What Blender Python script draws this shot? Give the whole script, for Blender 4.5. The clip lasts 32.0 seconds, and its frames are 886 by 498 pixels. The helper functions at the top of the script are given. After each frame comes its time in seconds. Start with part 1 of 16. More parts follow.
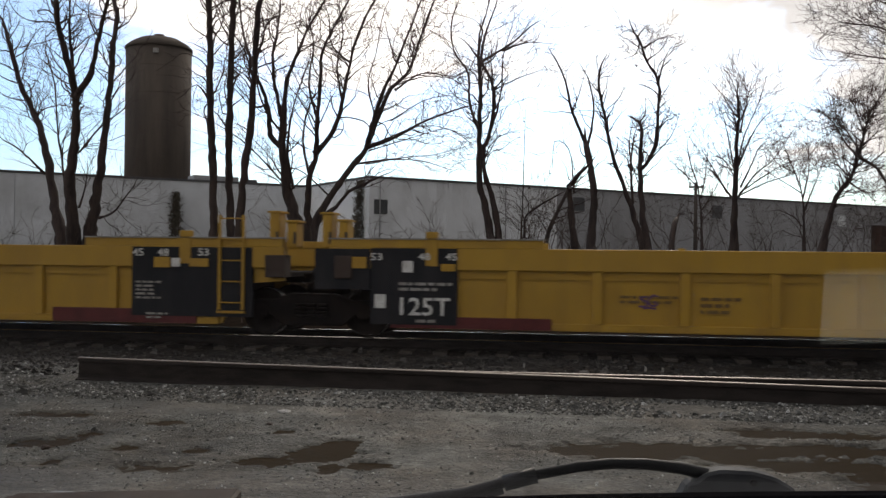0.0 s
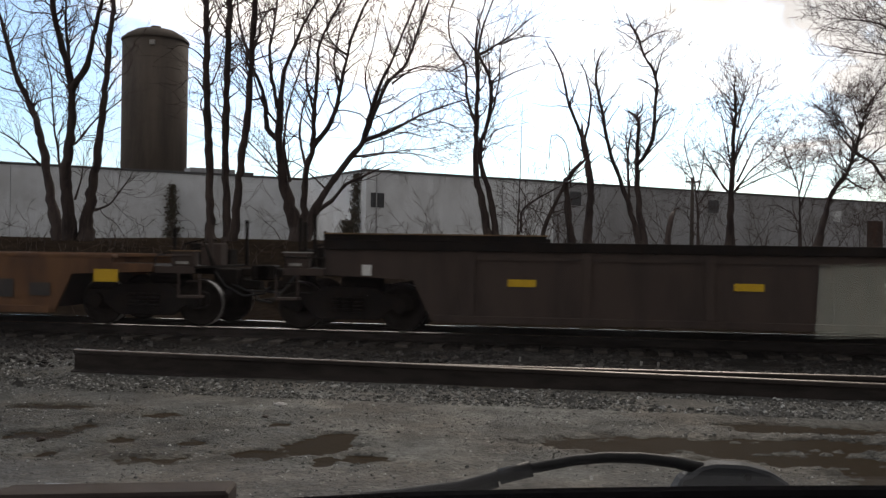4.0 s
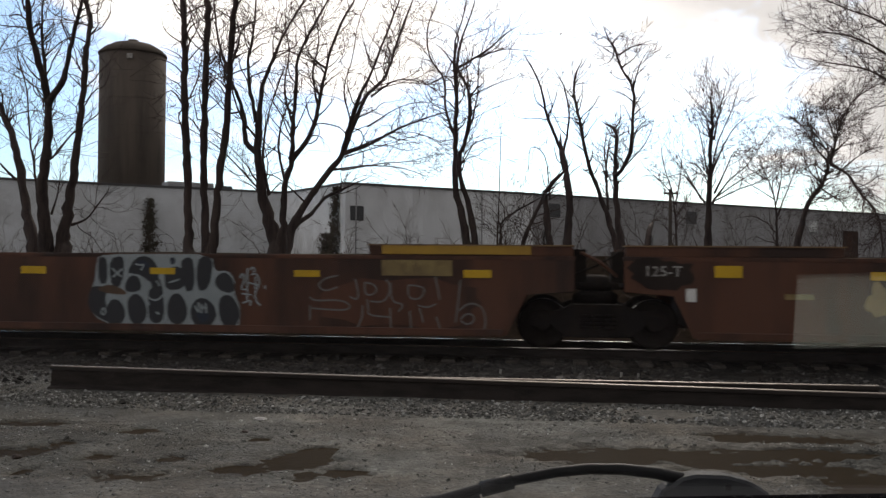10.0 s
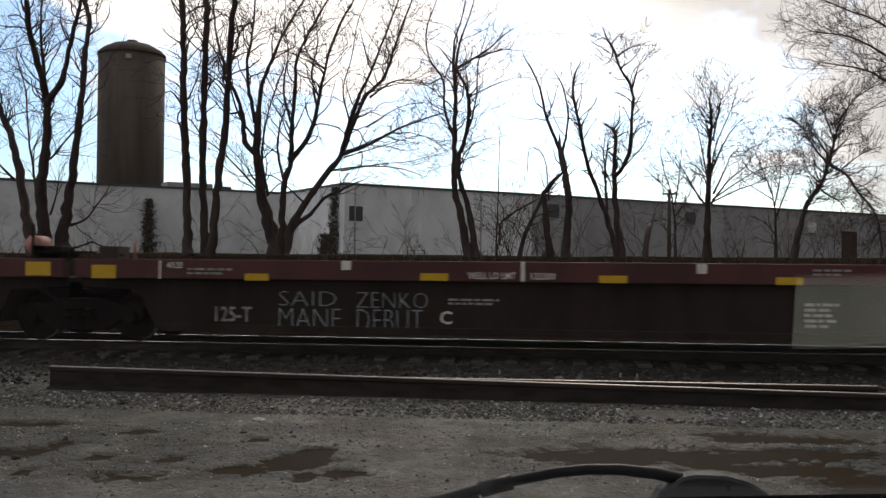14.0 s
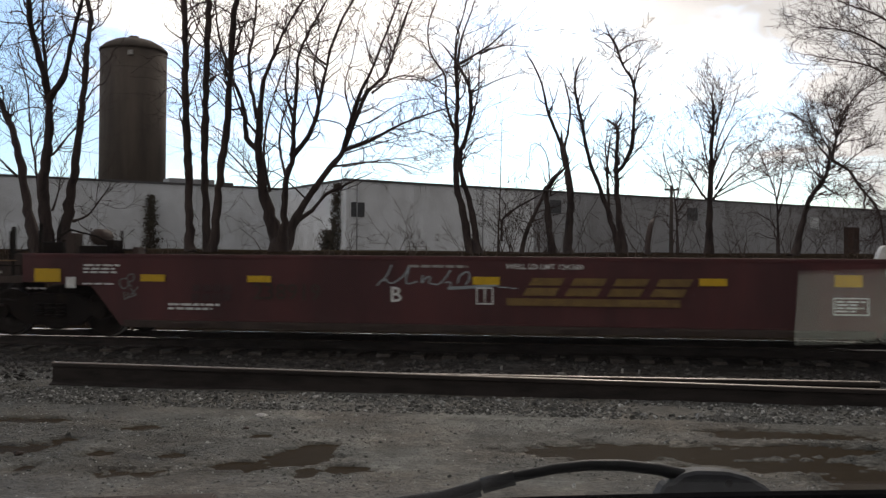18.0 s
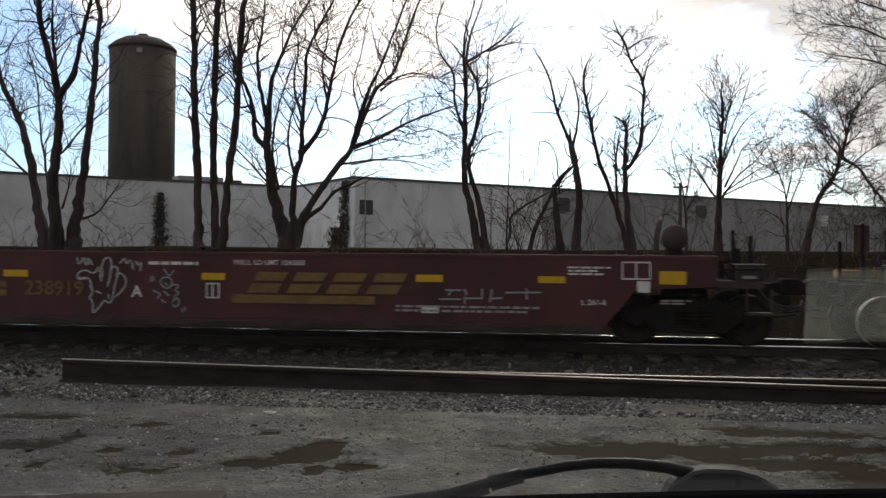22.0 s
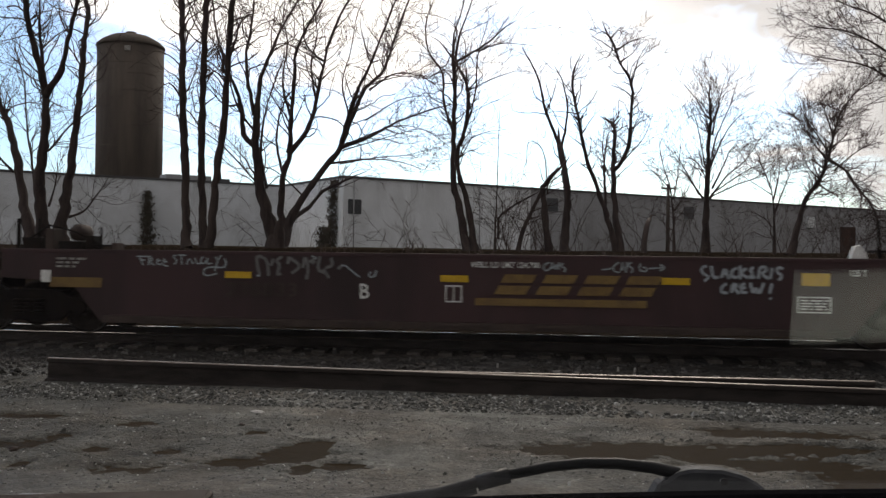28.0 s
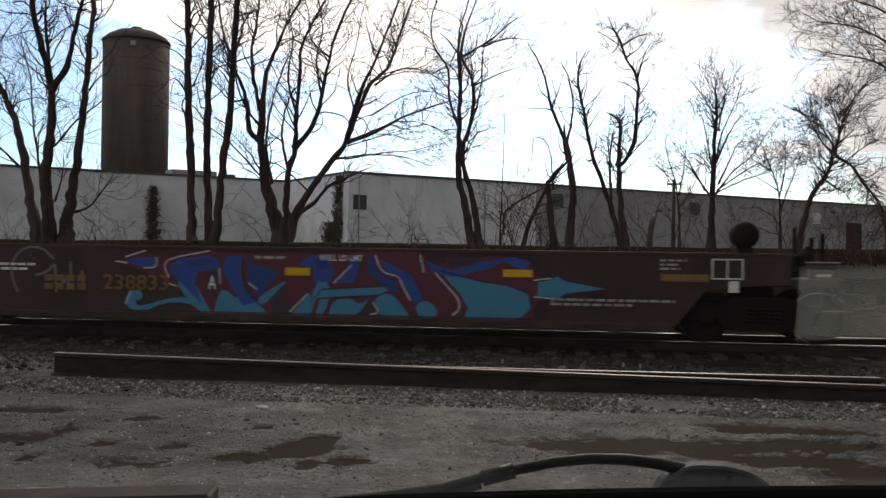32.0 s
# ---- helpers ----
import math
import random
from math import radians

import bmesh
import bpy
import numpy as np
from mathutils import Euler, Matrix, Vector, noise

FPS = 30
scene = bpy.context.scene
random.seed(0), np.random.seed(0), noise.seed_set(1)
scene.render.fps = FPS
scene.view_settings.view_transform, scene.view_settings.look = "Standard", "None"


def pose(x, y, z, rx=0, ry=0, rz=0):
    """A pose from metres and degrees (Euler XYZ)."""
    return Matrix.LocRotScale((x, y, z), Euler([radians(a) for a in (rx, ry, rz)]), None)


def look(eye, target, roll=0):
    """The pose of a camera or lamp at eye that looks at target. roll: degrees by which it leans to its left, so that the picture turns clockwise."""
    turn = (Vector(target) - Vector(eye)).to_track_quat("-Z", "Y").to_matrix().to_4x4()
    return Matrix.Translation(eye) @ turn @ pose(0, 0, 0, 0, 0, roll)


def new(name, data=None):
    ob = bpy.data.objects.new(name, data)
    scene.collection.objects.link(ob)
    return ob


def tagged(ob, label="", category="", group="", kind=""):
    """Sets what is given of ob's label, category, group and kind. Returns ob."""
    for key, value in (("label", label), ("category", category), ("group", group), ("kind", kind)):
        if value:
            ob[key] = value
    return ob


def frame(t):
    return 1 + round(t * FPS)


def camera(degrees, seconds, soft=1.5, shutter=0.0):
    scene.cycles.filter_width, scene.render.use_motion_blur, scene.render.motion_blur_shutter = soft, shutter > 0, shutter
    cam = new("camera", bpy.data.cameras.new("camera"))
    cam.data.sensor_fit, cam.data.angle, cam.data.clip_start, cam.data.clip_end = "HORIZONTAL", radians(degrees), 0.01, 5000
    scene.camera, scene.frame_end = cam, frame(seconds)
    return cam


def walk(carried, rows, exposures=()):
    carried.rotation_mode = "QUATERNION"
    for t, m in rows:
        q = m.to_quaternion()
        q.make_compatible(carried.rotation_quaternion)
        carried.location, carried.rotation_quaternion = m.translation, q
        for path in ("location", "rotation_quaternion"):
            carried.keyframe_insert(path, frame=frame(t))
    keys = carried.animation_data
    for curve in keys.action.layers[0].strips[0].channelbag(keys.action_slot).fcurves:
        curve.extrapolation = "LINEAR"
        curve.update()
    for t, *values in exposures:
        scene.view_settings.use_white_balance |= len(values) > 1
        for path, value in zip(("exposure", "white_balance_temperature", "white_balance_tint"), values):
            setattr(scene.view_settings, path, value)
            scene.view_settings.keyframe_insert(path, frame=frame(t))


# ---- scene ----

# camera: held still in a parked car, turning a little; the eye is 1.29 m above the rails
EYE = (0.0, 0.0, 1.29)
cam = camera(51.0, 32.0, 1.4, 0.1)


def turn(t, yaw, pitch, roll):
    return t, pose(*EYE, 90 + pitch, roll, yaw)


walk(cam, [
    turn(0, 8.07, 0.51, -0.59),
    turn(0.5, 8.09, 0.36, -0.75),
    turn(1, 8.03, 0.17, -0.91),
    turn(1.5, 8.02, 0.15, -0.94),
    turn(2, 7.98, 0.38, -0.68),
    turn(2.5, 7.90, 0.46, -0.70),
    turn(3, 7.90, 0.33, -0.80),
    turn(3.5, 7.86, 0.09, -0.89),
    turn(5.5, 7.79, 0.27, -0.61),
    turn(6, 7.79, 0.09, -0.79),
    turn(6.5, 7.84, 0.10, -0.74),
    turn(7, 7.73, 0.38, -0.55),
    turn(7.5, 7.59, 0.56, -0.49),
    turn(8, 7.61, 0.49, -0.45),
    turn(8.5, 7.60, 0.47, -0.28),
    turn(9, 7.20, 0.50, -0.35),
    turn(9.5, 6.64, 0.83, -0.30),
    turn(10, 6.61, 0.91, -0.47),
    turn(10.5, 6.63, 0.87, -0.35),
    turn(11, 6.94, 0.57, -0.47),
    turn(11.5, 6.90, 0.57, -0.40),
    turn(12, 6.94, 0.61, -0.38),
    turn(12.5, 6.80, 0.62, -0.54),
    turn(13, 6.69, 0.79, -0.43),
    turn(13.5, 6.53, 1.02, -0.39),
    turn(14, 6.55, 0.94, -0.47),
    turn(14.5, 6.63, 0.95, -0.47),
    turn(16.5, 6.64, 0.83, -0.75),
    turn(17, 6.62, 0.80, -0.45),
    turn(17.5, 6.74, 0.80, -0.39),
    turn(18, 6.67, 0.69, -0.44),
    turn(18.5, 6.68, 0.52, -0.51),
    turn(19, 6.73, 0.56, -0.54),
    turn(19.5, 6.62, 0.46, -0.60),
    turn(20, 6.27, 0.59, -0.62),
    turn(20.5, 6.77, 0.60, -0.40),
    turn(21, 7.28, 0.68, -0.50),
    turn(21.5, 7.38, 0.37, -0.45),
    turn(22, 7.18, 0.54, -0.49),
    turn(22.5, 7.14, 0.67, -0.34),
    turn(23, 7.07, 0.76, -0.38),
    turn(23.5, 7.06, 0.62, -0.50),
    turn(24, 7.09, 0.49, -0.59),
    turn(24.5, 6.82, 0.55, -0.40),
    turn(25, 6.59, 0.53, -0.46),
    turn(25.5, 6.55, 0.59, -0.49),
    turn(27.5, 6.47, 0.52, -0.80),
    turn(28, 6.46, 0.54, -0.73),
    turn(28.5, 6.82, 0.65, -0.58),
    turn(29, 6.92, 0.51, -0.72),
    turn(29.5, 6.94, 0.23, -0.81),
    turn(30, 6.79, 0.11, -0.71),
    turn(30.5, 6.75, 0.16, -0.48),
    turn(31, 6.77, 0.47, -0.51),
    turn(31.5, 6.79, 0.34, -0.63),
    turn(32, 6.78, 0.26, -0.81),
], exposures=((0, 0.24, 7150, 17), (5, 0.24, 7150, 17), (11, 0.17, 7150, 17), (32, 0.15, 7150, 17)))

# ---- light: broken bright cloud, the sun veiled behind it, ahead and a little to the right ----
SUN_EL, SUN_AZ = 34.0, 6.0      # degrees up; degrees to the right of straight ahead
world = bpy.data.worlds.new("sky")
scene.world = world
world.use_nodes = True
wn, wl = world.node_tree.nodes, world.node_tree.links
wn.clear()


def wnode(kind, **values):
    n = wn.new(kind)
    for key, value in values.items():
        n.inputs[key].default_value = value
    return n


w_out = wn.new("ShaderNodeOutputWorld")
w_bg = wnode("ShaderNodeBackground", Strength=1.0)
w_sky = wn.new("ShaderNodeTexSky")
w_sky.sky_type, w_sky.sun_disc = "NISHITA", False
w_sky.sun_elevation, w_sky.sun_rotation = radians(SUN_EL), radians(SUN_AZ)
w_sky.air_density, w_sky.dust_density, w_sky.ozone_density = 1.0, 0.6, 1.5
w_dim = wn.new("ShaderNodeMix")
w_dim.data_type, w_dim.blend_type = "RGBA", "MULTIPLY"
w_dim.inputs["Factor"].default_value = 1.0
w_dim.inputs["B"].default_value = (0.098, 0.128, 0.156, 1)
w_co = wn.new("ShaderNodeTexCoord")
w_map = wn.new("ShaderNodeMapping")
w_map.inputs["Scale"].default_value = (1.0, 1.0, 2.6)
w_map.inputs["Location"].default_value = (3.1, 0.4, 0.2)
w_n1 = wnode("ShaderNodeTexNoise", Scale=3.4, Detail=10.0, Roughness=0.62, Distortion=0.45)
w_n2 = wnode("ShaderNodeTexNoise", Scale=1.9, Detail=5.0, Roughness=0.55)
w_cover = wn.new("ShaderNodeValToRGB")
w_cover.color_ramp.elements[0].position, w_cover.color_ramp.elements[1].position = 0.445, 0.565
# thickness shades the cloud: white where it is thin and lit, grey where it is deep
w_deep = wn.new("ShaderNodeValToRGB")
w_deep.color_ramp.elements[0].position, w_deep.color_ramp.elements[1].position = 0.42, 0.72
w_deep.color_ramp.elements[0].color = (1.08, 1.08, 1.10, 1)
w_deep.color_ramp.elements[1].color = (0.38, 0.40, 0.43, 1)
# glow of the veiled sun
w_dir = wn.new("ShaderNodeVectorMath")
w_dir.operation = "DOT_PRODUCT"
w_dir.inputs[1].default_value = (math.sin(radians(SUN_AZ)) * math.cos(radians(SUN_EL)), math.cos(radians(SUN_AZ)) * math.cos(radians(SUN_EL)), math.sin(radians(SUN_EL)))
w_halo = wn.new("ShaderNodeMapRange")
w_halo.inputs["From Min"].default_value, w_halo.inputs["From Max"].default_value = 0.66, 1.0
w_halo.inputs["To Min"].default_value, w_halo.inputs["To Max"].default_value = 0.0, 0.42
# cloud away from the sun is lit less
w_side = wn.new("ShaderNodeMapRange")
w_side.inputs["From Min"].default_value, w_side.inputs["From Max"].default_value = -0.5, 0.9
w_side.inputs["To Min"].default_value, w_side.inputs["To Max"].default_value = 0.56, 1.12
w_lit = wn.new("ShaderNodeMix")
w_lit.data_type, w_lit.blend_type = "RGBA", "MULTIPLY"
w_lit.inputs["Factor"].default_value = 1.0
w_pale = wn.new("ShaderNodeMix")
w_pale.data_type, w_pale.blend_type = "RGBA", "ADD"
w_pale.inputs["B"].default_value = (1.0, 0.97, 0.92, 1)
w_mix = wn.new("ShaderNodeMix")
w_mix.data_type = "RGBA"
wl.new(w_co.outputs["Generated"], w_map.inputs["Vector"])
wl.new(w_map.outputs["Vector"], w_n1.inputs["Vector"])
wl.new(w_map.outputs["Vector"], w_n2.inputs["Vector"])
# more blue low down, closed cloud higher up
w_xyz, w_rise, w_sum = wn.new("ShaderNodeSeparateXYZ"), wn.new("ShaderNodeMapRange"), wn.new("ShaderNodeMath")
w_rise.inputs["From Min"].default_value, w_rise.inputs["From Max"].default_value = 0.08, 0.26
w_rise.inputs["To Min"].default_value, w_rise.inputs["To Max"].default_value = -0.045, 0.10
wl.new(w_co.outputs["Generated"], w_xyz.inputs["Vector"])
wl.new(w_xyz.outputs["Z"], w_rise.inputs["Value"])
wl.new(w_n1.outputs["Fac"], w_sum.inputs[0])
wl.new(w_rise.outputs["Result"], w_sum.inputs[1])
w_east = wn.new("ShaderNodeMath")
w_east.operation = "MULTIPLY_ADD"
w_east.inputs[1].default_value = 0.20
wl.new(w_xyz.outputs["X"], w_east.inputs[0])
wl.new(w_sum.outputs["Value"], w_east.inputs[2])
# closed cloud behind the road side of the track
w_back = wn.new("ShaderNodeMath")
w_back.operation = "MULTIPLY_ADD"
w_back.inputs[1].default_value = -0.10
wl.new(w_xyz.outputs["Y"], w_back.inputs[0])
w_base = wn.new("ShaderNodeMath")
w_base.inputs[1].default_value = 0.112
wl.new(w_east.outputs["Value"], w_base.inputs[0])
wl.new(w_base.outputs["Value"], w_back.inputs[2])
wl.new(w_back.outputs["Value"], w_cover.inputs["Fac"])
# the cloud thickens towards the right of the track
w_lean, w_thick = wn.new("ShaderNodeMath"), wn.new("ShaderNodeMath")
w_lean.operation, w_thick.operation = "MULTIPLY_ADD", "MULTIPLY_ADD"
w_lean.inputs[1].default_value = 1.35
w_thick.inputs[1].default_value = 0.75
w_open = wn.new("ShaderNodeSeparateXYZ")
wl.new(w_co.outputs["Generated"], w_open.inputs["Vector"])
w_high = wn.new("ShaderNodeMath")
w_high.operation = "MULTIPLY_ADD"
w_high.inputs[1].default_value, w_high.inputs[2].default_value = 1.5, -0.33
wl.new(w_open.outputs["Z"], w_high.inputs[0])
wl.new(w_high.outputs["Value"], w_lean.inputs[2])
wl.new(w_open.outputs["X"], w_lean.inputs[0])
wl.new(w_n2.outputs["Fac"], w_thick.inputs[0])
wl.new(w_lean.outputs["Value"], w_thick.inputs[2])
wl.new(w_thick.outputs["Value"], w_deep.inputs["Fac"])
wl.new(w_sky.outputs["Color"], w_dim.inputs["A"])
wl.new(w_co.outputs["Generated"], w_dir.inputs[0])
wl.new(w_dir.outputs["Value"], w_halo.inputs["Value"])
wl.new(w_cover.outputs["Color"], w_mix.inputs["Factor"])
wl.new(w_dim.outputs["Result"], w_mix.inputs["A"])
wl.new(w_dir.outputs["Value"], w_side.inputs["Value"])
wl.new(w_deep.outputs["Color"], w_lit.inputs["A"])
wl.new(w_side.outputs["Result"], w_lit.inputs["B"])
wl.new(w_lit.outputs["Result"], w_mix.inputs["B"])
wl.new(w_mix.outputs["Result"], w_pale.inputs["A"])
wl.new(w_halo.outputs["Result"], w_pale.inputs["Factor"])
wl.new(w_pale.outputs["Result"], w_bg.inputs["Color"])
wl.new(w_bg.outputs["Background"], w_out.inputs["Surface"])

sun = new("sun", bpy.data.lights.new("sun", "SUN"))
sun.data.energy, sun.data.angle, sun.data.color = 1.0, radians(14), (1.0, 0.95, 0.87)
sun.matrix_world = look((0, 0, 0), (-math.sin(radians(SUN_AZ)) * math.cos(radians(SUN_EL)), -math.cos(radians(SUN_AZ)) * math.cos(radians(SUN_EL)), -math.sin(radians(SUN_EL))))

# ---- materials ----


def shade(name, color, rough=0.6, metal=0.0, spots=None, amount=0.5, scale=3.0, stretch=(1, 1, 1), fine=0.12, fine_scale=60.0, bump=0.0, bump_scale=40.0, random_value=0.0, edge=(0.45, 0.62), gloss=0.3):
    """A procedural surface: base colour, a second colour in stains, fine grain, bump."""
    m = bpy.data.materials.new(name)
    m.use_nodes = True
    n, l = m.node_tree.nodes, m.node_tree.links
    b = n["Principled BSDF"]
    b.inputs["Metallic"].default_value = metal
    b.inputs["Specular IOR Level"].default_value = gloss
    co = n.new("ShaderNodeTexCoord")
    mp = n.new("ShaderNodeMapping")
    mp.inputs["Scale"].default_value = stretch
    l.new(co.outputs["Object"], mp.inputs["Vector"])
    big = n.new("ShaderNodeTexNoise")
    big.inputs["Scale"].default_value, big.inputs["Detail"].default_value, big.inputs["Roughness"].default_value = scale, 7, 0.62
    l.new(mp.outputs["Vector"], big.inputs["Vector"])
    big.noise_dimensions = "4D"
    own, spread = n.new("ShaderNodeObjectInfo"), n.new("ShaderNodeMath")
    spread.operation = "MULTIPLY"
    spread.inputs[1].default_value = 60.0
    l.new(own.outputs["Random"], spread.inputs[0])
    l.new(spread.outputs["Value"], big.inputs["W"])
    ramp = n.new("ShaderNodeValToRGB")
    ramp.color_ramp.elements[0].position, ramp.color_ramp.elements[1].position = edge
    l.new(big.outputs["Fac"], ramp.inputs["Fac"])
    k = n.new("ShaderNodeMath")
    k.operation = "MULTIPLY"
    k.inputs[1].default_value = amount
    l.new(ramp.outputs["Color"], k.inputs[0])
    mix = n.new("ShaderNodeMix")
    mix.data_type = "RGBA"
    mix.inputs["A"].default_value = (*color, 1)
    mix.inputs["B"].default_value = (*(spots or [c * 0.5 for c in color]), 1)
    l.new(k.outputs["Value"], mix.inputs["Factor"])
    small = n.new("ShaderNodeTexNoise")
    small.inputs["Scale"].default_value, small.inputs["Detail"].default_value = fine_scale, 4
    l.new(co.outputs["Object"], small.inputs["Vector"])
    rng = n.new("ShaderNodeMapRange")
    rng.inputs["From Min"].default_value, rng.inputs["From Max"].default_value = 0.3, 0.7
    rng.inputs["To Min"].default_value, rng.inputs["To Max"].default_value = 1 - fine, 1 + fine
    l.new(small.outputs["Fac"], rng.inputs["Value"])
    hsv = n.new("ShaderNodeHueSaturation")
    l.new(mix.outputs["Result"], hsv.inputs["Color"])
    if random_value:
        info = n.new("ShaderNodeObjectInfo")
        rr = n.new("ShaderNodeMapRange")
        rr.inputs["To Min"].default_value, rr.inputs["To Max"].default_value = 1 - random_value, 1 + random_value
        l.new(info.outputs["Random"], rr.inputs["Value"])
        mm = n.new("ShaderNodeMath")
        mm.operation = "MULTIPLY"
        l.new(rng.outputs["Result"], mm.inputs[0])
        l.new(rr.outputs["Result"], mm.inputs[1])
        l.new(mm.outputs["Value"], hsv.inputs["Value"])
    else:
        l.new(rng.outputs["Result"], hsv.inputs["Value"])
    l.new(hsv.outputs["Color"], b.inputs["Base Color"])
    ro = n.new("ShaderNodeMapRange")
    ro.inputs["To Min"].default_value, ro.inputs["To Max"].default_value = max(0.02, rough - 0.12), min(1, rough + 0.12)
    l.new(big.outputs["Fac"], ro.inputs["Value"])
    l.new(ro.outputs["Result"], b.inputs["Roughness"])
    if bump:
        bn = n.new("ShaderNodeTexNoise")
        bn.inputs["Scale"].default_value, bn.inputs["Detail"].default_value = bump_scale, 5
        l.new(co.outputs["Object"], bn.inputs["Vector"])
        bp = n.new("ShaderNodeBump")
        bp.inputs["Strength"].default_value, bp.inputs["Distance"].default_value = bump, 0.02
        l.new(bn.outputs["Fac"], bp.inputs["Height"])
        l.new(bp.outputs["Normal"], b.inputs["Normal"])
    return m


STREAK = (1.0, 1.0, 0.22)
M = {}
M["yellow"] = shade("yellow_paint", (0.46, 0.265, 0.030), 0.5, spots=(0.23, 0.125, 0.03), amount=0.55, scale=2.2, stretch=STREAK, bump=0.06, edge=(0.42, 0.72))
M["tan"] = shade("faded_brown_yellow_paint", (0.150, 0.086, 0.052), 0.7, spots=(0.056, 0.036, 0.027), amount=0.9, scale=1.0, stretch=STREAK, bump=0.1, edge=(0.40, 0.62))
M["tan_chord"] = shade("weathered_tan_rail_paint", (0.215, 0.162, 0.104), 0.65, spots=(0.120, 0.085, 0.055), amount=0.8, scale=1.2, bump=0.08)
M["tan_post"] = shade("worn_yellow_post_paint", (0.172, 0.116, 0.060), 0.65, spots=(0.075, 0.052, 0.034), amount=0.9, scale=2.5, bump=0.08)
M["tan_top"] = shade("faded_top_paint", (0.2341, 0.1413, 0.06846), 0.65, spots=(0.09754, 0.05657, 0.03424), amount=0.7, scale=2.0, bump=0.08)
M["rust"] = shade("rust_brown_paint", (0.106, 0.04274, 0.02465), 0.75, spots=(0.03123, 0.01808, 0.0148), amount=0.95, scale=0.9, stretch=STREAK, bump=0.12, edge=(0.42, 0.60))
M["rust_dark"] = shade("dark_rust_paint", (0.06367, 0.02567, 0.01481), 0.75, spots=(0.01876, 0.01086, 0.008882), amount=0.95, scale=0.9, stretch=STREAK, bump=0.12, edge=(0.42, 0.60))
M["rust_warm"] = shade("rust_orange_paint", (0.1558, 0.07304, 0.03168), 0.75, spots=(0.06336, 0.0308, 0.01936), amount=0.85, scale=1.5, stretch=STREAK, bump=0.12, edge=(0.40, 0.62))
M["oxide"] = shade("oxide_red_paint", (0.09243, 0.02507, 0.02579), 0.6, spots=(0.04298, 0.01433, 0.01576), amount=0.8, scale=0.9, stretch=STREAK, edge=(0.42, 0.62), bump=0.05)
M["plum"] = shade("dirty_oxide_paint", (0.04995, 0.02273, 0.0239), 0.65, spots=(0.02378, 0.01341, 0.01399), amount=0.85, scale=0.9, stretch=STREAK, edge=(0.42, 0.62), bump=0.06)
M["soot"] = shade("sooty_steel", (0.01214, 0.01003, 0.009504), 0.8, spots=(0.02429, 0.0169, 0.0132), amount=0.6, scale=3.0, bump=0.12, gloss=0.06)
M["soot_brown"] = shade("grimy_brown_steel", (0.05566, 0.03744, 0.03036), 0.75, spots=(0.02834, 0.02024, 0.01822), amount=0.7, scale=2.0, stretch=STREAK, bump=0.1)
M["grime_dark"] = shade("near_black_grimy_steel", (0.03037, 0.02142, 0.01856), 0.75, gloss=0.12, spots=(0.01546, 0.01104, 0.009944), amount=0.7, scale=2.0, stretch=STREAK, bump=0.1)
M["orange_top"] = shade("orange_rusted_chord", (0.42, 0.22, 0.045), 0.65, spots=(0.14, 0.075, 0.04), amount=0.8, scale=2.4, stretch=(0.5, 1, 1), bump=0.08)
M["reflector"] = shade("reflector_yellow", (0.62, 0.38, 0.01), 0.35, amount=0.25, scale=6.0)
M["white"] = shade("white_marking", (0.72, 0.72, 0.70), 0.6, spots=(0.45, 0.43, 0.40), amount=0.5, scale=8.0)
M["grey_mark"] = shade("faded_white_marking", (0.34, 0.33, 0.31), 0.7, spots=(0.16, 0.14, 0.13), amount=0.6, scale=7.0)
M["taupe_mark"] = shade("worn_taupe_marking", (0.19, 0.165, 0.145), 0.7, spots=(0.075, 0.058, 0.05), amount=0.8, scale=5.0)
M["pale_yellow"] = shade("faded_yellow_marking", (0.26, 0.19, 0.08), 0.7, spots=(0.12, 0.08, 0.045), amount=0.6, scale=5.0)
M["gold"] = shade("gold_marking", (0.20, 0.125, 0.040), 0.7, spots=(0.11, 0.06, 0.03), amount=0.6, scale=5.0)
M["black"] = shade("black_panel", (0.016, 0.017, 0.021), 0.6, gloss=0.12, spots=(0.034, 0.033, 0.035), amount=0.6, scale=2.5, stretch=STREAK)
M["dull_black"] = shade("worn_black_paint", (0.040, 0.036, 0.036), 0.7, spots=(0.075, 0.06, 0.05), amount=0.6, scale=3.0)
M["maroon"] = shade("maroon_jacking_pad", (0.12, 0.022, 0.022), 0.6, amount=0.5, scale=4.0)
M["rubber"] = shade("black_rubber", (0.02, 0.02, 0.021), 0.6, amount=0.4, scale=20.0)
M["wheel"] = shade("wheel_steel", (0.01925, 0.01485, 0.01265), 0.65, metal=0.15, gloss=0.1, spots=(0.0121, 0.00825, 0.00715), amount=0.6, scale=6.0)
M["tread"] = shade("polished_tread", (0.45, 0.44, 0.43), 0.3, metal=1.0, amount=0.3, scale=8.0)
M["rail_top"] = shade("polished_rail_head", (0.94, 0.88, 0.81), 0.14, metal=1.0, amount=0.2, scale=8.0, stretch=(0.2, 6, 1))
M["rail_rust"] = shade("rusted_rail", (0.044, 0.0365, 0.0335), 0.8, gloss=0.1, spots=(0.020, 0.0172, 0.0162), amount=0.7, scale=9.0, stretch=(0.25, 1, 1), bump=0.12)
M["rail_worn"] = shade("worn_rusty_rail_head", (0.165, 0.138, 0.118), 0.42, metal=0.6, spots=(0.078, 0.052, 0.040), amount=0.7, scale=5.0, stretch=(0.3, 2, 1))
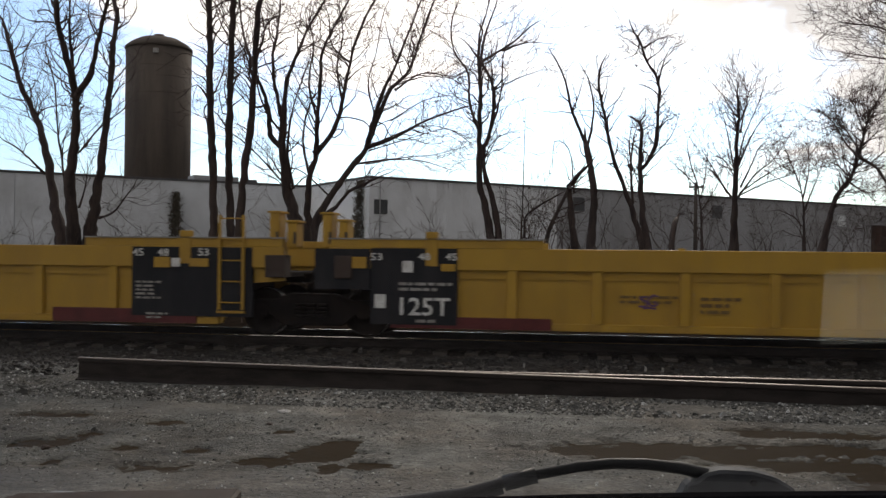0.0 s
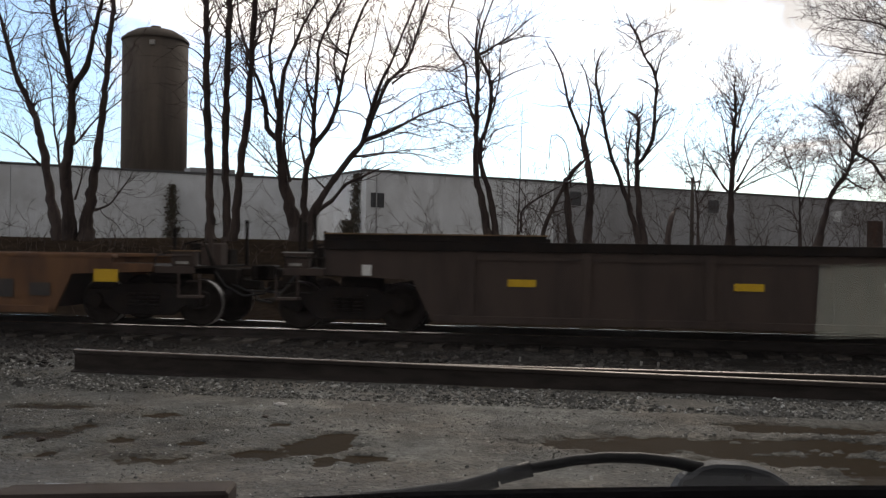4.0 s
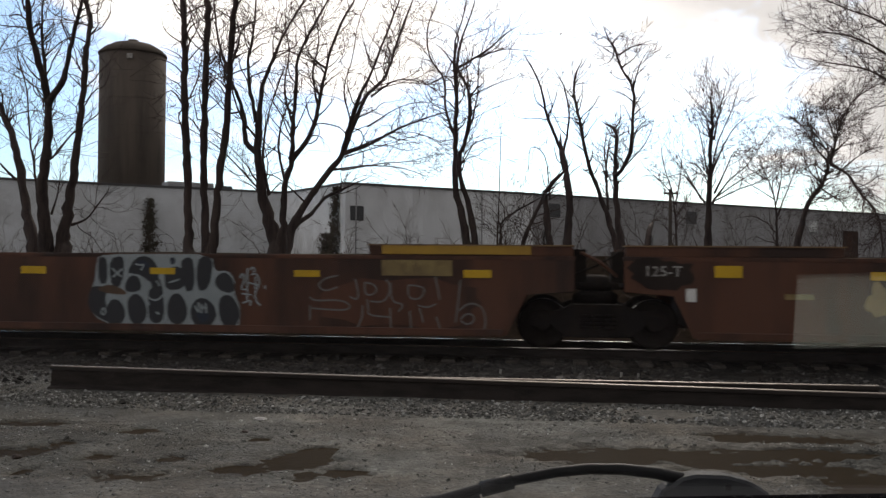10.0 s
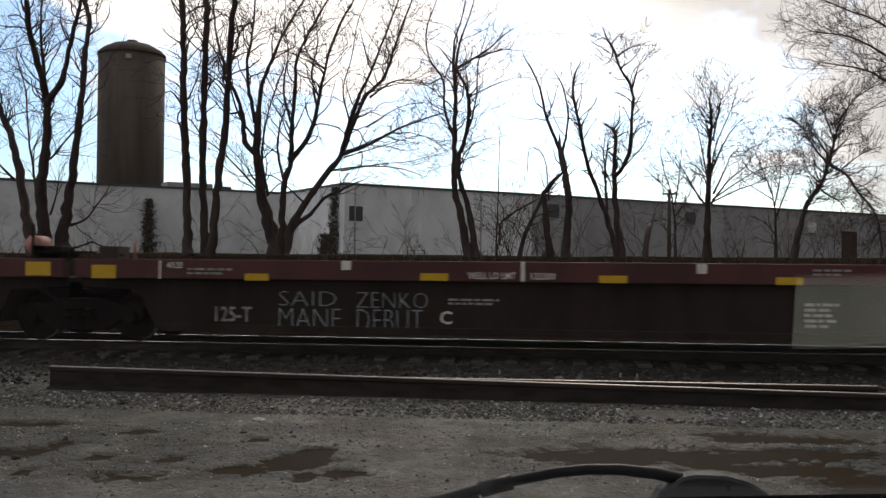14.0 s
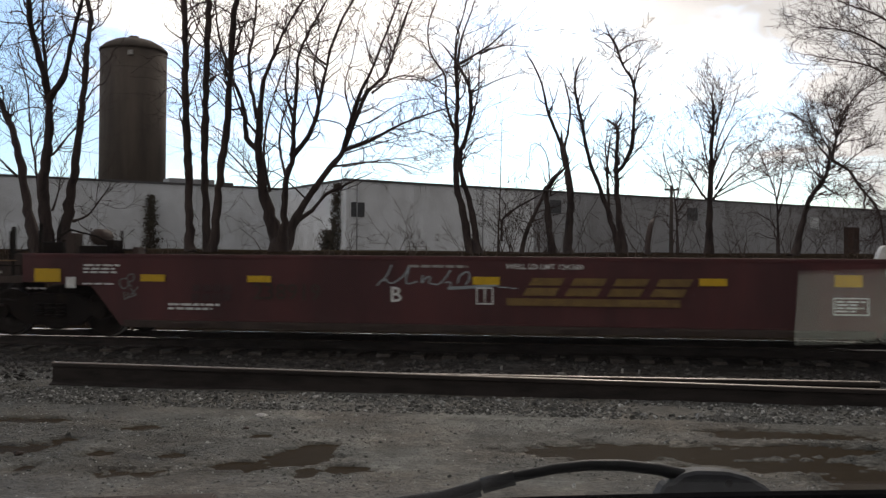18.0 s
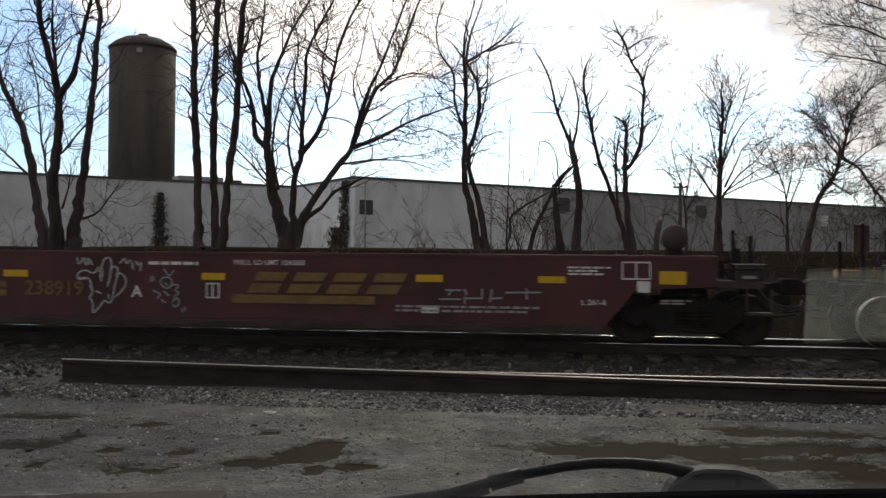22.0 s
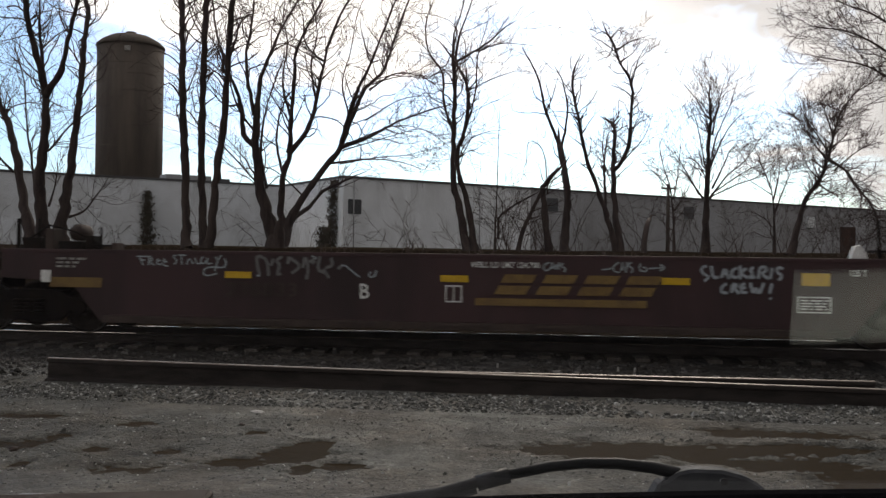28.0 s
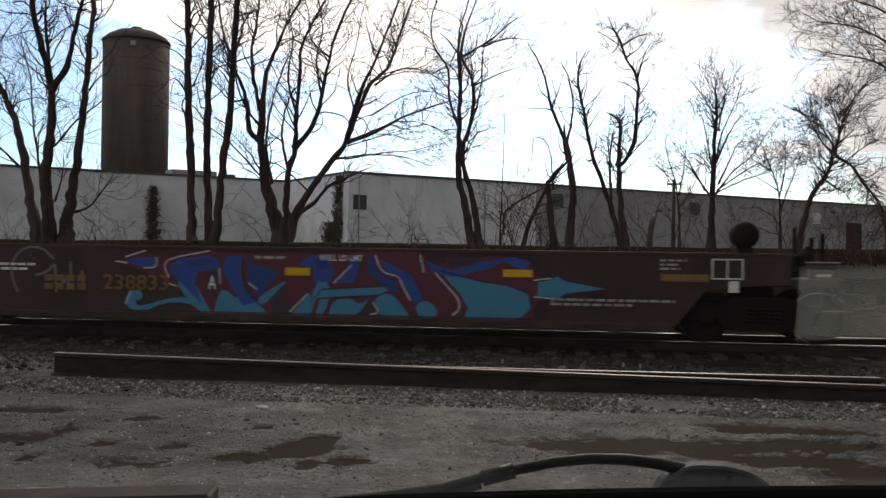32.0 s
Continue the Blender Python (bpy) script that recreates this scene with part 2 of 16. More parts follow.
M["tie"] = shade("creosoted_tie", (0.055, 0.046, 0.040), 0.85, spots=(0.10, 0.09, 0.08), amount=0.6, scale=5.0, stretch=(4, 0.5, 1), bump=0.3, random_value=0.3)
M["bark"] = shade("grey_brown_bark", (0.064, 0.046, 0.041), 0.9, spots=(0.026, 0.019, 0.019), amount=0.8, scale=7.0, stretch=(1, 1, 0.18), bump=0.6, bump_scale=22.0)
M["twig"] = shade("reddish_twig", (0.060, 0.036, 0.032), 0.85, spots=(0.032, 0.021, 0.020), amount=0.6, scale=4.0)
M["brush"] = shade("dry_brush", (0.06875, 0.0475, 0.0375), 0.9, spots=(0.035, 0.025, 0.0225), amount=0.7, scale=2.0)
M["ivy"] = shade("dark_ivy", (0.063, 0.0588, 0.042), 0.8, spots=(0.084, 0.056, 0.042), amount=0.6, scale=1.0)
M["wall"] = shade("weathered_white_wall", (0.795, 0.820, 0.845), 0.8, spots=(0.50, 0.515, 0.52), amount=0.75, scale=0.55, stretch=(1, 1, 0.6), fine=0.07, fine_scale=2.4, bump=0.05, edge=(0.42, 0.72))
# the white wall paint again, darker: the wing's shade is in the colour
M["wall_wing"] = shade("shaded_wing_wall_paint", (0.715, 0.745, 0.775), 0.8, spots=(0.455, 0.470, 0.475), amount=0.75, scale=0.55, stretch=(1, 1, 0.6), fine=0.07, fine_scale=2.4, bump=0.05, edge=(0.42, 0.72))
M["wall_grey"] = shade("weathered_grey_wall", (0.372, 0.376, 0.392), 0.8, spots=(0.195, 0.186, 0.182), amount=0.7, scale=0.3, stretch=(1, 1, 0.35), fine=0.06, fine_scale=2.0, bump=0.05, edge=(0.38, 0.7))
M["coping"] = shade("dark_roof_edge", (0.10, 0.10, 0.105), 0.6, amount=0.4, scale=1.5)
M["roof"] = shade("tar_roof", (0.07, 0.07, 0.072), 0.9, amount=0.4, scale=0.8)
M["silo"] = shade("stained_concrete_silo", (0.1113, 0.08925, 0.07225), 0.9, spots=(0.04535, 0.03825, 0.034), amount=0.8, scale=0.5, stretch=(1, 1, 0.14), fine=0.1, fine_scale=5.0, bump=0.15, bump_scale=8.0, edge=(0.36, 0.66))
M["louvre"] = shade("grey_louvre", (0.105, 0.110, 0.118), 0.5, amount=0.4, scale=4.0)
M["pole"] = shade("weathered_pole", (0.085, 0.07, 0.06), 0.9, amount=0.5, scale=3.0, stretch=(1, 1, 0.2))
M["stone"] = shade("crushed_stone", (0.21, 0.20, 0.19), 0.8, spots=(0.11, 0.10, 0.095), amount=0.8, scale=5.0, bump=0.2)
M["pale_stone"] = shade("pale_stone", (0.42, 0.41, 0.39), 0.8, amount=0.4, scale=9.0)
M["dash"] = shade("black_dash_plastic", (0.006, 0.006, 0.007), 0.85, gloss=0.0, amount=0.3, scale=30.0, bump=0.1, bump_scale=300.0)
M["dash_top"] = shade("black_grained_dash_top", (0.022, 0.021, 0.023), 0.9, gloss=0.0, amount=0.3, scale=30.0, bump=0.1, bump_scale=300.0)
M["wiper"] = shade("satin_black_steel", (0.018, 0.018, 0.019), 0.5, gloss=0.2, amount=0.4, scale=25.0)
M["wiper_cap"] = shade("grey_plastic_cap", (0.050, 0.052, 0.057), 0.6, gloss=0.15, amount=0.3, scale=25.0)
M["paper"] = shade("greenish_paper", (0.3784, 0.4042, 0.3698), 0.8, spots=(0.2924, 0.3268, 0.301), amount=0.5, scale=9.0)
M["reflection_slab"] = shade("dark_brown_slab", (0.0275, 0.0220, 0.0204), 0.7, gloss=0.05, spots=(0.03, 0.025, 0.024), amount=0.7, scale=9.0)
M["hood"] = shade("grey_hood_paint", (0.11, 0.11, 0.115), 0.4, amount=0.2, scale=4.0)
M["pink"] = shade("pink_plastic", (0.42, 0.20, 0.17), 0.6, amount=0.5, scale=6.0)
M["orange"] = shade("orange_flag", (0.70, 0.14, 0.03), 0.6, amount=0.3, scale=6.0)


def paint(name, rgb):
    if name not in M:
        M[name] = shade(name, rgb, 0.55, spots=[0.72 * c + 0.012 for c in rgb], amount=0.55, scale=3.5, stretch=(1, 1, 0.4))
    return M[name]


for n_, c_ in dict(spray_white=(0.48, 0.51, 0.52), spray_silver=(0.30, 0.34, 0.36), spray_black=(0.025, 0.027, 0.033), spray_navy=(0.020, 0.028, 0.048), spray_blue=(0.018, 0.065, 0.30),
                   spray_cyan=(0.04, 0.22, 0.36), spray_teal=(0.04, 0.115, 0.115), spray_green=(0.31, 0.41, 0.12), 
                   spray_orange=(0.55, 0.13, 0.02), spray_yellow=(0.75, 0.48, 0.03), spray_cream=(0.27, 0.235, 0.15), spray_purple=(0.13, 0.06, 0.15), spray_grey=(0.085, 0.083, 0.095),
                   spray_pink=(0.15, 0.115, 0.11), spray_deep=(0.025, 0.055, 0.14), spray_lilac=(0.17, 0.14, 0.22), spray_steel=(0.145, 0.19, 0.21), spray_wine=(0.105, 0.020, 0.036), spray_taupe=(0.078, 0.065, 0.076), spray_plum=(0.045, 0.028, 0.052), spray_lime=(0.25, 0.36, 0.10), spray_slate=(0.050, 0.058, 0.060), spray_deepteal=(0.018, 0.060, 0.062), spray_dim=(0.15, 0.145, 0.145), stain_wine=(0.046, 0.026, 0.027), stain_navy=(0.026, 0.028, 0.034), buffed=(0.078, 0.066, 0.054), spray_ash=(0.098, 0.112, 0.116), spray_royal=(0.014, 0.045, 0.20), spray_chalk=(0.34, 0.37, 0.40), spray_sage=(0.20, 0.26, 0.20)).items():
    paint(n_, c_)

# ---- mesh tools ----


def bm_box(bm, x0, x1, y0, y1, z0, z1, m=None):
    vs = [bm.verts.new((x, y, z)) for x in (x0, x1) for y in (y0, y1) for z in (z0, z1)]
    if m is not None:
        for v in vs:
            v.co = m @ v.co
    for f in ((0, 1, 3, 2), (4, 6, 7, 5), (0, 4, 5, 1), (2, 3, 7, 6), (0, 2, 6, 4), (1, 5, 7, 3)):
        bm.faces.new([vs[i] for i in f])


def box(x0, x1, y0, y1, z0, z1, bevel=0.0):
    bm = bmesh.new()
    bm_box(bm, min(x0, x1), max(x0, x1), min(y0, y1), max(y0, y1), min(z0, z1), max(z0, z1))
    if bevel:
        bmesh.ops.bevel(bm, geom=bm.edges[:], offset=bevel, segments=2, affect="EDGES", profile=0.6)
    return bm


def slab(points, y0, y1, bevel=0.0):
    """An outline in x and z, given thickness along y."""
    bm = bmesh.new()
    a = [bm.verts.new((x, y0, z)) for x, z in points]
    b = [bm.verts.new((x, y1, z)) for x, z in points]
    bm.faces.new(a)
    bm.faces.new(b[::-1])
    k = len(points)
    for i in range(k):
        bm.faces.new((a[i], b[i], b[(i + 1) % k], a[(i + 1) % k]))
    bmesh.ops.recalc_face_normals(bm, faces=bm.faces[:])
    if bevel:
        bmesh.ops.bevel(bm, geom=bm.edges[:], offset=bevel, segments=1, affect="EDGES")
    return bm


def rod(p, q, r, sides=8, r2=None):
    bm = bmesh.new()
    p, q = Vector(p), Vector(q)
    bmesh.ops.create_cone(bm, cap_ends=True, segments=sides, radius1=r, radius2=r if r2 is None else r2, depth=(q - p).length,
                          matrix=Matrix.Translation((p + q) / 2) @ (q - p).to_track_quat("Z", "Y").to_matrix().to_4x4())
    for f in bm.faces:
        f.smooth = len(f.verts) == 4
    return bm


def lathe(profile, sides=24, axis="Y"):
    """A profile of (radius, place along the axis) turned round the axis."""
    bm = bmesh.new()
    rings = []
    for r, a in profile:
        ring = []
        for i in range(sides):
            c, s = math.cos(2 * math.pi * i / sides) * r, math.sin(2 * math.pi * i / sides) * r
            ring.append(bm.verts.new((c, a, s) if axis == "Y" else (c, s, a)))
        rings.append(ring)
    for u, v in zip(rings, rings[1:]):
        for i in range(sides):
            f = bm.faces.new((u[i], u[(i + 1) % sides], v[(i + 1) % sides], v[i]))
            f.smooth = True
    bm.faces.new(rings[0][::-1])
    bm.faces.new(rings[-1])
    bmesh.ops.recalc_face_normals(bm, faces=bm.faces[:])
    return bm


def join(*bms):
    out = bms[0]
    for b in bms[1:]:
        me = bpy.data.meshes.new("tmp")
        b.to_mesh(me)
        b.free()
        out.from_mesh(me)
        bpy.data.meshes.remove(me)
    return out


def mesh_of(name, bm, material):
    me = bpy.data.meshes.new(name)
    bm.to_mesh(me)
    bm.free()
    if material is not None:
        me.materials.append(material)
    return me


def part(name, bm, material, parent, label="", m=None):
    """One mesh object under a thing or under a part."""
    me = bm if isinstance(bm, bpy.types.Mesh) else mesh_of(name, bm, material)
    ob = new(name, me)
    ob.parent = parent
    if m is not None:
        ob.matrix_basis = m
    return tagged(ob, label)


def thing(name, label, category, group="", kind="", at=None):
    ob = new(name)
    ob.empty_display_size = 0.3
    if at is not None:
        ob.matrix_basis = at
    return tagged(ob, label, category, group, kind)


def solid(name, bm, material, label, category, group="", kind="", at=None):
    ob = new(name, mesh_of(name, bm, material))
    if at is not None:
        ob.matrix_basis = at
    return tagged(ob, label, category, group, kind)


def tubes(paths, sides=6):
    """Tapered tubes along paths of (point, radius), as vertices and faces of one mesh."""
    verts, faces = [], []
    for path in paths:
        k = len(path)
        base = len(verts)
        for i, (p, r) in enumerate(path):
            a, b = path[max(0, i - 1)][0], path[min(k - 1, i + 1)][0]
            d = (b - a).normalized()
            s = d.cross(Vector((0.31, 0.93, 0.2))).normalized()
            t = d.cross(s)
            for j in range(sides):
                w = 2 * math.pi * j / sides
                verts.append(p + (s * math.cos(w) + t * math.sin(w)) * r)
        for i in range(k - 1):
            for j in range(sides):
                u, v = base + i * sides + j, base + i * sides + (j + 1) % sides
                faces.append((u, v, v + sides, u + sides))
        faces.append(tuple(base + (k - 1) * sides + j for j in range(sides)))
    me = bpy.data.meshes.new("tubes")
    me.from_pydata([tuple(v) for v in verts], [], faces)
    me.polygons.foreach_set("use_smooth", [True] * len(me.polygons))
    me.update()
    return me

# ---- ground: one sheet from the lot over the ballast and the bank to the horizon ----
PUDDLES = ((-1.63, 6.04, 0.22, 0.33), (-1.91, 5.66, 0.20, 0.14), (-1.48, 5.52, 0.07, 0.15), (-1.24, 5.65, 0.17, 0.11), (-1.55, 6.38, 0.10, 0.08), (-4.08, 6.99, 0.28, 0.14), (-3.11, 6.84, 0.13, 0.13), (-2.12, 6.63, 0.07, 0.09), (-3.51, 5.96, 0.12, 0.21), (-3.71, 5.93, 0.09, 0.16), (-2.99, 5.87, 0.11, 0.11), (-2.52, 5.38, 0.20, 0.13), (-3.22, 5.39, 0.06, 0.11), (-3.43, 6.25, 0.09, 0.11), (-2.48, 5.89, 0.08, 0.08), (0.27, 6.40, 0.48, 0.25), (0.88, 6.51, 0.75, 0.25), (1.69, 6.66, 0.67, 0.23), (1.45, 6.18, 0.61, 0.20), (1.98, 5.86, 0.40, 0.42), (1.81, 7.28, 0.63, 0.17), (1.47, 7.22, 0.29, 0.13))


def ramp_(v, a, b):
    k = min(1.0, max(0.0, (v - a) / (b - a)))
    return k * k * (3 - 2 * k)


def ground_z(x, y, fine=True):
    z = -0.38 * ramp_(y, 9.4, 14.5) + 0.06 * ramp_(y, 15.5, 15.9)
    z += -0.15 * ramp_(y, 18.5, 20.0) + (1.95 + 0.15 * noise.noise((x * 0.11, y * 0.11, 4.0))) * ramp_(y, 20.5, 29.0)
    z += 0.35 * ramp_(y, 29.0, 60.0)
    if y < 9.9:
        k = min(1.0, max(0.0, (9.9 - y) / 1.0))
        z += k * (0.008 * noise.noise((x * 0.9, y * 1.3, 0.0)) + 0.006 * noise.noise((x * 4.0, y * 5.0, 2.0)) + 0.004 * noise.noise((x * 11, y * 13, 7.0)))
        dip = 0.0
        for px, py, rx, ry in PUDDLES:
            e = math.sqrt(((x - px) / rx) ** 2 + ((y - py) / ry) ** 2) + 0.40 * noise.noise((x * 2.6, y * 6.0, 3.0)) + 0.65 * noise.noise((x * 7.0, y * 17.0, 1.0)) + 0.5 * noise.noise((x * 16.0, y * 30.0, 6.0))
            dip = max(dip, min(1.0, max(0.0, (1.22 - e) / 0.5)))
        z -= 0.040 * dip
        z += 0.010 * math.exp(-((y - 6.52) / 0.10) ** 2) * ramp_(x, -0.4, 1.0)
    elif y < 40 and fine:
        z += 0.02 * noise.noise((x * 2.5, y * 2.5, 5.0)) * (1 if y > 19 or y < 14.5 else 0.3)
    return z


def axis_steps(stops):
    out = [stops[0][0]]
    for (a, step), (b, _) in zip(stops, stops[1:]):
        k = max(1, round((b - a) / step))
        out += [a + (b - a) * (i + 1) / k for i in range(k)]
    return out


gxs = axis_steps([(-900, 150), (-150, 20), (-40, 4), (-12, 0.5), (-6.4, 0.045), (5.0, 0.5), (12, 4), (40, 20), (150, 150), (900, 1)])
gys = axis_steps([(-300, 60), (-12, 2), (4.2, 0.030), (8.0, 0.09), (10.2, 0.3), (14.4, 0.15), (15.2, 0.6), (18.4, 0.5), (30, 2), (60, 12), (180, 120), (900, 1)])
gv = [(x, y, ground_z(x, y)) for y in gys for x in gxs]
gw = len(gxs)
gf = [(j * gw + i, j * gw + i + 1, (j + 1) * gw + i + 1, (j + 1) * gw + i) for j in range(len(gys) - 1) for i in range(gw - 1)]
g_me = bpy.data.meshes.new("ground")
g_me.from_pydata(gv, [], gf)
g_me.polygons.foreach_set("use_smooth", [True] * len(g_me.polygons))


def ground_material():
    m = bpy.data.materials.new("wet_gravel_and_earth")
    m.use_nodes = True
    n, l = m.node_tree.nodes, m.node_tree.links
    b = n["Principled BSDF"]
    co = n.new("ShaderNodeTexCoord")
    sep = n.new("ShaderNodeSeparateXYZ")
    l.new(co.outputs["Object"], sep.inputs["Vector"])

    def tex(scale, detail=6, rough=0.6):
        t = n.new("ShaderNodeTexNoise")
        t.inputs["Scale"].default_value, t.inputs["Detail"].default_value, t.inputs["Roughness"].default_value = scale, detail, rough
        l.new(co.outputs["Object"], t.inputs["Vector"])
        return t.outputs["Fac"]

    def ramp(fac, a, b_, ca, cb):
        r = n.new("ShaderNodeValToRGB")
        r.color_ramp.elements[0].position, r.color_ramp.elements[1].position = a, b_
        r.color_ramp.elements[0].color, r.color_ramp.elements[1].color = (*ca, 1), (*cb, 1)
        l.new(fac, r.inputs["Fac"])
        return r.outputs["Color"]

    def mix(fac, a, b_, kind="MIX"):
        x = n.new("ShaderNodeMix")
        x.data_type, x.blend_type = "RGBA", kind
        for sock, v in (("Factor", fac), ("A", a), ("B", b_)):
            if isinstance(v, (int, float)):
                x.inputs[sock].default_value = v
            else:
                l.new(v, x.inputs[sock])
        return x.outputs["Result"]

    def band(a, b_):
        r = n.new("ShaderNodeMapRange")
        r.inputs["From Min"].default_value, r.inputs["From Max"].default_value = a, b_
        l.new(sep.outputs["Y"], r.inputs["Value"])
        return r.outputs["Result"]

    big = tex(0.9, 7)
    mud = ramp(big, 0.36, 0.66, (0.080, 0.080, 0.074), (0.195, 0.197, 0.181))
    # vignette painted into the ground: its colour dims either side of x = -1
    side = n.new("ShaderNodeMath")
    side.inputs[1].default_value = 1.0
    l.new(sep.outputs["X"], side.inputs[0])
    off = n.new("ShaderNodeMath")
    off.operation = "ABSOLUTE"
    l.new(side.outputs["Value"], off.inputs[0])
    falloff = n.new("ShaderNodeMath")
    falloff.operation = "MULTIPLY_ADD"
    falloff.inputs[1].default_value = 0.110
    l.new(off.outputs["Value"], falloff.inputs[0])
    l.new(tex(0.55, 6), falloff.inputs[2])
    vignette = ramp(falloff.outputs["Value"], 0.56, 0.88, (1, 1, 1), (0.52, 0.53, 0.53))
    vor = n.new("ShaderNodeTexVoronoi")
    vor.inputs["Scale"].default_value = 34.0
    l.new(co.outputs["Object"], vor.inputs["Vector"])
    vs = n.new("ShaderNodeSeparateColor")
    l.new(vor.outputs["Color"], vs.inputs["Color"])
    pebble = ramp(vs.outputs["Red"], 0.1, 0.95, (0.022, 0.021, 0.019), (0.260, 0.258, 0.238))
    lot = mix(ramp(tex(5.0, 5), 0.40, 0.62, (0.06, 0.06, 0.06), (0.42, 0.42, 0.42)), mud, pebble)
    ballast = ramp(vs.outputs["Green"], 0.05, 0.95, (0.027, 0.025, 0.024), (0.116, 0.110, 0.104))
    litter = ramp(tex(3.5, 8, 0.7), 0.35, 0.68, (0.009, 0.0065, 0.0045), (0.034, 0.024, 0.017))
    far = ramp(tex(0.25, 6), 0.4, 0.65, (0.045, 0.036, 0.024), (0.075, 0.062, 0.043))
    c = mix(band(9.6, 10.6), lot, ballast)
    c = mix(1.0, c, vignette, "MULTIPLY")
    blot = tex(1.7, 8, 0.68)
    c = mix(1.0, c, ramp(blot, 0.38, 0.60, (0.54, 0.53, 0.52), (1.16, 1.16, 1.16)), "MULTIPLY")
    c = mix(1.0, c, ramp(tex(0.75, 6, 0.65), 0.42, 0.64, (1.0, 1.0, 1.0), (1.10, 0.97, 0.87)), "MULTIPLY")
    c = mix(1.0, c, ramp(tex(6.5, 6, 0.7), 0.36, 0.64, (0.72, 0.72, 0.72), (1.18, 1.18, 1.18)), "MULTIPLY")
    c = mix(band(18.6, 21.5), c, litter)
    c = mix(band(45, 70), c, far)
    l.new(c, b.inputs["Base Color"])
    r = n.new("ShaderNodeMapRange")
    r.inputs["From Min"].default_value, r.inputs["From Max"].default_value = 0.35, 0.65
    r.inputs["To Min"].default_value, r.inputs["To Max"].default_value = 0.75, 0.95
    sheen = n.new("ShaderNodeMapRange")
    sheen.inputs["From Min"].default_value, sheen.inputs["From Max"].default_value = 9.5, 20.0
    sheen.inputs["To Min"].default_value, sheen.inputs["To Max"].default_value = 0.20, 0.0
    l.new(sep.outputs["Y"], sheen.inputs["Value"])
    l.new(sheen.outputs["Result"], b.inputs["Specular IOR Level"])
    l.new(big, r.inputs["Value"])
    l.new(r.outputs["Result"], b.inputs["Roughness"])
    bp = n.new("ShaderNodeBump")
    bp.inputs["Strength"].default_value, bp.inputs["Distance"].default_value = 0.8, 0.012
    l.new(vor.outputs["Distance"], bp.inputs["Height"])
    bp.invert = True
    bp2 = n.new("ShaderNodeBump")
    bp2.inputs["Strength"].default_value, bp2.inputs["Distance"].default_value = 0.5, 0.03
    l.new(tex(14.0, 6), bp2.inputs["Height"])
    l.new(bp.outputs["Normal"], bp2.inputs["Normal"])
    l.new(bp2.outputs["Normal"], b.inputs["Normal"])
    return m


g_me.materials.append(ground_material())
tagged(new("ground", g_me), "wet grey gravel lot sloping to dark ballast and a leaf-littered bank", "ground", kind="structure")

# standing water in the dips of the lot
m_water = bpy.data.materials.new("muddy_water")
m_water.use_nodes = True
wb = m_water.node_tree.nodes["Principled BSDF"]
wb.inputs["Base Color"].default_value = (0.034, 0.024, 0.014, 1)
wb.inputs["Roughness"].default_value = 0.30
wb.inputs["Specular IOR Level"].default_value = 0.004
wb.inputs["IOR"].default_value = 1.33
water = bmesh.new()
bm_box(water, -6.2, 4.8, 4.3, 7.95, -0.034, -0.0165)
solid("water", water, m_water, "still brown puddle water standing in dips of the gravel", "puddle", kind="structure")

# ---- track ----
TRACK_Y, GAUGE = 16.75, 1.505


def rail_outline(h=0.185):
    hw, bw, web = 0.037, 0.074, 0.009
    return [(-bw, 0), (bw, 0), (bw, 0.012), (0.02, 0.028), (web, 0.045), (web, h - 0.052), (hw, h - 0.040), (hw, h - 0.015), (hw - 0.0015, h - 0.009), (hw - 0.009, h - 0.0022), (0.018, h - 0.0007), (0.008, h), (-0.008, h), (-0.018, h - 0.0007), (-hw + 0.009, h - 0.0022), (-hw + 0.0015, h - 0.009),
            (-hw, h - 0.015), (-hw, h - 0.040), (-web, h - 0.052), (-web, 0.045), (-0.02, 0.028), (-bw, 0.012)]


def rail_bm(x0, x1, h=0.185):
    bm = bmesh.new()
    rings = [[bm.verts.new((x, y, z)) for y, z in rail_outline(h)] for x in (x0, x1)]
    k = len(rings[0])
    for i in range(k):
        bm.faces.new((rings[0][i], rings[1][i], rings[1][(i + 1) % k], rings[0][(i + 1) % k]))
    bm.faces.new(rings[0][::-1])
    bm.faces.new(rings[1])
    bmesh.ops.recalc_face_normals(bm, faces=bm.faces[:])
    return bm


def rail(name, x0, x1, top, label, at, kind=""):
    me = mesh_of(name, rail_bm(x0, x1, 0.185 if kind else 0.23), M["rail_rust"])
    me.materials.append(top)
    for f in me.polygons:
        if f.center.z > 0.15 and (f.normal.z > 0.5 or (kind and abs(f.normal.y) > 0.7 and f.normal.z > 0.02)):
            f.material_index = 1
    ob = new(name, me)
    ob.matrix_basis = at
    return tagged(ob, label, "rail", "rails of the track" if kind else "loose rails", kind)


# canted towards each other, as rails are laid
for ry_, cant_ in ((TRACK_Y - GAUGE / 2, -0.6), (TRACK_Y + GAUGE / 2, 2.6)):
    rail("rail", -120, 120, M["rail_top"], "steel running rail with polished head", pose(0, ry_, -0.305, cant_), "structure")

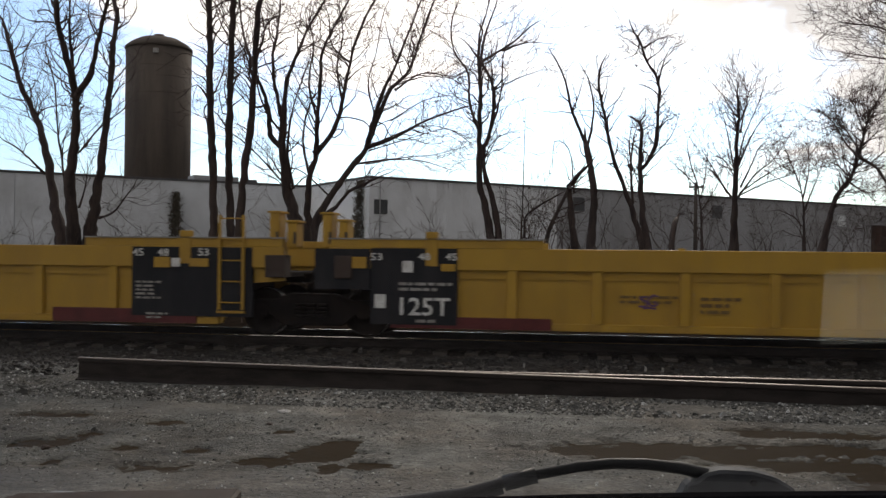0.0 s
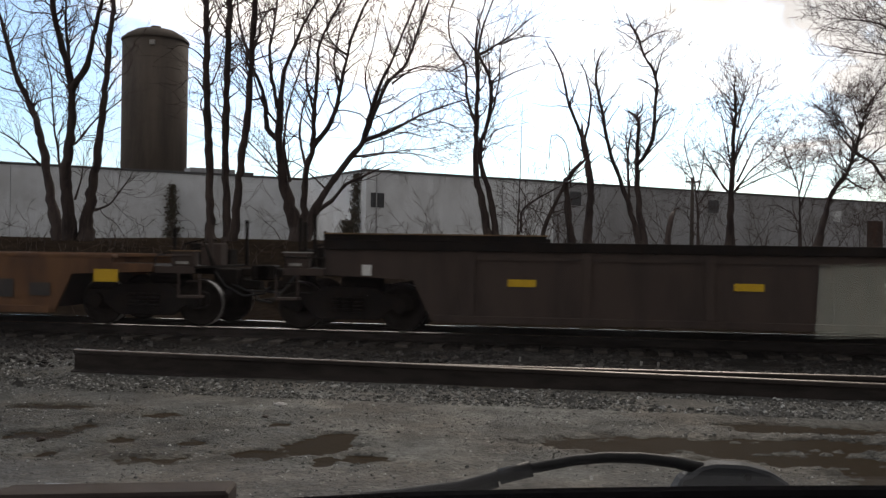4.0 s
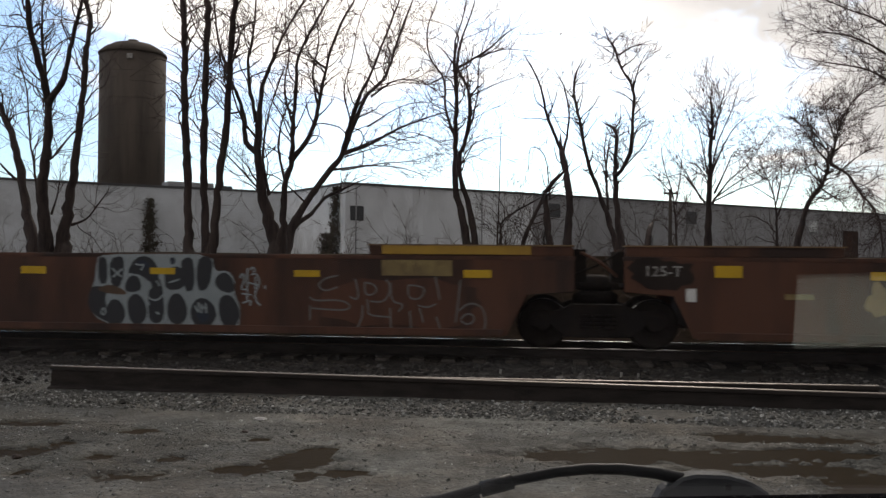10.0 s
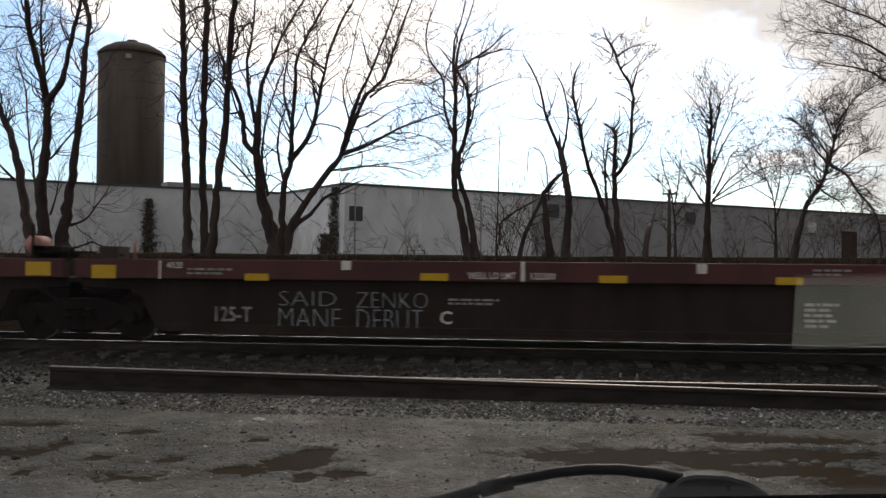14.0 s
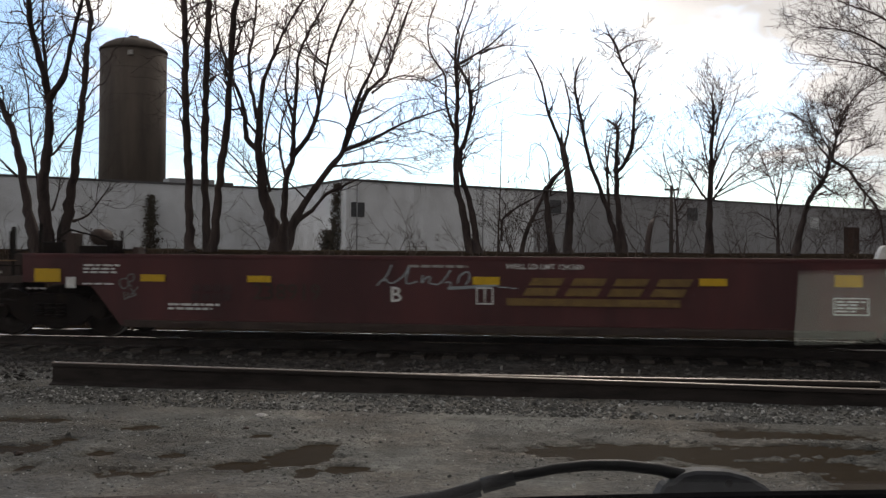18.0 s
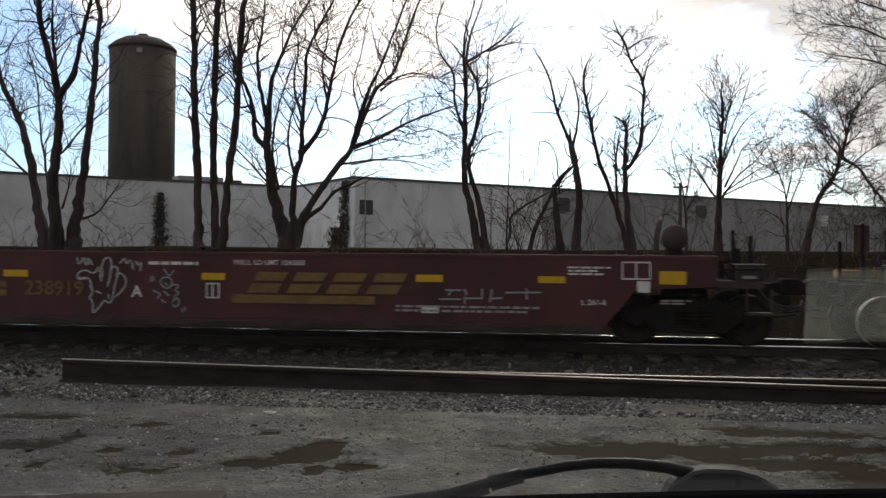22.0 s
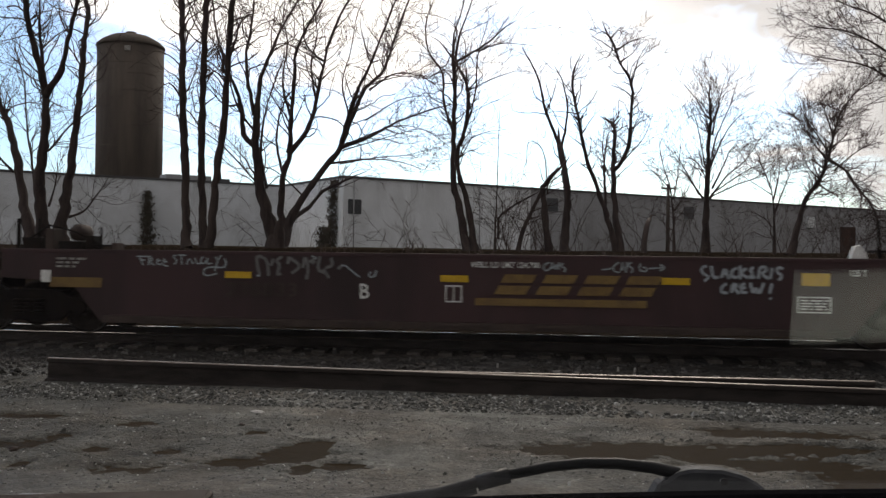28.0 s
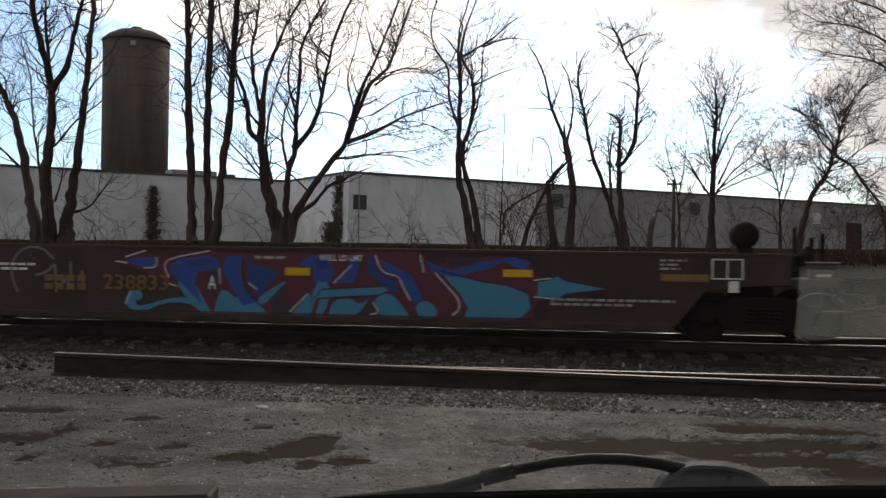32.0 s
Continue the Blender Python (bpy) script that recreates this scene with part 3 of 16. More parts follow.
# ---- loose rails lying along the edge of the lot ----
rail("loose_rail", 0.13, 16.5, M["rail_worn"], "long rusty loose rail lying on the gravel", pose(-5.17, 8.96, 0.001, 0, 0.5, -1.1))
rail("loose_rail", 0, 7.7, M["rail_worn"], "rusty loose rail half sunk in ballast beside another", pose(-4.6, 9.34, -0.097, 0, -0.3, -0.6))
for bx_, by_ in ((-5.0, 8.96), (-2.6, 8.91)):
    solid("wood_block", box(-0.1, 0.1, -0.12, 0.12, -0.06, -0.0005 - (bx_ + 5.17) * 0.0085, 0.006), M["tie"], "short dark timber block under the loose rail", "timber", "blocks", at=pose(bx_, by_, 0))

# ---- long low white warehouse behind the trees, with a set-back wing ----
BU, BV = Vector((0.783, 0.622, 0)), Vector((-0.622, 0.783, 0))
B0 = Vector((-15.9, 70.85, 0))
ROOF, BASE = 7.6, 1.2
warehouse = thing("warehouse", "long low white-painted warehouse with weathered walls and a dark roof edge", "building")
FRAME = Matrix(((BU.x, BV.x, 0, B0.x), (BU.y, BV.y, 0, B0.y), (0, 0, 1, 0), (0, 0, 0, 1)))
warehouse.matrix_basis = FRAME
# wall panels of the long front, each a bay, with a slight step at the joints
bay = 0
a_ = 0.0
while a_ < 104:
    wdt = 6.1
    mat_ = M["wall"] if bay < 3 else M["wall_grey"]
    part("wall_panel", box(a_ + 0.012, a_ + wdt - 0.012, 0.0, 0.3, BASE, ROOF - 0.18), mat_, warehouse)
    part("wall_joint", box(a_ + wdt - 0.02, a_ + wdt + 0.02, 0.02, 0.28, BASE, ROOF - 0.2), M["coping"], warehouse)
    a_ += wdt
    bay += 1
for b_ in range(2):
    part("side_wall", box(0.0, 0.3, 0.32 + b_ * 6.0, 0.3 + (b_ + 1) * 6.0, BASE, ROOF - 0.18), M["wall"], warehouse)
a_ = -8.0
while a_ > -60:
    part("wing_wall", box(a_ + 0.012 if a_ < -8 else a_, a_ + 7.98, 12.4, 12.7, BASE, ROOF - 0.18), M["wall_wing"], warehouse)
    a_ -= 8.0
part("roof", box(-52, 104, 12.8, 40, ROOF - 0.4, ROOF - 0.1), M["roof"], warehouse)
part("roof", box(0.32, 104, 0.32, 12.7, ROOF - 0.4, ROOF - 0.1), M["roof"], warehouse)
part("roof_edge", box(-0.08, 104, -0.10, 0.34, ROOF - 0.178, ROOF), M["coping"], warehouse)
part("roof_edge", box(-0.08, 0.36, 0.36, 12.3, ROOF - 0.178, ROOF), M["coping"], warehouse)
part("roof_edge", box(-56, -0.1, 12.32, 12.75, ROOF - 0.178, ROOF), M["coping"], warehouse)
part("gable_wall", box(104.01, 104.3, 0, 40, BASE, ROOF - 0.2), M["wall_grey"], warehouse)
part("back_wall", box(-56, 104, 40.01, 40.3, BASE, ROOF - 0.2), M["wall_grey"], warehouse)


def louvre(a, z, w, h):
    v = part("vent", join(box(a - w / 2, a + w / 2, -0.06, -0.003, z - h / 2, z - h / 2 + 0.06), box(a - w / 2, a + w / 2, -0.06, -0.003, z + h / 2 - 0.06, z + h / 2),
                          box(a - w / 2, a - w / 2 + 0.06, -0.06, -0.003, z - h / 2 + 0.061, z + h / 2 - 0.061), box(a + w / 2 - 0.06, a + w / 2, -0.06, -0.003, z - h / 2 + 0.061, z + h / 2 - 0.061),
                          box(a - w / 2 + 0.06, a + w / 2 - 0.06, -0.02, -0.004, z - h / 2 + 0.06, z + h / 2 - 0.06)), M["louvre"], warehouse, "dark louvred wall vent")
    k = int(h / 0.13)
    for i in range(k):
        bm = bmesh.new()
        bm_box(bm, a - w / 2 + 0.065, a + w / 2 - 0.065, -0.05, 0.02, -0.008, 0.008, Matrix.Translation((0, -0.015, z - h / 2 + 0.12 + i * (h - 0.2) / k)) @ pose(0, 0, 0, 35))
        part("slat", bm, M["louvre"], v)


louvre(1.0, 5.2, 1.15, 1.15)
louvre(20.7, 6.15, 1.25, 1.2)
louvre(38.0, 6.05, 1.4, 1.25)
part("wall_box", box(56.2, 57.5, -0.25, -0.003, 5.1, 6.3, 0.03), M["wall"], warehouse, "small white box fixed high on the wall")
door_ = part("door", box(62.2, 65.0, -0.05, -0.003, BASE, 5.4), M["rust_dark"], warehouse, "tall brown sliding door")
for z_ in (2.0, 3.1, 4.2, 5.2):
    part("door_rail", box(62.25, 64.95, -0.09, -0.051, z_ - 0.06, z_ + 0.06), M["rust_dark"], door_)
part("downpipe", rod((0.9, -0.08, BASE), (0.9, -0.08, ROOF - 0.3), 0.05), M["wall_grey"], warehouse)
part("downpipe", rod((12.8, -0.08, BASE), (12.8, -0.08, ROOF - 0.3), 0.06), M["wall_grey"], warehouse)
part("downpipe", rod((-31.0, 12.32, BASE), (-31.0, 12.32, ROOF - 0.3), 0.05), M["wall_grey"], warehouse)
part("roof_unit", box(-9.6, -5.6, 15.0, 17.0, ROOF - 0.1, ROOF + 0.62, 0.05), M["wall_grey"], warehouse)
part("roof_unit", box(-4.9, -3.9, 15.0, 16.5, ROOF - 0.1, ROOF + 0.45, 0.05), M["coping"], warehouse)


def leafy(name, label, spots, size, count, mat, seed):
    """A climbing plant: many small tilted leaf blades round given columns (foot, top, radius)."""
    rnd = random.Random(seed)
    verts, faces = [], []
    for (fx, fy, fz), (tx, ty, tz), rad in spots:
        for i in range(count):
            k = rnd.random()
            spread = rad * (1.15 - 0.55 * k) * (0.6 + 0.5 * math.sin(k * 23.0 + seed) ** 2)
            c = Vector((fx + (tx - fx) * k + rnd.gauss(0, spread * 0.5), fy + (ty - fy) * k + rnd.gauss(0, spread * 0.28), fz + (tz - fz) * k + rnd.gauss(0, 0.05)))
            u = Vector((rnd.gauss(0, 1), rnd.gauss(0, 1), rnd.gauss(0, 1))).normalized() * size * rnd.uniform(0.5, 1.2)
            w = u.cross(Vector((rnd.gauss(0, 1), rnd.gauss(0, 1), rnd.gauss(0, 1)))).normalized() * size * rnd.uniform(0.3, 0.7)
            b = len(verts)
            verts += [tuple(c - u), tuple(c + w), tuple(c + u), tuple(c - w)]
            faces += [(b, b + 1, b + 2, b + 3)]
    me = bpy.data.meshes.new(name)
    me.from_pydata(verts, [], faces)
    me.materials.append(mat)
    return tagged(new(name, me), label, "climbing plant", kind="stuff")


def on_wall(a, b, z):
    p = FRAME @ Vector((a, b, z))
    return (p.x, p.y, p.z)


leafy("ivy", "dark bare ivy climbing the white wing wall", [(on_wall(-11.9, 12.0, 1.8), on_wall(-11.9, 12.0, 6.4), 0.7)], 0.13, 1500, M["ivy"], 3)
# these leaves also stand in for shade on the side wall
leafy("ivy", "dark corner ivy that also fills in for side-wall shade", [(on_wall(-0.3, 1.2, 1.8), on_wall(-0.3, 1.2, 7.3), 0.6), (on_wall(-0.3, 2.4, 1.8), on_wall(-0.3, 2.4, 3.6), 0.9)], 0.13, 1300, M["ivy"], 4)

# ---- tall concrete silo behind the wing ----
silo = thing("silo", "tall round stained concrete silo with a shallow domed cap", "silo", at=pose(-45.2, 96.0, 1.5))
part("shell", lathe([(3.46, 0), (3.46, 22.0)], 64, "Z"), M["silo"], silo)
part("dome", lathe([(3.56, 22.0), (3.56, 22.25), (3.0, 22.75), (2.1, 23.25), (0.9, 23.5), (0.02, 23.55)], 64, "Z"), M["silo"], silo)
part("hatch", lathe([(0.55, 23.4), (0.55, 23.8), (0.02, 23.85)], 16, "Z"), M["silo"], silo)
for hz_ in [2.5 + 2.9 * i for i in range(7)]:
    part("hoop", lathe([(3.465, hz_), (3.472, hz_ + 0.01), (3.472, hz_ + 0.04), (3.465, hz_ + 0.05)], 48, "Z"), M["silo"], silo)
part("box", box(0.9, 1.5, -3.45, -3.25, 21.1, 21.6, 0.02), M["grey_mark"], silo, "pale box under the dome")

# ---- utility poles in the distance ----


def utility_pole(x, y, z0, h, arms, label):
    p = thing("utility_pole", label, "utility pole", "poles along the yard", at=pose(x, y, z0))
    part("pole", rod((0, 0, 0), (0, 0, h), 0.13, 10, 0.09), M["pole"], p)
    for k in range(arms):
        part("crossarm", box(-0.42, 0.42, -0.05, 0.05, h - 0.35 - k * 0.8, h - 0.23 - k * 0.8), M["pole"], p)
        for xx in (-0.38, 0.38):
            part("insulator", lathe([(0.03, 0), (0.045, 0.05), (0.03, 0.1), (0.01, 0.12)], 8, "Z"), M["grey_mark"], p, m=pose(xx, 0, h - 0.23 - k * 0.8))
    return p


utility_pole(7.25, 58.0, 1.7, 4.3, 1, "weathered wooden utility pole with a short crossarm")

# low pipe railing before the warehouse
railing = thing("pipe_railing", "low white pipe railing at the foot of the warehouse wall", "railing", at=pose(-5.82, 40.0, ground_z(-5.82, 40.0)))
for x_ in (-0.44, 0.0, 0.44):
    part("post", rod((x_, 0, -0.15), (x_, 0, 0.34), 0.018, 8), M["grey_mark"], railing)
for z_ in (0.20, 0.34):
    part("bar", rod((-0.46, 0, z_), (0.46, 0, z_), 0.016, 8), M["grey_mark"], railing)

# ---- bare trees: limbs grown along given lines, side branches and twigs added to them ----


def limb_path(points, r0, r1, rnd):
    """A smooth, slightly knotted path through points of (x, y, z)."""
    ctrl = [Vector(p) for p in points]
    ctrl = [ctrl[0] * 2 - ctrl[1]] + ctrl + [ctrl[-1] * 2 - ctrl[-2]]
    out = []
    for i in range(1, len(ctrl) - 2):
        p0, p1, p2, p3 = ctrl[i - 1:i + 3]
        k = max(2, int((p2 - p1).length / 0.22))
        for j in range(k):
            t = j / k
            out.append(0.5 * ((2 * p1) + (p2 - p0) * t + (2 * p0 - 5 * p1 + 4 * p2 - p3) * t * t + (3 * p1 - p0 - 3 * p2 + p3) * t ** 3))
    out.append(ctrl[-2])
    n_ = len(out)
    path = []
    for i, p in enumerate(out):
        t = i / (n_ - 1)
        r = 0.95 * (r0 + (r1 - r0) * t ** 0.5)
        path.append((p + Vector((rnd.gauss(0, 1), rnd.gauss(0, 1), 0)) * (0.20 if r < 0.1 else 0.13) * r, r * rnd.uniform(0.86, 1.15)))
    return path


def shoot(start, way, length, r, rnd, kink=0.27):
    k = max(3, int(length / 0.20))
    p, d, path = start.copy(), way.normalized(), []
    for i in range(k + 1):
        path.append((p.copy(), max(0.0062, r * (1 - 0.85 * i / k))))
        d = (d + Vector((rnd.gauss(0, kink), rnd.gauss(0, kink), rnd.gauss(0, kink * 0.8) + 0.02))).normalized()
        p = p + d * (length / k)
    return path


def sprout(path, rnd, density, start=0.25, gen=0, out=None, reach=1.0):
    """Side branches along a path, and twigs along those."""
    n_ = len(path)
    length = sum((path[i + 1][0] - path[i][0]).length for i in range(n_ - 1))
    count = int(length * density * (1 - start) * (0.40 if gen == 0 else 0.62))
    for _ in range(count):
        i = min(n_ - 2, int((start + (1 - start) * rnd.random() ** 0.8) * (n_ - 1)))
        p, r = path[i]
        d = (path[i + 1][0] - p).normalized()
        side = Vector((rnd.gauss(0, 1), rnd.gauss(0, 0.8), rnd.gauss(0, 0.5) + 0.25))
        side = (side - d * side.dot(d)).normalized()
        w = d * rnd.uniform(0.45, 1.15) + side * rnd.uniform(0.5, 0.95)
        ln = reach * (rnd.uniform(0.6, 2.9) if gen == 0 else rnd.uniform(0.3, 1.1))
        br = shoot(p, w, ln, min(r * 0.5, 0.031 if gen == 0 else 0.012), rnd)
        out.append(br)
        if gen < 1:
            sprout(br, rnd, density * 0.55, 0.2, gen + 1, out, reach)
    return out


def bare_tree(label, x, y, seed, density, limbs, reach=1.0):
    rnd = random.Random(seed)
    foot = ground_z(x, y) - 0.15
    t = thing("tree", label, "tree", "bare trees behind the track", at=pose(x, y, 0))
    twigs = []
    for i, (r0, r1, *pts) in enumerate(limbs):
        pts = list(pts)
        if pts[0][2] < 1.9:
            pts[0] = (pts[0][0], pts[0][1], foot)
        path = limb_path(pts, r0, r1, rnd)
        if pts[0][2] == foot:
            path = [(p, r * (1 + 0.5 * math.exp(-k / 2.5))) for k, (p, r) in enumerate(path)]
        me = tubes([path], 10 if r0 > 0.12 else 7)
        me.materials.append(M["bark"])
        part("trunk" if i == 0 else "limb", me, None, t)
        sprout(path, rnd, density, 0.45 if r0 > 0.12 else 0.12, 0, twigs, reach)
        twigs.append(shoot(path[-1][0], path[-1][0] - path[-3][0], (1.2 if r0 > 0.08 else 0.5) * reach, r1, rnd, 0.15))
    me = tubes(twigs, 3)
    me.materials.append(M["twig"])
    tagged(part("twigs", me, None, t), kind="stuff")
    return t


# ---- the trees between track and warehouse ----

bare_tree('multi-stemmed bare tree with thick forked trunks', -17.18, 30, 1, 14, (
    (0.27, 0.07, (-0.19, -0.1, 1.31), (-0.30, -0.2, 1.79), (-0.83, 0.1, 3.38), (-1.32, 0.3, 5.25), (-1.81, 0.6, 6.07), (-2.30, 0.6, 7.08), (-2.65, 0.6, 8.01), (-2.92, 0.5, 9.09)),
    (0.3, 0.08, (0.20, -0.2, 1.31), (0.34, -0.6, 1.79), (0.49, -1.1, 3.50), (0.80, -1.4, 5.02), (0.98, -1.7, 6.41), (1.04, -2.2, 7.32), (1.00, -2.8, 8.49), (1.18, -3.3, 9.47)),
    (0.27, 0.07, (0.66, -0.3, 1.32), (0.78, -0.3, 1.80), (1.10, -0.3, 3.98), (1.15, -0.0, 5.73), (1.26, 0.1, 7.36), (1.20, 0.4, 8.83), (1.16, 0.7, 9.68), (0.77, 0.9, 10.70)),
    (0.15, 0.04, (1.00, -1.7, 6.41), (1.74, -2.1, 7.13), (2.14, -2.3, 8.39), (2.55, -2.6, 9.28), (2.93, -3.0, 10.03)),
    (0.09, 0.03, (0.98, -1.7, 6.41), (0.90, -1.9, 8.20), (1.03, -2.2, 8.84), (1.19, -2.4, 9.91)),
    (0.06, 0.02, (0.65, -1.3, 4.62), (1.00, -1.4, 4.65), (1.68, -1.4, 5.42), (2.46, -1.3, 6.05)),
    (0.06, 0.015, (1.12, -0.3, 2.51), (1.83, -0.7, 2.68), (2.52, -1.2, 3.17), (2.98, -1.5, 3.56)),
    (0.06, 0.02, (-1.19, 0.2, 4.06), (-1.59, -0.1, 4.56), (-1.99, -0.2, 4.92), (-2.45, -0.3, 5.19)),
    (0.05, 0.02, (0.33, -1.1, 3.56), (-0.15, -0.8, 5.48), (-0.29, -0.8, 7.00), (-0.69, -0.7, 8.18)),
    (0.05, 0.02, (0.70, -0.9, 2.82), (0.78, -0.7, 3.40), (0.78, -0.5, 4.12)),
))

bare_tree('cluster of three tall straight bare trees', -11.23, 29, 2, 10, (
    (0.17, 0.1, (-0.28, -0.3, 1.25), (-0.44, -0.0, 1.65), (-0.52, 0.0, 4.01), (-0.68, 0.1, 6.57), (-0.72, 0.1, 8.43), (-0.89, 0.3, 10.11)),
    (0.16, 0.1, (0.13, 0.1, 1.25), (-0.00, 0.4, 1.55), (-0.20, 0.6, 4.06), (-0.20, 0.6, 6.15), (-0.16, 0.6, 8.23), (-0.17, 0.7, 10.20)),
    (0.16, 0.09, (0.25, 0.1, 1.25), (0.36, -0.0, 1.71), (0.66, -0.3, 3.98), (0.91, -0.4, 5.47), (1.12, -0.8, 6.89), (1.28, -1.1, 8.31), (1.61, -1.5, 9.69)),
    (0.05, 0.015, (1.12, -0.7, 6.71), (0.89, -1.0, 7.72), (0.63, -1.3, 8.19), (0.20, -1.4, 8.88)),
    (0.05, 0.015, (-0.66, 0.1, 6.33), (-1.11, -0.0, 6.88), (-1.36, -0.3, 6.55)),
))

bare_tree('broad spreading bare tree with many rising limbs', -9.28, 31, 3, 11, (
    (0.33, 0.12, (-0.01, -0.1, 1.17), (-0.07, -0.1, 1.90), (-0.55, -0.1, 3.63), (-0.72, -0.1, 4.91), (-0.72, -0.1, 5.54)),
    (0.2, 0.03, (0.08, 0.0, 1.56), (0.27, -0.4, 2.53), (0.43, -0.8, 3.78), (0.70, -1.0, 4.70), (0.89, -1.5, 5.57), (1.08, -1.8, 7.05), (1.19, -2.1, 7.80), (1.67, -2.3, 8.65), (2.28, -2.6, 9.51)),
    (0.21, 0.03, (0.14, 0.2, 1.56), (0.16, 0.6, 2.14), (0.62, 0.9, 3.26), (1.28, 1.4, 4.40), (1.80, 1.9, 5.31), (2.10, 2.3, 6.43), (2.52, 2.8, 7.55), (3.09, 3.3, 8.35), (3.45, 3.9, 9.91), (3.98, 4.2, 11.49)),
    (0.13, 0.03, (-0.72, -0.1, 5.01), (-1.23, 0.1, 5.49), (-1.43, 0.3, 6.62), (-1.99, 0.4, 7.86), (-2.52, 0.8, 9.20), (-2.77, 1.0, 10.48)),
    (0.14, 0.03, (-0.72, -0.1, 5.34), (-0.69, -0.2, 5.99), (-0.61, 0.0, 7.42), (-0.24, -0.1, 8.27), (0.00, 0.2, 9.10), (0.44, 0.2, 9.83), (0.87, 0.2, 10.54)),
    (0.1, 0.03, (-0.78, -0.2, 6.10), (-1.16, 0.0, 8.00), (-1.07, 0.3, 9.25), (-1.01, 0.4, 10.66)),
    (0.12, 0.03, (0.72, -1.0, 4.70), (1.37, -1.3, 5.39), (1.69, -1.4, 6.30), (2.02, -1.7, 7.56), (2.23, -2.1, 7.98), (2.67, -2.3, 8.91), (3.24, -2.7, 9.63)),
    (0.11, 0.03, (1.80, 1.9, 5.35), (1.92, 1.8, 5.80), (2.39, 1.5, 7.09), (2.84, 1.5, 7.99), (3.28, 1.5, 9.09), (3.88, 1.4, 10.60)),
    (0.1, 0.02, (1.84, 1.9, 5.26), (2.82, 1.7, 5.56), (3.85, 1.6, 6.08), (5.08, 1.5, 6.51), (5.76, 1.5, 6.68)),
    (0.13, 0.05, (0.14, 0.6, 2.12), (0.38, 1.1, 2.69), (0.75, 1.5, 3.05), (1.16, 1.9, 3.65), (1.83, 2.1, 4.01)),
    (0.05, 0.012, (-0.59, -0.1, 3.69), (-1.69, -0.7, 4.97), (-2.68, -1.0, 5.68), (-3.40, -1.5, 6.04)),
    (0.07, 0.02, (-0.33, -0.1, 3.59), (-0.62, 0.1, 4.93), (-0.56, 0.4, 6.29), (-0.36, 0.7, 7.33), (-0.15, 1.0, 8.19)),
    (0.07, 0.02, (0.46, -0.9, 4.00), (0.24, -0.9, 5.13), (0.34, -0.6, 6.32), (0.82, -0.6, 7.07)),
    (0.05, 0.012, (1.50, 1.5, 4.61), (2.66, 1.4, 4.74), (3.88, 1.4, 4.69), (4.89, 1.4, 4.38)),
    (0.05, 0.012, (2.61, 2.8, 7.46), (3.62, 2.8, 8.07), (4.92, 2.5, 7.88), (5.35, 2.4, 8.16)),
    (0.06, 0.015, (-0.70, -0.1, 5.44), (-1.31, -0.4, 6.37), (-1.55, -0.6, 7.69), (-1.12, -1.0, 8.74), (-1.33, -1.0, 9.88)),
    (0.06, 0.015, (0.91, -1.5, 5.70), (0.68, -1.8, 6.85), (0.94, -2.2, 8.04), (0.75, -2.4, 9.08)),
    (0.06, 0.015, (1.71, -1.4, 6.30), (1.59, -1.7, 7.40), (1.80, -1.8, 8.48), (1.63, -1.9, 9.55)),
    (0.05, 0.012, (2.06, 2.2, 6.23), (1.72, 2.3, 7.59), (1.98, 2.5, 8.88), (2.18, 2.5, 10.12), (2.54, 2.6, 11.08)),
    (0.05, 0.012, (2.02, -1.7, 7.56), (1.43, -1.8, 8.12), (1.38, -2.0, 8.98), (1.15, -2.2, 9.66)),
    (0.04, 0.01, (0.74, 0.9, 3.36), (-0.38, 0.5, 4.33), (-1.54, 0.3, 4.31), (-2.25, -0.0, 4.88)),
    (0.05, 0.012, (-1.43, 0.3, 6.58), (-1.82, -0.1, 6.43), (-2.36, -0.3, 6.99), (-2.72, -0.4, 7.17)),
    (0.03, 0.01, (2.41, -0.6, 4.83), (3.96, -0.8, 5.24), (5.02, -0.9, 5.50), (5.78, -1.1, 5.20)),
    (0.03, 0.01, (2.64, -0.6, 5.08), (4.17, -0.9, 5.59), (5.25, -1.2, 5.42), (6.11, -1.5, 4.83)),
    (0.03, 0.01, (3.15, -0.6, 6.96), (4.27, -0.5, 7.30), (5.39, -0.3, 7.28), (6.04, -0.2, 7.52)),
    (0.03, 0.01, (2.34, -0.6, 4.38), (3.71, -1.0, 4.56), (4.72, -1.4, 4.59), (5.60, -1.8, 4.75)),
    (0.03, 0.01, (3.16, -0.6, 5.83), (4.29, -0.6, 6.49), (5.23, -0.5, 6.64), (6.18, -0.5, 6.30)),
))

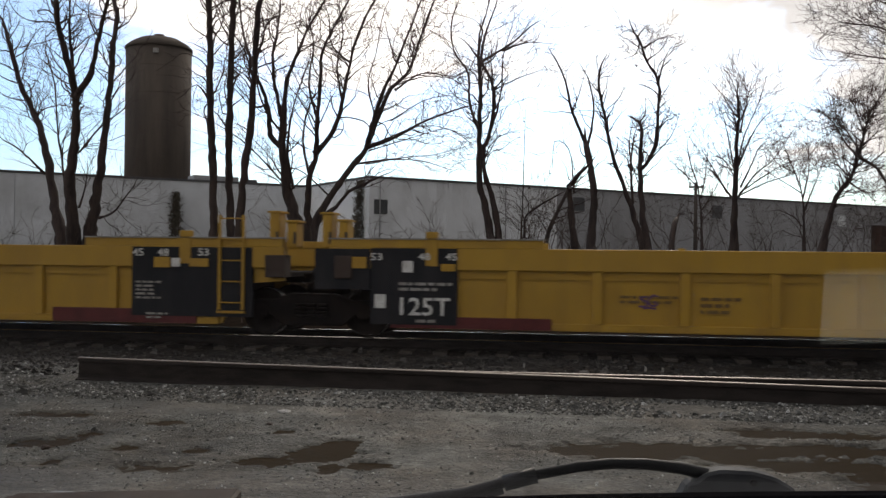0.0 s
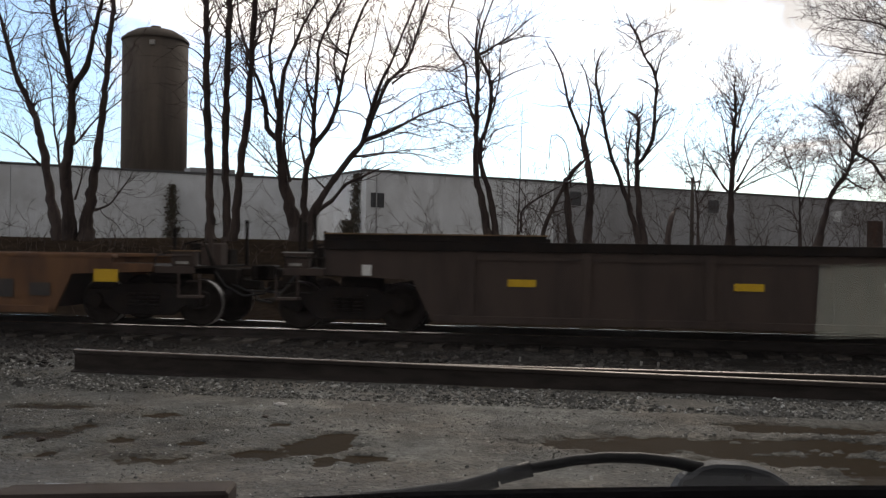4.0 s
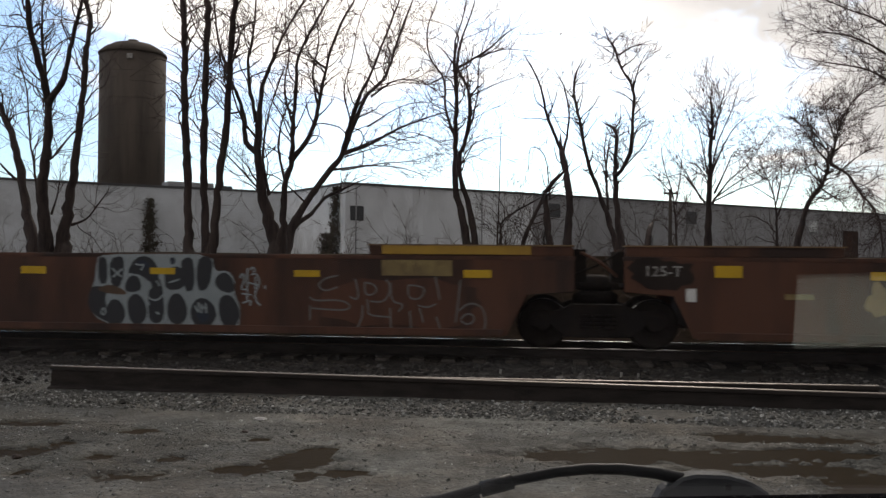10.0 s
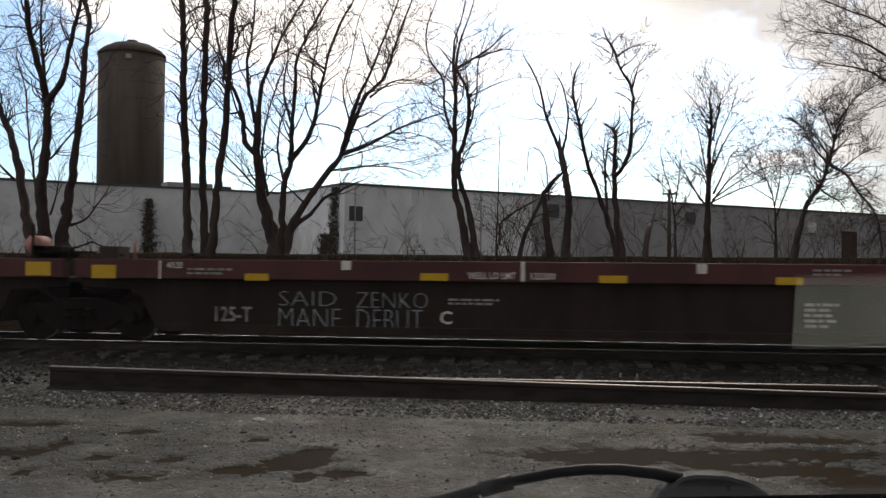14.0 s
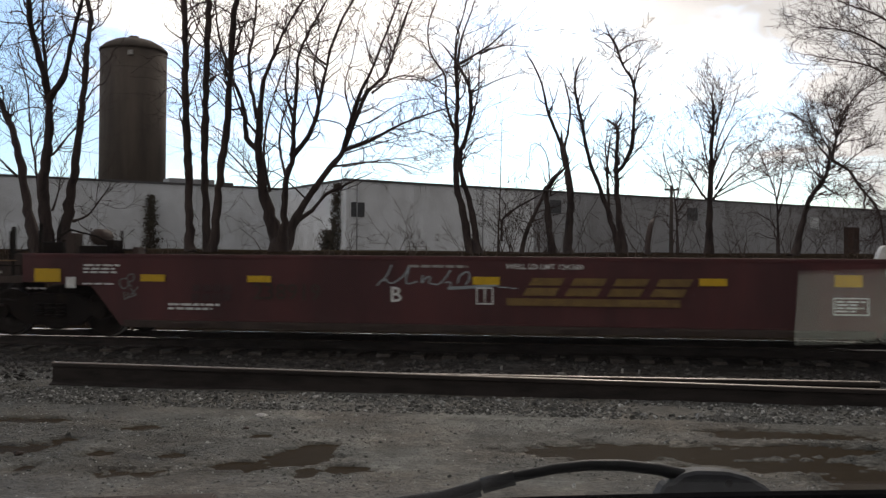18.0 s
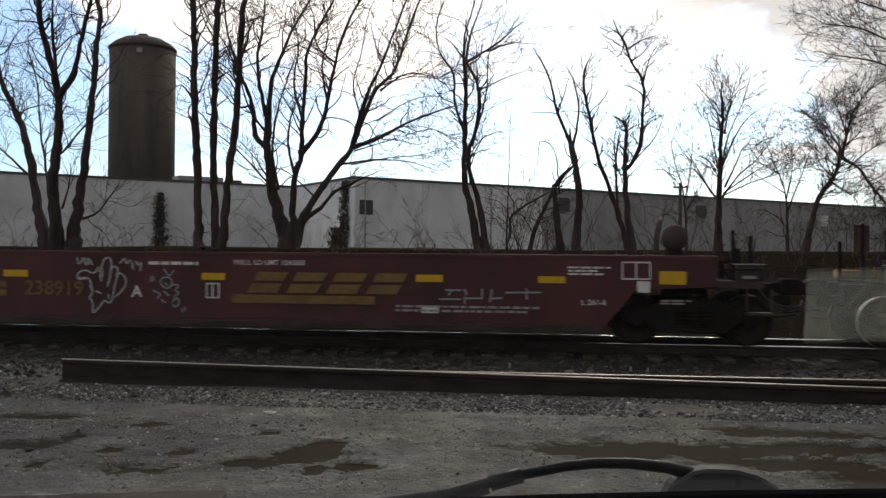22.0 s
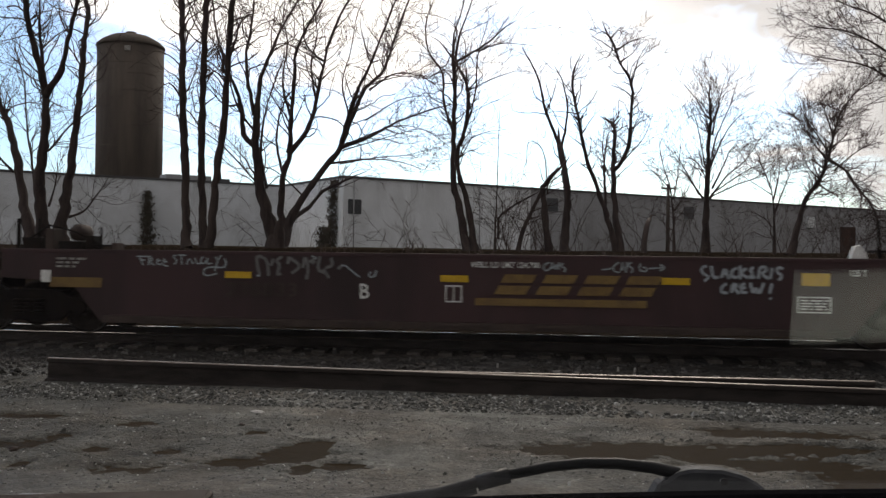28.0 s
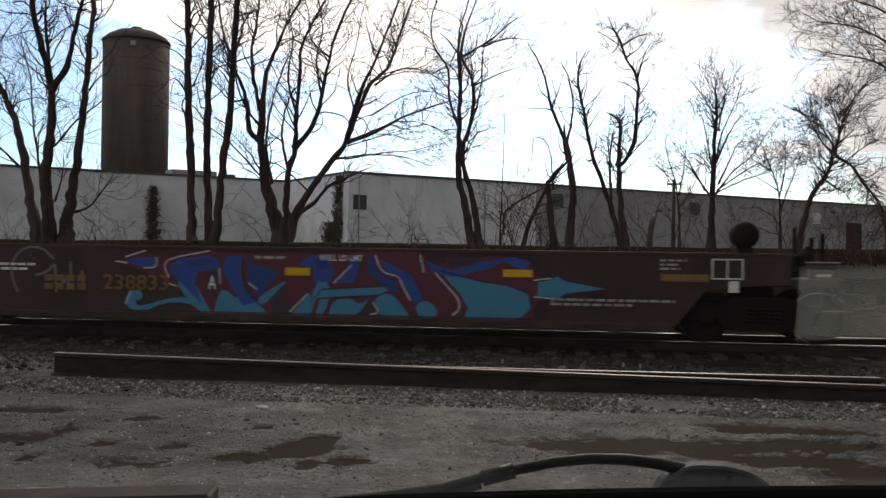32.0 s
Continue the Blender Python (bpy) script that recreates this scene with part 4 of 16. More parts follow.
bare_tree('tall slender bare tree with two twisted stems', -2.74, 32, 4, 10, (
    (0.18, 0.07, (0.02, 0.2, 1.21), (-0.17, 0.1, 2.03), (-0.36, -0.0, 3.20), (-0.55, -0.1, 3.88), (-0.58, 0.1, 5.35), (-0.57, 0.3, 6.86), (-0.62, 0.3, 8.15)),
    (0.17, 0.05, (0.27, -0.0, 1.21), (0.13, 0.1, 2.03), (-0.07, 0.0, 3.20), (-0.36, -0.1, 4.17), (-0.42, -0.1, 4.93), (-0.12, -0.3, 5.88), (-0.06, -0.3, 6.94), (-0.15, -0.5, 7.39), (-0.45, -0.4, 7.94)),
    (0.06, 0.02, (-0.62, 0.3, 8.15), (-0.70, 0.7, 8.41), (-0.70, 1.0, 9.29), (-0.50, 1.6, 10.25), (-0.41, 2.2, 11.14)),
    (0.06, 0.02, (-0.58, 0.3, 8.15), (-0.49, 0.9, 9.26), (-0.18, 1.5, 10.42), (-0.06, 2.0, 11.18)),
    (0.07, 0.015, (-0.54, 0.3, 8.15), (0.00, 0.4, 8.49), (0.60, 0.4, 8.88), (1.17, 0.7, 9.47), (1.49, 1.1, 9.76)),
    (0.04, 0.01, (0.16, 0.4, 8.53), (0.98, 0.6, 8.85), (1.87, 0.7, 8.82)),
    (0.08, 0.02, (-0.58, 0.1, 5.64), (-0.95, 0.3, 6.67), (-1.03, 0.4, 7.78), (-1.55, 0.5, 8.59), (-1.67, 0.6, 9.62), (-1.37, 0.6, 10.51)),
    (0.05, 0.015, (-0.31, -0.1, 5.15), (0.18, -0.4, 6.82), (0.31, -1.0, 8.03), (0.61, -1.5, 8.84)),
    (0.04, 0.01, (-0.10, -0.3, 7.02), (0.66, -0.2, 7.41), (1.43, 0.0, 7.73)),
))

bare_tree('thin straight leafless sapling', -1.88, 33, 5, 8, (
    (0.05, 0.01, (0.00, -0.0, 1.31), (0.01, -0.2, 2.05), (0.05, -0.1, 3.95), (0.08, -0.1, 5.21), (0.10, -0.1, 6.24)),
))

bare_tree('forked bare tree with a knobby crotch', 0.60, 34, 6, 8, (
    (0.17, 0.12, (-0.00, -0.1, 1.33), (0.00, 0.2, 2.09), (0.08, 0.5, 3.76), (-0.11, 0.9, 5.03), (-0.21, 1.2, 5.55)),
    (0.09, 0.03, (-0.21, 1.1, 5.41), (-0.36, 1.4, 5.94), (-0.79, 1.5, 7.03), (-1.01, 1.9, 8.08), (-1.34, 2.1, 8.89), (-1.55, 2.5, 9.29)),
    (0.08, 0.02, (-0.19, 1.1, 5.41), (-0.06, 1.3, 5.93), (0.06, 1.5, 7.02), (-0.11, 1.8, 8.05), (-0.37, 2.0, 8.63)),
), 0.75)

bare_tree('broken leaning dead trunk', -0.13, 33, 7, 7, (
    (0.16, 0.09, (0.14, 0.2, 1.32), (0.08, -0.1, 2.16), (-0.09, -0.1, 3.65), (-0.01, -0.4, 3.88), (0.24, -0.6, 4.18)),
    (0.1, 0.06, (-0.93, 0.0, 1.32), (-0.82, -0.0, 2.12), (-0.41, 0.2, 3.13), (-0.03, 0.3, 3.88)),
    (0.06, 0.03, (-1.66, 0.0, 2.01), (-1.61, -0.2, 2.71), (-1.17, -0.8, 3.07), (-0.48, -1.1, 3.44)),
    (0.04, 0.01, (0.09, -0.1, 3.61), (-0.02, 0.1, 4.82), (-0.22, 0.3, 5.35), (-0.62, 0.4, 5.47), (-0.69, 0.8, 4.70)),
))

bare_tree('crooked bare tree with two leaning stems', 2.43, 34, 8, 22, (
    (0.15, 0.04, (0.05, 0.2, 1.34), (-0.12, 0.0, 2.15), (-0.61, -0.3, 3.60), (-1.13, -0.8, 4.84), (-1.35, -1.2, 5.89), (-1.66, -1.7, 7.19), (-1.62, -2.2, 7.77)),
    (0.18, 0.06, (0.17, 0.1, 1.34), (0.09, 0.2, 2.16), (-0.06, 0.5, 3.65), (-0.09, 0.7, 4.79), (-0.03, 1.0, 6.18), (-0.17, 1.4, 6.49)),
    (0.1, 0.04, (-0.07, 0.6, 4.55), (0.23, 0.3, 4.95), (0.46, 0.2, 5.76), (0.48, -0.1, 7.54), (0.07, -0.3, 8.32), (-0.16, -0.7, 8.82), (-0.41, -0.9, 9.22)),
    (0.05, 0.01, (0.48, -0.1, 7.62), (0.70, -0.3, 8.49), (0.96, -0.6, 8.92)),
    (0.06, 0.03, (-0.40, -0.2, 3.26), (-0.47, -0.3, 4.67), (-0.38, -0.3, 5.68)),
    (0.04, 0.01, (0.27, 0.3, 4.93), (1.00, 0.6, 5.78), (1.34, 1.0, 6.67)),
    (0.04, 0.01, (-0.41, -0.9, 9.18), (-0.60, -0.4, 9.47), (-0.87, 0.1, 9.43)),
    (0.04, 0.01, (-0.32, -0.8, 9.08), (-0.08, -0.7, 9.42), (0.29, -0.4, 9.39)),
    (0.04, 0.01, (-0.11, -0.6, 8.74), (0.36, -0.8, 8.99), (0.80, -0.9, 9.11)),
    (0.03, 0.01, (-0.25, -0.8, 8.90), (-0.36, -0.8, 8.51), (-0.60, -0.5, 8.48)),
    (0.03, 0.01, (0.07, -0.3, 8.40), (0.50, -0.3, 8.70), (0.71, -0.2, 9.08)),
    (0.04, 0.01, (-0.41, -0.3, 4.47), (-0.54, -0.1, 5.30), (-0.41, 0.2, 6.26)),
), 0.5)

bare_tree('round-headed bare tree with dense fine branching', 6.22, 38, 9, 15, (
    (0.2, 0.06, (-0.03, -0.2, 1.25), (-0.06, -0.5, 2.58), (-0.08, -0.7, 3.81), (-0.04, -0.8, 5.46), (-0.03, -1.1, 7.43)),
    (0.07, 0.012, (-0.01, -0.6, 4.02), (0.03, -0.8, 5.11), (0.22, -1.1, 6.18), (0.61, -1.3, 7.13), (0.88, -1.5, 8.11)),
    (0.06, 0.01, (0.06, -0.6, 3.75), (0.71, -0.6, 4.65), (1.40, -0.5, 5.25), (2.11, -0.5, 6.32), (2.38, -0.4, 6.66)),
    (0.055, 0.01, (0.14, -0.6, 4.13), (0.57, -0.7, 5.08), (0.86, -0.8, 5.73), (1.52, -1.0, 5.76)),
    (0.06, 0.01, (0.03, -0.6, 4.91), (0.49, -0.5, 5.99), (0.98, -0.4, 6.80), (1.71, -0.3, 7.39)),
    (0.05, 0.01, (-0.20, -0.6, 3.75), (-0.69, -0.5, 4.47), (-1.12, -0.4, 4.93), (-1.87, -0.3, 4.67)),
    (0.055, 0.01, (-0.03, -0.6, 4.47), (-0.34, -1.0, 5.71), (-0.61, -1.4, 6.69), (-0.92, -1.8, 7.17)),
    (0.055, 0.01, (-0.00, -0.6, 5.76), (0.03, -1.0, 6.74), (-0.12, -1.5, 7.44), (-0.41, -1.9, 8.05)),
    (0.04, 0.01, (0.06, -0.6, 3.80), (1.19, -0.3, 4.34), (2.34, 0.0, 4.72), (3.33, 0.3, 5.00)),
    (0.04, 0.01, (0.10, -0.6, 3.91), (1.52, -0.8, 4.89), (2.78, -1.0, 5.35)),
    (0.05, 0.01, (-0.33, -0.6, 3.89), (-0.94, -0.8, 4.89), (-1.46, -1.1, 5.66)),
    (0.05, 0.01, (0.13, -0.6, 6.25), (0.37, -0.2, 7.30), (0.75, 0.3, 8.59)),
    (0.05, 0.01, (-0.01, -0.6, 6.47), (-0.19, -0.6, 7.13), (-0.54, -0.7, 7.67)),
    (0.045, 0.01, (0.08, -0.6, 6.65), (0.43, -0.3, 7.45), (0.34, 0.0, 8.45)),
), 0.75)

bare_tree('leaning bare tree with a tangled vine-hung crown', 10.03, 40, 10, 36, (
    (0.2, 0.07, (-0.11, -0.1, 1.04), (0.04, 0.0, 1.74), (0.54, 0.2, 3.74), (1.26, 0.2, 4.89), (1.48, 0.3, 5.79)),
    (0.1, 0.03, (1.28, -0.6, 5.50), (1.51, -0.5, 6.51), (1.76, -0.4, 7.33)),
    (0.05, 0.012, (1.67, -0.6, 7.19), (2.24, -0.4, 8.10), (2.98, -0.2, 8.64), (3.76, 0.1, 9.05)),
    (0.06, 0.015, (1.26, -0.6, 5.50), (0.75, -0.3, 6.25), (0.41, -0.1, 6.99), (-0.12, 0.2, 7.60)),
    (0.05, 0.012, (1.35, -0.6, 5.68), (0.96, -0.2, 6.55), (0.57, 0.2, 7.43), (1.08, 0.6, 8.09)),
    (0.045, 0.012, (1.48, -0.6, 6.38), (1.27, -0.4, 7.34), (1.10, -0.2, 7.96), (1.52, 0.0, 8.37)),
    (0.045, 0.012, (1.61, -0.6, 6.91), (2.07, -0.2, 7.66), (1.91, 0.2, 8.29)),
    (0.08, 0.03, (1.30, -0.6, 5.48), (1.84, -1.0, 5.02), (2.20, -1.4, 4.24), (2.66, -1.9, 3.38), (2.78, -2.3, 1.87)),
    (0.05, 0.012, (1.53, -0.6, 5.06), (2.18, -0.6, 5.66), (2.87, -0.7, 6.11)),
    (0.045, 0.012, (0.87, -0.6, 4.53), (1.70, -0.2, 4.09), (2.45, 0.2, 4.24), (2.91, 0.6, 3.99)),
    (0.045, 0.012, (1.00, -0.6, 4.69), (0.56, -0.5, 5.12), (0.30, -0.3, 5.83), (-0.03, -0.2, 6.04)),
    (0.04, 0.012, (1.13, -0.6, 5.11), (0.69, -0.2, 5.51), (0.27, 0.1, 5.18)),
    (0.045, 0.012, (1.43, -0.6, 5.98), (1.86, -0.9, 6.45), (1.92, -1.3, 6.81)),
), 0.6)

bare_tree('tall bare tree with fine drooping twigs', 12.57, 33, 11, 20, (
    (0.25, 0.1, (0.54, 0.0, 1.12), (0.45, -0.0, 2.82), (0.14, -0.1, 5.28), (-0.19, -0.0, 7.76), (-0.44, -0.2, 9.62)),
    (0.1, 0.02, (0.05, -0.1, 5.84), (-0.66, 0.2, 7.24), (-1.62, 0.6, 8.11), (-3.06, 0.8, 8.48)),
    (0.1, 0.02, (-0.10, -0.0, 7.00), (-1.19, -0.3, 8.29), (-2.55, -0.6, 9.01), (-3.87, -0.8, 9.18)),
    (0.09, 0.02, (-0.19, -0.0, 7.95), (-1.17, 0.3, 9.58), (-2.37, 0.6, 10.28), (-3.25, 0.8, 10.76)),
))

bare_tree('slender pale bare tree with fine spreading twigs', 10.31, 44, 12, 12, (
    (0.09, 0.02, (-0.05, -0.2, 1.39), (-0.08, -0.2, 2.81), (-0.13, -0.0, 4.36), (-0.56, 0.1, 5.66), (-0.89, 0.2, 6.59)),
    (0.05, 0.01, (-0.08, -0.0, 4.10), (0.14, -0.1, 5.38), (0.01, -0.4, 6.89)),
    (0.05, 0.01, (-0.05, -0.1, 3.58), (0.44, -0.5, 5.09), (0.73, -0.7, 6.08)),
    (0.04, 0.01, (-0.13, -0.0, 4.36), (-1.21, -0.4, 4.98), (-1.91, -0.8, 5.33)),
    (0.04, 0.01, (-0.41, 0.1, 5.28), (-1.26, -0.0, 5.79), (-1.68, -0.2, 6.42)),
))

bare_tree('slender pale bare tree with fine spreading twigs', 5.79, 44, 13, 12, (
    (0.08, 0.02, (0.00, -0.0, 1.37), (-0.01, 0.2, 3.07), (-0.13, 0.5, 4.67), (-0.45, 0.6, 5.74), (-0.59, 1.0, 6.72)),
    (0.05, 0.01, (-0.01, 0.4, 4.14), (0.22, 0.4, 5.46), (0.26, 0.0, 6.72)),
    (0.04, 0.01, (-0.13, 0.5, 4.67), (-0.92, 0.4, 5.46), (-1.40, 0.2, 5.84)),
    (0.04, 0.01, (0.01, 0.3, 3.60), (0.71, 0.6, 4.68), (1.01, 0.9, 5.50)),
))

bare_tree('short broken snag leaning on the bank', 2.99, 30, 14, 0, (
    (0.1, 0.07, (0.01, 0.1, 1.34), (0.06, 0.3, 1.79), (0.15, 0.5, 2.37), (0.29, 1.1, 2.62)),
))


# ---- tangled brush and saplings on the bank ----


def thicket(label, x0, x1, y0, y1, count, height, seed):
    rnd = random.Random(seed)
    paths = []
    for _ in range(count):
        x, y = rnd.uniform(x0, x1), rnd.uniform(y0, y1)
        h = height * rnd.uniform(0.35, 1.0)
        stem = shoot(Vector((x, y, ground_z(x, y) - 0.05)), Vector((rnd.gauss(0, 0.35), rnd.gauss(0, 0.2), 1)), h, rnd.uniform(0.008, 0.026), rnd, 0.14)
        paths.append(stem)
        sprout(stem, rnd, 9, 0.2, 0, paths, 0.55)
    me = tubes(paths, 3)
    me.materials.append(M["brush"])
    return tagged(new("brush", me), label, "brush", kind="stuff")


thicket("tangled leafless brush at the foot of the trees", -2.0, 1.2, 31, 35, 26, 2.4, 21)
thicket("tangled leafless brush at the foot of the trees", 3.0, 14.5, 36, 46, 38, 3.2, 22)
thicket("thin leafless brush before the white wing", -22.0, -5.0, 33, 38, 10, 1.6, 23)
thicket("low dry stems along the top of the bank", -24.0, 14.0, 26, 29, 260, 0.6, 24)
thicket("thin leafless saplings along the warehouse", 12.0, 34.0, 44, 60, 60, 4.0, 25)
thicket("dead weeds and fallen sticks on the bank slope", -24.0, 15.0, 21.5, 27.0, 420, 0.40, 26)

# ---- ties, ballast and loose stones ----
tie_me = mesh_of("tie", box(-0.115, 0.115, -1.3, 1.3, -0.18, 0.0, 0.012), M["tie"])
for i_ in range(96):
    rnd_ = random.Random(900 + i_)
    t_ = new("tie", tie_me)
    t_.matrix_basis = pose(-27 + 0.55 * i_ + rnd_.uniform(-0.03, 0.03), TRACK_Y + rnd_.uniform(-0.05, 0.05), -0.308, 0, 0, rnd_.uniform(-1.5, 1.5))
    tagged(t_, "dark creosoted timber tie bedded in ballast", "tie", "ties of the track")


def stones(name, label, area, count, size, mat, seed, lift=0.3, clear=None):
    """Many small broken stones lying on the ground, joined."""
    rnd = random.Random(seed)
    verts, faces = [], []
    base = [(-1, -0.8, -0.5), (0.9, -1, -0.5), (1, 0.9, -0.5), (-0.8, 1, -0.5), (-0.5, -0.45, 0.55), (0.55, -0.4, 0.7), (0.4, 0.5, 0.6), (-0.55, 0.5, 0.45)]
    quads = ((3, 2, 1, 0), (4, 5, 6, 7), (0, 1, 5, 4), (1, 2, 6, 5), (2, 3, 7, 6), (3, 0, 4, 7))
    x0, x1, y0, y1 = area
    made = 0
    while made < count:
        x, y = rnd.uniform(x0, x1), y0 + (y1 - y0) * rnd.random()
        if noise.noise((x * 0.9, y * 1.4, seed)) < rnd.uniform(-0.5, 0.35):
            continue
        if clear and clear(x, y):
            continue
        made += 1
        s = size * rnd.lognormvariate(0, 0.45)
        m = Matrix.Translation((x, y, ground_z(x, y) + s * lift)) @ pose(0, 0, 0, rnd.uniform(-25, 25), rnd.uniform(-25, 25), rnd.uniform(0, 360)) @ Matrix.Diagonal((s * rnd.uniform(0.7, 1.3), s * rnd.uniform(0.6, 1.1), s * rnd.uniform(0.5, 0.9), 1))
        b = len(verts)
        verts += [tuple(m @ Vector([c + rnd.uniform(-0.2, 0.2) for c in v])) for v in base]
        faces += [tuple(b + i for i in q) for q in quads]
    me = bpy.data.meshes.new(name)
    me.from_pydata(verts, [], faces)
    me.materials.append(mat)
    return tagged(new(name, me), label, "gravel", kind="stuff")


def island_stone(name, dark, light):
    m = bpy.data.materials.new(name)
    m.use_nodes = True
    n, l = m.node_tree.nodes, m.node_tree.links
    geo, ramp = n.new("ShaderNodeNewGeometry"), n.new("ShaderNodeValToRGB")
    ramp.color_ramp.elements[0].color, ramp.color_ramp.elements[1].color = (*dark, 1), (*light, 1)
    mid_ = ramp.color_ramp.elements.new(0.80)
    mid_.color = [0.7 * a_ + 0.3 * b_ for a_, b_ in zip(dark, light)] + [1]
    ramp.color_ramp.elements[0].position = 0.10
    l.new(geo.outputs["Random Per Island"], ramp.inputs["Fac"])
    l.new(ramp.outputs["Color"], n["Principled BSDF"].inputs["Base Color"])
    n["Principled BSDF"].inputs["Roughness"].default_value = 0.85
    n["Principled BSDF"].inputs["Specular IOR Level"].default_value = 0.15
    return m


def in_puddle(x, y):
    return any(((x - px) / (rx * 1.15)) ** 2 + ((y - py) / (ry * 1.15)) ** 2 < 1 for px, py, rx, ry in PUDDLES)


# the brightest stone tones also paint in glints off the wet gravel
m_lot, m_bal = island_stone("mixed_gravel", (0.050, 0.049, 0.045), (0.43, 0.43, 0.41)), island_stone("dark_ballast", (0.026, 0.024, 0.022), (0.125, 0.118, 0.112))
m_pale = island_stone("pale_grit", (0.075, 0.074, 0.068), (0.52, 0.52, 0.49))
stones("gravel", "coarse grey gravel in front of the loose rail", (-6.4, 5.6, 7.75, 8.75), 14000, 0.0088, m_lot, 51)
stones("gravel", "scattered small stones on the lot", (-5.6, 4.4, 4.6, 7.9), 9500, 0.0050, m_pale, 52, 0.3, in_puddle)
stones("gravel", "gravel thrown up left of the loose rail", (-9.0, -5.0, 7.6, 11.0), 2600, 0.013, m_lot, 55)
stones("ballast", "dark crushed-stone ballast beside the track", (-14, 12, 9.15, 15.5), 14000, 0.021, m_bal, 53)
stones("ballast", "dark crushed-stone ballast between the rails", (-16, 14, 15.4, 18.6), 6000, 0.026, m_bal, 54)


def rock(x, y, s, mat, label, seed, flat=0.5):
    bm = bmesh.new()
    bmesh.ops.create_icosphere(bm, subdivisions=2, radius=s)
    rnd = random.Random(seed)
    for v in bm.verts:
        v.co *= 1 + 0.35 * noise.noise(v.co * (1.6 / s) + Vector((seed, 0, 0)))
        v.co.z *= flat
    return solid("rock", bm, mat, label, "rock", "rocks on the lot", at=pose(x, y, ground_z(x, y) + s * flat * 0.35, 0, 0, rnd.uniform(0, 360)))


rock(-2.36, 7.42, 0.055, M["pale_stone"], "flat pale stone lying on the gravel", 1, 0.30)
rock(-2.30, 6.86, 0.03, M["soot_brown"], "dark clod of wet earth on the gravel", 2, 0.4)
rock(-3.45, 5.72, 0.03, M["soot_brown"], "dark clod of wet earth on the gravel", 4, 0.6)
rock(0.35, 5.05, 0.05, M["stone"], "small grey stone on the gravel", 5, 0.5)
for sx_, sy_ in ((-0.75, 14.2), (1.05, 14.0), (1.3, 14.05)):
    solid("stake", box(-0.015, 0.015, -0.012, 0.012, -0.1, 0.05, 0.003), M["grey_mark"], "short grey-topped survey stake in the ballast", "stake", "survey stakes", at=pose(sx_, sy_, ground_z(sx_, sy_) + 0.02, 4, 3, 20))

# ---- the train: empty well cars in units that ride on shared trucks ----
V0, SLOW = 17.458, -0.04233          # metres a second at the start, and the slowing


def gone(t):
    return V0 * t + SLOW * t * t / 2


WHEEL_R, RAIL_Z = 0.42, -0.12        # wheel radius, and the top of the rails
SHARED = {}
UNITS, WHEELSETS = [], []


def wheelset_mesh():
    """Two flanged wheels on an axle, turned round the y axis."""
    me_parts = []
    prof = [(0.06, -0.92), (0.10, -0.92), (0.10, -0.86), (0.16, -0.83), (0.20, -0.80), (0.38, -0.80), (0.40, -0.84), (0.452, -0.84), (0.455, -0.75), (0.458, -0.735), (0.482, -0.725),
            (0.480, -0.70), (0.40, -0.70), (0.37, -0.745), (0.20, -0.735), (0.16, -0.69), (0.085, -0.66), (0.085, -0.02)]
    prof = [(r * WHEEL_R / 0.455, y) for r, y in prof]
    a = lathe(prof, 28)
    b = lathe([(r, -y) for r, y in prof][::-1], 28)
    bm = join(a, b, box(-0.07, 0.07, -0.935, -0.92, 0.02, 0.06), box(-0.07, 0.07, -0.935, -0.92, -0.06, -0.02))
    me = mesh_of("wheelset", bm, M["wheel"])
    me.materials.append(M["tread"])
    for f in me.polygons:
        c = Vector((f.center.x, 0, f.center.z)).length
        if 0.40 < c < 0.435 and abs(f.normal.y) < 0.5:
            f.material_index = 1
    return me


def truck_meshes():
    side = [(-1.16, 0.40), (-1.16, 0.60), (-0.98, 0.66), (-0.70, 0.64), (-0.42, 0.76), (0.42, 0.76), (0.70, 0.64), (0.98, 0.66), (1.16, 0.60), (1.16, 0.40), (1.06, 0.36), (0.78, 0.40),
            (0.52, 0.20), (-0.52, 0.20), (-0.78, 0.40), (-1.06, 0.36)]
    SHARED["sideframe"] = mesh_of("sideframe", join(slab(side, -1.10, -0.97, 0.015), box(-0.34, 0.34, -1.13, -1.101, 0.26, 0.34, 0.008), box(-0.07, 0.07, -1.125, -1.101, 0.36, 0.62, 0.008)), M["soot"])
    coil = []
    for x in (-0.2, 0.0, 0.2):
        for k in range(4):
            z = 0.36 + 0.065 * k
            coil.append(lathe([(0.075, z), (0.095, z + 0.018), (0.075, z + 0.036)], 10, "Z"))
            bmesh.ops.translate(coil[-1], verts=coil[-1].verts[:], vec=(x, -1.16, 0))
    SHARED["springs"] = mesh_of("springs", join(*coil), M["soot"])
    SHARED["bolster"] = mesh_of("bolster", join(box(-0.22, 0.22, -0.96, 0.96, 0.40, 0.72, 0.03), lathe([(0.40, 0.72), (0.40, 0.88), (0.30, 0.95)], 20, "Z")), M["soot"])
    SHARED["beam"] = mesh_of("brake_beam", join(box(-0.52, -0.46, -0.8, 0.8, 0.36, 0.44), box(0.46, 0.52, -0.8, 0.8, 0.36, 0.44)), M["soot"])
    SHARED["wheelset"] = wheelset_mesh()
    cap = lathe([(0.125, -1.17), (0.13, -1.10), (0.13, -0.96)], 14)
    SHARED["cap"] = mesh_of("bearing", cap, M["soot"])


truck_meshes()
MIRROR = pose(0, 0, 0, 0, 0, 180)


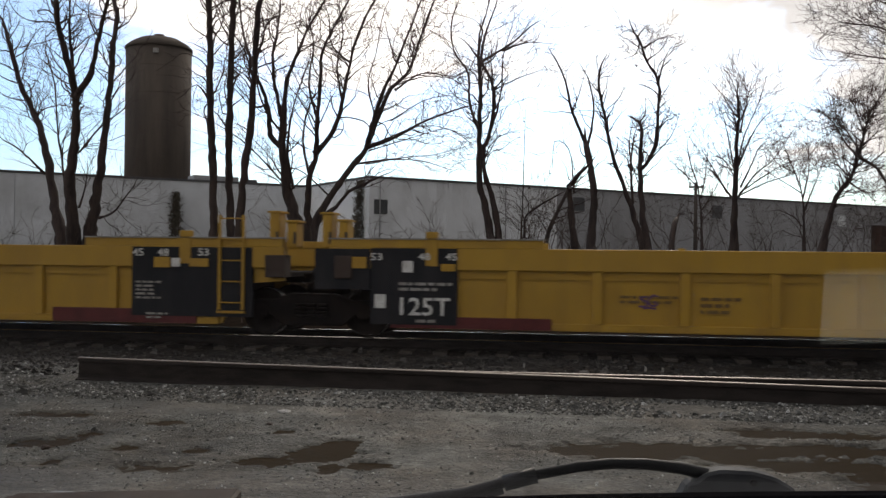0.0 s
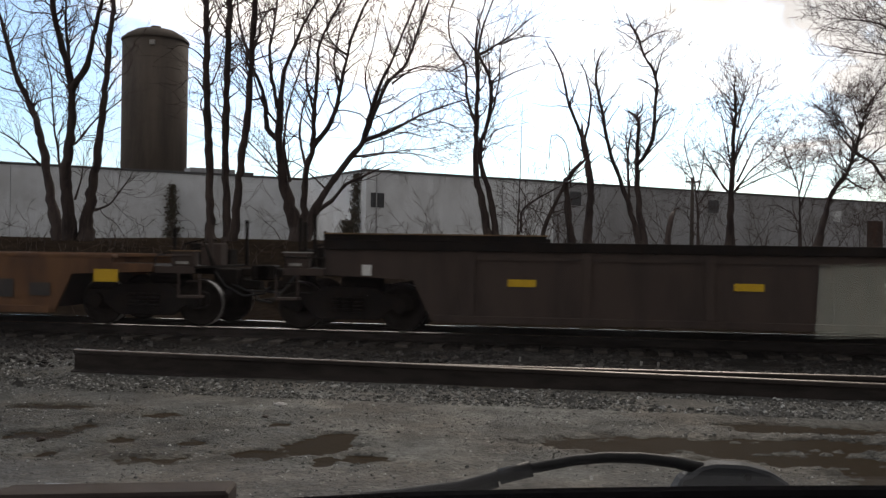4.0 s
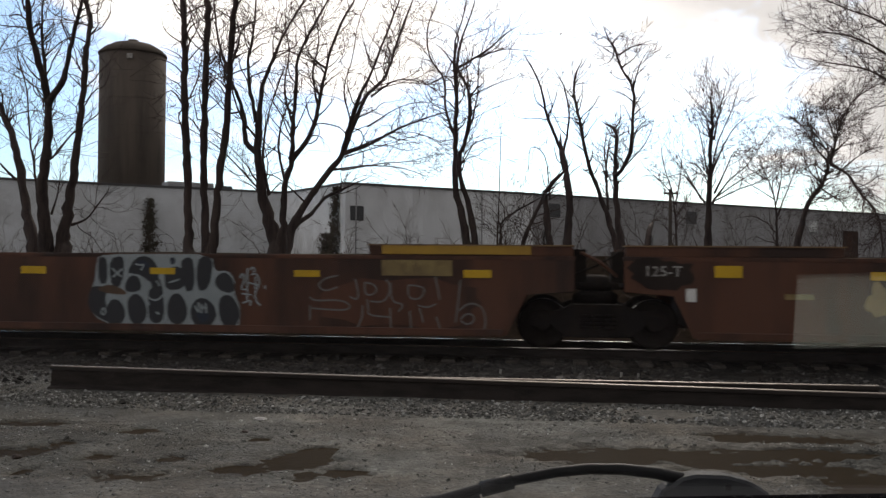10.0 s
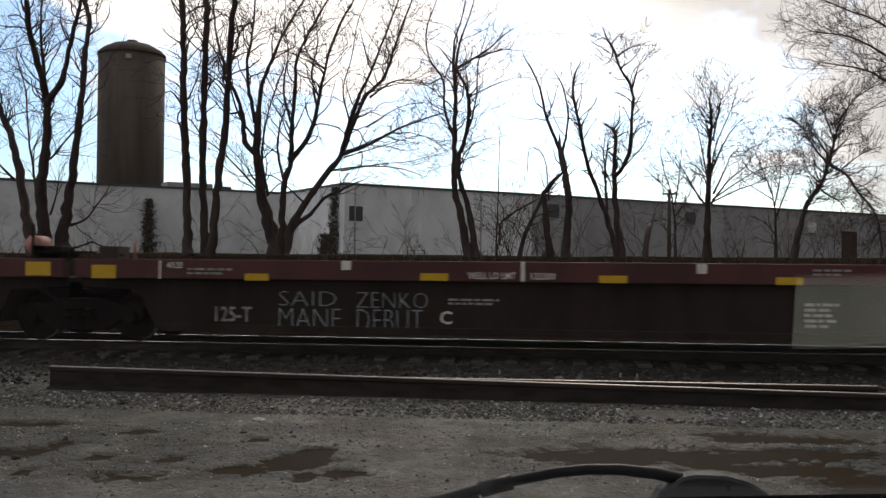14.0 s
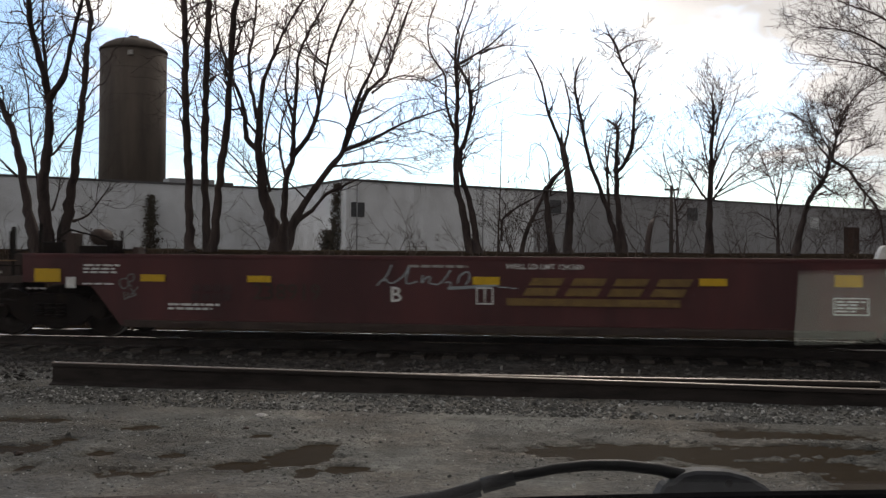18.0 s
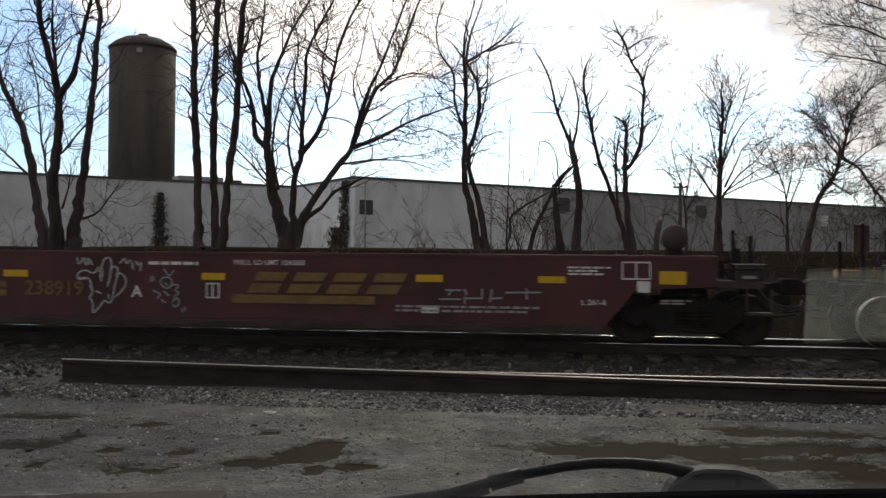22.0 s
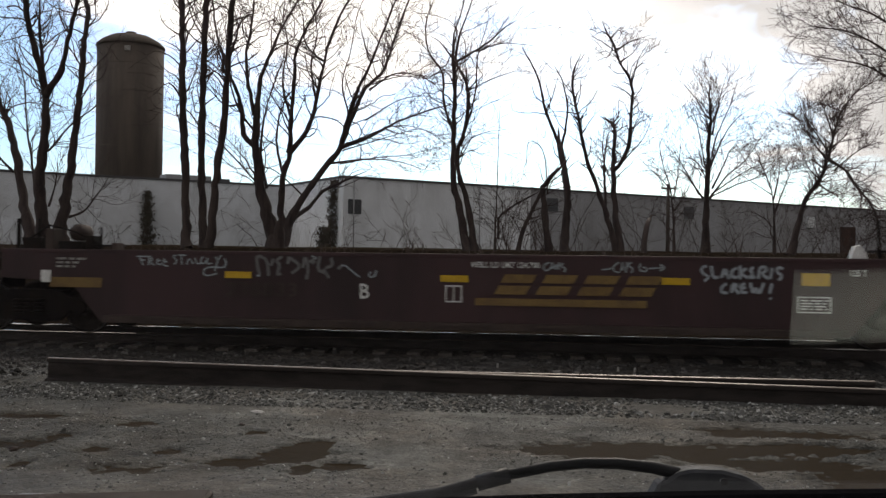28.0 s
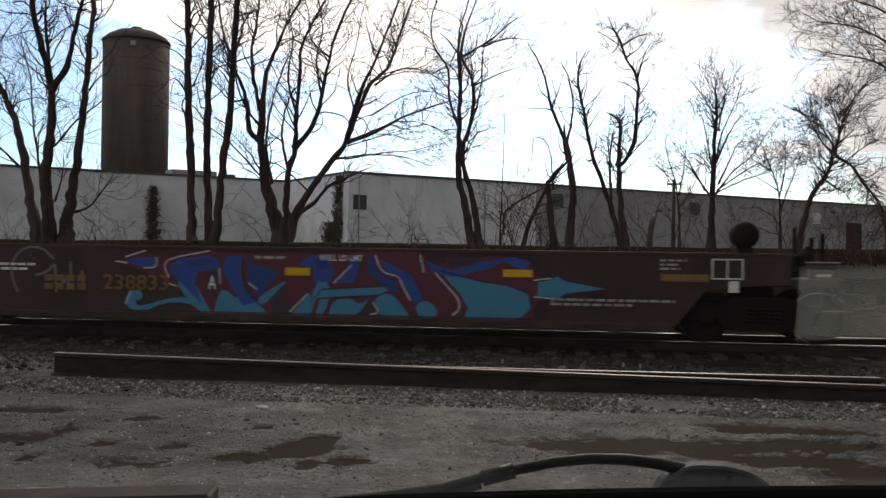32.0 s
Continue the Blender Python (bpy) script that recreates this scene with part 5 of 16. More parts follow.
def truck(unit, u):
    """A two-axle truck under a unit at u metres from its left pivot."""
    t = part("truck", SHARED["bolster"], None, unit, m=pose(u, 0, RAIL_Z))
    for m in (None, MIRROR):
        part("sideframe", SHARED["sideframe"], None, t, m=m)
        part("springs", SHARED["springs"], None, t, m=m)
    part("brake_beam", SHARED["beam"], None, t)
    for x in (-0.915, 0.915):
        w = part("wheelset", SHARED["wheelset"], None, t, m=pose(x, 0, WHEEL_R))
        WHEELSETS.append((w, x, unit, u))
        for s_ in (1, -1):
            part("bearing", SHARED["cap"], None, t, m=pose(x, 0, 0.45) if s_ > 0 else pose(x, 0, 0.45, 0, 0, 180))
    return t


POSTS = {}

STYLE = dict(
    yellow=dict(body="yellow", chord="yellow", top=1.44, low=0.125, wall=-1.43, face=-1.50, chord_h=0.36, step=1.28, post="yellow", lift=0.14, lift_len=3.6, gap=0.40, label="bright yellow empty well car with ribbed sides"),
    tan=dict(body="tan", chord="tan_chord", top=1.40, low=0.125, wall=-1.42, face=-1.50, chord_h=0.19, step=1.02, post="tan_post", lift=0.06, lift_len=4.3, gap=0.42, label="faded brown-yellow empty well car with ribbed rusty sides"),
    rust=dict(body="rust", chord="rust", top=1.43, low=0.125, wall=-1.50, face=-1.50, chord_h=0.0, step=0, post="rust", lift=0.16, lift_len=3.4, gap=0.40, label="rust-brown empty well car with smooth sides and sprayed lettering"),
    warm=dict(body="rust_warm", chord="rust_warm", top=1.15, low=0.125, wall=-1.50, face=-1.50, chord_h=0.0, step=0, post="rust_warm", lift=0, lift_len=0, gap=0.40, ledge=1.0, label="orange-brown rusted empty well car covered in sprayed shapes"),
    dark=dict(body="plum", chord="plum", top=1.20, low=0.125, wall=-1.50, face=-1.50, chord_h=0.0, step=0, post="plum", lift=0, lift_len=0, gap=0.40, ledge=0.98, label="dark brown empty well car with smooth grimy sides"),
    grime=dict(body="soot_brown", chord="soot", top=1.45, low=0.125, wall=-1.46, face=-1.50, chord_h=0.16, step=1.9, post="soot_brown", lift=0.10, lift_len=3.4, gap=0.40, label="sooty dark empty well car with rust patches"),
    band=dict(body="grime_dark", chord="oxide", top=1.34, low=0.125, wall=-1.30, face=-1.50, chord_h=0.33, step=0, post="soot_brown", lift=0, lift_len=0, gap=0.12, label="dark empty well car with a red band along its top"),
    oxide=dict(body="oxide", chord="oxide", top=1.36, low=0.125, wall=-1.50, face=-1.50, chord_h=0.0, step=0, post="oxide", lift=0, lift_len=0, gap=0.72, label="oxide-red empty well car with smooth sides and gold lettering"),
    orange=dict(body="rust_dark", chord="orange_top", top=1.13, low=0.125, wall=-1.36, face=-1.50, chord_h=0.14, step=0, post="tan_top", lift=0, lift_len=0, gap=-0.004, label="rusty brown empty well car with an orange top rail"),
)
STYLE["plum"] = dict(STYLE["oxide"], body="plum", chord="plum", label="dirty dark-red empty well car with smooth sprayed sides")


def well_unit(style, s0, L, first, last, extra=""):
    """One unit of a car: from the left pivot at s0 metres along the train to the right pivot L metres on. first, last: a coupler end, no shared truck."""
    st = STYLE[style]
    body, chord, top, low = M[st["body"]], M[st["chord"]], st["top"], st["low"]
    u = thing("well_car", (st["label"] + " " + extra).strip(), "rail car", "cars of the train")
    u["low_z"], u["top_z"], u["over"] = low, top, 1.05 if style in ("yellow", "orange") else 0.32
    u["s0"], u["len"], u["wall"], u["face"], u["chord_z"], u["left"], u["right"] = s0, L, st["wall"], st["face"], top - st["chord_h"] if st["chord_h"] else 9.0, 1.5, L - 1.5
    UNITS.append((u, s0))
    over = 1.05 if style in ("yellow", "orange") else 0.32
    a, b = (-over if first else st["gap"]), (L + over if last else L - st["gap"])
    cut = st.get("ledge", 0)          # the side steps down over an end truck
    sh = 0.80
    slant = 0.55 if st["gap"] > 0.6 else 0.32
    line = [(1.5, low), (L - 1.5, low), (L - 1.5 + slant, sh), (b, sh + 0.06), (b, top - 0.02), (a, top - 0.02), (a, sh + 0.06), (1.5 - slant, sh)]
    a0, b0 = a, b
    if cut:
        if first:
            a = 0.44
        if last:
            b = L - 0.44
        line = line[:4] + ([(b0, cut), (b, cut)] if last else []) + [(b, top - 0.02), (a, top - 0.02)] + ([(a, cut), (a0, cut)] if first else []) + line[6:]
    w = st["wall"]
    part("side_wall", slab(line, w, w + 0.06), body, u)
    part("side_wall", slab(line, -w - 0.06, -w), body, u)
    ch = st["chord_h"] or 0.07
    for s_ in (1, -1):
        f0, f1 = st["face"] - (0.012 if st["chord_h"] else 0.006), -1.30
        part("top_chord", box(a - 0.01, b + 0.01, f0 * s_, f1 * s_, top - ch, top, 0.012), chord, u)
        part("bottom_sill", box(1.56, L - 1.56, (w - 0.05) * s_, (w + 0.2) * s_, low - 0.02, low + 0.10, 0.01), body if style not in ("oxide", "plum") else M["soot_brown"], u)
    if st["step"]:
        k = int((L - 4.2) / st["step"])
        for i in range(k + 1):
            x = 2.1 + (L - 4.2) * i / k
            POSTS.setdefault(u.name, []).append((x, 0.16))
            wide = 0.075 if i not in (0, k // 2, k) else 0.13
            part("side_post", box(x - wide, x + wide, st["face"], w - 0.002, low + 0.101, top - ch - 0.002, 0.01), M[st["post"]], u)
        part("stiffener", box(1.7, L - 1.7, w - 0.03, w - 0.002, top - ch - 0.14, top - ch - 0.09), body, u)
    if style == "tan":
        part("top_edge", box(a, b, -1.516, -1.30, top + 0.0005, top + 0.022, 0.004), M["orange_top"], u)
    if st["lift"]:
        for x0, x1 in ((a + 0.02, a + st["lift_len"] + (over if first else 0)), (b - st["lift_len"] - (over if last else 0), b - 0.02)):
            part("end_rail", box(x0, x1, st["face"] - 0.004, -1.28, top + 0.001, top + st["lift"], 0.012), chord, u)
            part("end_rail", box(x0, x1, 1.28, -st["face"] + 0.004, top + 0.001, top + st["lift"], 0.012), chord, u)
            # yellow car's lip is pale grey: sunlight on the edge put into the colour
            part("lip", box(x0 - 0.03, x1 + 0.03, st["face"] - 0.03, -1.25, top + st["lift"] + 0.001, top + st["lift"] + 0.022), M["soot_brown"] if style == "dark" else M["grey_mark"] if style == "yellow" else M["tan_top"], u)
    part("well_floor", box(1.65, L - 1.65, w + 0.07, -w - 0.07, low + 0.06, low + 0.12), M["soot_brown"], u)
    for x0 in (1.50, L - 1.62):
        part("bulkhead", box(x0, x0 + 0.12, w + 0.065, -w - 0.065, low + 0.13, top - 0.2), M["soot_brown"], u)
    for x0, x1, end in ((-1.05 if first else a, 1.49, first), (L - 1.49, L + 1.05 if last else b, last)):
        part("end_deck", box(x0 + 0.02, x1 - 0.02, w + 0.065, -w - 0.065, 0.92, 0.96 if end else 1.0), M["soot"], u)
        part("draft_sill", box(min(x0 + 0.1, x1 - 0.3), x1, -0.3, 0.3, 0.80, 0.915), M["soot"], u)
    truck(u, 0.0)
    if last:
        truck(u, L)
    # fittings at the pivots
    if not first:
        part("pivot", join(lathe([(0.30, 0.84), (0.34, 0.95), (0.28, 1.08), (0.10, 1.12)], 16, "Z"), box(-0.5, 0.5, -0.18, 0.18, 0.86, 0.98, 0.02)), M["soot"], u)
    return u


def coupler(u, x, way):
    """A coupler end: shank, knuckle, hose, ladder, grab irons and brake gear."""
    m = pose(x, 0, 0) if way > 0 else pose(x, 0, 0, 0, 0, 180)
    part("coupler", join(box(1.0, 1.66, -0.09, 0.09, 0.76, 0.92, 0.02), slab([(1.62, 0.70), (1.95, 0.70), (1.99, 0.78), (1.99, 0.92), (1.90, 0.98), (1.62, 0.98)], -0.17, 0.17, 0.02)), M["soot"], u, m=m)
    pts = [(Vector((1.15, -0.35, 0.78)), 0.022), (Vector((1.35, -0.36, 0.62)), 0.022), (Vector((1.62, -0.3, 0.50)), 0.022), (Vector((1.90, -0.2, 0.50)), 0.022), (Vector((1.99, -0.15, 0.58)), 0.022)]
    me = tubes([pts], 6)
    me.materials.append(M["rubber"])
    part("air_hose", me, None, u, m=m)
    part("draft_gear", join(box(0.98, 1.42, -0.38, 0.38, 0.62, 0.905, 0.03), slab([(1.30, 0.55), (1.78, 0.52), (1.78, 0.68), (1.30, 0.72)], -0.12, 0.12, 0.02)), M["soot"], u, m=m)
    for y_, sag in ((0.45, 0.30), (-0.62, 0.42)):
        me = tubes([[(Vector((1.10, y_, 0.86)), 0.02), (Vector((1.30, y_, 0.60)), 0.02), (Vector((1.62, y_ * 0.8, sag)), 0.02), (Vector((1.97, y_ * 0.6, sag + 0.05)), 0.02)]], 6)
        me.materials.append(M["rubber"])
        part("air_hose", me, None, u, m=m)


def ladder(u, x, mat, z0=0.35, z1=1.95, rungs=4):
    for dx in (-0.21, 0.21):
        part("ladder_rail", box(x + dx - 0.022, x + dx + 0.022, -1.56, -1.515, z0, z1), mat, u)
    for k in range(rungs):
        z = z0 + 0.12 + k * 0.36
        part("rung", rod((x - 0.19, -1.54, z), (x + 0.19, -1.54, z), 0.012, 6), mat, u)


def stake(u, x, y, z0, z1, mat="soot", r=0.022):
    part("stake", rod((x, y, z0), (x, y, z1), r, 6), M[mat], u)


def deck_plate(u, x0, x1, z, mat="soot"):
    part("walkway", box(x0, x1, -1.45, -0.5, z, z + 0.035), M[mat], u)
    for x in (x0 + 0.06, x1 - 0.06):
        part("bracket", box(x - 0.025, x + 0.025, -1.40, -1.36, min(z - 0.01, 1.3), z - 0.001), M[mat], u)


def cone_guide(u, x, mat="white"):
    """A small pale corner guide on the side's top."""
    part("corner_guide", slab([(x - 0.13, u["top_z"]), (x + 0.13, u["top_z"]), (x + 0.10, u["top_z"] + 0.10), (x + 0.02, u["top_z"] + 0.22), (x - 0.06, u["top_z"] + 0.20), (x - 0.11, u["top_z"] + 0.08)], -1.36, -1.20, 0.008), M[mat], u)


def pedestal(u, x, w, h, mat):
    part("pedestal", join(box(x - w / 2, x + w / 2, -1.40, -1.0, u["top_z"], u["top_z"] + h, 0.02), box(x - w / 2 - 0.03, x + w / 2 + 0.03, -1.42, -0.98, u["top_z"] + h + 0.001, u["top_z"] + h + 0.04, 0.008)), mat, u)


def brake_wheel(u, x, z, r=0.26):
    bm = bmesh.new()
    for i in range(20):
        w0, w1 = 2 * math.pi * i / 20, 2 * math.pi * (i + 1) / 20
        bm_ = rod((math.cos(w0) * r, 0, math.sin(w0) * r), (math.cos(w1) * r, 0, math.sin(w1) * r), 0.014, 5)
        bm = join(bm, bm_)
    for i in range(4):
        w0 = math.pi * i / 4
        bm = join(bm, rod((-math.cos(w0) * r, 0, -math.sin(w0) * r), (math.cos(w0) * r, 0, math.sin(w0) * r), 0.010, 5))
    part("brake_wheel", bm, M["soot"], u, m=pose(x, -1.0, z))
    part("brake_stand", box(x - 0.10, x + 0.10, -0.97, -0.80, 1.0, z + 0.1, 0.01), M["soot"], u)


def tank(u, x, z, mat, r=0.17, length=0.55):
    part("air_tank", lathe([(0.03, -length / 2 - 0.07), (r * 0.8, -length / 2 - 0.03), (r, -length / 2 + 0.02), (r, length / 2 - 0.02), (r * 0.8, length / 2 + 0.03), (0.03, length / 2 + 0.07)], 16), M[mat], u, m=pose(x, -0.85, z))


# ---- markings on the sides ----


PANELS = {}


def side_y(u, z, layer, x):
    y = u["face"] - 0.012 if z > u["chord_z"] else u["wall"]
    for x0, x1, z0, z1 in PANELS.get(u.name, ()):
        if x0 < x < x1 and z0 < z < z1:
            return u["face"] - 0.020 - 0.0045 * layer
    if u["face"] == u["wall"] and z > u["top_z"] - 0.09:
        y -= 0.008
    return y - 0.0045 * layer


def panel(u, x, z, w, h, mat="black"):
    """A raised plate that covers the ribs of a side, ready for lettering."""
    PANELS.setdefault(u.name, []).append((x - w / 2, x + w / 2, z - h / 2, z + h / 2))
    return part("label_panel", box(x - w / 2, x + w / 2, u["face"] - 0.020, u["wall"] - 0.002, z - h / 2, z + h / 2), M[mat], u)


def mark(u, x, z, w, h, mat, layer=4, name=""):
    y = side_y(u, z, layer, x)
    names = dict(reflector="reflector", white="placard", black="label_panel", dull_black="label_panel", maroon="jacking_pad")
    pad = 0.06 if mat == "maroon" else 0.003
    return part(name or names.get(mat, "patch"), box(x - w / 2, x + w / 2, y - pad, y, z - h / 2, z + h / 2), M[mat], u)


def drape(u, me, y):
    """Let paint follow the posts that stand proud of a ribbed side."""
    posts = POSTS.get(u.name)
    if not posts or y < u["face"] - 0.001:
        return me
    bm = bmesh.new()
    bm.from_mesh(me)
    long_ = [e for e in bm.edges if e.calc_length() > 0.06]
    if long_ and len(bm.edges) < 4000:
        bmesh.ops.subdivide_edges(bm, edges=long_, cuts=3)
    for v in bm.verts:
        if any(abs(v.co.x - px) < pw for px, pw in posts):
            v.co.y += u["face"] - u["wall"] - 0.004
    bm.to_mesh(me)
    bm.free()
    return me


TEXT = {}


def text_mesh(word, fat=0.0, slant=0.0):
    key = (word, fat, slant)
    if key not in TEXT:
        cu = bpy.data.curves.new("letters", "FONT")
        cu.body, cu.size, cu.extrude, cu.offset, cu.shear, cu.resolution_u = word, 1.0, 0.002, fat, slant, 2
        ob = bpy.data.objects.new("letters", cu)
        me = bpy.data.meshes.new_from_object(ob)
        bpy.data.objects.remove(ob)
        vs = np.empty(len(me.vertices) * 3)
        me.vertices.foreach_get("co", vs)
        vs = vs.reshape(-1, 3)
        lo, hi = vs.min(0), vs.max(0)
        fs = [tuple(p.vertices) for p in me.polygons]
        bpy.data.meshes.remove(me)
        TEXT[key] = ((vs - (lo + hi) / 2) / np.maximum(hi - lo, 1e-4), fs)
    return TEXT[key]


def letters(u, word, x, z, w, h, mat="white", layer=5, fat=0.012, slant=0.0, name="lettering"):
    vs, fs = text_mesh(word, fat, slant)
    y = side_y(u, z, layer, x)
    me = bpy.data.meshes.new(name)
    me.from_pydata([(x + p[0] * w, y - p[2] * 0.003, z + p[1] * h) for p in vs], [], fs)
    me.materials.append(M[mat])
    return part(name, drape(u, me, y), None, u)


def writing(u, x, z, w, h, rows, mat="grey_mark", layer=5, seed=0):
    """Rows of small bars in place of fine print."""
    rnd = random.Random(int(x * 97 + z * 13) + seed)
    y = side_y(u, z, layer, x)
    bm = bmesh.new()
    rh = h / rows
    for i in range(rows):
        zc = z + h / 2 - rh * (i + 0.5)
        xx, end = x - w / 2, x - w / 2 + w * (1.0 if i == 0 else rnd.uniform(0.6, 1.0))
        while xx < end - 0.02:
            ln = min(end - xx, rnd.uniform(0.06, 0.20))
            bm_box(bm, xx, xx + ln, y - 0.002, y, zc - rh * 0.27, zc + rh * 0.27)
            xx += ln + 0.035
    return part("fine_print", bm, M[mat], u)


def logo(u, x, z, w, h, count, mat, slant=0.25, layer=5):
    """A maker's mark as plain slanted bars, two to a letter."""
    y = side_y(u, z, layer, x)
    cell = w / count
    bms = []
    for i in range(count):
        c, k = x - w / 2 + cell * (i + 0.5), cell * 0.38
        for z0, z1 in ((0.08, 0.5), (-0.5, -0.06)):
            s0, s1 = slant * h * z0, slant * h * z1
            bms.append(slab([(c - k + s0, z + h * z0), (c + k + s0, z + h * z0), (c + k + s1, z + h * z1), (c - k + s1, z + h * z1)], y - 0.003, y))
    return part("logo", join(*bms), M[mat], u)


def ring(u, x, z, w, h, mat="white", bars=0, layer=5):
    """An outlined box, with or without a bar through it."""
    y, t = side_y(u, z, layer, x), 0.022
    bm = bmesh.new()
    for x0, x1, z0, z1 in ((x - w / 2, x + w / 2, z + h / 2 - t, z + h / 2), (x - w / 2, x + w / 2, z - h / 2, z - h / 2 + t), (x - w / 2, x - w / 2 + t, z - h / 2 + t, z + h / 2 - t), (x + w / 2 - t, x + w / 2, z - h / 2 + t, z + h / 2 - t)):
        bm_box(bm, x0, x1, y - 0.003, y, z0, z1)
    if bars:
        bm_box(bm, x - t / 2, x + t / 2, y - 0.003, y, z - h / 2 + t, z + h / 2 - t)
    return part("stencil_box", bm, M[mat], u)


def ribbons(strokes, y, width, tip=0.6):
    verts, faces = [], []
    for pts in strokes:
        base = len(verts)
        for i, (x, z) in enumerate(pts):
            x0, z0 = pts[max(0, i - 1)]
            x1, z1 = pts[min(len(pts) - 1, i + 1)]
            d = math.hypot(x1 - x0, z1 - z0) or 1.0
            nx, nz = -(z1 - z0) / d * width / 2, (x1 - x0) / d * width / 2
            verts += [(x + nx, y, z + nz), (x - nx, y, z - nz)]
        faces += [(base + 2 * i, base + 2 * i + 1, base + 2 * i + 3, base + 2 * i + 2) for i in range(len(pts) - 1)]
    me = bpy.data.meshes.new("strokes")
    me.from_pydata(verts, [], faces)
    return me


STROKES = (((-0.4, 0.5), (-0.45, -0.5), (0.1, -0.3), (0.35, 0.2), (0.0, 0.45), (-0.4, 0.1)), ((-0.45, 0.4), (0.4, 0.5), (-0.35, -0.4), (0.5, -0.45)), ((0.4, 0.45), (-0.3, 0.3), (0.3, -0.05), (0.25, -0.45), (-0.45, -0.4)),
           ((-0.4, -0.5), (-0.1, 0.55), (0.4, -0.5), (0.25, -0.1), (-0.3, -0.05)), ((-0.4, 0.5), (-0.35, -0.45), (0.0, 0.05), (0.35, -0.5), (0.45, 0.5)), ((0.45, 0.35), (0.0, 0.5), (-0.45, 0.0), (-0.1, -0.5), (0.4, -0.3), (0.1, 0.0)),
           ((-0.45, 0.45), (0.0, -0.1), (0.45, 0.5), (-0.1, -0.6)), ((-0.3, 0.55), (-0.3, -0.5), (-0.25, 0.1), (0.3, 0.15), (0.3, -0.55)))


def scrawl(u, x, z, w, h, mat="spray_white", seed=1, loops=0, width=0.020, layer=6):
    """A fast sprayed tag: crowded angular strokes run together in one hand, spelling nothing."""
    rnd = random.Random(seed * 31 + int(x * 10))
    loops = loops or max(2, int(w / max(0.12, h * 0.62)))
    cell, lean = w / loops, rnd.uniform(-0.1, 0.3)
    strokes, last = [], None
    for i in range(loops):
        cx, size = x - w / 2 + cell * (i + 0.5), rnd.uniform(0.72, 1.0)
        knots = [(cx + px * cell * 1.15 + lean * pz * h * 0.4 + rnd.uniform(-0.06, 0.06) * cell, z + pz * h * size + rnd.uniform(-0.05, 0.05) * h) for px, pz in rnd.choice(STROKES)]
        if last and rnd.random() < 0.5:
            knots = [last] + knots
        last = knots[-1]
        line = []
        for j in range(len(knots) - 1):
            p0, p1, p2, p3 = knots[max(0, j - 1)], knots[j], knots[j + 1], knots[min(len(knots) - 1, j + 2)]
            for q in range(5):
                t = q / 5
                line.append(tuple(0.5 * (2 * b_ + (c_ - a_) * t + (2 * a_ - 5 * b_ + 4 * c_ - d_) * t * t + (3 * b_ - a_ - 3 * c_ + d_) * t ** 3) for a_, b_, c_, d_ in zip(p0, p1, p2, p3)))
        strokes.append(line + [knots[-1]])
    if rnd.random() < 0.4:
        strokes.append([(x - w * 0.3, z - h * 0.5), (x, z - h * 0.44), (x + w * 0.42, z - h * 0.52)])
    me = ribbons([within(u, s_) for s_ in strokes], side_y(u, z, layer, x), width)
    me.materials.append(M[mat])
    return part("graffiti_tag", drape(u, me, side_y(u, z, layer, x)), None, u)


def within(u, pts):
    """Keep a painted outline on the side that carries it."""
    lo, hi = u["low_z"] + 0.012, u["top_z"] - 0.006
    return [(x, min(hi, max(lo, z))) for x, z in pts]


def smear(u, x, z, w, h, mat, seed=1, layer=1, points=22, rough_=0.22):
    """An uneven sprayed or rusted patch."""
    rnd = random.Random(seed)
    y = side_y(u, z, layer, x)
    pts = []
    for i in range(points):
        a = 2 * math.pi * i / points
        c, s_ = math.cos(a), math.sin(a)
        k = (abs(c) ** 3 + abs(s_) ** 3) ** (-1 / 3) * (1 - rnd.random() * rough_)
        pts.append((x + c * k * w / 2, z + s_ * k * h / 2))
    return part("paint_patch", slab(within(u, pts), y - 0.003, y), M[mat], u)


def spray(u, word, x, z, w, h, fill, edge, slant=0.0, fat=0.05, third=""):
    """A sprayed word in fat letters with an outline."""
    n_, thick = len(word), fat
    rnd = random.Random(n_ * 7 + int(x * 5))
    cell = w / n_
    for i, ch in enumerate(word):
        cx, tilt = x - w / 2 + cell * (i + 0.5), rnd.uniform(-0.03, 0.03) * h
        ww, hh = cell * rnd.uniform(0.94, 1.12), h * rnd.uniform(0.92, 1.0)
        fat = 0.012 if ch in "MNWK" else thick     # narrow counters stay open
        if third:
            letters(u, ch, cx + 0.03, z + tilt - 0.03, ww * 1.40, hh * 1.18, third, 2, fat + (0.10 if fat == thick else 0.05), slant, "graffiti_shadow")
        letters(u, ch, cx, z + tilt, ww * 1.22, hh * 1.10, edge, 3, fat + (0.075 if fat == thick else 0.03), slant, "graffiti_outline")
        letters(u, ch, cx, z + tilt, ww * 0.96, hh * 0.88, fill, 4 if h > 0.3 else 5, fat - 0.005, slant, "graffiti_letter")


def soften(pts, closed, rounds=2):
    """Cut the corners of an outline so that it runs round."""
    for _ in range(rounds):
        out = [] if closed else [pts[0]]
        for (x0, z0), (x1, z1) in zip(pts, pts[1:] + (pts[:1] if closed else [])):
            out += [(0.75 * x0 + 0.25 * x1, 0.75 * z0 + 0.25 * z1), (0.25 * x0 + 0.75 * x1, 0.25 * z0 + 0.75 * z1)]
        pts = out if closed else out + [pts[-1]]
    return pts


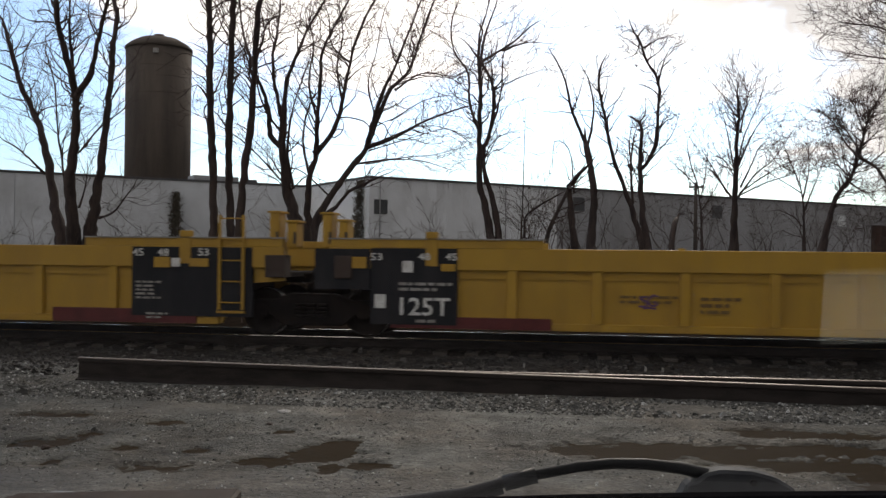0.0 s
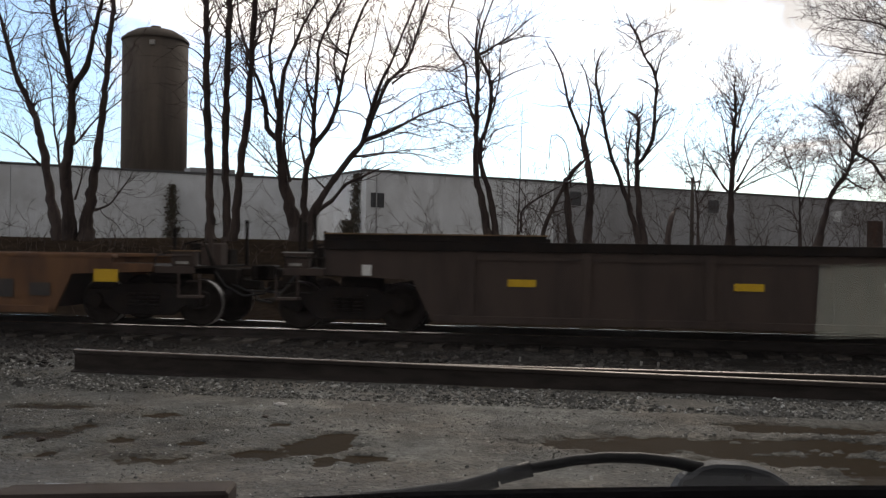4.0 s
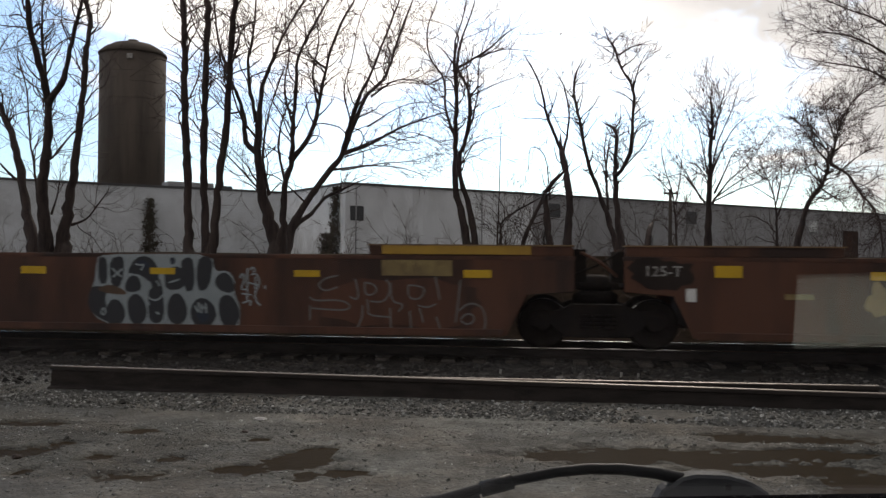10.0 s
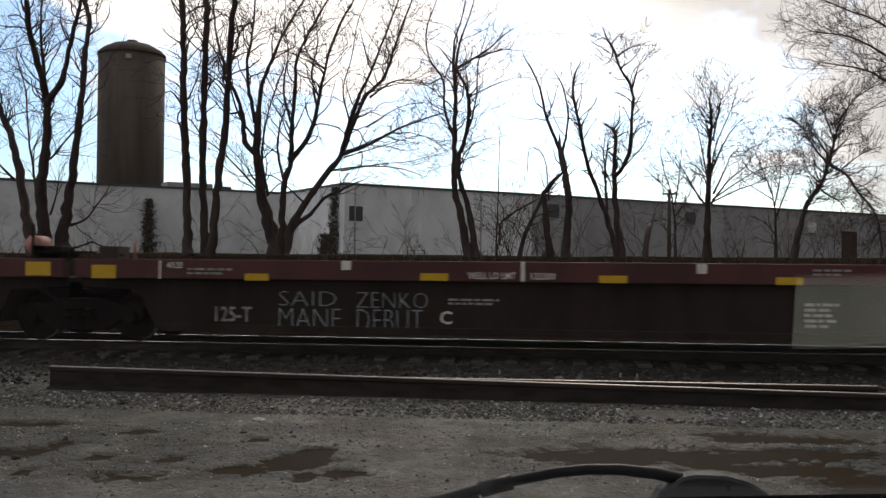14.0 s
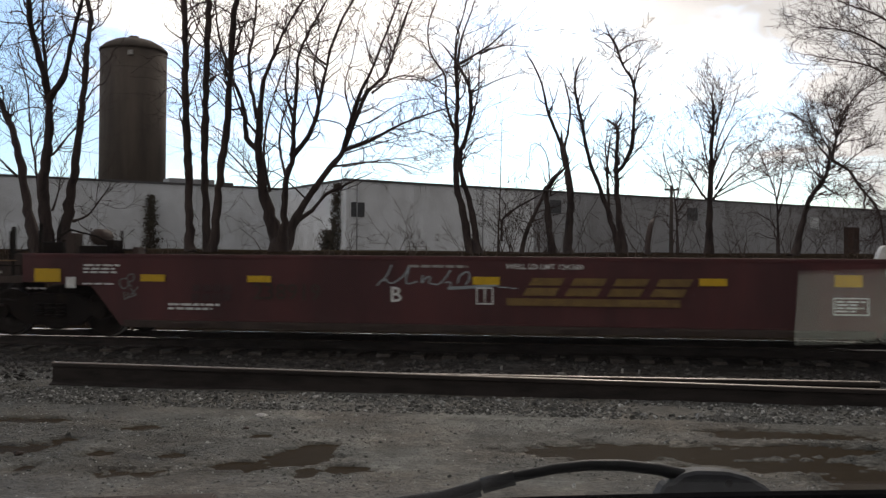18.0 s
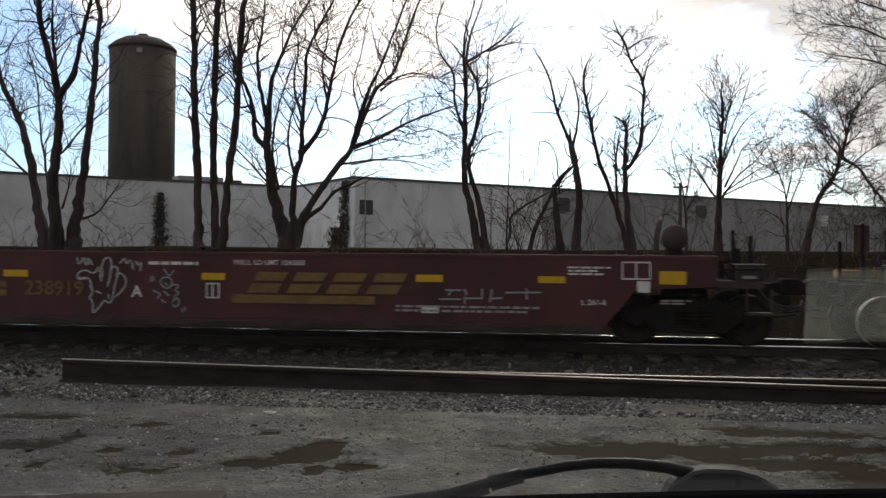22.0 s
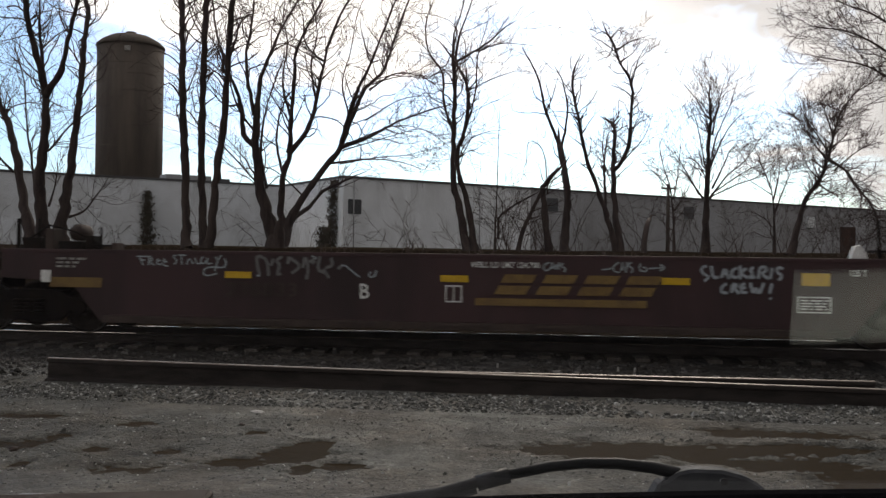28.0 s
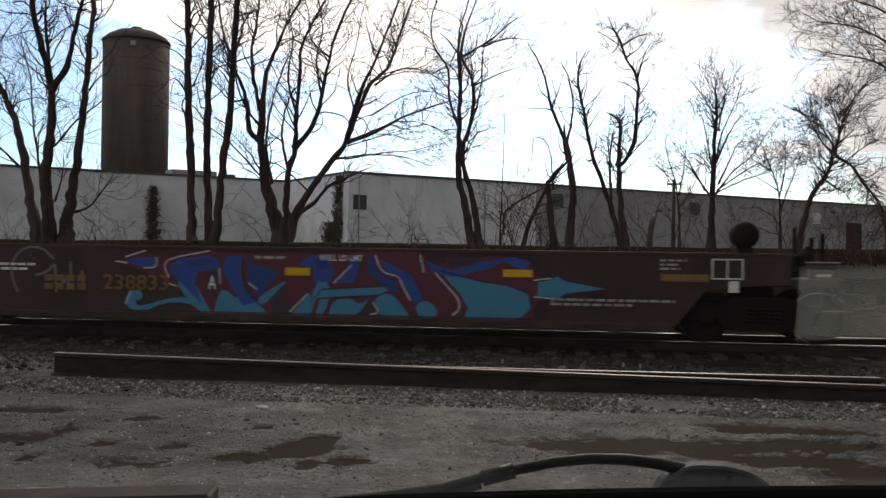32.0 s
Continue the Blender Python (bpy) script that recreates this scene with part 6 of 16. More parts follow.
def shape(u, pts, mat, layer=2.0, soft=1):
    """A sprayed area with a round or sharp outline."""
    pts = within(u, soften(list(pts), True, soft))
    y = side_y(u, min(u["top_z"] - 0.03, u["chord_z"] - 0.05), layer, pts[0][0])
    return part("graffiti_shape", slab(pts, y - 0.0012, y), M[mat], u)


def stroke(u, pts, width, mat, layer=3.0, closed=0, soft=2):
    """A sprayed line of even width."""
    pts = soften(list(pts), bool(closed), soft)
    on_chord = min(z for _, z in pts) > u["chord_z"] - 0.07
    me = ribbons([within(u, pts + (pts[:2] if closed else []))], side_y(u, u["top_z"] - 0.01 if on_chord else min(u["top_z"] - 0.03, u["chord_z"] - 0.05), layer, pts[0][0]), width)
    me.materials.append(M[mat])
    return part("graffiti_line", me, None, u)


def car(style, pivots, extra=""):
    """All units of one car between the given pivots."""
    made = []
    k = len(pivots) - 1
    for i in range(k):
        s0, s1 = pivots[i], pivots[i + 1]
        u = well_unit(style, s0, s1 - s0, i == 0, i == k - 1, extra)
        u["top_z"] = STYLE[style]["top"]
        made.append(u)
    coupler(made[0], 0.0, -1)
    coupler(made[-1], pivots[-1] - pivots[-2], 1)
    return made


CA = car("yellow", (-23.96, -4.5, 14.95))
CB = car("dark", (18.9, 38.85))
CC = car("warm", (42.75, 62.0))
CX = car("grime", (65.7, 87.46))
CD = car("tan", (91.2, 110.6, 130.1, 149.7))
CE = car("rust", (153.85, 173.25, 192.7, 212.35))
CF = car("band", (216.26, 232.0, 247.6, 263.3, 279.0, 294.7))
CG = car("oxide", (298.54, 314.0, 329.5, 344.95, 360.4, 376.0))
CH = car("orange", (380.0, 395.75, 411.55, 427.4, 443.2, 459.1))
CI = car("plum", (463.07, 478.5, 494.2, 509.7, 525.2, 540.4))
CJ = car("dark", (544.3, 564.0))

# ---- gear on the ends and over the pivots ----


def bent_rod(u, pts, r=0.014, mat="soot"):
    me = tubes([[(Vector(p), r) for p in pts]], 6)
    me.materials.append(M[mat])
    part("rod", me, None, u)


def plate_box(u, x0, x1, z0, z1, mat, y0=-1.2, y1=-0.8, name="gear_box"):
    part(name, box(x0, x1, y0, y1, z0, z1, 0.015), M[mat], u)


def length_of(u):
    return u["len"]


# yellow car: tall guide posts over the pivot, a ladder, end rails
for u, x, dx, h in ((CA[0], 19.46, -0.47, 0.58), (CA[0], 19.46, -0.16, 0.42), (CA[1], 0.0, 0.46, 0.56), (CA[1], 0.0, 0.74, 0.44)):
    dx -= 0.13
    pedestal(u, x + dx, 0.17, h, M["yellow"])
    part("slot", box(x + dx + 0.035, x + dx + 0.075, -1.425, -1.404, u["top_z"] + 0.06, u["top_z"] + 0.26), M["dull_black"], u)
ladder(CA[0], 18.15, M["yellow"], 0.36, 1.98, 5)
part("step", box(17.9, 18.4, -1.56, -1.40, 0.30, 0.34), M["yellow"], CA[0])
plate_box(CA[0], 18.75, 19.1, 0.92, 1.30, "soot_brown", -1.56, -1.2, "bracket")
plate_box(CA[1], 0.5, 0.8, 0.92, 1.30, "soot_brown", -1.56, -1.2, "bracket")
for u in CA:
    for k in (2.15, length_of(u) - 2.15):
        part("stop_post", box(k - 0.10, k + 0.10, -1.53, -1.40, u["top_z"] - 0.3, u["top_z"] + 0.27, 0.01), M["yellow"], u)
    for k in (6.2, 9.6, 13.0):
        part("lug", box(k - 0.05, k + 0.05, -1.50, -1.38, u["top_z"], u["top_z"] + 0.035, 0.006), M["yellow"], u)
ladder(CA[1], 19.45 + 1.33, M["yellow"], 0.55, 2.02, 4)
pedestal(CA[1], 19.45 + 0.0, 0.24, 0.56, M["yellow"])
part("slot", box(19.50, 19.54, -1.425, -1.404, CA[1]["top_z"] + 0.08, CA[1]["top_z"] + 0.26), M["dull_black"], CA[1])
plate_box(CA[1], 20.0, 20.5, 1.0, 1.30, "yellow")
part("grab_iron", rod((19.9, -1.5, 1.32), (20.9, -1.5, 1.32), 0.018, 6), M["yellow"], CA[1])


def end_gear(u, x, way, seed, mat="soot", ball="", heights=(1.9, 1.7, 1.95, 1.6), wheel=False):
    """Standing stakes, a stencil box, brake gear, a tank and grab irons on the open platform of a coupler end."""
    rnd = random.Random(seed)
    k = 0.35 if u["top_z"] > 1.12 and u["over"] < 1 else 0.0
    for i, (dx, y) in enumerate(((0.66, -1.30), (0.97, 0.2), (1.12, 1.2), (1.02 if k else 0.8, -0.6))):
        xx = x + way * (dx + rnd.uniform(-0.06, 0.06))
        xx = min(xx, x + 1.04) if way > 0 else max(xx, x - 1.04)
        part("stake", box(xx - 0.03, xx + 0.03, y - 0.03, y + 0.03, 0.955, heights[i], 0.004), M[mat if i % 2 else "soot"], u)
    # stencil box at the corner of the platform
    c = x + way * 0.84
    plate_box(u, c - 0.21, c + 0.21, 0.961, 1.22, "soot_brown", -1.44, -1.25, "end_box")
    part("lip", box(c - 0.24, c + 0.24, -1.46, -1.23, 1.2205, 1.238), M["grey_mark" if seed % 3 else "tan_top"], u)
    part("fine_print", box(c - 0.12, c + 0.10, -1.4425, -1.4405, 1.0, 1.045), M["grey_mark"], u)
    # brake gear crowding the deck
    for j in range(7):
        xx, ww, hh, yy = x + way * rnd.uniform(0.05, 0.85), rnd.uniform(0.05, 0.2), rnd.uniform(0.12, 0.42), rnd.uniform(-1.0, 0.9)
        plate_box(u, xx - ww, xx + ww, 0.961 + 0.0007 * j, 0.97 + hh, "soot" if rnd.random() < 0.7 else "soot_brown", yy, yy + rnd.uniform(0.2, 0.4))
    for j in range(3):
        xx, yy = x + way * rnd.uniform(0.2, 0.9), rnd.uniform(-1.2, -0.2)
        bent_rod(u, [(xx - 0.3, yy, 0.965), (xx - 0.2, yy, 1.15 + 0.1 * j), (xx + 0.15, yy, 1.2 + 0.12 * j), (xx + 0.32, yy, 0.97)], rnd.uniform(0.012, 0.024), "soot")
    bent_rod(u, [(x + way * 0.36, -1.46, 0.97), (x + way * 0.36, -1.48, 1.14), (x + way * 1.02, -1.48, 1.15), (x + way * 1.02, -1.45, 0.97)], 0.014, mat)
    part("sill_plate", box(min(x + way * 0.34, x + way * 1.05), max(x + way * 0.34, x + way * 1.05), -1.47, -1.43, 0.84, 0.958, 0.006), M["soot_brown"], u)
    part("grab_iron", rod((x + way * 0.85, -1.30, 0.70), (x + way * 1.05, -1.30, 0.70), 0.014, 6), M[mat], u)
    part("step", box(x + way * 0.98 - 0.2, x + way * 0.98 + 0.2, -1.52, -1.30, 0.42, 0.46), M["soot_brown"], u)
    for dx in (-0.19, 0.19):
        part("step_hanger", box(x + way * 0.98 + dx - 0.012, x + way * 0.98 + dx + 0.012, -1.5, -1.46, 0.46, 0.838), M["soot_brown"], u)
    if ball:
        tank(u, x - way * 0.28, u["top_z"] + 0.30, ball, 0.22, 0.35)
        part("tank_stand", box(x - way * 0.28 - 0.12, x - way * 0.28 + 0.12, -1.0, -0.7, 0.97, u["top_z"] + 0.10), M["soot"], u)
    if wheel:
        brake_wheel(u, x + way * 0.4, u["top_z"] + 0.42)


def railed_end(u, x, way, mat):
    """Platform railings, a tall corner post and hanging steps on a coupler end."""
    m = M[mat]
    for dx, z0, z1, w in ((0.36, 0.97, 1.40, 0.05), (0.80, 0.36, 1.44, 0.035), (1.34, 0.62, 1.88, 0.09)):
        part("rail_post", box(x + way * dx - w, x + way * dx + w, -1.54, -1.485, z0, z1, 0.008), m, u)
    for z, d0, d1 in ((1.36, 0.40, 1.26), (1.12, 0.84, 1.26), (0.62, 0.83, 1.26), (0.40, 0.83, 1.26)):
        part("railing", rod((x + way * d0, -1.51, z - (0.10 if z > 1.3 else 0)), (x + way * d1, -1.51, z), 0.016, 6), m, u)
    part("end_plate", box(min(x + way * 0.83, x + way * 1.30), max(x + way * 0.83, x + way * 1.30), -1.50, -1.47, 0.86, 1.02, 0.006), m, u)
    plate_box(u, min(x + way * 1.0, x + way * 1.4), max(x + way * 1.0, x + way * 1.4), 0.80, 0.955, "soot_brown", -1.46, -0.3, "end_plate")


def pivot_gear(u, kind, seed):
    """Gear over the shared truck at a unit's left pivot."""
    rnd = random.Random(seed)
    z = u["top_z"]
    if kind == "guides":
        deck_plate(u, -1.12, -0.18, z + 0.10)
        deck_plate(u, 0.42, 1.40, z + 0.12)
        cone_guide(u, 1.46)
        cone_guide(u, -1.36)
        for x, h in ((-1.02, 0.62), (-0.50, 0.64), (0.98, 0.32), (1.16, 0.30)):
            stake(u, x, -1.30 + rnd.uniform(0, 0.3), z + 0.05, z + h, "soot", 0.019)
        bent_rod(u, [(-0.05, -1.2, 0.9), (0.0, -1.25, 1.25), (-0.12, -1.2, 1.45), (-0.3, -1.0, 1.3)], 0.018, "grey_mark" if rnd.random() < 0.4 else "soot")
        bent_rod(u, [(-0.35, -1.0, 1.35), (0.05, -1.1, 1.12), (0.4, -1.0, 1.3)], 0.03, "rubber")
    elif kind == "posts":
        mat = M["tan_top"]
        for x in (-0.50, 0.50):
            pedestal(u, x, 0.24, 0.30, mat)
        for x in (-0.95, 0.95):
            part("shroud", box(x - 0.42, x + 0.42, -1.44, -1.3, z + 0.062, z + 0.20, 0.02), mat, u)
        bent_rod(u, [(-0.25, -1.2, 1.45), (-0.1, -1.2, 1.2), (0.15, -1.2, 1.05), (0.3, -1.2, 1.4)], 0.022, "rubber")
        for s_ in (-1, 1):
            part("end_sheet", slab([(s_ * 0.30, 0.97), (s_ * 0.62, 0.97), (s_ * 0.62, 1.38), (s_ * 0.46, 1.30), (s_ * 0.36, 1.12)], -1.54, -1.49, 0.008), mat, u)
        part("slack_bar", join(box(-0.34, 0.34, -1.46, -1.2, 0.80, 1.06, 0.03)), M["soot"], u)
        part("slack_drum", lathe([(0.10, -1.5), (0.20, -1.465), (0.21, -1.3)], 16), M["soot"], u, m=pose(0.05, 0, 0.99))
        rim = [(1.62 * math.cos(a), 0.26 + 0.62 * math.sin(a) ** 0.8) for a in (math.pi * k / 14 for k in range(15))]
        part("arch_plate", slab(rim + [(px * 0.90, 0.26 + (pz - 0.26) * 0.86) for px, pz in reversed(rim)], -1.545, -1.50), M["soot"], u)
        for dx in (-1.20, -0.68):
            part("ladder_rail", box(dx - 0.02, dx + 0.02, -1.60, -1.56, 0.42, z + 0.5, 0.005), mat, u)
        for k in range(4):
            part("rung", rod((-1.18, -1.58, 0.50 + 0.36 * k), (-0.70, -1.58, 0.50 + 0.36 * k), 0.012, 6), mat, u)
    elif kind == "low":
        for k in range(5):
            x = rnd.uniform(-1.5, 1.5)
            plate_box(u, x - rnd.uniform(0.08, 0.25), x + rnd.uniform(0.08, 0.25), z + 0.002, z + rnd.uniform(0.08, 0.26), "soot" if rnd.random() < 0.7 else "soot_brown", -1.2, -0.9 + rnd.uniform(0, 0.3))
        tank(u, -1.1 + rnd.uniform(-0.2, 0.2), z + 0.24, "pink" if seed % 2 else "soot_brown", 0.17, 0.4)
        stake(u, -0.85, -1.2, z, z + 0.62, "soot", 0.025)
        stake(u, 1.0, -1.1, z, z + 0.3, "pink", 0.03)
        deck_plate(u, -0.7, 0.0, z + 0.10)
        bent_rod(u, [(-0.5, -1.1, z + 0.05), (0.2, -1.1, z + 0.3), (0.8, -1.1, z + 0.05)], 0.016)
    elif kind == "orange":
        mat = "tan_top"
        for k in range(6):
            x = -1.6 + 0.62 * k + rnd.uniform(-0.15, 0.15)
            plate_box(u, x - rnd.uniform(0.05, 0.16), x + rnd.uniform(0.05, 0.16), z + 0.002, z + rnd.uniform(0.12, 0.32), mat if rnd.random() < 0.75 else "soot", -1.3, -1.05)
        part("bent_guide", slab([(-0.9, z), (-0.66, z), (-0.60, z + 0.30), (-0.42, z + 0.42), (-0.50, z + 0.50), (-0.78, z + 0.46), (-0.92, z + 0.30)], -1.2, -1.0, 0.01), M[mat], u)
        tank(u, -0.25, z + 0.22, "soot" if seed % 3 else mat, 0.18, 0.4)
        deck_plate(u, 0.35, 1.15, z + 0.30)
        bent_rod(u, [(-1.5, -1.4, z), (-1.5, -1.4, z + 0.28), (-1.15, -1.4, z + 0.28), (-1.15, -1.4, z)], 0.016, mat)
        bent_rod(u, [(1.25, -1.4, z), (1.25, -1.4, z + 0.26), (1.7, -1.4, z + 0.26), (1.7, -1.4, z)], 0.016, mat)
    elif kind == "plain":
        for x, h in ((-0.9, 0.42), (0.85, 0.35)):
            stake(u, x, -1.2, z, z + h, "soot", 0.025)
        plate_box(u, -0.65, -0.2, 1.0, z + 0.12, "soot", -1.3, -0.9)
        plate_box(u, 0.2, 0.7, 1.0, z + 0.08, "soot", -1.3, -0.9)
        bent_rod(u, [(-0.3, -1.35, 1.5), (0.0, -1.35, 1.35), (0.3, -1.35, 1.10)], 0.028, "rust")
        bent_rod(u, [(-0.6, -1.3, 1.05), (0.0, -1.3, 1.30), (0.5, -1.3, 1.62)], 0.016, "soot")


for i_, u_ in enumerate(CD[1:]):
    pivot_gear(u_, "posts", 200 + i_)
for i_, u_ in enumerate(CE[1:]):
    pivot_gear(u_, "plain", 210 + i_)
for i_, u_ in enumerate(CF[1:]):
    pivot_gear(u_, "low", 221 + i_)
for i_, u_ in enumerate(CG[1:] + CI[1:]):
    pivot_gear(u_, "guides", 230 + i_)
for i_, u_ in enumerate(CH[1:]):
    pivot_gear(u_, "orange", 240 + i_)
for i_, (c_, ball_, m_) in enumerate(((CB, "", "soot"), (CC, "", "soot_brown"), (CX, "soot", "soot"), (CD, "", "tan_top"), (CE, "soot_brown", "soot"), (CF, "soot", "soot"), (CG, "soot_brown", "soot"), (CH, "", "tan_top"), (CI, "soot", "soot"), (CJ, "", "soot"))):
    end_gear(c_[0], 0.0, -1, 300 + i_, m_ if c_ is not CH else "soot", "", (1.75, 1.95, 1.65, 1.85), c_ is CH)
    end_gear(c_[-1], length_of(c_[-1]), 1, 320 + i_, m_, ball_, (1.62, 1.5, 1.85, 1.7))
plate_box(CF[-1], length_of(CF[-1]) + 0.20, length_of(CF[-1]) + 0.50, 1.42, 1.80, "orange", -1.2, -0.9, "flag_box")
bent_rod(CE[-1], [(19.9, -1.1, 1.35), (20.3, -1.1, 1.6), (20.65, -1.1, 1.88)], 0.035, "soot")
for u_ in CG + CI:
    L_ = u_["len"]
    for k_ in range(7):
        x_ = 1.9 + (L_ - 3.8) * (k_ + 0.5) / 7
        part("sill_clip", slab([(x_ - 0.42, 0.17), (x_ + 0.42, 0.17), (x_ + 0.36, 0.208), (x_ - 0.36, 0.208)], -1.575, -1.508), M["soot_brown"], u_)
    part("sill_angle", box(1.7, L_ - 1.7, -1.535, -1.508, 0.235, 0.250), M[("oxide" if u_ in CG else "plum")], u_)

for u_, x_, w_ in ((CD[0], 0.0, -1), (CD[-1], length_of(CD[-1]), 1)):
    railed_end(u_, x_, w_, "tan_top")

# reflector strips and stencils repeated on the sides like those of the neighbouring units
for u_, first_, last_ in ((CF[2], 5.0, 16.0), (CF[3], 0.0, 9.0)):
    for x_ in (3.4, 6.4, 9.3, 12.05):
        if first_ < x_ < last_:
            mark(u_, x_, 1.07, 0.44, 0.12, "reflector")
    for x_ in (0.66, 14.95):
        if first_ < x_ < last_:
            mark(u_, x_, 1.12, 0.48, 0.22, "reflector")
    for x_ in (1.7, 7.83, 13.92):
        if first_ < x_ < last_:
            mark(u_, x_, 1.19, 0.06, 0.31, "white", 5)
    for x_ in (1.95, 13.68):
        if first_ < x_ < last_:
            letters(u_, "40/20", x_, 1.25, 0.30, 0.10, "white")
    letters(u_, "WELL LD LMT", 7.32, 1.11, 0.79, 0.11, "white")
letters(CF[3], "125-T", 2.92, 0.41, 0.64, 0.25, "white")
writing(CF[2], 12.56, 0.53, 0.56, 0.43, 5)
for x_ in (3.0, 6.6, 10.2, 13.8, 17.4):
    mark(CX[0], x_, 0.78, 0.46, 0.12, "reflector")
writing(CX[0], 9.0, 0.80, 0.7, 0.2, 2)
mark(CX[0], 0.4, 0.95, 0.16, 0.18, "white")

# brake gear standing over the first truck of the red cars
for u_ in (CG[0], CI[0]):
    z_ = u_["top_z"] + 0.001
    for x0_, x1_, h_, m_ in ((-0.10, 0.26, 0.20, "soot"), (0.34, 0.50, 0.36, "soot_brown"), (0.58, 1.02, 0.14, "soot"), (1.08, 1.22, 0.24, "soot"), (1.56, 1.66, 0.12, "soot_brown")):
        plate_box(u_, x0_, x1_, z_, z_ + h_, m_, -1.25, -0.95)
    tank(u_, 0.80, z_ + 0.30, "soot_brown", 0.15, 0.36)
    bent_rod(u_, [(-0.1, -1.2, z_ + 0.1), (0.4, -1.22, z_ + 0.42), (0.9, -1.2, z_ + 0.30), (1.4, -1.22, z_ + 0.05)], 0.018)
    stake(u_, 0.14, -1.1, z_, z_ + 0.55, "soot", 0.022)
    stake(u_, 1.30, -1.1, z_, z_ + 0.40, "soot", 0.022)
    deck_plate(u_, 1.24, 1.50, z_ + 0.05)

# panels, posts and tags on the last units of the orange-railed car
for k_, u_ in enumerate((CH[3], CH[4])):
    mark(u_, 2.7, 0.60, 1.6, 0.72, "dull_black", 1)
    mark(u_, 13.3, 0.58, 1.5, 0.70, "dull_black", 1)
    for x_ in (4.3, 8.1, 11.7):
        mark(u_, x_, 0.56, 0.11, 0.82, "tan_top", 2, "side_post")
    mark(u_, 6.3, 0.58, 2.2, 0.46, "dull_black", 1)
    if k_:
        logo(u_, 6.3, 0.58, 1.8, 0.36, 3, "grey_mark", 0.3)
    else:
        scrawl(u_, 6.3, 0.58, 1.9, 0.5, "spray_silver", 141, width=0.035)
    mark(u_, 10.2, 0.62, 0.45, 0.16, "pale_yellow")
    mark(u_, 1.75, 0.83, 0.15, 0.18, "white")
    writing(u_, 13.3, 0.66, 0.6, 0.1, 1)

# what sets single units apart
for u_, words in ((CA[1], "bright yellow empty well car with black stencil panel and ladder"), (CB[0], "dark brown well car with cream and blue sprayed lettering"), (CC[0], "orange-brown rusted well car with muted teal and grey graffiti"),
                  (CX[0], "sooty black empty well car with an orange paint splash"), (CD[0], "brown-yellow ribbed well car with dark sprayed letters between posts"), (CD[1], "brown-yellow ribbed well car with thin white tags"),
                  (CE[0], "rust-brown smooth well car with black bubble graffiti outlined white"), (CE[1], "rust-brown smooth well car with fat grey-blue sprayed letters"),
                  (CF[1], "near-black well car with red band and white chalky words"), (CF[4], "near-black well car with white words sprayed on its red band"),
                  (CG[3], "oxide-red well car with grey graffiti between orange splashes"), (CH[2], "dark rusty well car with orange rail and pale bubble graffiti"), (CH[1], "dark rusty well car with orange rail and a silver tag"),
                  (CI[1], "dirty dark-red well car with silver and green sprayed words"), (CI[2], "dirty dark-red well car with black letters outlined in white"),
                  (CI[3], "dirty dark-red well car with blue and lime graffiti"), (CI[4], "dirty dark-red well car with cyan and blue graffiti")):
    tagged(u_, words, "rail car", "cars of the train")

# ---- markings, placards and sprayed paint on each unit: place along the unit, height, width, height of the mark ----

panel(CA[0], 17.43, 0.83, 2.17, 1.19)
panel(CA[1], 0.63, 1.08, 0.95, 0.68)
panel(CA[1], 1.85, 0.80, 1.46, 1.27)
panel(CD[0], 17.17, 0.77, 1.22, 1.41)
panel(CD[1], 2.07, 0.80, 1.18, 1.28)
panel(CD[1], 17.47, 0.81, 1.20, 1.27)
panel(CD[2], 2.07, 0.77, 1.04, 1.35)
mark(CA[0], 16.19, 0.23, 2.66, 0.24, 'maroon')
letters(CA[0], '45', 16.46, 1.33, 0.20, 0.13, 'white')
writing(CA[0], 16.66, 0.68, 0.47, 0.34, 5, 'grey_mark')
writing(CA[0], 16.83, 0.24, 0.41, 0.13, 2, 'grey_mark')
mark(CA[0], 16.90, 1.16, 0.29, 0.18, 'yellow')
letters(CA[0], '48', 16.92, 1.33, 0.20, 0.13, 'white')
mark(CA[0], 17.15, 1.16, 0.15, 0.15, 'white')
mark(CA[0], 17.57, 1.16, 0.34, 0.14, 'yellow')
letters(CA[0], '53', 17.65, 1.34, 0.19, 0.13, 'white')
mark(CA[1], 0.80, 1.19, 0.50, 0.19, 'yellow')
letters(CA[1], '53', 1.22, 1.29, 0.20, 0.12, 'white')
mark(CA[1], 1.29, 0.55, 0.19, 0.23, 'white')
mark(CA[1], 1.75, 1.13, 0.18, 0.19, 'white')
letters(CA[1], '48', 2.03, 1.30, 0.20, 0.12, 'white')
writing(CA[1], 2.05, 0.80, 0.90, 0.18, 2, 'grey_mark')
letters(CA[1], '125T', 2.05, 0.47, 0.84, 0.30, 'white')
writing(CA[1], 2.06, 0.23, 0.33, 0.09, 1, 'grey_mark')
mark(CA[1], 2.43, 1.12, 0.24, 0.12, 'yellow')
letters(CA[1], '45', 2.48, 1.30, 0.20, 0.12, 'white')
mark(CA[1], 2.80, 0.205, 2.66, 0.19, 'maroon')
scrawl(CA[1], 5.68, 0.62, 0.29, 0.24, 'spray_purple', 3, width=0.03)
writing(CA[1], 5.69, 0.64, 0.93, 0.16, 2, 'gold')
writing(CA[1], 6.84, 0.56, 0.69, 0.31, 3, 'gold')
letters(CA[1], 'A', 10.27, 1.23, 0.14, 0.19, 'dull_black')
letters(CA[1], '53', 10.32, 0.57, 0.77, 0.47, 'dull_black', fat=0.02)
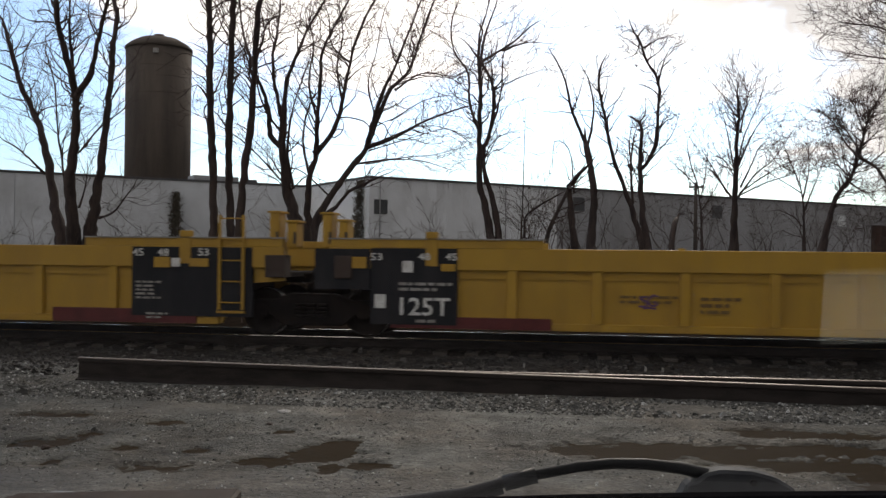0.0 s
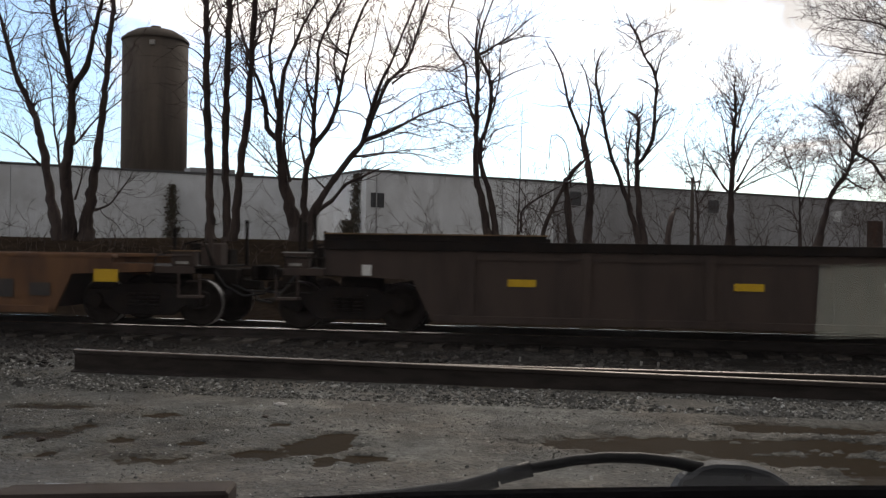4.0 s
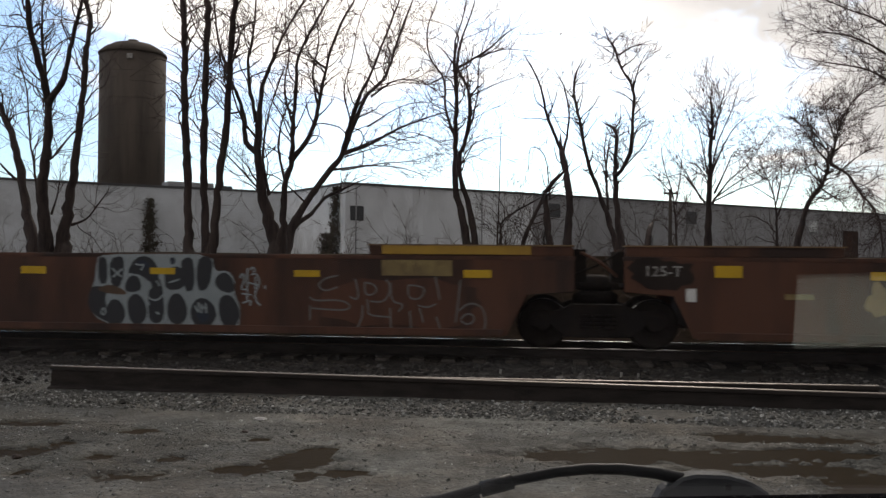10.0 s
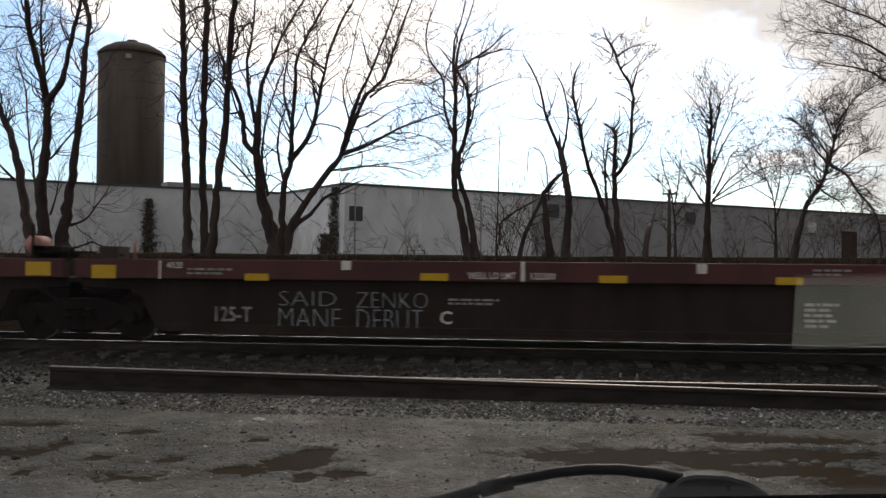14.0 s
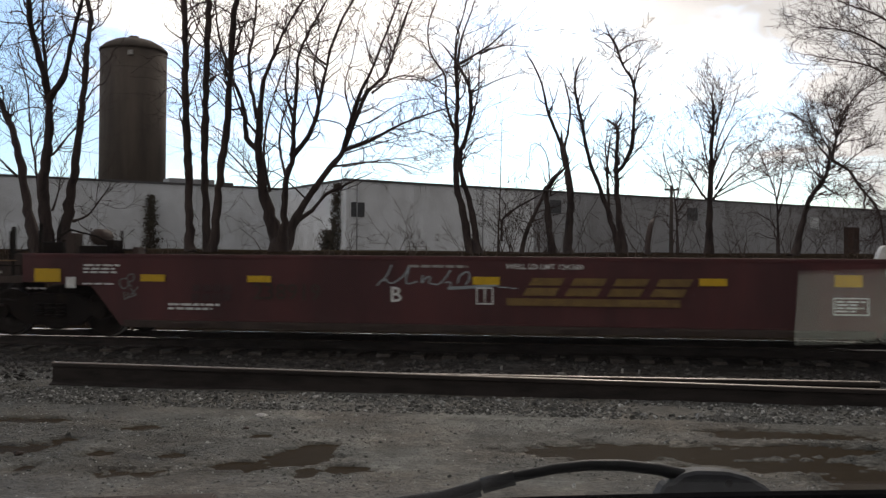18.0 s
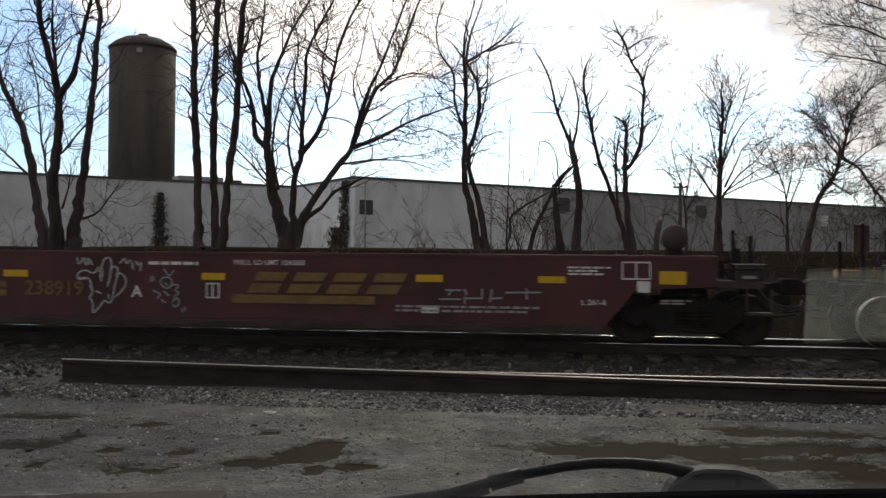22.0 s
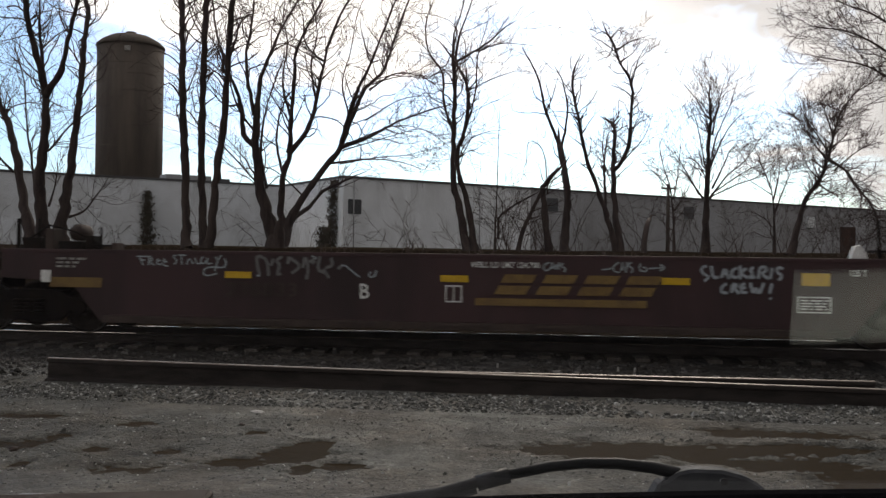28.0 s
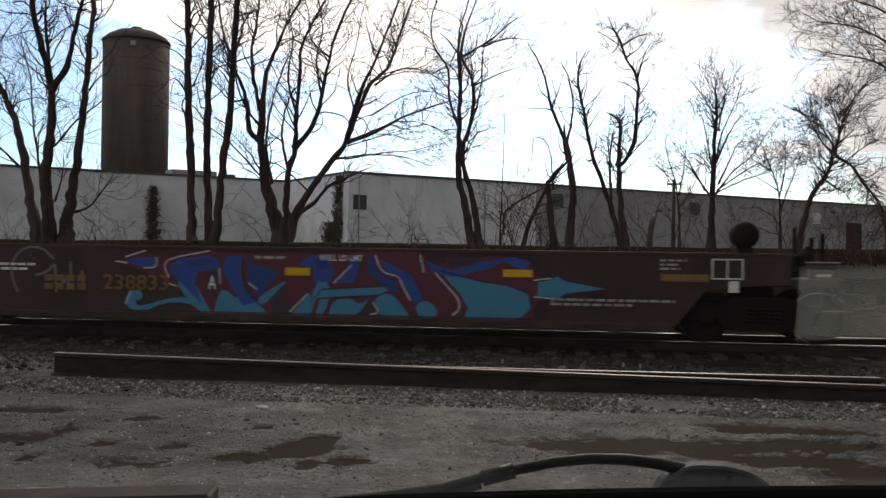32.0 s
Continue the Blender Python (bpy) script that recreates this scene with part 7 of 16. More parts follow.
mark(CA[1], 12.12, 0.51, 0.92, 0.34, 'black', layer=3)
logo(CA[1], 12.12, 0.50, 0.82, 0.24, 4, 'white', slant=0.0)
mark(CA[1], 13.39, 0.50, 1.32, 0.35, 'black', layer=3)
letters(CA[1], '730306', 13.40, 0.48, 1.26, 0.26, 'white')
writing(CA[1], 14.67, 0.72, 0.59, 0.13, 1, 'dull_black')
letters(CA[1], '40', 15.52, 1.33, 0.17, 0.12, 'dull_black')
letters(CA[1], '20', 15.53, 1.16, 0.17, 0.13, 'dull_black')
mark(CA[1], 16.00, 0.46, 0.25, 0.12, 'white')
mark(CA[1], 16.06, 0.21, 2.16, 0.23, 'maroon')
mark(CA[1], 16.42, 1.30, 0.05, 0.14, 'dull_black')
letters(CA[1], '45', 16.60, 1.30, 0.18, 0.11, 'dull_black')
mark(CA[1], 16.67, 0.46, 0.40, 0.28, 'black', layer=4)
ring(CA[1], 16.67, 0.46, 0.40, 0.28, 'white', 0)
writing(CA[1], 16.68, 0.46, 0.29, 0.19, 4, 'white')
mark(CA[1], 16.86, 1.30, 0.05, 0.14, 'dull_black')
letters(CA[1], '48', 17.06, 1.31, 0.18, 0.11, 'dull_black')
mark(CA[1], 17.37, 1.16, 0.15, 0.14, 'white')
mark(CA[1], 17.58, 1.30, 0.05, 0.14, 'dull_black')
mark(CA[1], 17.84, 0.54, 0.17, 0.19, 'white')
mark(CB[0], 0.38, 0.92, 0.16, 0.18, 'white')
mark(CB[0], 1.07, 0.77, 0.89, 0.14, 'reflector')
letters(CB[0], '53', 1.76, 0.93, 0.20, 0.13, 'grey_mark')
letters(CB[0], '48', 2.53, 0.94, 0.20, 0.12, 'grey_mark')
letters(CB[0], '45', 3.02, 0.95, 0.20, 0.12, 'grey_mark')
letters(CB[0], '20', 3.81, 0.86, 0.19, 0.11, 'grey_mark')
mark(CB[0], 4.36, 0.76, 0.50, 0.14, 'reflector')
scrawl(CB[0], 4.95, 0.75, 0.52, 0.51, 'spray_teal', 4)
scrawl(CB[0], 5.35, 0.61, 0.56, 0.20, 'spray_teal', 9)
logo(CB[0], 5.43, 0.85, 0.51, 0.21, 3, 'white', slant=0.0)
scrawl(CB[0], 6.38, 0.58, 0.28, 0.28, 'spray_teal', 6, loops=2)
letters(CB[0], '71629', 6.40, 0.83, 0.83, 0.21, 'white')
mark(CB[0], 7.65, 0.76, 0.47, 0.12, 'reflector')
writing(CB[0], 7.72, 0.92, 0.58, 0.10, 1, 'white')
mark(CB[0], 8.58, 1.36, 1.16, 0.03, 'grey_mark')
letters(CB[0], '53', 15.32, 0.45, 0.48, 0.28, 'soot_brown')
mark(CB[0], 15.61, 0.74, 0.44, 0.10, 'reflector')
letters(CB[0], '40', 15.91, 1.00, 0.19, 0.11, 'grey_mark')
letters(CB[0], '20', 15.91, 0.85, 0.19, 0.11, 'grey_mark')
letters(CB[0], '45', 16.68, 0.90, 0.18, 0.12, 'grey_mark')
letters(CB[0], '48', 17.12, 0.91, 0.18, 0.12, 'grey_mark')
mark(CB[0], 17.55, 0.90, 0.44, 0.21, 'reflector')
letters(CB[0], '53', 17.89, 0.92, 0.17, 0.12, 'grey_mark')
mark(CB[0], 19.19, 0.89, 0.16, 0.19, 'white')
smear(CC[0], -0.02, 0.79, 0.63, 0.46, 'pale_yellow', 24, layer=2)
mark(CC[0], 0.65, 0.79, 0.48, 0.25, 'reflector')
mark(CC[0], 3.80, 0.74, 0.42, 0.12, 'reflector')
mark(CC[0], 6.99, 0.72, 0.52, 0.11, 'reflector')
mark(CC[0], 11.25, 0.72, 0.44, 0.12, 'reflector')
logo(CC[0], 12.38, 0.78, 1.78, 0.25, 3, 'spray_white', slant=0.1)
smear(CC[0], 12.43, 0.41, 1.53, 0.49, 'maroon', 25, layer=1)
mark(CC[0], 13.64, 0.73, 0.46, 0.12, 'reflector')
mark(CC[0], 14.10, 0.45, 0.44, 0.30, 'dull_black')
smear(CC[0], 14.90, 0.50, 0.62, 0.64, 'rust', 23, layer=2)
mark(CC[0], 16.16, 0.73, 0.44, 0.11, 'reflector')
mark(CC[0], 16.83, 0.53, 0.31, 0.32, 'dull_black')
mark(CC[0], 17.49, 0.52, 0.39, 0.23, 'dull_black')
mark(CC[0], 18.72, 0.78, 0.45, 0.22, 'reflector')
smear(CX[0], 19.92, 1.00, 0.43, 0.80, 'rust', 32, layer=1)
smear(CX[0], 20.32, 1.16, 0.78, 0.45, 'spray_orange', 31, layer=2)
mark(CX[0], 21.26, 1.25, 0.24, 0.27, 'white')
mark(CD[0], 0.13, 1.26, 0.95, 0.14, 'reflector')
mark(CD[0], 0.25, 0.80, 0.30, 0.15, 'white')
mark(CD[0], 1.10, 0.59, 0.15, 0.22, 'grey_mark')
mark(CD[0], 3.00, 1.26, 0.44, 0.13, 'reflector')
logo(CD[0], 4.04, 0.73, 0.45, 0.15, 4, 'grey_mark')
mark(CD[0], 4.07, 0.74, 0.79, 0.21, 'dull_black', layer=2)
writing(CD[0], 4.84, 0.72, 0.65, 0.12, 1, 'grey_mark')
mark(CD[0], 4.92, 0.73, 0.88, 0.22, 'dull_black', layer=2)
mark(CD[0], 5.75, 1.26, 0.44, 0.12, 'reflector')
mark(CD[0], 9.09, 1.31, 0.48, 0.14, 'reflector')
mark(CD[0], 9.90, 1.31, 0.50, 0.14, 'reflector')
scrawl(CD[0], 13.12, 0.60, 0.72, 0.59, 'spray_navy', 36, width=0.045)
mark(CD[0], 13.44, 1.30, 0.42, 0.12, 'reflector')
letters(CD[0], '53', 16.08, 0.59, 0.40, 0.28, 'dull_black', fat=0.03)
mark(CD[0], 16.88, 1.34, 0.05, 0.25, 'white')
letters(CD[0], '48', 16.92, 0.86, 0.20, 0.13, 'white')
writing(CD[0], 17.27, 0.52, 0.73, 0.33, 4, 'grey_mark')
mark(CD[0], 17.29, 1.27, 0.51, 0.13, 'reflector')
letters(CD[0], '53', 17.51, 0.87, 0.19, 0.13, 'white')
mark(CD[0], 17.67, 1.34, 0.05, 0.27, 'white')
mark(CD[0], 17.95, 0.70, 0.24, 0.15, 'white')
mark(CD[1], 1.35, 0.60, 0.18, 0.17, 'white')
mark(CD[1], 1.61, 1.34, 0.05, 0.28, 'white')
letters(CD[1], '53', 1.73, 0.93, 0.18, 0.13, 'white')
mark(CD[1], 2.01, 1.25, 0.49, 0.12, 'reflector')
ring(CD[1], 2.04, 0.89, 0.18, 0.18, 'grey_mark', 0)
letters(CD[1], '125T', 2.06, 0.46, 0.77, 0.28, 'white', fat=0.03)
writing(CD[1], 2.10, 0.71, 0.50, 0.08, 1, 'grey_mark')
letters(CD[1], '48', 2.35, 0.94, 0.18, 0.13, 'white')
mark(CD[1], 2.38, 1.35, 0.05, 0.27, 'white')
mark(CD[1], 3.24, 1.25, 0.46, 0.12, 'reflector')
mark(CD[1], 5.84, 1.27, 0.41, 0.11, 'reflector')
mark(CD[1], 9.33, 1.29, 0.51, 0.13, 'reflector')
mark(CD[1], 10.21, 1.29, 0.50, 0.13, 'reflector')
mark(CD[1], 13.48, 1.28, 0.40, 0.12, 'reflector')
scrawl(CD[1], 15.44, 0.66, 0.34, 0.71, 'spray_navy', 42, width=0.05)
mark(CD[1], 16.24, 1.26, 0.54, 0.13, 'reflector')
letters(CD[1], '53', 16.42, 0.60, 0.50, 0.29, 'spray_navy', fat=0.03)
letters(CD[1], '48', 17.16, 0.92, 0.17, 0.13, 'white')
mark(CD[1], 17.16, 1.33, 0.05, 0.28, 'white')
ring(CD[1], 17.48, 0.87, 0.20, 0.18, 'grey_mark', 0)
writing(CD[1], 17.49, 0.50, 0.70, 0.42, 4, 'grey_mark')
mark(CD[1], 17.55, 1.25, 0.47, 0.12, 'reflector')
letters(CD[1], '53', 17.79, 0.93, 0.17, 0.13, 'white')
mark(CD[1], 17.94, 1.32, 0.05, 0.28, 'white')
mark(CD[2], 1.43, 0.71, 0.23, 0.14, 'white')
mark(CD[2], 1.44, 1.25, 0.47, 0.13, 'reflector')
mark(CD[2], 1.71, 1.33, 0.04, 0.27, 'white')
letters(CD[2], '53', 1.76, 0.85, 0.16, 0.12, 'white')
letters(CD[2], '125T', 2.08, 0.46, 0.72, 0.25, 'white', fat=0.03)
mark(CD[2], 2.13, 1.24, 0.45, 0.12, 'reflector')
letters(CD[2], '48', 2.34, 0.86, 0.16, 0.12, 'white')
mark(CD[2], 2.44, 1.31, 0.04, 0.27, 'white')
mark(CD[2], 6.05, 1.30, 0.47, 0.12, 'reflector')
mark(CD[2], 9.45, 1.29, 0.44, 0.12, 'reflector')
mark(CD[2], 10.24, 1.29, 0.42, 0.13, 'reflector')
mark(CD[2], 13.52, 0.78, 0.56, 0.22, 'dull_black', layer=2)
logo(CD[2], 13.53, 0.77, 0.48, 0.15, 4, 'grey_mark', slant=0.15)
mark(CD[2], 13.61, 1.30, 0.48, 0.13, 'reflector')
letters(CD[2], '788183', 14.35, 0.77, 0.64, 0.16, 'grey_mark')
mark(CD[2], 14.43, 0.78, 0.86, 0.21, 'dull_black', layer=2)
mark(CD[2], 16.43, 1.27, 0.48, 0.12, 'reflector')
mark(CD[2], 16.53, 0.60, 0.41, 0.26, 'dull_black', layer=1)
mark(CD[2], 17.28, 0.50, 0.36, 0.23, 'dull_black', layer=1)
mark(CD[2], 18.17, 0.56, 0.14, 0.16, 'grey_mark')
mark(CD[2], 18.84, 1.24, 0.90, 0.13, 'reflector')
mark(CD[2], 18.95, 0.81, 0.29, 0.13, 'white')
mark(CE[0], 0.07, 1.49, 0.38, 0.11, 'pale_yellow')
mark(CE[0], 0.64, 0.81, 0.49, 0.13, 'pale_yellow')
mark(CE[0], 1.26, 1.20, 0.48, 0.21, 'reflector')
mark(CE[0], 1.35, 0.85, 0.21, 0.20, 'white')
letters(CE[0], '53', 1.88, 0.66, 0.35, 0.27, 'dull_black', fat=0.03)
mark(CE[0], 1.91, 0.49, 0.87, 0.76, 'yellow', layer=2, name='label_panel')
mark(CE[0], 2.45, 1.26, 0.09, 0.10, 'dull_black')
mark(CE[0], 2.76, 0.43, 0.80, 0.14, 'pale_yellow')
mark(CE[0], 2.79, 1.25, 0.05, 0.12, 'dull_black')
mark(CE[0], 2.91, 1.51, 1.11, 0.24, 'yellow', layer=2)
mark(CE[0], 2.94, 1.20, 1.20, 0.32, 'pale_yellow', layer=2)
mark(CE[0], 3.50, 1.24, 0.05, 0.12, 'dull_black')
smear(CE[0], 4.15, 0.76, 1.25, 0.72, 'dull_black', 46, layer=1)
mark(CE[0], 4.18, 1.13, 0.46, 0.11, 'reflector')
logo(CE[0], 5.32, 0.79, 1.10, 0.27, 4, 'white', slant=0.2)
letters(CE[0], '723705', 6.82, 0.79, 1.51, 0.27, 'white', slant=0.2)
mark(CE[0], 7.08, 1.13, 0.49, 0.13, 'reflector')
mark(CE[0], 9.68, 1.13, 0.46, 0.13, 'reflector')
mark(CE[0], 12.02, 1.13, 0.44, 0.11, 'reflector')
mark(CE[0], 14.55, 1.11, 0.44, 0.11, 'reflector')
smear(CE[0], 16.08, 0.64, 3.00, 0.91, 'rust', 51, layer=1)
mark(CE[0], 16.41, 1.22, 1.18, 0.26, 'pale_yellow', layer=2)
mark(CE[0], 17.06, 1.52, 2.47, 0.14, 'yellow', layer=2)
mark(CE[0], 17.42, 1.13, 0.46, 0.13, 'reflector')
smear(CE[1], 0.98, 1.16, 1.10, 0.56, 'grime_dark', 71, layer=1, rough_=0.3)
letters(CE[1], '125-T', 1.03, 1.20, 0.56, 0.17, 'grey_mark', layer=5)
mark(CE[1], 1.45, 0.82, 0.16, 0.21, 'white')
mark(CE[1], 2.03, 1.20, 0.43, 0.19, 'reflector')
mark(CE[1], 3.12, 0.81, 0.44, 0.09, 'pale_yellow')
smear(CE[1], 4.36, 0.77, 0.67, 0.75, 'pale_yellow', 55, layer=1, rough_=0.6)
mark(CE[1], 4.42, 1.15, 0.45, 0.13, 'reflector')
spray(CE[1], 'EMK', 5.93, 0.72, 2.50, 1.17, 'spray_black', 'spray_silver', fat=0.03)
letters(CE[1], 'C', 6.76, 0.77, 0.14, 0.22, 'dull_black', layer=8)
mark(CE[1], 6.76, 0.76, 0.37, 0.35, 'pale_yellow', layer=7)
mark(CE[1], 7.19, 1.15, 0.46, 0.12, 'reflector')
mark(CE[1], 7.54, 0.76, 0.37, 0.28, 'pale_yellow')
smear(CE[1], 8.09, 0.80, 1.14, 0.73, 'pale_yellow', 56, layer=1, rough_=0.6)
mark(CE[1], 8.14, 0.78, 0.27, 0.41, 'pale_yellow')
mark(CE[1], 9.78, 1.14, 0.42, 0.12, 'reflector')
logo(CE[1], 9.78, 0.87, 2.12, 0.42, 3, 'grey_mark', slant=0.35)
mark(CE[1], 9.89, 0.87, 2.71, 0.67, 'dull_black', layer=2)
mark(CE[1], 12.02, 1.16, 0.44, 0.11, 'reflector', layer=8)
mark(CE[1], 14.71, 1.33, 0.93, 0.13, 'pale_yellow', layer=7)
mark(CE[1], 15.11, 1.15, 0.42, 0.11, 'reflector', layer=8)
mark(CE[1], 15.91, 0.97, 0.21, 0.63, 'pale_yellow', layer=7)
mark(CE[1], 16.37, 1.23, 0.69, 0.26, 'pale_yellow', layer=2)
mark(CE[1], 17.51, 1.15, 0.46, 0.13, 'reflector')
letters(CE[2], '125 T', 1.05, 1.17, 0.58, 0.19, 'white')
mark(CE[2], 1.53, 0.83, 0.17, 0.23, 'white')
mark(CE[2], 2.15, 1.23, 0.46, 0.23, 'reflector')
mark(CE[2], 3.30, 0.79, 0.51, 0.16, 'pale_yellow')
mark(CE[2], 4.70, 1.14, 0.44, 0.11, 'reflector')
mark(CE[2], 6.58, 1.30, 0.37, 0.12, 'pale_yellow', layer=7)
mark(CE[2], 8.21, 0.79, 0.53, 0.15, 'pale_yellow', layer=7)
mark(CE[2], 9.59, 0.82, 1.41, 0.13, 'pale_yellow', layer=7)
mark(CE[2], 9.87, 1.14, 0.37, 0.12, 'reflector')
mark(CE[2], 10.81, 0.79, 0.93, 0.39, 'pale_yellow', layer=7)
letters(CE[2], 'B', 11.12, 0.81, 0.10, 0.17, 'dull_black', layer=8)
letters(CE[2], 'U4', 11.43, 1.19, 0.78, 0.44, 'spray_white', fat=0.05)
scrawl(CE[2], 11.48, 0.32, 0.55, 0.42, 'spray_white', 57)
mark(CE[2], 12.31, 1.14, 0.47, 0.12, 'reflector')
logo(CE[2], 12.33, 0.79, 1.12, 0.28, 4, 'white', slant=0.2)
mark(CE[2], 13.03, 1.46, 1.82, 0.09, 'pale_yellow', layer=3)
smear(CE[2], 13.28, 0.60, 3.21, 1.01, 'dull_black', 58, layer=1)
letters(CE[2], '723705', 14.05, 0.77, 1.46, 0.27, 'white', slant=0.2)
mark(CE[2], 14.88, 1.12, 0.42, 0.11, 'reflector')
mark(CE[2], 16.18, 0.32, 0.66, 0.14, 'pale_yellow')
mark(CE[2], 17.50, 1.18, 0.40, 0.21, 'reflector')
mark(CE[2], 18.17, 0.59, 0.26, 0.28, 'pale_yellow')
mark(CE[2], 18.97, 0.83, 0.18, 0.22, 'white')
ring(CE[2], 19.51, 1.05, 0.40, 0.32, 'grey_mark', 0)
mark(CF[0], 0.22, 1.18, 0.45, 0.21, 'reflector')
writing(CF[0], 1.34, 1.25, 0.62, 0.14, 2, 'white')
mark(CF[0], 1.74, 1.19, 0.05, 0.31, 'white', layer=5)
letters(CF[0], '40/20', 2.04, 1.28, 0.32, 0.10, 'white')
writing(CF[0], 2.33, 0.52, 0.39, 0.07, 1, 'grey_mark')
mark(CF[0], 3.55, 1.09, 0.45, 0.12, 'reflector')
smear(CF[0], 3.93, 0.49, 0.48, 0.42, 'rust', 63, layer=1)
logo(CF[0], 4.50, 0.42, 0.85, 0.25, 4, 'white', slant=0.0)
smear(CF[0], 5.67, 0.44, 1.12, 0.30, 'soot', 64, layer=1)
mark(CF[0], 6.51, 1.09, 0.46, 0.12, 'reflector')
letters(CF[0], 'B', 6.66, 0.43, 0.17, 0.23, 'grey_mark')
ring(CF[0], 7.13, 0.46, 0.29, 0.29, 'grey_mark', 1)
writing(CF[0], 7.17, 0.68, 0.77, 0.11, 2, 'grey_mark')
letters(CF[0], 'WELL LD LMT', 7.43, 1.12, 0.79, 0.11, 'white')
mark(CF[0], 7.94, 1.18, 0.05, 0.32, 'white', layer=5)
letters(CF[0], '132500', 8.27, 1.13, 0.38, 0.11, 'white')
mark(CF[0], 9.36, 1.09, 0.41, 0.12, 'reflector')
mark(CF[0], 12.06, 1.09, 0.46, 0.11, 'reflector')
writing(CF[0], 12.79, 0.51, 0.73, 0.42, 5, 'grey_mark')
writing(CF[0], 13.06, 1.26, 0.66, 0.15, 2, 'white')
writing(CF[0], 13.43, 0.53, 0.40, 0.07, 1, 'grey_mark')
letters(CF[0], '40/20', 13.83, 1.28, 0.30, 0.10, 'white')
mark(CF[0], 14.08, 1.20, 0.05, 0.32, 'white', layer=5)
mark(CF[0], 15.18, 1.16, 0.46, 0.24, 'reflector')
mark(CF[1], 0.64, 1.12, 0.44, 0.23, 'reflector')
mark(CF[1], 1.65, 1.16, 0.04, 0.31, 'white', layer=5)
letters(CF[1], '40/20', 1.91, 1.24, 0.28, 0.11, 'white')
writing(CF[1], 2.53, 1.14, 0.79, 0.14, 2, 'grey_mark')
letters(CF[1], '125-T', 2.88, 0.41, 0.64, 0.26, 'grey_mark')
mark(CF[1], 3.35, 1.05, 0.41, 0.12, 'reflector')
letters(CF[1], 'SAID', 4.18, 0.69, 1.00, 0.25, 'spray_silver', fat=-0.026, name='graffiti_lettering')
letters(CF[1], 'MANE', 4.22, 0.36, 1.07, 0.33, 'spray_silver', fat=-0.026, name='graffiti_lettering')
mark(CF[1], 4.89, 1.26, 0.16, 0.15, 'white')
letters(CF[1], 'DEBUT', 5.60, 0.34, 1.12, 0.36, 'spray_silver', fat=-0.026, name='graffiti_lettering')
letters(CF[1], 'ZENKO', 5.64, 0.68, 1.21, 0.26, 'spray_silver', fat=-0.026, name='graffiti_lettering')
mark(CF[1], 6.37, 1.08, 0.46, 0.12, 'reflector')
letters(CF[1], 'C', 6.55, 0.40, 0.20, 0.22, 'white')
writing(CF[1], 7.01, 0.67, 0.85, 0.13, 2, 'grey_mark')
letters(CF[1], 'WELL LD LMT', 7.32, 1.11, 0.79, 0.11, 'white')
mark(CF[1], 7.83, 1.18, 0.06, 0.32, 'white', layer=5)
letters(CF[1], '122300', 8.16, 1.11, 0.39, 0.11, 'white')
mark(CF[1], 9.28, 1.07, 0.45, 0.12, 'reflector')
mark(CF[1], 10.68, 1.25, 0.16, 0.15, 'white')
mark(CF[1], 12.03, 1.07, 0.41, 0.12, 'reflector')
writing(CF[1], 12.58, 0.52, 0.53, 0.43, 5, 'grey_mark')
writing(CF[1], 12.68, 1.21, 0.58, 0.13, 2, 'grey_mark')
letters(CF[1], '40/20', 13.69, 1.27, 0.31, 0.11, 'white')
mark(CF[1], 13.95, 1.20, 0.06, 0.33, 'white', layer=5)
mark(CF[1], 15.00, 1.13, 0.50, 0.22, 'reflector')
mark(CF[2], 0.67, 1.11, 0.49, 0.22, 'reflector')
mark(CF[2], 1.72, 1.18, 0.05, 0.31, 'white', layer=5)
letters(CF[2], '40/20', 1.99, 1.24, 0.29, 0.10, 'white')
writing(CF[2], 2.29, 0.48, 0.34, 0.05, 1, 'grey_mark')
letters(CF[2], '125-T', 2.97, 0.42, 0.64, 0.24, 'white')
mark(CF[2], 3.45, 1.05, 0.44, 0.12, 'reflector')
letters(CF[2], 'ZENKO', 4.04, 0.55, 1.11, 0.59, 'spray_silver', fat=-0.026, name='graffiti_lettering')
mark(CF[2], 4.84, 1.23, 0.14, 0.14, 'white')
scrawl(CF[3], 9.97, 1.21, 0.58, 0.23, 'gold', 67)
mark(CF[3], 12.10, 1.11, 0.45, 0.13, 'reflector')
writing(CF[3], 12.54, 0.55, 0.60, 0.43, 5, 'grey_mark')
scrawl(CF[3], 13.28, 1.21, 0.50, 0.24, 'spray_blue', 65)
mark(CF[3], 13.64, 0.59, 0.16, 0.19, 'white')
mark(CF[3], 13.64, 1.15, 0.27, 0.12, 'reflector')
letters(CF[3], '40/20', 13.67, 1.31, 0.30, 0.10, 'white')
mark(CF[3], 13.89, 1.21, 0.06, 0.31, 'white', layer=5)
mark(CF[3], 14.86, 1.15, 0.46, 0.23, 'reflector')
mark(CF[4], 0.48, 1.13, 0.48, 0.24, 'reflector')
mark(CF[4], 1.49, 1.17, 0.05, 0.33, 'white', layer=5)
scrawl(CF[4], 1.56, 1.17, 0.80, 0.23, 'spray_teal', 66)
writing(CF[4], 2.33, 1.13, 0.83, 0.16, 2, 'grey_mark')
letters(CF[4], '125-T', 2.80, 0.41, 0.67, 0.27, 'grey_mark')
mark(CF[4], 3.32, 1.07, 0.46, 0.12, 'reflector')
logo(CF[4], 4.18, 0.41, 0.76, 0.22, 4, 'soot_brown', slant=0.0)
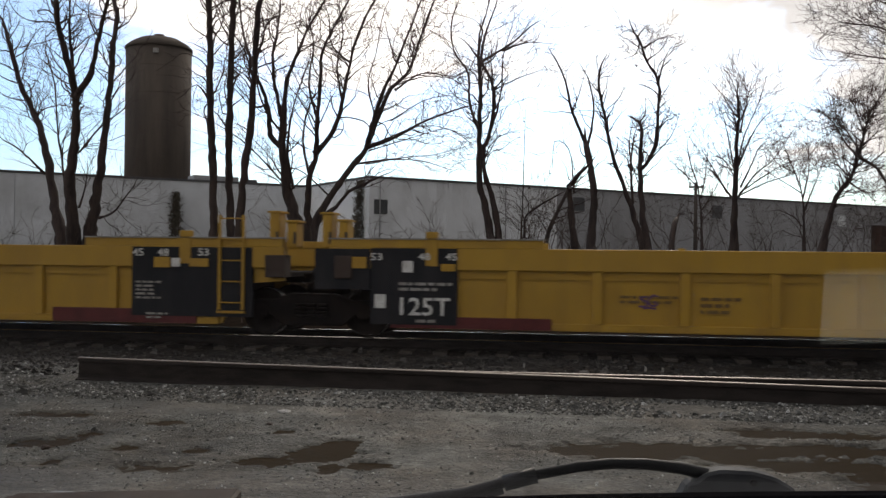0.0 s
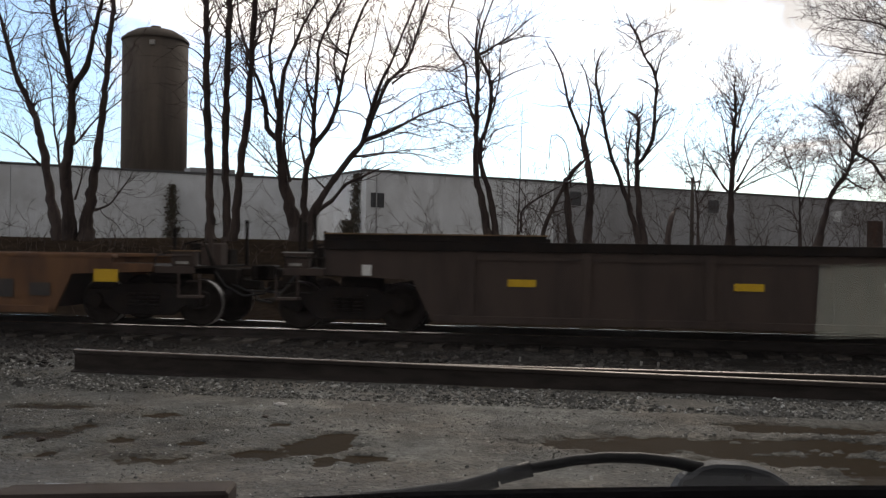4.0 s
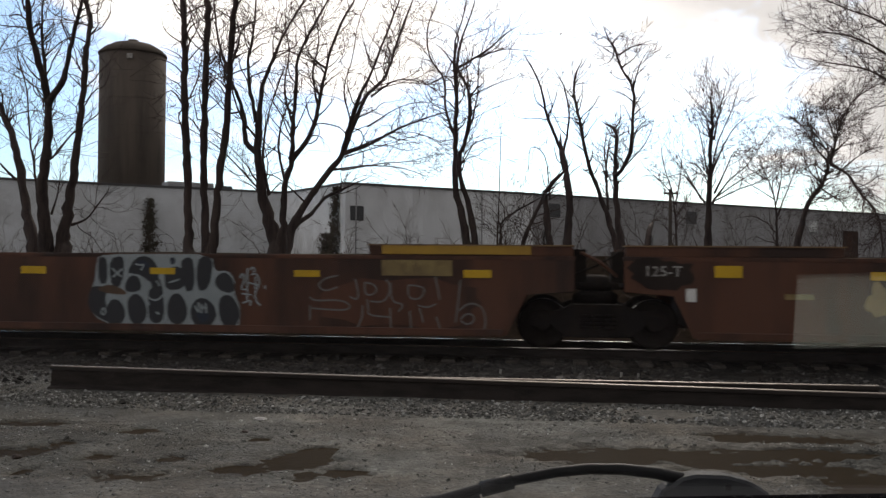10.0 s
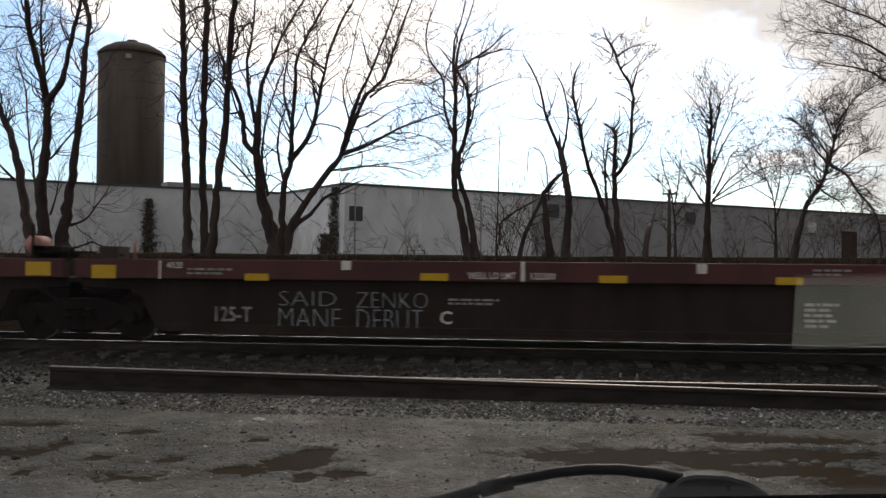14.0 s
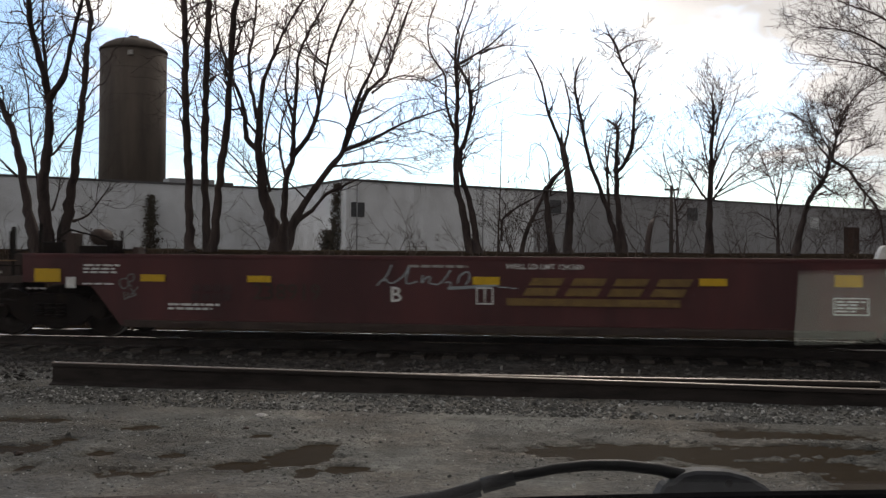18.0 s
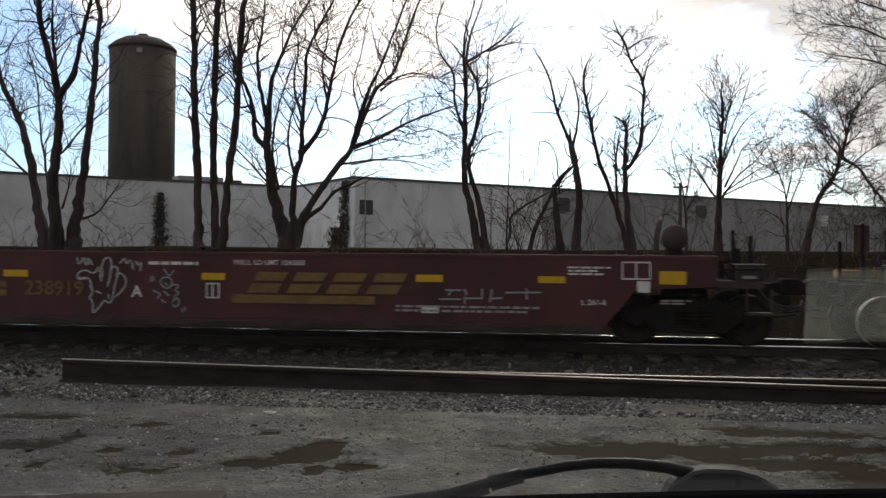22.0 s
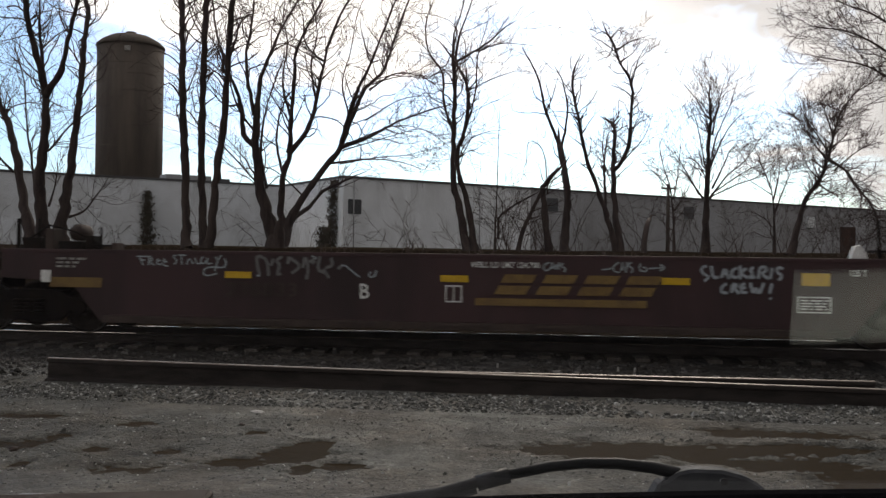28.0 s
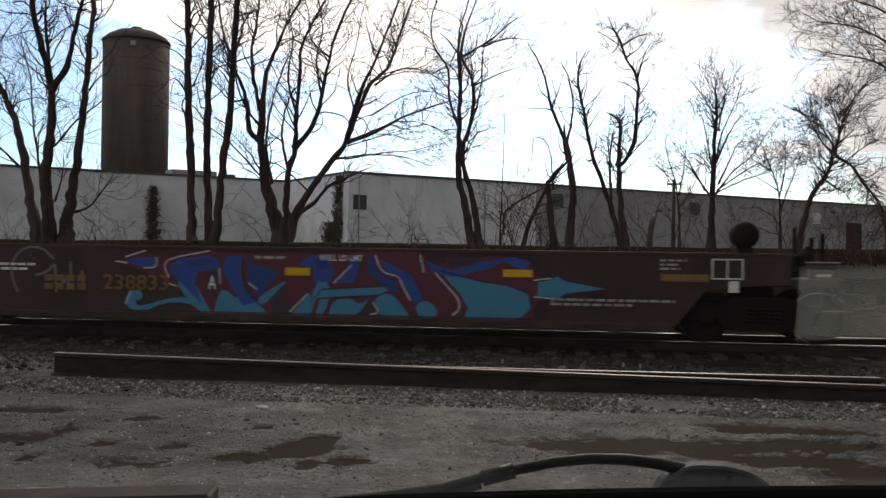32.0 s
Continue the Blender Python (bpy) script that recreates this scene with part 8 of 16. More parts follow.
letters(CF[4], 'DEBUT', 4.26, 1.16, 1.39, 0.32, 'spray_silver', fat=-0.026, name='graffiti_lettering')
writing(CF[4], 5.32, 0.44, 0.97, 0.23, 1, 'soot_brown')
letters(CF[4], 'MANE', 5.97, 1.18, 1.05, 0.32, 'spray_silver', fat=-0.026, name='graffiti_lettering')
mark(CF[4], 6.13, 1.05, 0.39, 0.11, 'reflector')
letters(CF[4], 'A', 6.26, 0.43, 0.14, 0.21, 'white')
ring(CF[4], 6.67, 0.44, 0.24, 0.26, 'white', 1)
writing(CF[4], 6.90, 0.66, 0.78, 0.14, 2, 'grey_mark')
letters(CF[4], 'WELL LD LMT', 7.01, 1.12, 0.72, 0.11, 'white')
mark(CF[4], 7.50, 1.17, 0.06, 0.31, 'white', layer=5)
letters(CF[4], '121500', 7.95, 1.13, 0.39, 0.11, 'white')
writing(CF[4], 8.21, 0.65, 0.48, 0.14, 2, 'grey_mark')
ring(CF[4], 8.75, 0.45, 0.46, 0.33, 'white', 1)
mark(CF[4], 9.09, 1.06, 0.46, 0.12, 'reflector')
letters(CF[4], 'SAID', 10.11, 1.15, 1.23, 0.32, 'spray_silver', fat=-0.026, name='graffiti_lettering')
smear(CF[4], 10.52, 0.45, 2.04, 0.46, 'soot', 68, layer=1)
letters(CF[4], 'ZENKO', 11.82, 1.16, 1.79, 0.33, 'spray_silver', fat=-0.026, name='graffiti_lettering')
mark(CF[4], 12.00, 1.05, 0.49, 0.12, 'reflector')
writing(CF[4], 12.74, 0.41, 1.12, 0.21, 3, 'grey_mark')
letters(CF[4], '40/20', 13.55, 1.24, 0.28, 0.09, 'white')
mark(CF[4], 13.80, 1.17, 0.05, 0.33, 'white', layer=5)
writing(CF[4], 14.44, 1.21, 1.05, 0.15, 2, 'grey_mark')
mark(CF[4], 15.26, 1.13, 0.43, 0.21, 'reflector')
writing(CG[0], -0.05, 0.75, 0.35, 0.06, 1, 'grey_mark')
mark(CG[0], 0.15, 0.98, 0.48, 0.23, 'reflector')
mark(CG[0], 0.58, 0.86, 0.18, 0.19, 'white')
writing(CG[0], 1.09, 0.84, 0.58, 0.05, 1, 'white')
writing(CG[0], 1.15, 1.10, 0.68, 0.18, 3, 'white')
mark(CG[0], 2.06, 0.95, 0.44, 0.12, 'reflector')
writing(CG[0], 2.80, 0.47, 0.91, 0.14, 2, 'white')
logo(CG[0], 3.11, 0.71, 0.73, 0.27, 4, 'plum', slant=0.1)
mark(CG[0], 3.94, 0.95, 0.41, 0.11, 'reflector')
letters(CG[0], '238919', 4.42, 0.74, 1.17, 0.28, 'soot_brown')
letters(CG[0], 'B', 6.29, 0.72, 0.18, 0.25, 'white')
writing(CG[0], 6.98, 1.19, 0.99, 0.08, 1, 'grey_mark')
ring(CG[0], 7.76, 0.71, 0.28, 0.28, 'white', 1)
mark(CG[0], 7.78, 0.96, 0.44, 0.13, 'reflector')
letters(CG[0], 'WELL LD LMT 124,500', 8.73, 1.19, 1.26, 0.10, 'white')
mark(CG[0], 9.51, 0.62, 2.78, 0.12, 'gold', layer=5)
logo(CG[0], 9.74, 0.87, 2.72, 0.29, 4, 'gold', slant=0.55)
mark(CG[0], 11.41, 0.97, 0.43, 0.12, 'reflector')
mark(CG[0], 13.48, 1.01, 0.42, 0.19, 'reflector')
ring(CG[0], 13.52, 0.61, 0.54, 0.28, 'white', 0)
writing(CG[0], 13.52, 0.61, 0.44, 0.20, 4, 'white')
letters(CG[0], '125 T', 14.21, 1.14, 0.33, 0.11, 'white')
mark(CG[1], 1.43, 0.80, 0.18, 0.19, 'white')
mark(CG[1], 1.90, 1.03, 0.46, 0.20, 'reflector')
writing(CG[1], 2.16, 0.63, 1.01, 0.32, 5, 'white')
writing(CG[1], 2.89, 1.00, 1.34, 0.20, 3, 'white')
scrawl(CG[1], 2.94, 0.75, 0.45, 0.34, 'spray_white', 72)
mark(CG[1], 4.03, 0.97, 0.43, 0.11, 'reflector')
letters(CG[1], 'C', 5.02, 0.83, 0.16, 0.22, 'white')
mark(CG[1], 5.88, 0.97, 0.40, 0.12, 'reflector')
writing(CG[1], 6.97, 1.20, 0.91, 0.10, 1, 'white')
mark(CG[1], 7.73, 0.99, 0.46, 0.12, 'reflector')
letters(CG[1], 'WELL LD LMT 124,500', 8.70, 1.20, 1.29, 0.11, 'white')
mark(CG[1], 11.41, 0.98, 0.47, 0.13, 'reflector')
ring(CG[1], 13.43, 0.63, 0.49, 0.28, 'white', 0)
writing(CG[1], 13.43, 0.62, 0.41, 0.20, 4, 'white')
mark(CG[1], 13.52, 1.03, 0.41, 0.21, 'reflector')
letters(CG[1], '125 T', 14.17, 1.14, 0.31, 0.11, 'white')
writing(CG[2], 0.95, 0.88, 0.49, 0.11, 2, 'grey_mark')
mark(CG[2], 1.35, 0.80, 0.19, 0.20, 'white')
mark(CG[2], 1.77, 1.02, 0.49, 0.21, 'reflector')
writing(CG[2], 2.10, 0.62, 1.00, 0.32, 5, 'white')
writing(CG[2], 2.74, 0.99, 1.29, 0.20, 3, 'white')
mark(CG[2], 3.98, 0.97, 0.43, 0.12, 'reflector')
letters(CG[2], 'D', 5.01, 0.72, 0.19, 0.22, 'white')
mark(CG[2], 5.77, 0.97, 0.41, 0.12, 'reflector')
writing(CG[2], 6.88, 1.19, 0.87, 0.10, 1, 'white')
mark(CG[2], 7.61, 0.98, 0.45, 0.12, 'reflector')
letters(CG[2], 'WELL LD LMT 124,200', 8.59, 1.21, 1.29, 0.11, 'white')
mark(CG[2], 9.36, 0.60, 2.82, 0.16, 'pale_yellow', layer=5)
logo(CG[2], 9.63, 0.87, 2.78, 0.28, 4, 'pale_yellow', slant=0.55)
mark(CG[2], 11.37, 0.97, 0.43, 0.12, 'reflector')
ring(CG[2], 13.41, 0.62, 0.50, 0.26, 'white', 0)
writing(CG[2], 13.41, 0.62, 0.42, 0.18, 4, 'white')
mark(CG[2], 13.53, 1.03, 0.44, 0.21, 'reflector')
letters(CG[2], '125', 14.13, 1.12, 0.18, 0.10, 'white')
writing(CG[3], 0.68, 0.72, 0.36, 0.09, 1, 'grey_mark')
scrawl(CG[3], 0.83, 1.13, 0.62, 0.30, 'spray_white', 80, width=0.035)
mark(CG[3], 1.29, 0.81, 0.19, 0.19, 'white')
mark(CG[3], 1.73, 1.03, 0.48, 0.21, 'reflector')
writing(CG[3], 2.04, 0.63, 1.00, 0.34, 5, 'white')
writing(CG[3], 2.74, 0.99, 1.35, 0.20, 3, 'white')
writing(CG[3], 3.00, 0.97, 0.90, 0.12, 2, 'white')
mark(CG[3], 3.97, 0.96, 0.47, 0.10, 'reflector')
letters(CG[3], 'E', 4.96, 0.72, 0.18, 0.24, 'white')
shape(CG[3], ((6.76, 0.74), (6.73, 0.70), (6.67, 0.71), (6.66, 0.75), (6.72, 0.79)), 'spray_yellow', 2.8, 2)
writing(CG[3], 6.80, 1.20, 0.75, 0.10, 1, 'white')
shape(CG[3], ((6.85, 0.64), (6.81, 0.58), (6.72, 0.60), (6.71, 0.66), (6.79, 0.71)), 'spray_yellow', 2.8, 2)
shape(CG[3], ((7.18, 0.37), (7.14, 0.31), (7.03, 0.33), (7.01, 0.40), (7.11, 0.46)), 'spray_yellow', 2.8, 2)
shape(CG[3], ((7.23, 0.64), (7.18, 0.56), (7.04, 0.58), (7.02, 0.67), (7.14, 0.75)), 'spray_yellow', 2.8, 2)
shape(CG[3], ((7.33, 0.56), (7.23, 0.41), (7.09, 0.38), (6.90, 0.42), (6.85, 0.62), (6.97, 0.77), (7.16, 0.80), (7.30, 0.71)), 'spray_orange', 2.0, 2)
stroke(CG[3], ((7.34, 1.29), (7.46, 1.12), (7.67, 1.02), (7.61, 0.91), (7.40, 0.95), (7.31, 0.72), (7.36, 0.32), (7.49, 0.21)), 0.085, 'spray_cyan', 3.2, 0, 2)
shape(CG[3], ((7.38, 0.26), (7.29, 0.11), (7.15, 0.08), (6.96, 0.12), (6.91, 0.32), (7.02, 0.47), (7.21, 0.50), (7.35, 0.41)), 'spray_orange', 2.0, 2)
shape(CG[3], ((7.38, 1.26), (9.50, 1.32), (12.36, 1.33), (12.78, 1.14), (12.65, 0.72), (11.86, 0.45), (11.80, 0.18), (9.51, 0.11), (7.41, 0.15)), 'spray_taupe', 1.0, 1)
shape(CG[3], ((7.38, 1.03), (7.31, 0.92), (7.20, 0.90), (7.06, 0.93), (7.02, 1.08), (7.11, 1.20), (7.26, 1.21), (7.36, 1.15)), 'spray_orange', 2.0, 2)
shape(CG[3], ((7.51, 1.18), (7.46, 1.10), (7.40, 1.09), (7.31, 1.11), (7.28, 1.20), (7.34, 1.28), (7.43, 1.29), (7.49, 1.25)), 'spray_orange', 2.0, 2)
shape(CG[3], ((7.53, 1.07), (7.49, 0.99), (7.36, 1.02), (7.34, 1.10), (7.46, 1.17)), 'spray_yellow', 2.8, 2)
shape(CG[3], ((7.54, 0.40), (7.52, 0.37), (7.48, 0.39), (7.50, 0.42)), 'spray_white', 3.2, 1)
shape(CG[3], ((7.58, 0.38), (7.53, 0.32), (7.43, 0.36), (7.48, 0.45)), 'spray_purple', 2.6, 2)
stroke(CG[3], ((7.88, 1.26), (8.08, 1.12), (8.23, 1.32)), 0.06, 'spray_cyan', 3.2, 0, 2)
shape(CG[3], ((7.91, 0.44), (7.89, 0.42), (7.86, 0.43), (7.87, 0.47)), 'spray_white', 3.2, 1)
shape(CG[3], ((7.96, 0.43), (7.91, 0.36), (7.81, 0.40), (7.85, 0.50)), 'spray_purple', 2.6, 2)
stroke(CG[3], ((8.01, 1.12), (7.95, 0.66), (8.29, 0.40), (8.22, 0.93)), 0.035, 'spray_black', 2.2, 0, 2)
stroke(CG[3], ((8.06, 1.10), (8.00, 0.63), (8.34, 0.37), (8.27, 0.90)), 0.03, 'spray_purple', 1.8, 0, 2)
stroke(CG[3], ((8.53, 0.93), (8.57, 0.40)), 0.035, 'spray_black', 2.2, 0, 2)
stroke(CG[3], ((8.57, 0.90), (8.61, 0.38)), 0.03, 'spray_purple', 1.8, 0, 2)
shape(CG[3], ((8.59, 0.81), (8.57, 0.79), (8.53, 0.80), (8.55, 0.84)), 'spray_white', 3.2, 1)
shape(CG[3], ((8.61, 0.49), (8.59, 0.47), (8.55, 0.48), (8.57, 0.52)), 'spray_white', 3.2, 1)
shape(CG[3], ((8.64, 0.79), (8.58, 0.73), (8.49, 0.77), (8.53, 0.86)), 'spray_lilac', 2.6, 2)
shape(CG[3], ((8.65, 0.48), (8.60, 0.42), (8.50, 0.45), (8.55, 0.55)), 'spray_purple', 2.6, 2)
stroke(CG[3], ((8.89, 1.26), (8.98, 0.80), (8.87, 0.41), (9.11, 0.25)), 0.035, 'spray_black', 2.2, 0, 2)
stroke(CG[3], ((8.94, 1.24), (9.03, 0.78), (8.92, 0.38), (9.15, 0.22)), 0.03, 'spray_purple', 1.8, 0, 2)
stroke(CG[3], ((9.10, 1.00), (9.63, 1.01)), 0.035, 'spray_black', 2.2, 0, 2)
stroke(CG[3], ((9.10, 0.48), (9.64, 0.47)), 0.035, 'spray_black', 2.2, 0, 2)
stroke(CG[3], ((9.15, 0.98), (9.68, 0.98)), 0.03, 'spray_purple', 1.8, 0, 2)
stroke(CG[3], ((9.15, 0.45), (9.69, 0.45)), 0.03, 'spray_purple', 1.8, 0, 2)
shape(CG[3], ((9.26, 0.82), (9.24, 0.79), (9.21, 0.81), (9.22, 0.85)), 'spray_white', 3.2, 1)
shape(CG[3], ((9.27, 0.42), (9.25, 0.40), (9.21, 0.41), (9.23, 0.45)), 'spray_white', 3.2, 1)
shape(CG[3], ((9.31, 0.80), (9.26, 0.74), (9.16, 0.78), (9.20, 0.87)), 'spray_purple', 2.6, 2)
shape(CG[3], ((9.31, 0.41), (9.26, 0.35), (9.17, 0.38), (9.21, 0.48)), 'spray_purple', 2.6, 2)
stroke(CG[3], ((9.60, 1.27), (9.61, 0.32)), 0.035, 'spray_black', 2.2, 0, 2)
stroke(CG[3], ((9.64, 1.24), (9.65, 0.29)), 0.03, 'spray_purple', 1.8, 0, 2)
stroke(CG[3], ((9.97, 0.95), (10.36, 0.95), (10.17, 0.69), (10.38, 0.50), (10.30, 0.29)), 0.035, 'spray_black', 2.2, 0, 2)
shape(CG[3], ((9.97, 0.50), (9.95, 0.48), (9.92, 0.49), (9.93, 0.53)), 'spray_white', 3.2, 1)
stroke(CG[3], ((10.01, 0.92), (10.41, 0.93), (10.21, 0.66), (10.42, 0.47), (10.35, 0.26)), 0.03, 'spray_purple', 1.8, 0, 2)
shape(CG[3], ((10.02, 0.48), (9.97, 0.42), (9.87, 0.46), (9.91, 0.55)), 'spray_lilac', 2.6, 2)
stroke(CG[3], ((10.36, 1.21), (10.56, 1.28)), 0.06, 'spray_cyan', 3.2, 0, 2)
stroke(CG[3], ((10.69, 1.15), (10.61, 0.76), (10.76, 0.37)), 0.035, 'spray_black', 2.2, 0, 2)
stroke(CG[3], ((10.73, 1.12), (10.66, 0.73), (10.81, 0.35)), 0.03, 'spray_purple', 1.8, 0, 2)
shape(CG[3], ((10.79, 1.19), (10.77, 1.16), (10.74, 1.18), (10.75, 1.22)), 'spray_white', 3.2, 1)
shape(CG[3], ((10.84, 1.17), (10.79, 1.11), (10.69, 1.15), (10.74, 1.24)), 'spray_purple', 2.6, 2)
shape(CG[3], ((10.86, 0.82), (10.84, 0.80), (10.81, 0.82), (10.82, 0.85)), 'spray_white', 3.2, 1)
shape(CG[3], ((10.91, 0.81), (10.86, 0.75), (10.76, 0.79), (10.80, 0.88)), 'spray_purple', 2.6, 2)
stroke(CG[3], ((11.14, 1.15), (11.18, 0.57), (11.41, 0.35)), 0.035, 'spray_black', 2.2, 0, 2)
stroke(CG[3], ((11.19, 1.13), (11.23, 0.55), (11.45, 0.32)), 0.03, 'spray_purple', 1.8, 0, 2)
shape(CG[3], ((11.40, 0.36), (11.38, 0.34), (11.35, 0.35), (11.37, 0.39)), 'spray_white', 3.2, 1)
shape(CG[3], ((11.45, 0.34), (11.40, 0.28), (11.31, 0.32), (11.35, 0.41)), 'spray_purple', 2.6, 2)
stroke(CG[3], ((11.53, 0.90), (11.98, 1.10), (11.86, 0.52)), 0.035, 'spray_black', 2.2, 0, 2)
shape(CG[3], ((11.57, 0.85), (11.55, 0.82), (11.52, 0.84), (11.54, 0.87)), 'spray_white', 3.2, 1)
stroke(CG[3], ((11.58, 0.87), (12.03, 1.07), (11.90, 0.49)), 0.03, 'spray_purple', 1.8, 0, 2)
shape(CG[3], ((11.62, 0.83), (11.57, 0.77), (11.48, 0.81), (11.52, 0.90)), 'spray_lilac', 2.6, 2)
shape(CG[3], ((11.72, 1.20), (11.71, 1.17), (11.67, 1.19), (11.69, 1.22)), 'spray_white', 3.2, 1)
shape(CG[3], ((11.77, 1.18), (11.72, 1.12), (11.63, 1.16), (11.67, 1.25)), 'spray_lilac', 2.6, 2)
shape(CG[3], ((12.17, 0.35), (12.13, 0.28), (12.02, 0.30), (12.01, 0.38), (12.11, 0.44)), 'spray_yellow', 2.8, 2)
stroke(CG[3], ((12.29, 1.00), (12.36, 1.23), (12.85, 1.16), (12.76, 0.76), (12.37, 0.65), (12.05, 0.62), (11.80, 0.35)), 0.085, 'spray_cyan', 3.2, 0, 2)
shape(CG[3], ((12.51, 0.33), (12.41, 0.16), (12.26, 0.13), (12.05, 0.18), (12.00, 0.40), (12.13, 0.57), (12.33, 0.60), (12.48, 0.50)), 'spray_orange', 2.0, 2)
shape(CG[3], ((12.72, 1.24), (12.66, 1.14), (12.57, 1.13), (12.45, 1.15), (12.41, 1.29), (12.49, 1.39), (12.61, 1.40), (12.70, 1.35)), 'spray_orange', 2.0, 2)
shape(CG[3], ((12.79, 0.52), (12.77, 0.48), (12.72, 0.50), (12.71, 0.53), (12.76, 0.56)), 'spray_yellow', 2.8, 2)
shape(CG[3], ((12.85, 0.51), (12.80, 0.43), (12.74, 0.42), (12.65, 0.44), (12.62, 0.54), (12.68, 0.62), (12.77, 0.63), (12.84, 0.59)), 'spray_orange', 2.0, 2)
shape(CG[3], ((13.10, 1.03), (13.04, 0.93), (12.87, 0.97), (12.85, 1.08), (13.00, 1.17)), 'spray_yellow', 2.8, 2)
ring(CG[3], 13.42, 0.60, 0.50, 0.27, 'white', 0)
writing(CG[3], 13.42, 0.60, 0.41, 0.18, 4, 'white')
mark(CG[3], 13.54, 1.01, 0.44, 0.21, 'reflector')
letters(CG[3], '125 T', 14.07, 1.11, 0.31, 0.11, 'white')
mark(CG[4], 1.26, 0.80, 0.20, 0.20, 'white')
mark(CG[4], 1.70, 1.02, 0.45, 0.21, 'reflector')
writing(CG[4], 1.96, 0.61, 0.88, 0.33, 5, 'white')
writing(CG[4], 2.73, 0.99, 1.42, 0.22, 3, 'white')
logo(CG[4], 3.40, 0.69, 0.84, 0.26, 4, 'gold', slant=0.0)
mark(CG[4], 3.96, 0.96, 0.45, 0.12, 'reflector')
letters(CG[4], '238919', 4.68, 0.71, 1.08, 0.26, 'gold')
letters(CG[4], 'A', 6.20, 0.67, 0.20, 0.20, 'white')
writing(CG[4], 6.85, 1.16, 0.88, 0.10, 1, 'white')
ring(CG[4], 7.56, 0.70, 0.24, 0.26, 'white', 1)
mark(CG[4], 7.57, 0.94, 0.41, 0.12, 'reflector')
letters(CG[4], 'WELL LD LMT 124,800', 8.54, 1.18, 1.25, 0.10, 'white')
mark(CG[4], 9.14, 0.57, 2.47, 0.14, 'gold', layer=5)
logo(CG[4], 9.55, 0.85, 2.73, 0.35, 4, 'gold', slant=0.55)
mark(CG[4], 11.29, 0.95, 0.45, 0.12, 'reflector')
mark(CG[4], 11.30, 0.43, 0.28, 0.11, 'white')
writing(CG[4], 11.94, 0.45, 2.42, 0.14, 2, 'grey_mark')
mark(CG[4], 13.30, 0.95, 0.44, 0.11, 'reflector')
writing(CG[4], 13.90, 1.10, 0.68, 0.16, 3, 'white')
letters(CG[4], 'L 261-6', 13.98, 0.59, 0.39, 0.09, 'white')
ring(CG[4], 14.65, 1.11, 0.46, 0.29, 'white', 1)
mark(CG[4], 14.77, 0.85, 0.20, 0.18, 'white')
mark(CG[4], 15.23, 1.00, 0.42, 0.21, 'reflector')
writing(CG[4], 15.28, 0.61, 0.49, 0.09, 2, 'grey_mark')
mark(CH[0], 1.71, 1.10, 0.04, 0.12, 'white')
mark(CH[0], 1.75, 0.89, 0.16, 0.22, 'white')
scrawl(CH[0], 2.69, 0.38, 0.56, 0.39, 'spray_dim', 101, width=0.03)
logo(CH[0], 3.75, 0.35, 0.83, 0.20, 4, 'taupe_mark', slant=0.2)
mark(CH[0], 4.20, 0.69, 0.50, 0.20, 'tan', layer=1)
mark(CH[0], 4.64, 0.36, 2.69, 0.34, 'dull_black', layer=1)
letters(CH[0], '740073', 5.39, 0.36, 0.98, 0.18, 'taupe_mark', slant=0.15)
mark(CH[0], 6.07, 0.79, 0.10, 0.30, 'tan_top', layer=6, name='side_post')
mark(CH[0], 7.61, 0.60, 0.15, 0.86, 'tan_top', layer=6, name='side_post')
mark(CH[0], 9.38, 0.81, 0.13, 0.37, 'tan_top', layer=6, name='side_post')
mark(CH[0], 11.95, 0.57, 0.40, 0.21, 'tan', layer=1)
mark(CH[0], 12.27, 0.62, 0.07, 0.69, 'tan_top', layer=6, name='side_post')
mark(CH[0], 12.96, 0.58, 1.35, 0.81, 'dull_black', layer=1)
mark(CH[0], 13.14, 0.54, 0.48, 0.36, 'tan', layer=1)
mark(CH[0], 13.18, 0.55, 1.79, 1.00, 'black', layer=1)
mark(CH[0], 13.79, 1.11, 0.07, 0.15, 'white')
mark(CH[1], 1.74, 1.09, 0.06, 0.14, 'white')
mark(CH[1], 1.81, 0.85, 0.18, 0.21, 'white')
mark(CH[1], 2.34, 0.58, 1.74, 0.87, 'black', layer=1)
mark(CH[1], 3.23, 0.43, 0.07, 0.55, 'tan_top', layer=6, name='side_post')
mark(CH[1], 5.99, 0.53, 3.08, 0.89, 'dull_black', layer=1)
mark(CH[1], 7.62, 0.57, 0.13, 0.94, 'tan_top', layer=6, name='side_post')
logo(CH[1], 9.47, 0.49, 1.90, 0.40, 3, 'taupe_mark', slant=0.3)
mark(CH[1], 9.47, 0.51, 2.24, 0.49, 'dull_black', layer=2)
mark(CH[1], 11.83, 0.53, 0.43, 0.16, 'pale_yellow')
mark(CH[1], 12.39, 0.46, 0.07, 0.54, 'tan_top', layer=6, name='side_post')
mark(CH[1], 13.17, 0.58, 1.49, 0.96, 'black', layer=1)
mark(CH[1], 13.88, 1.07, 0.04, 0.13, 'white')
mark(CH[2], 1.80, 0.82, 0.19, 0.20, 'white')
smear(CH[2], 2.37, 0.55, 0.72, 0.32, 'spray_black', 105, layer=4, rough_=0.4)
smear(CH[2], 2.38, 0.55, 0.88, 0.51, 'spray_green', 104, layer=2, rough_=0.5)
mark(CH[2], 2.50, 0.55, 1.39, 0.88, 'black', layer=1)
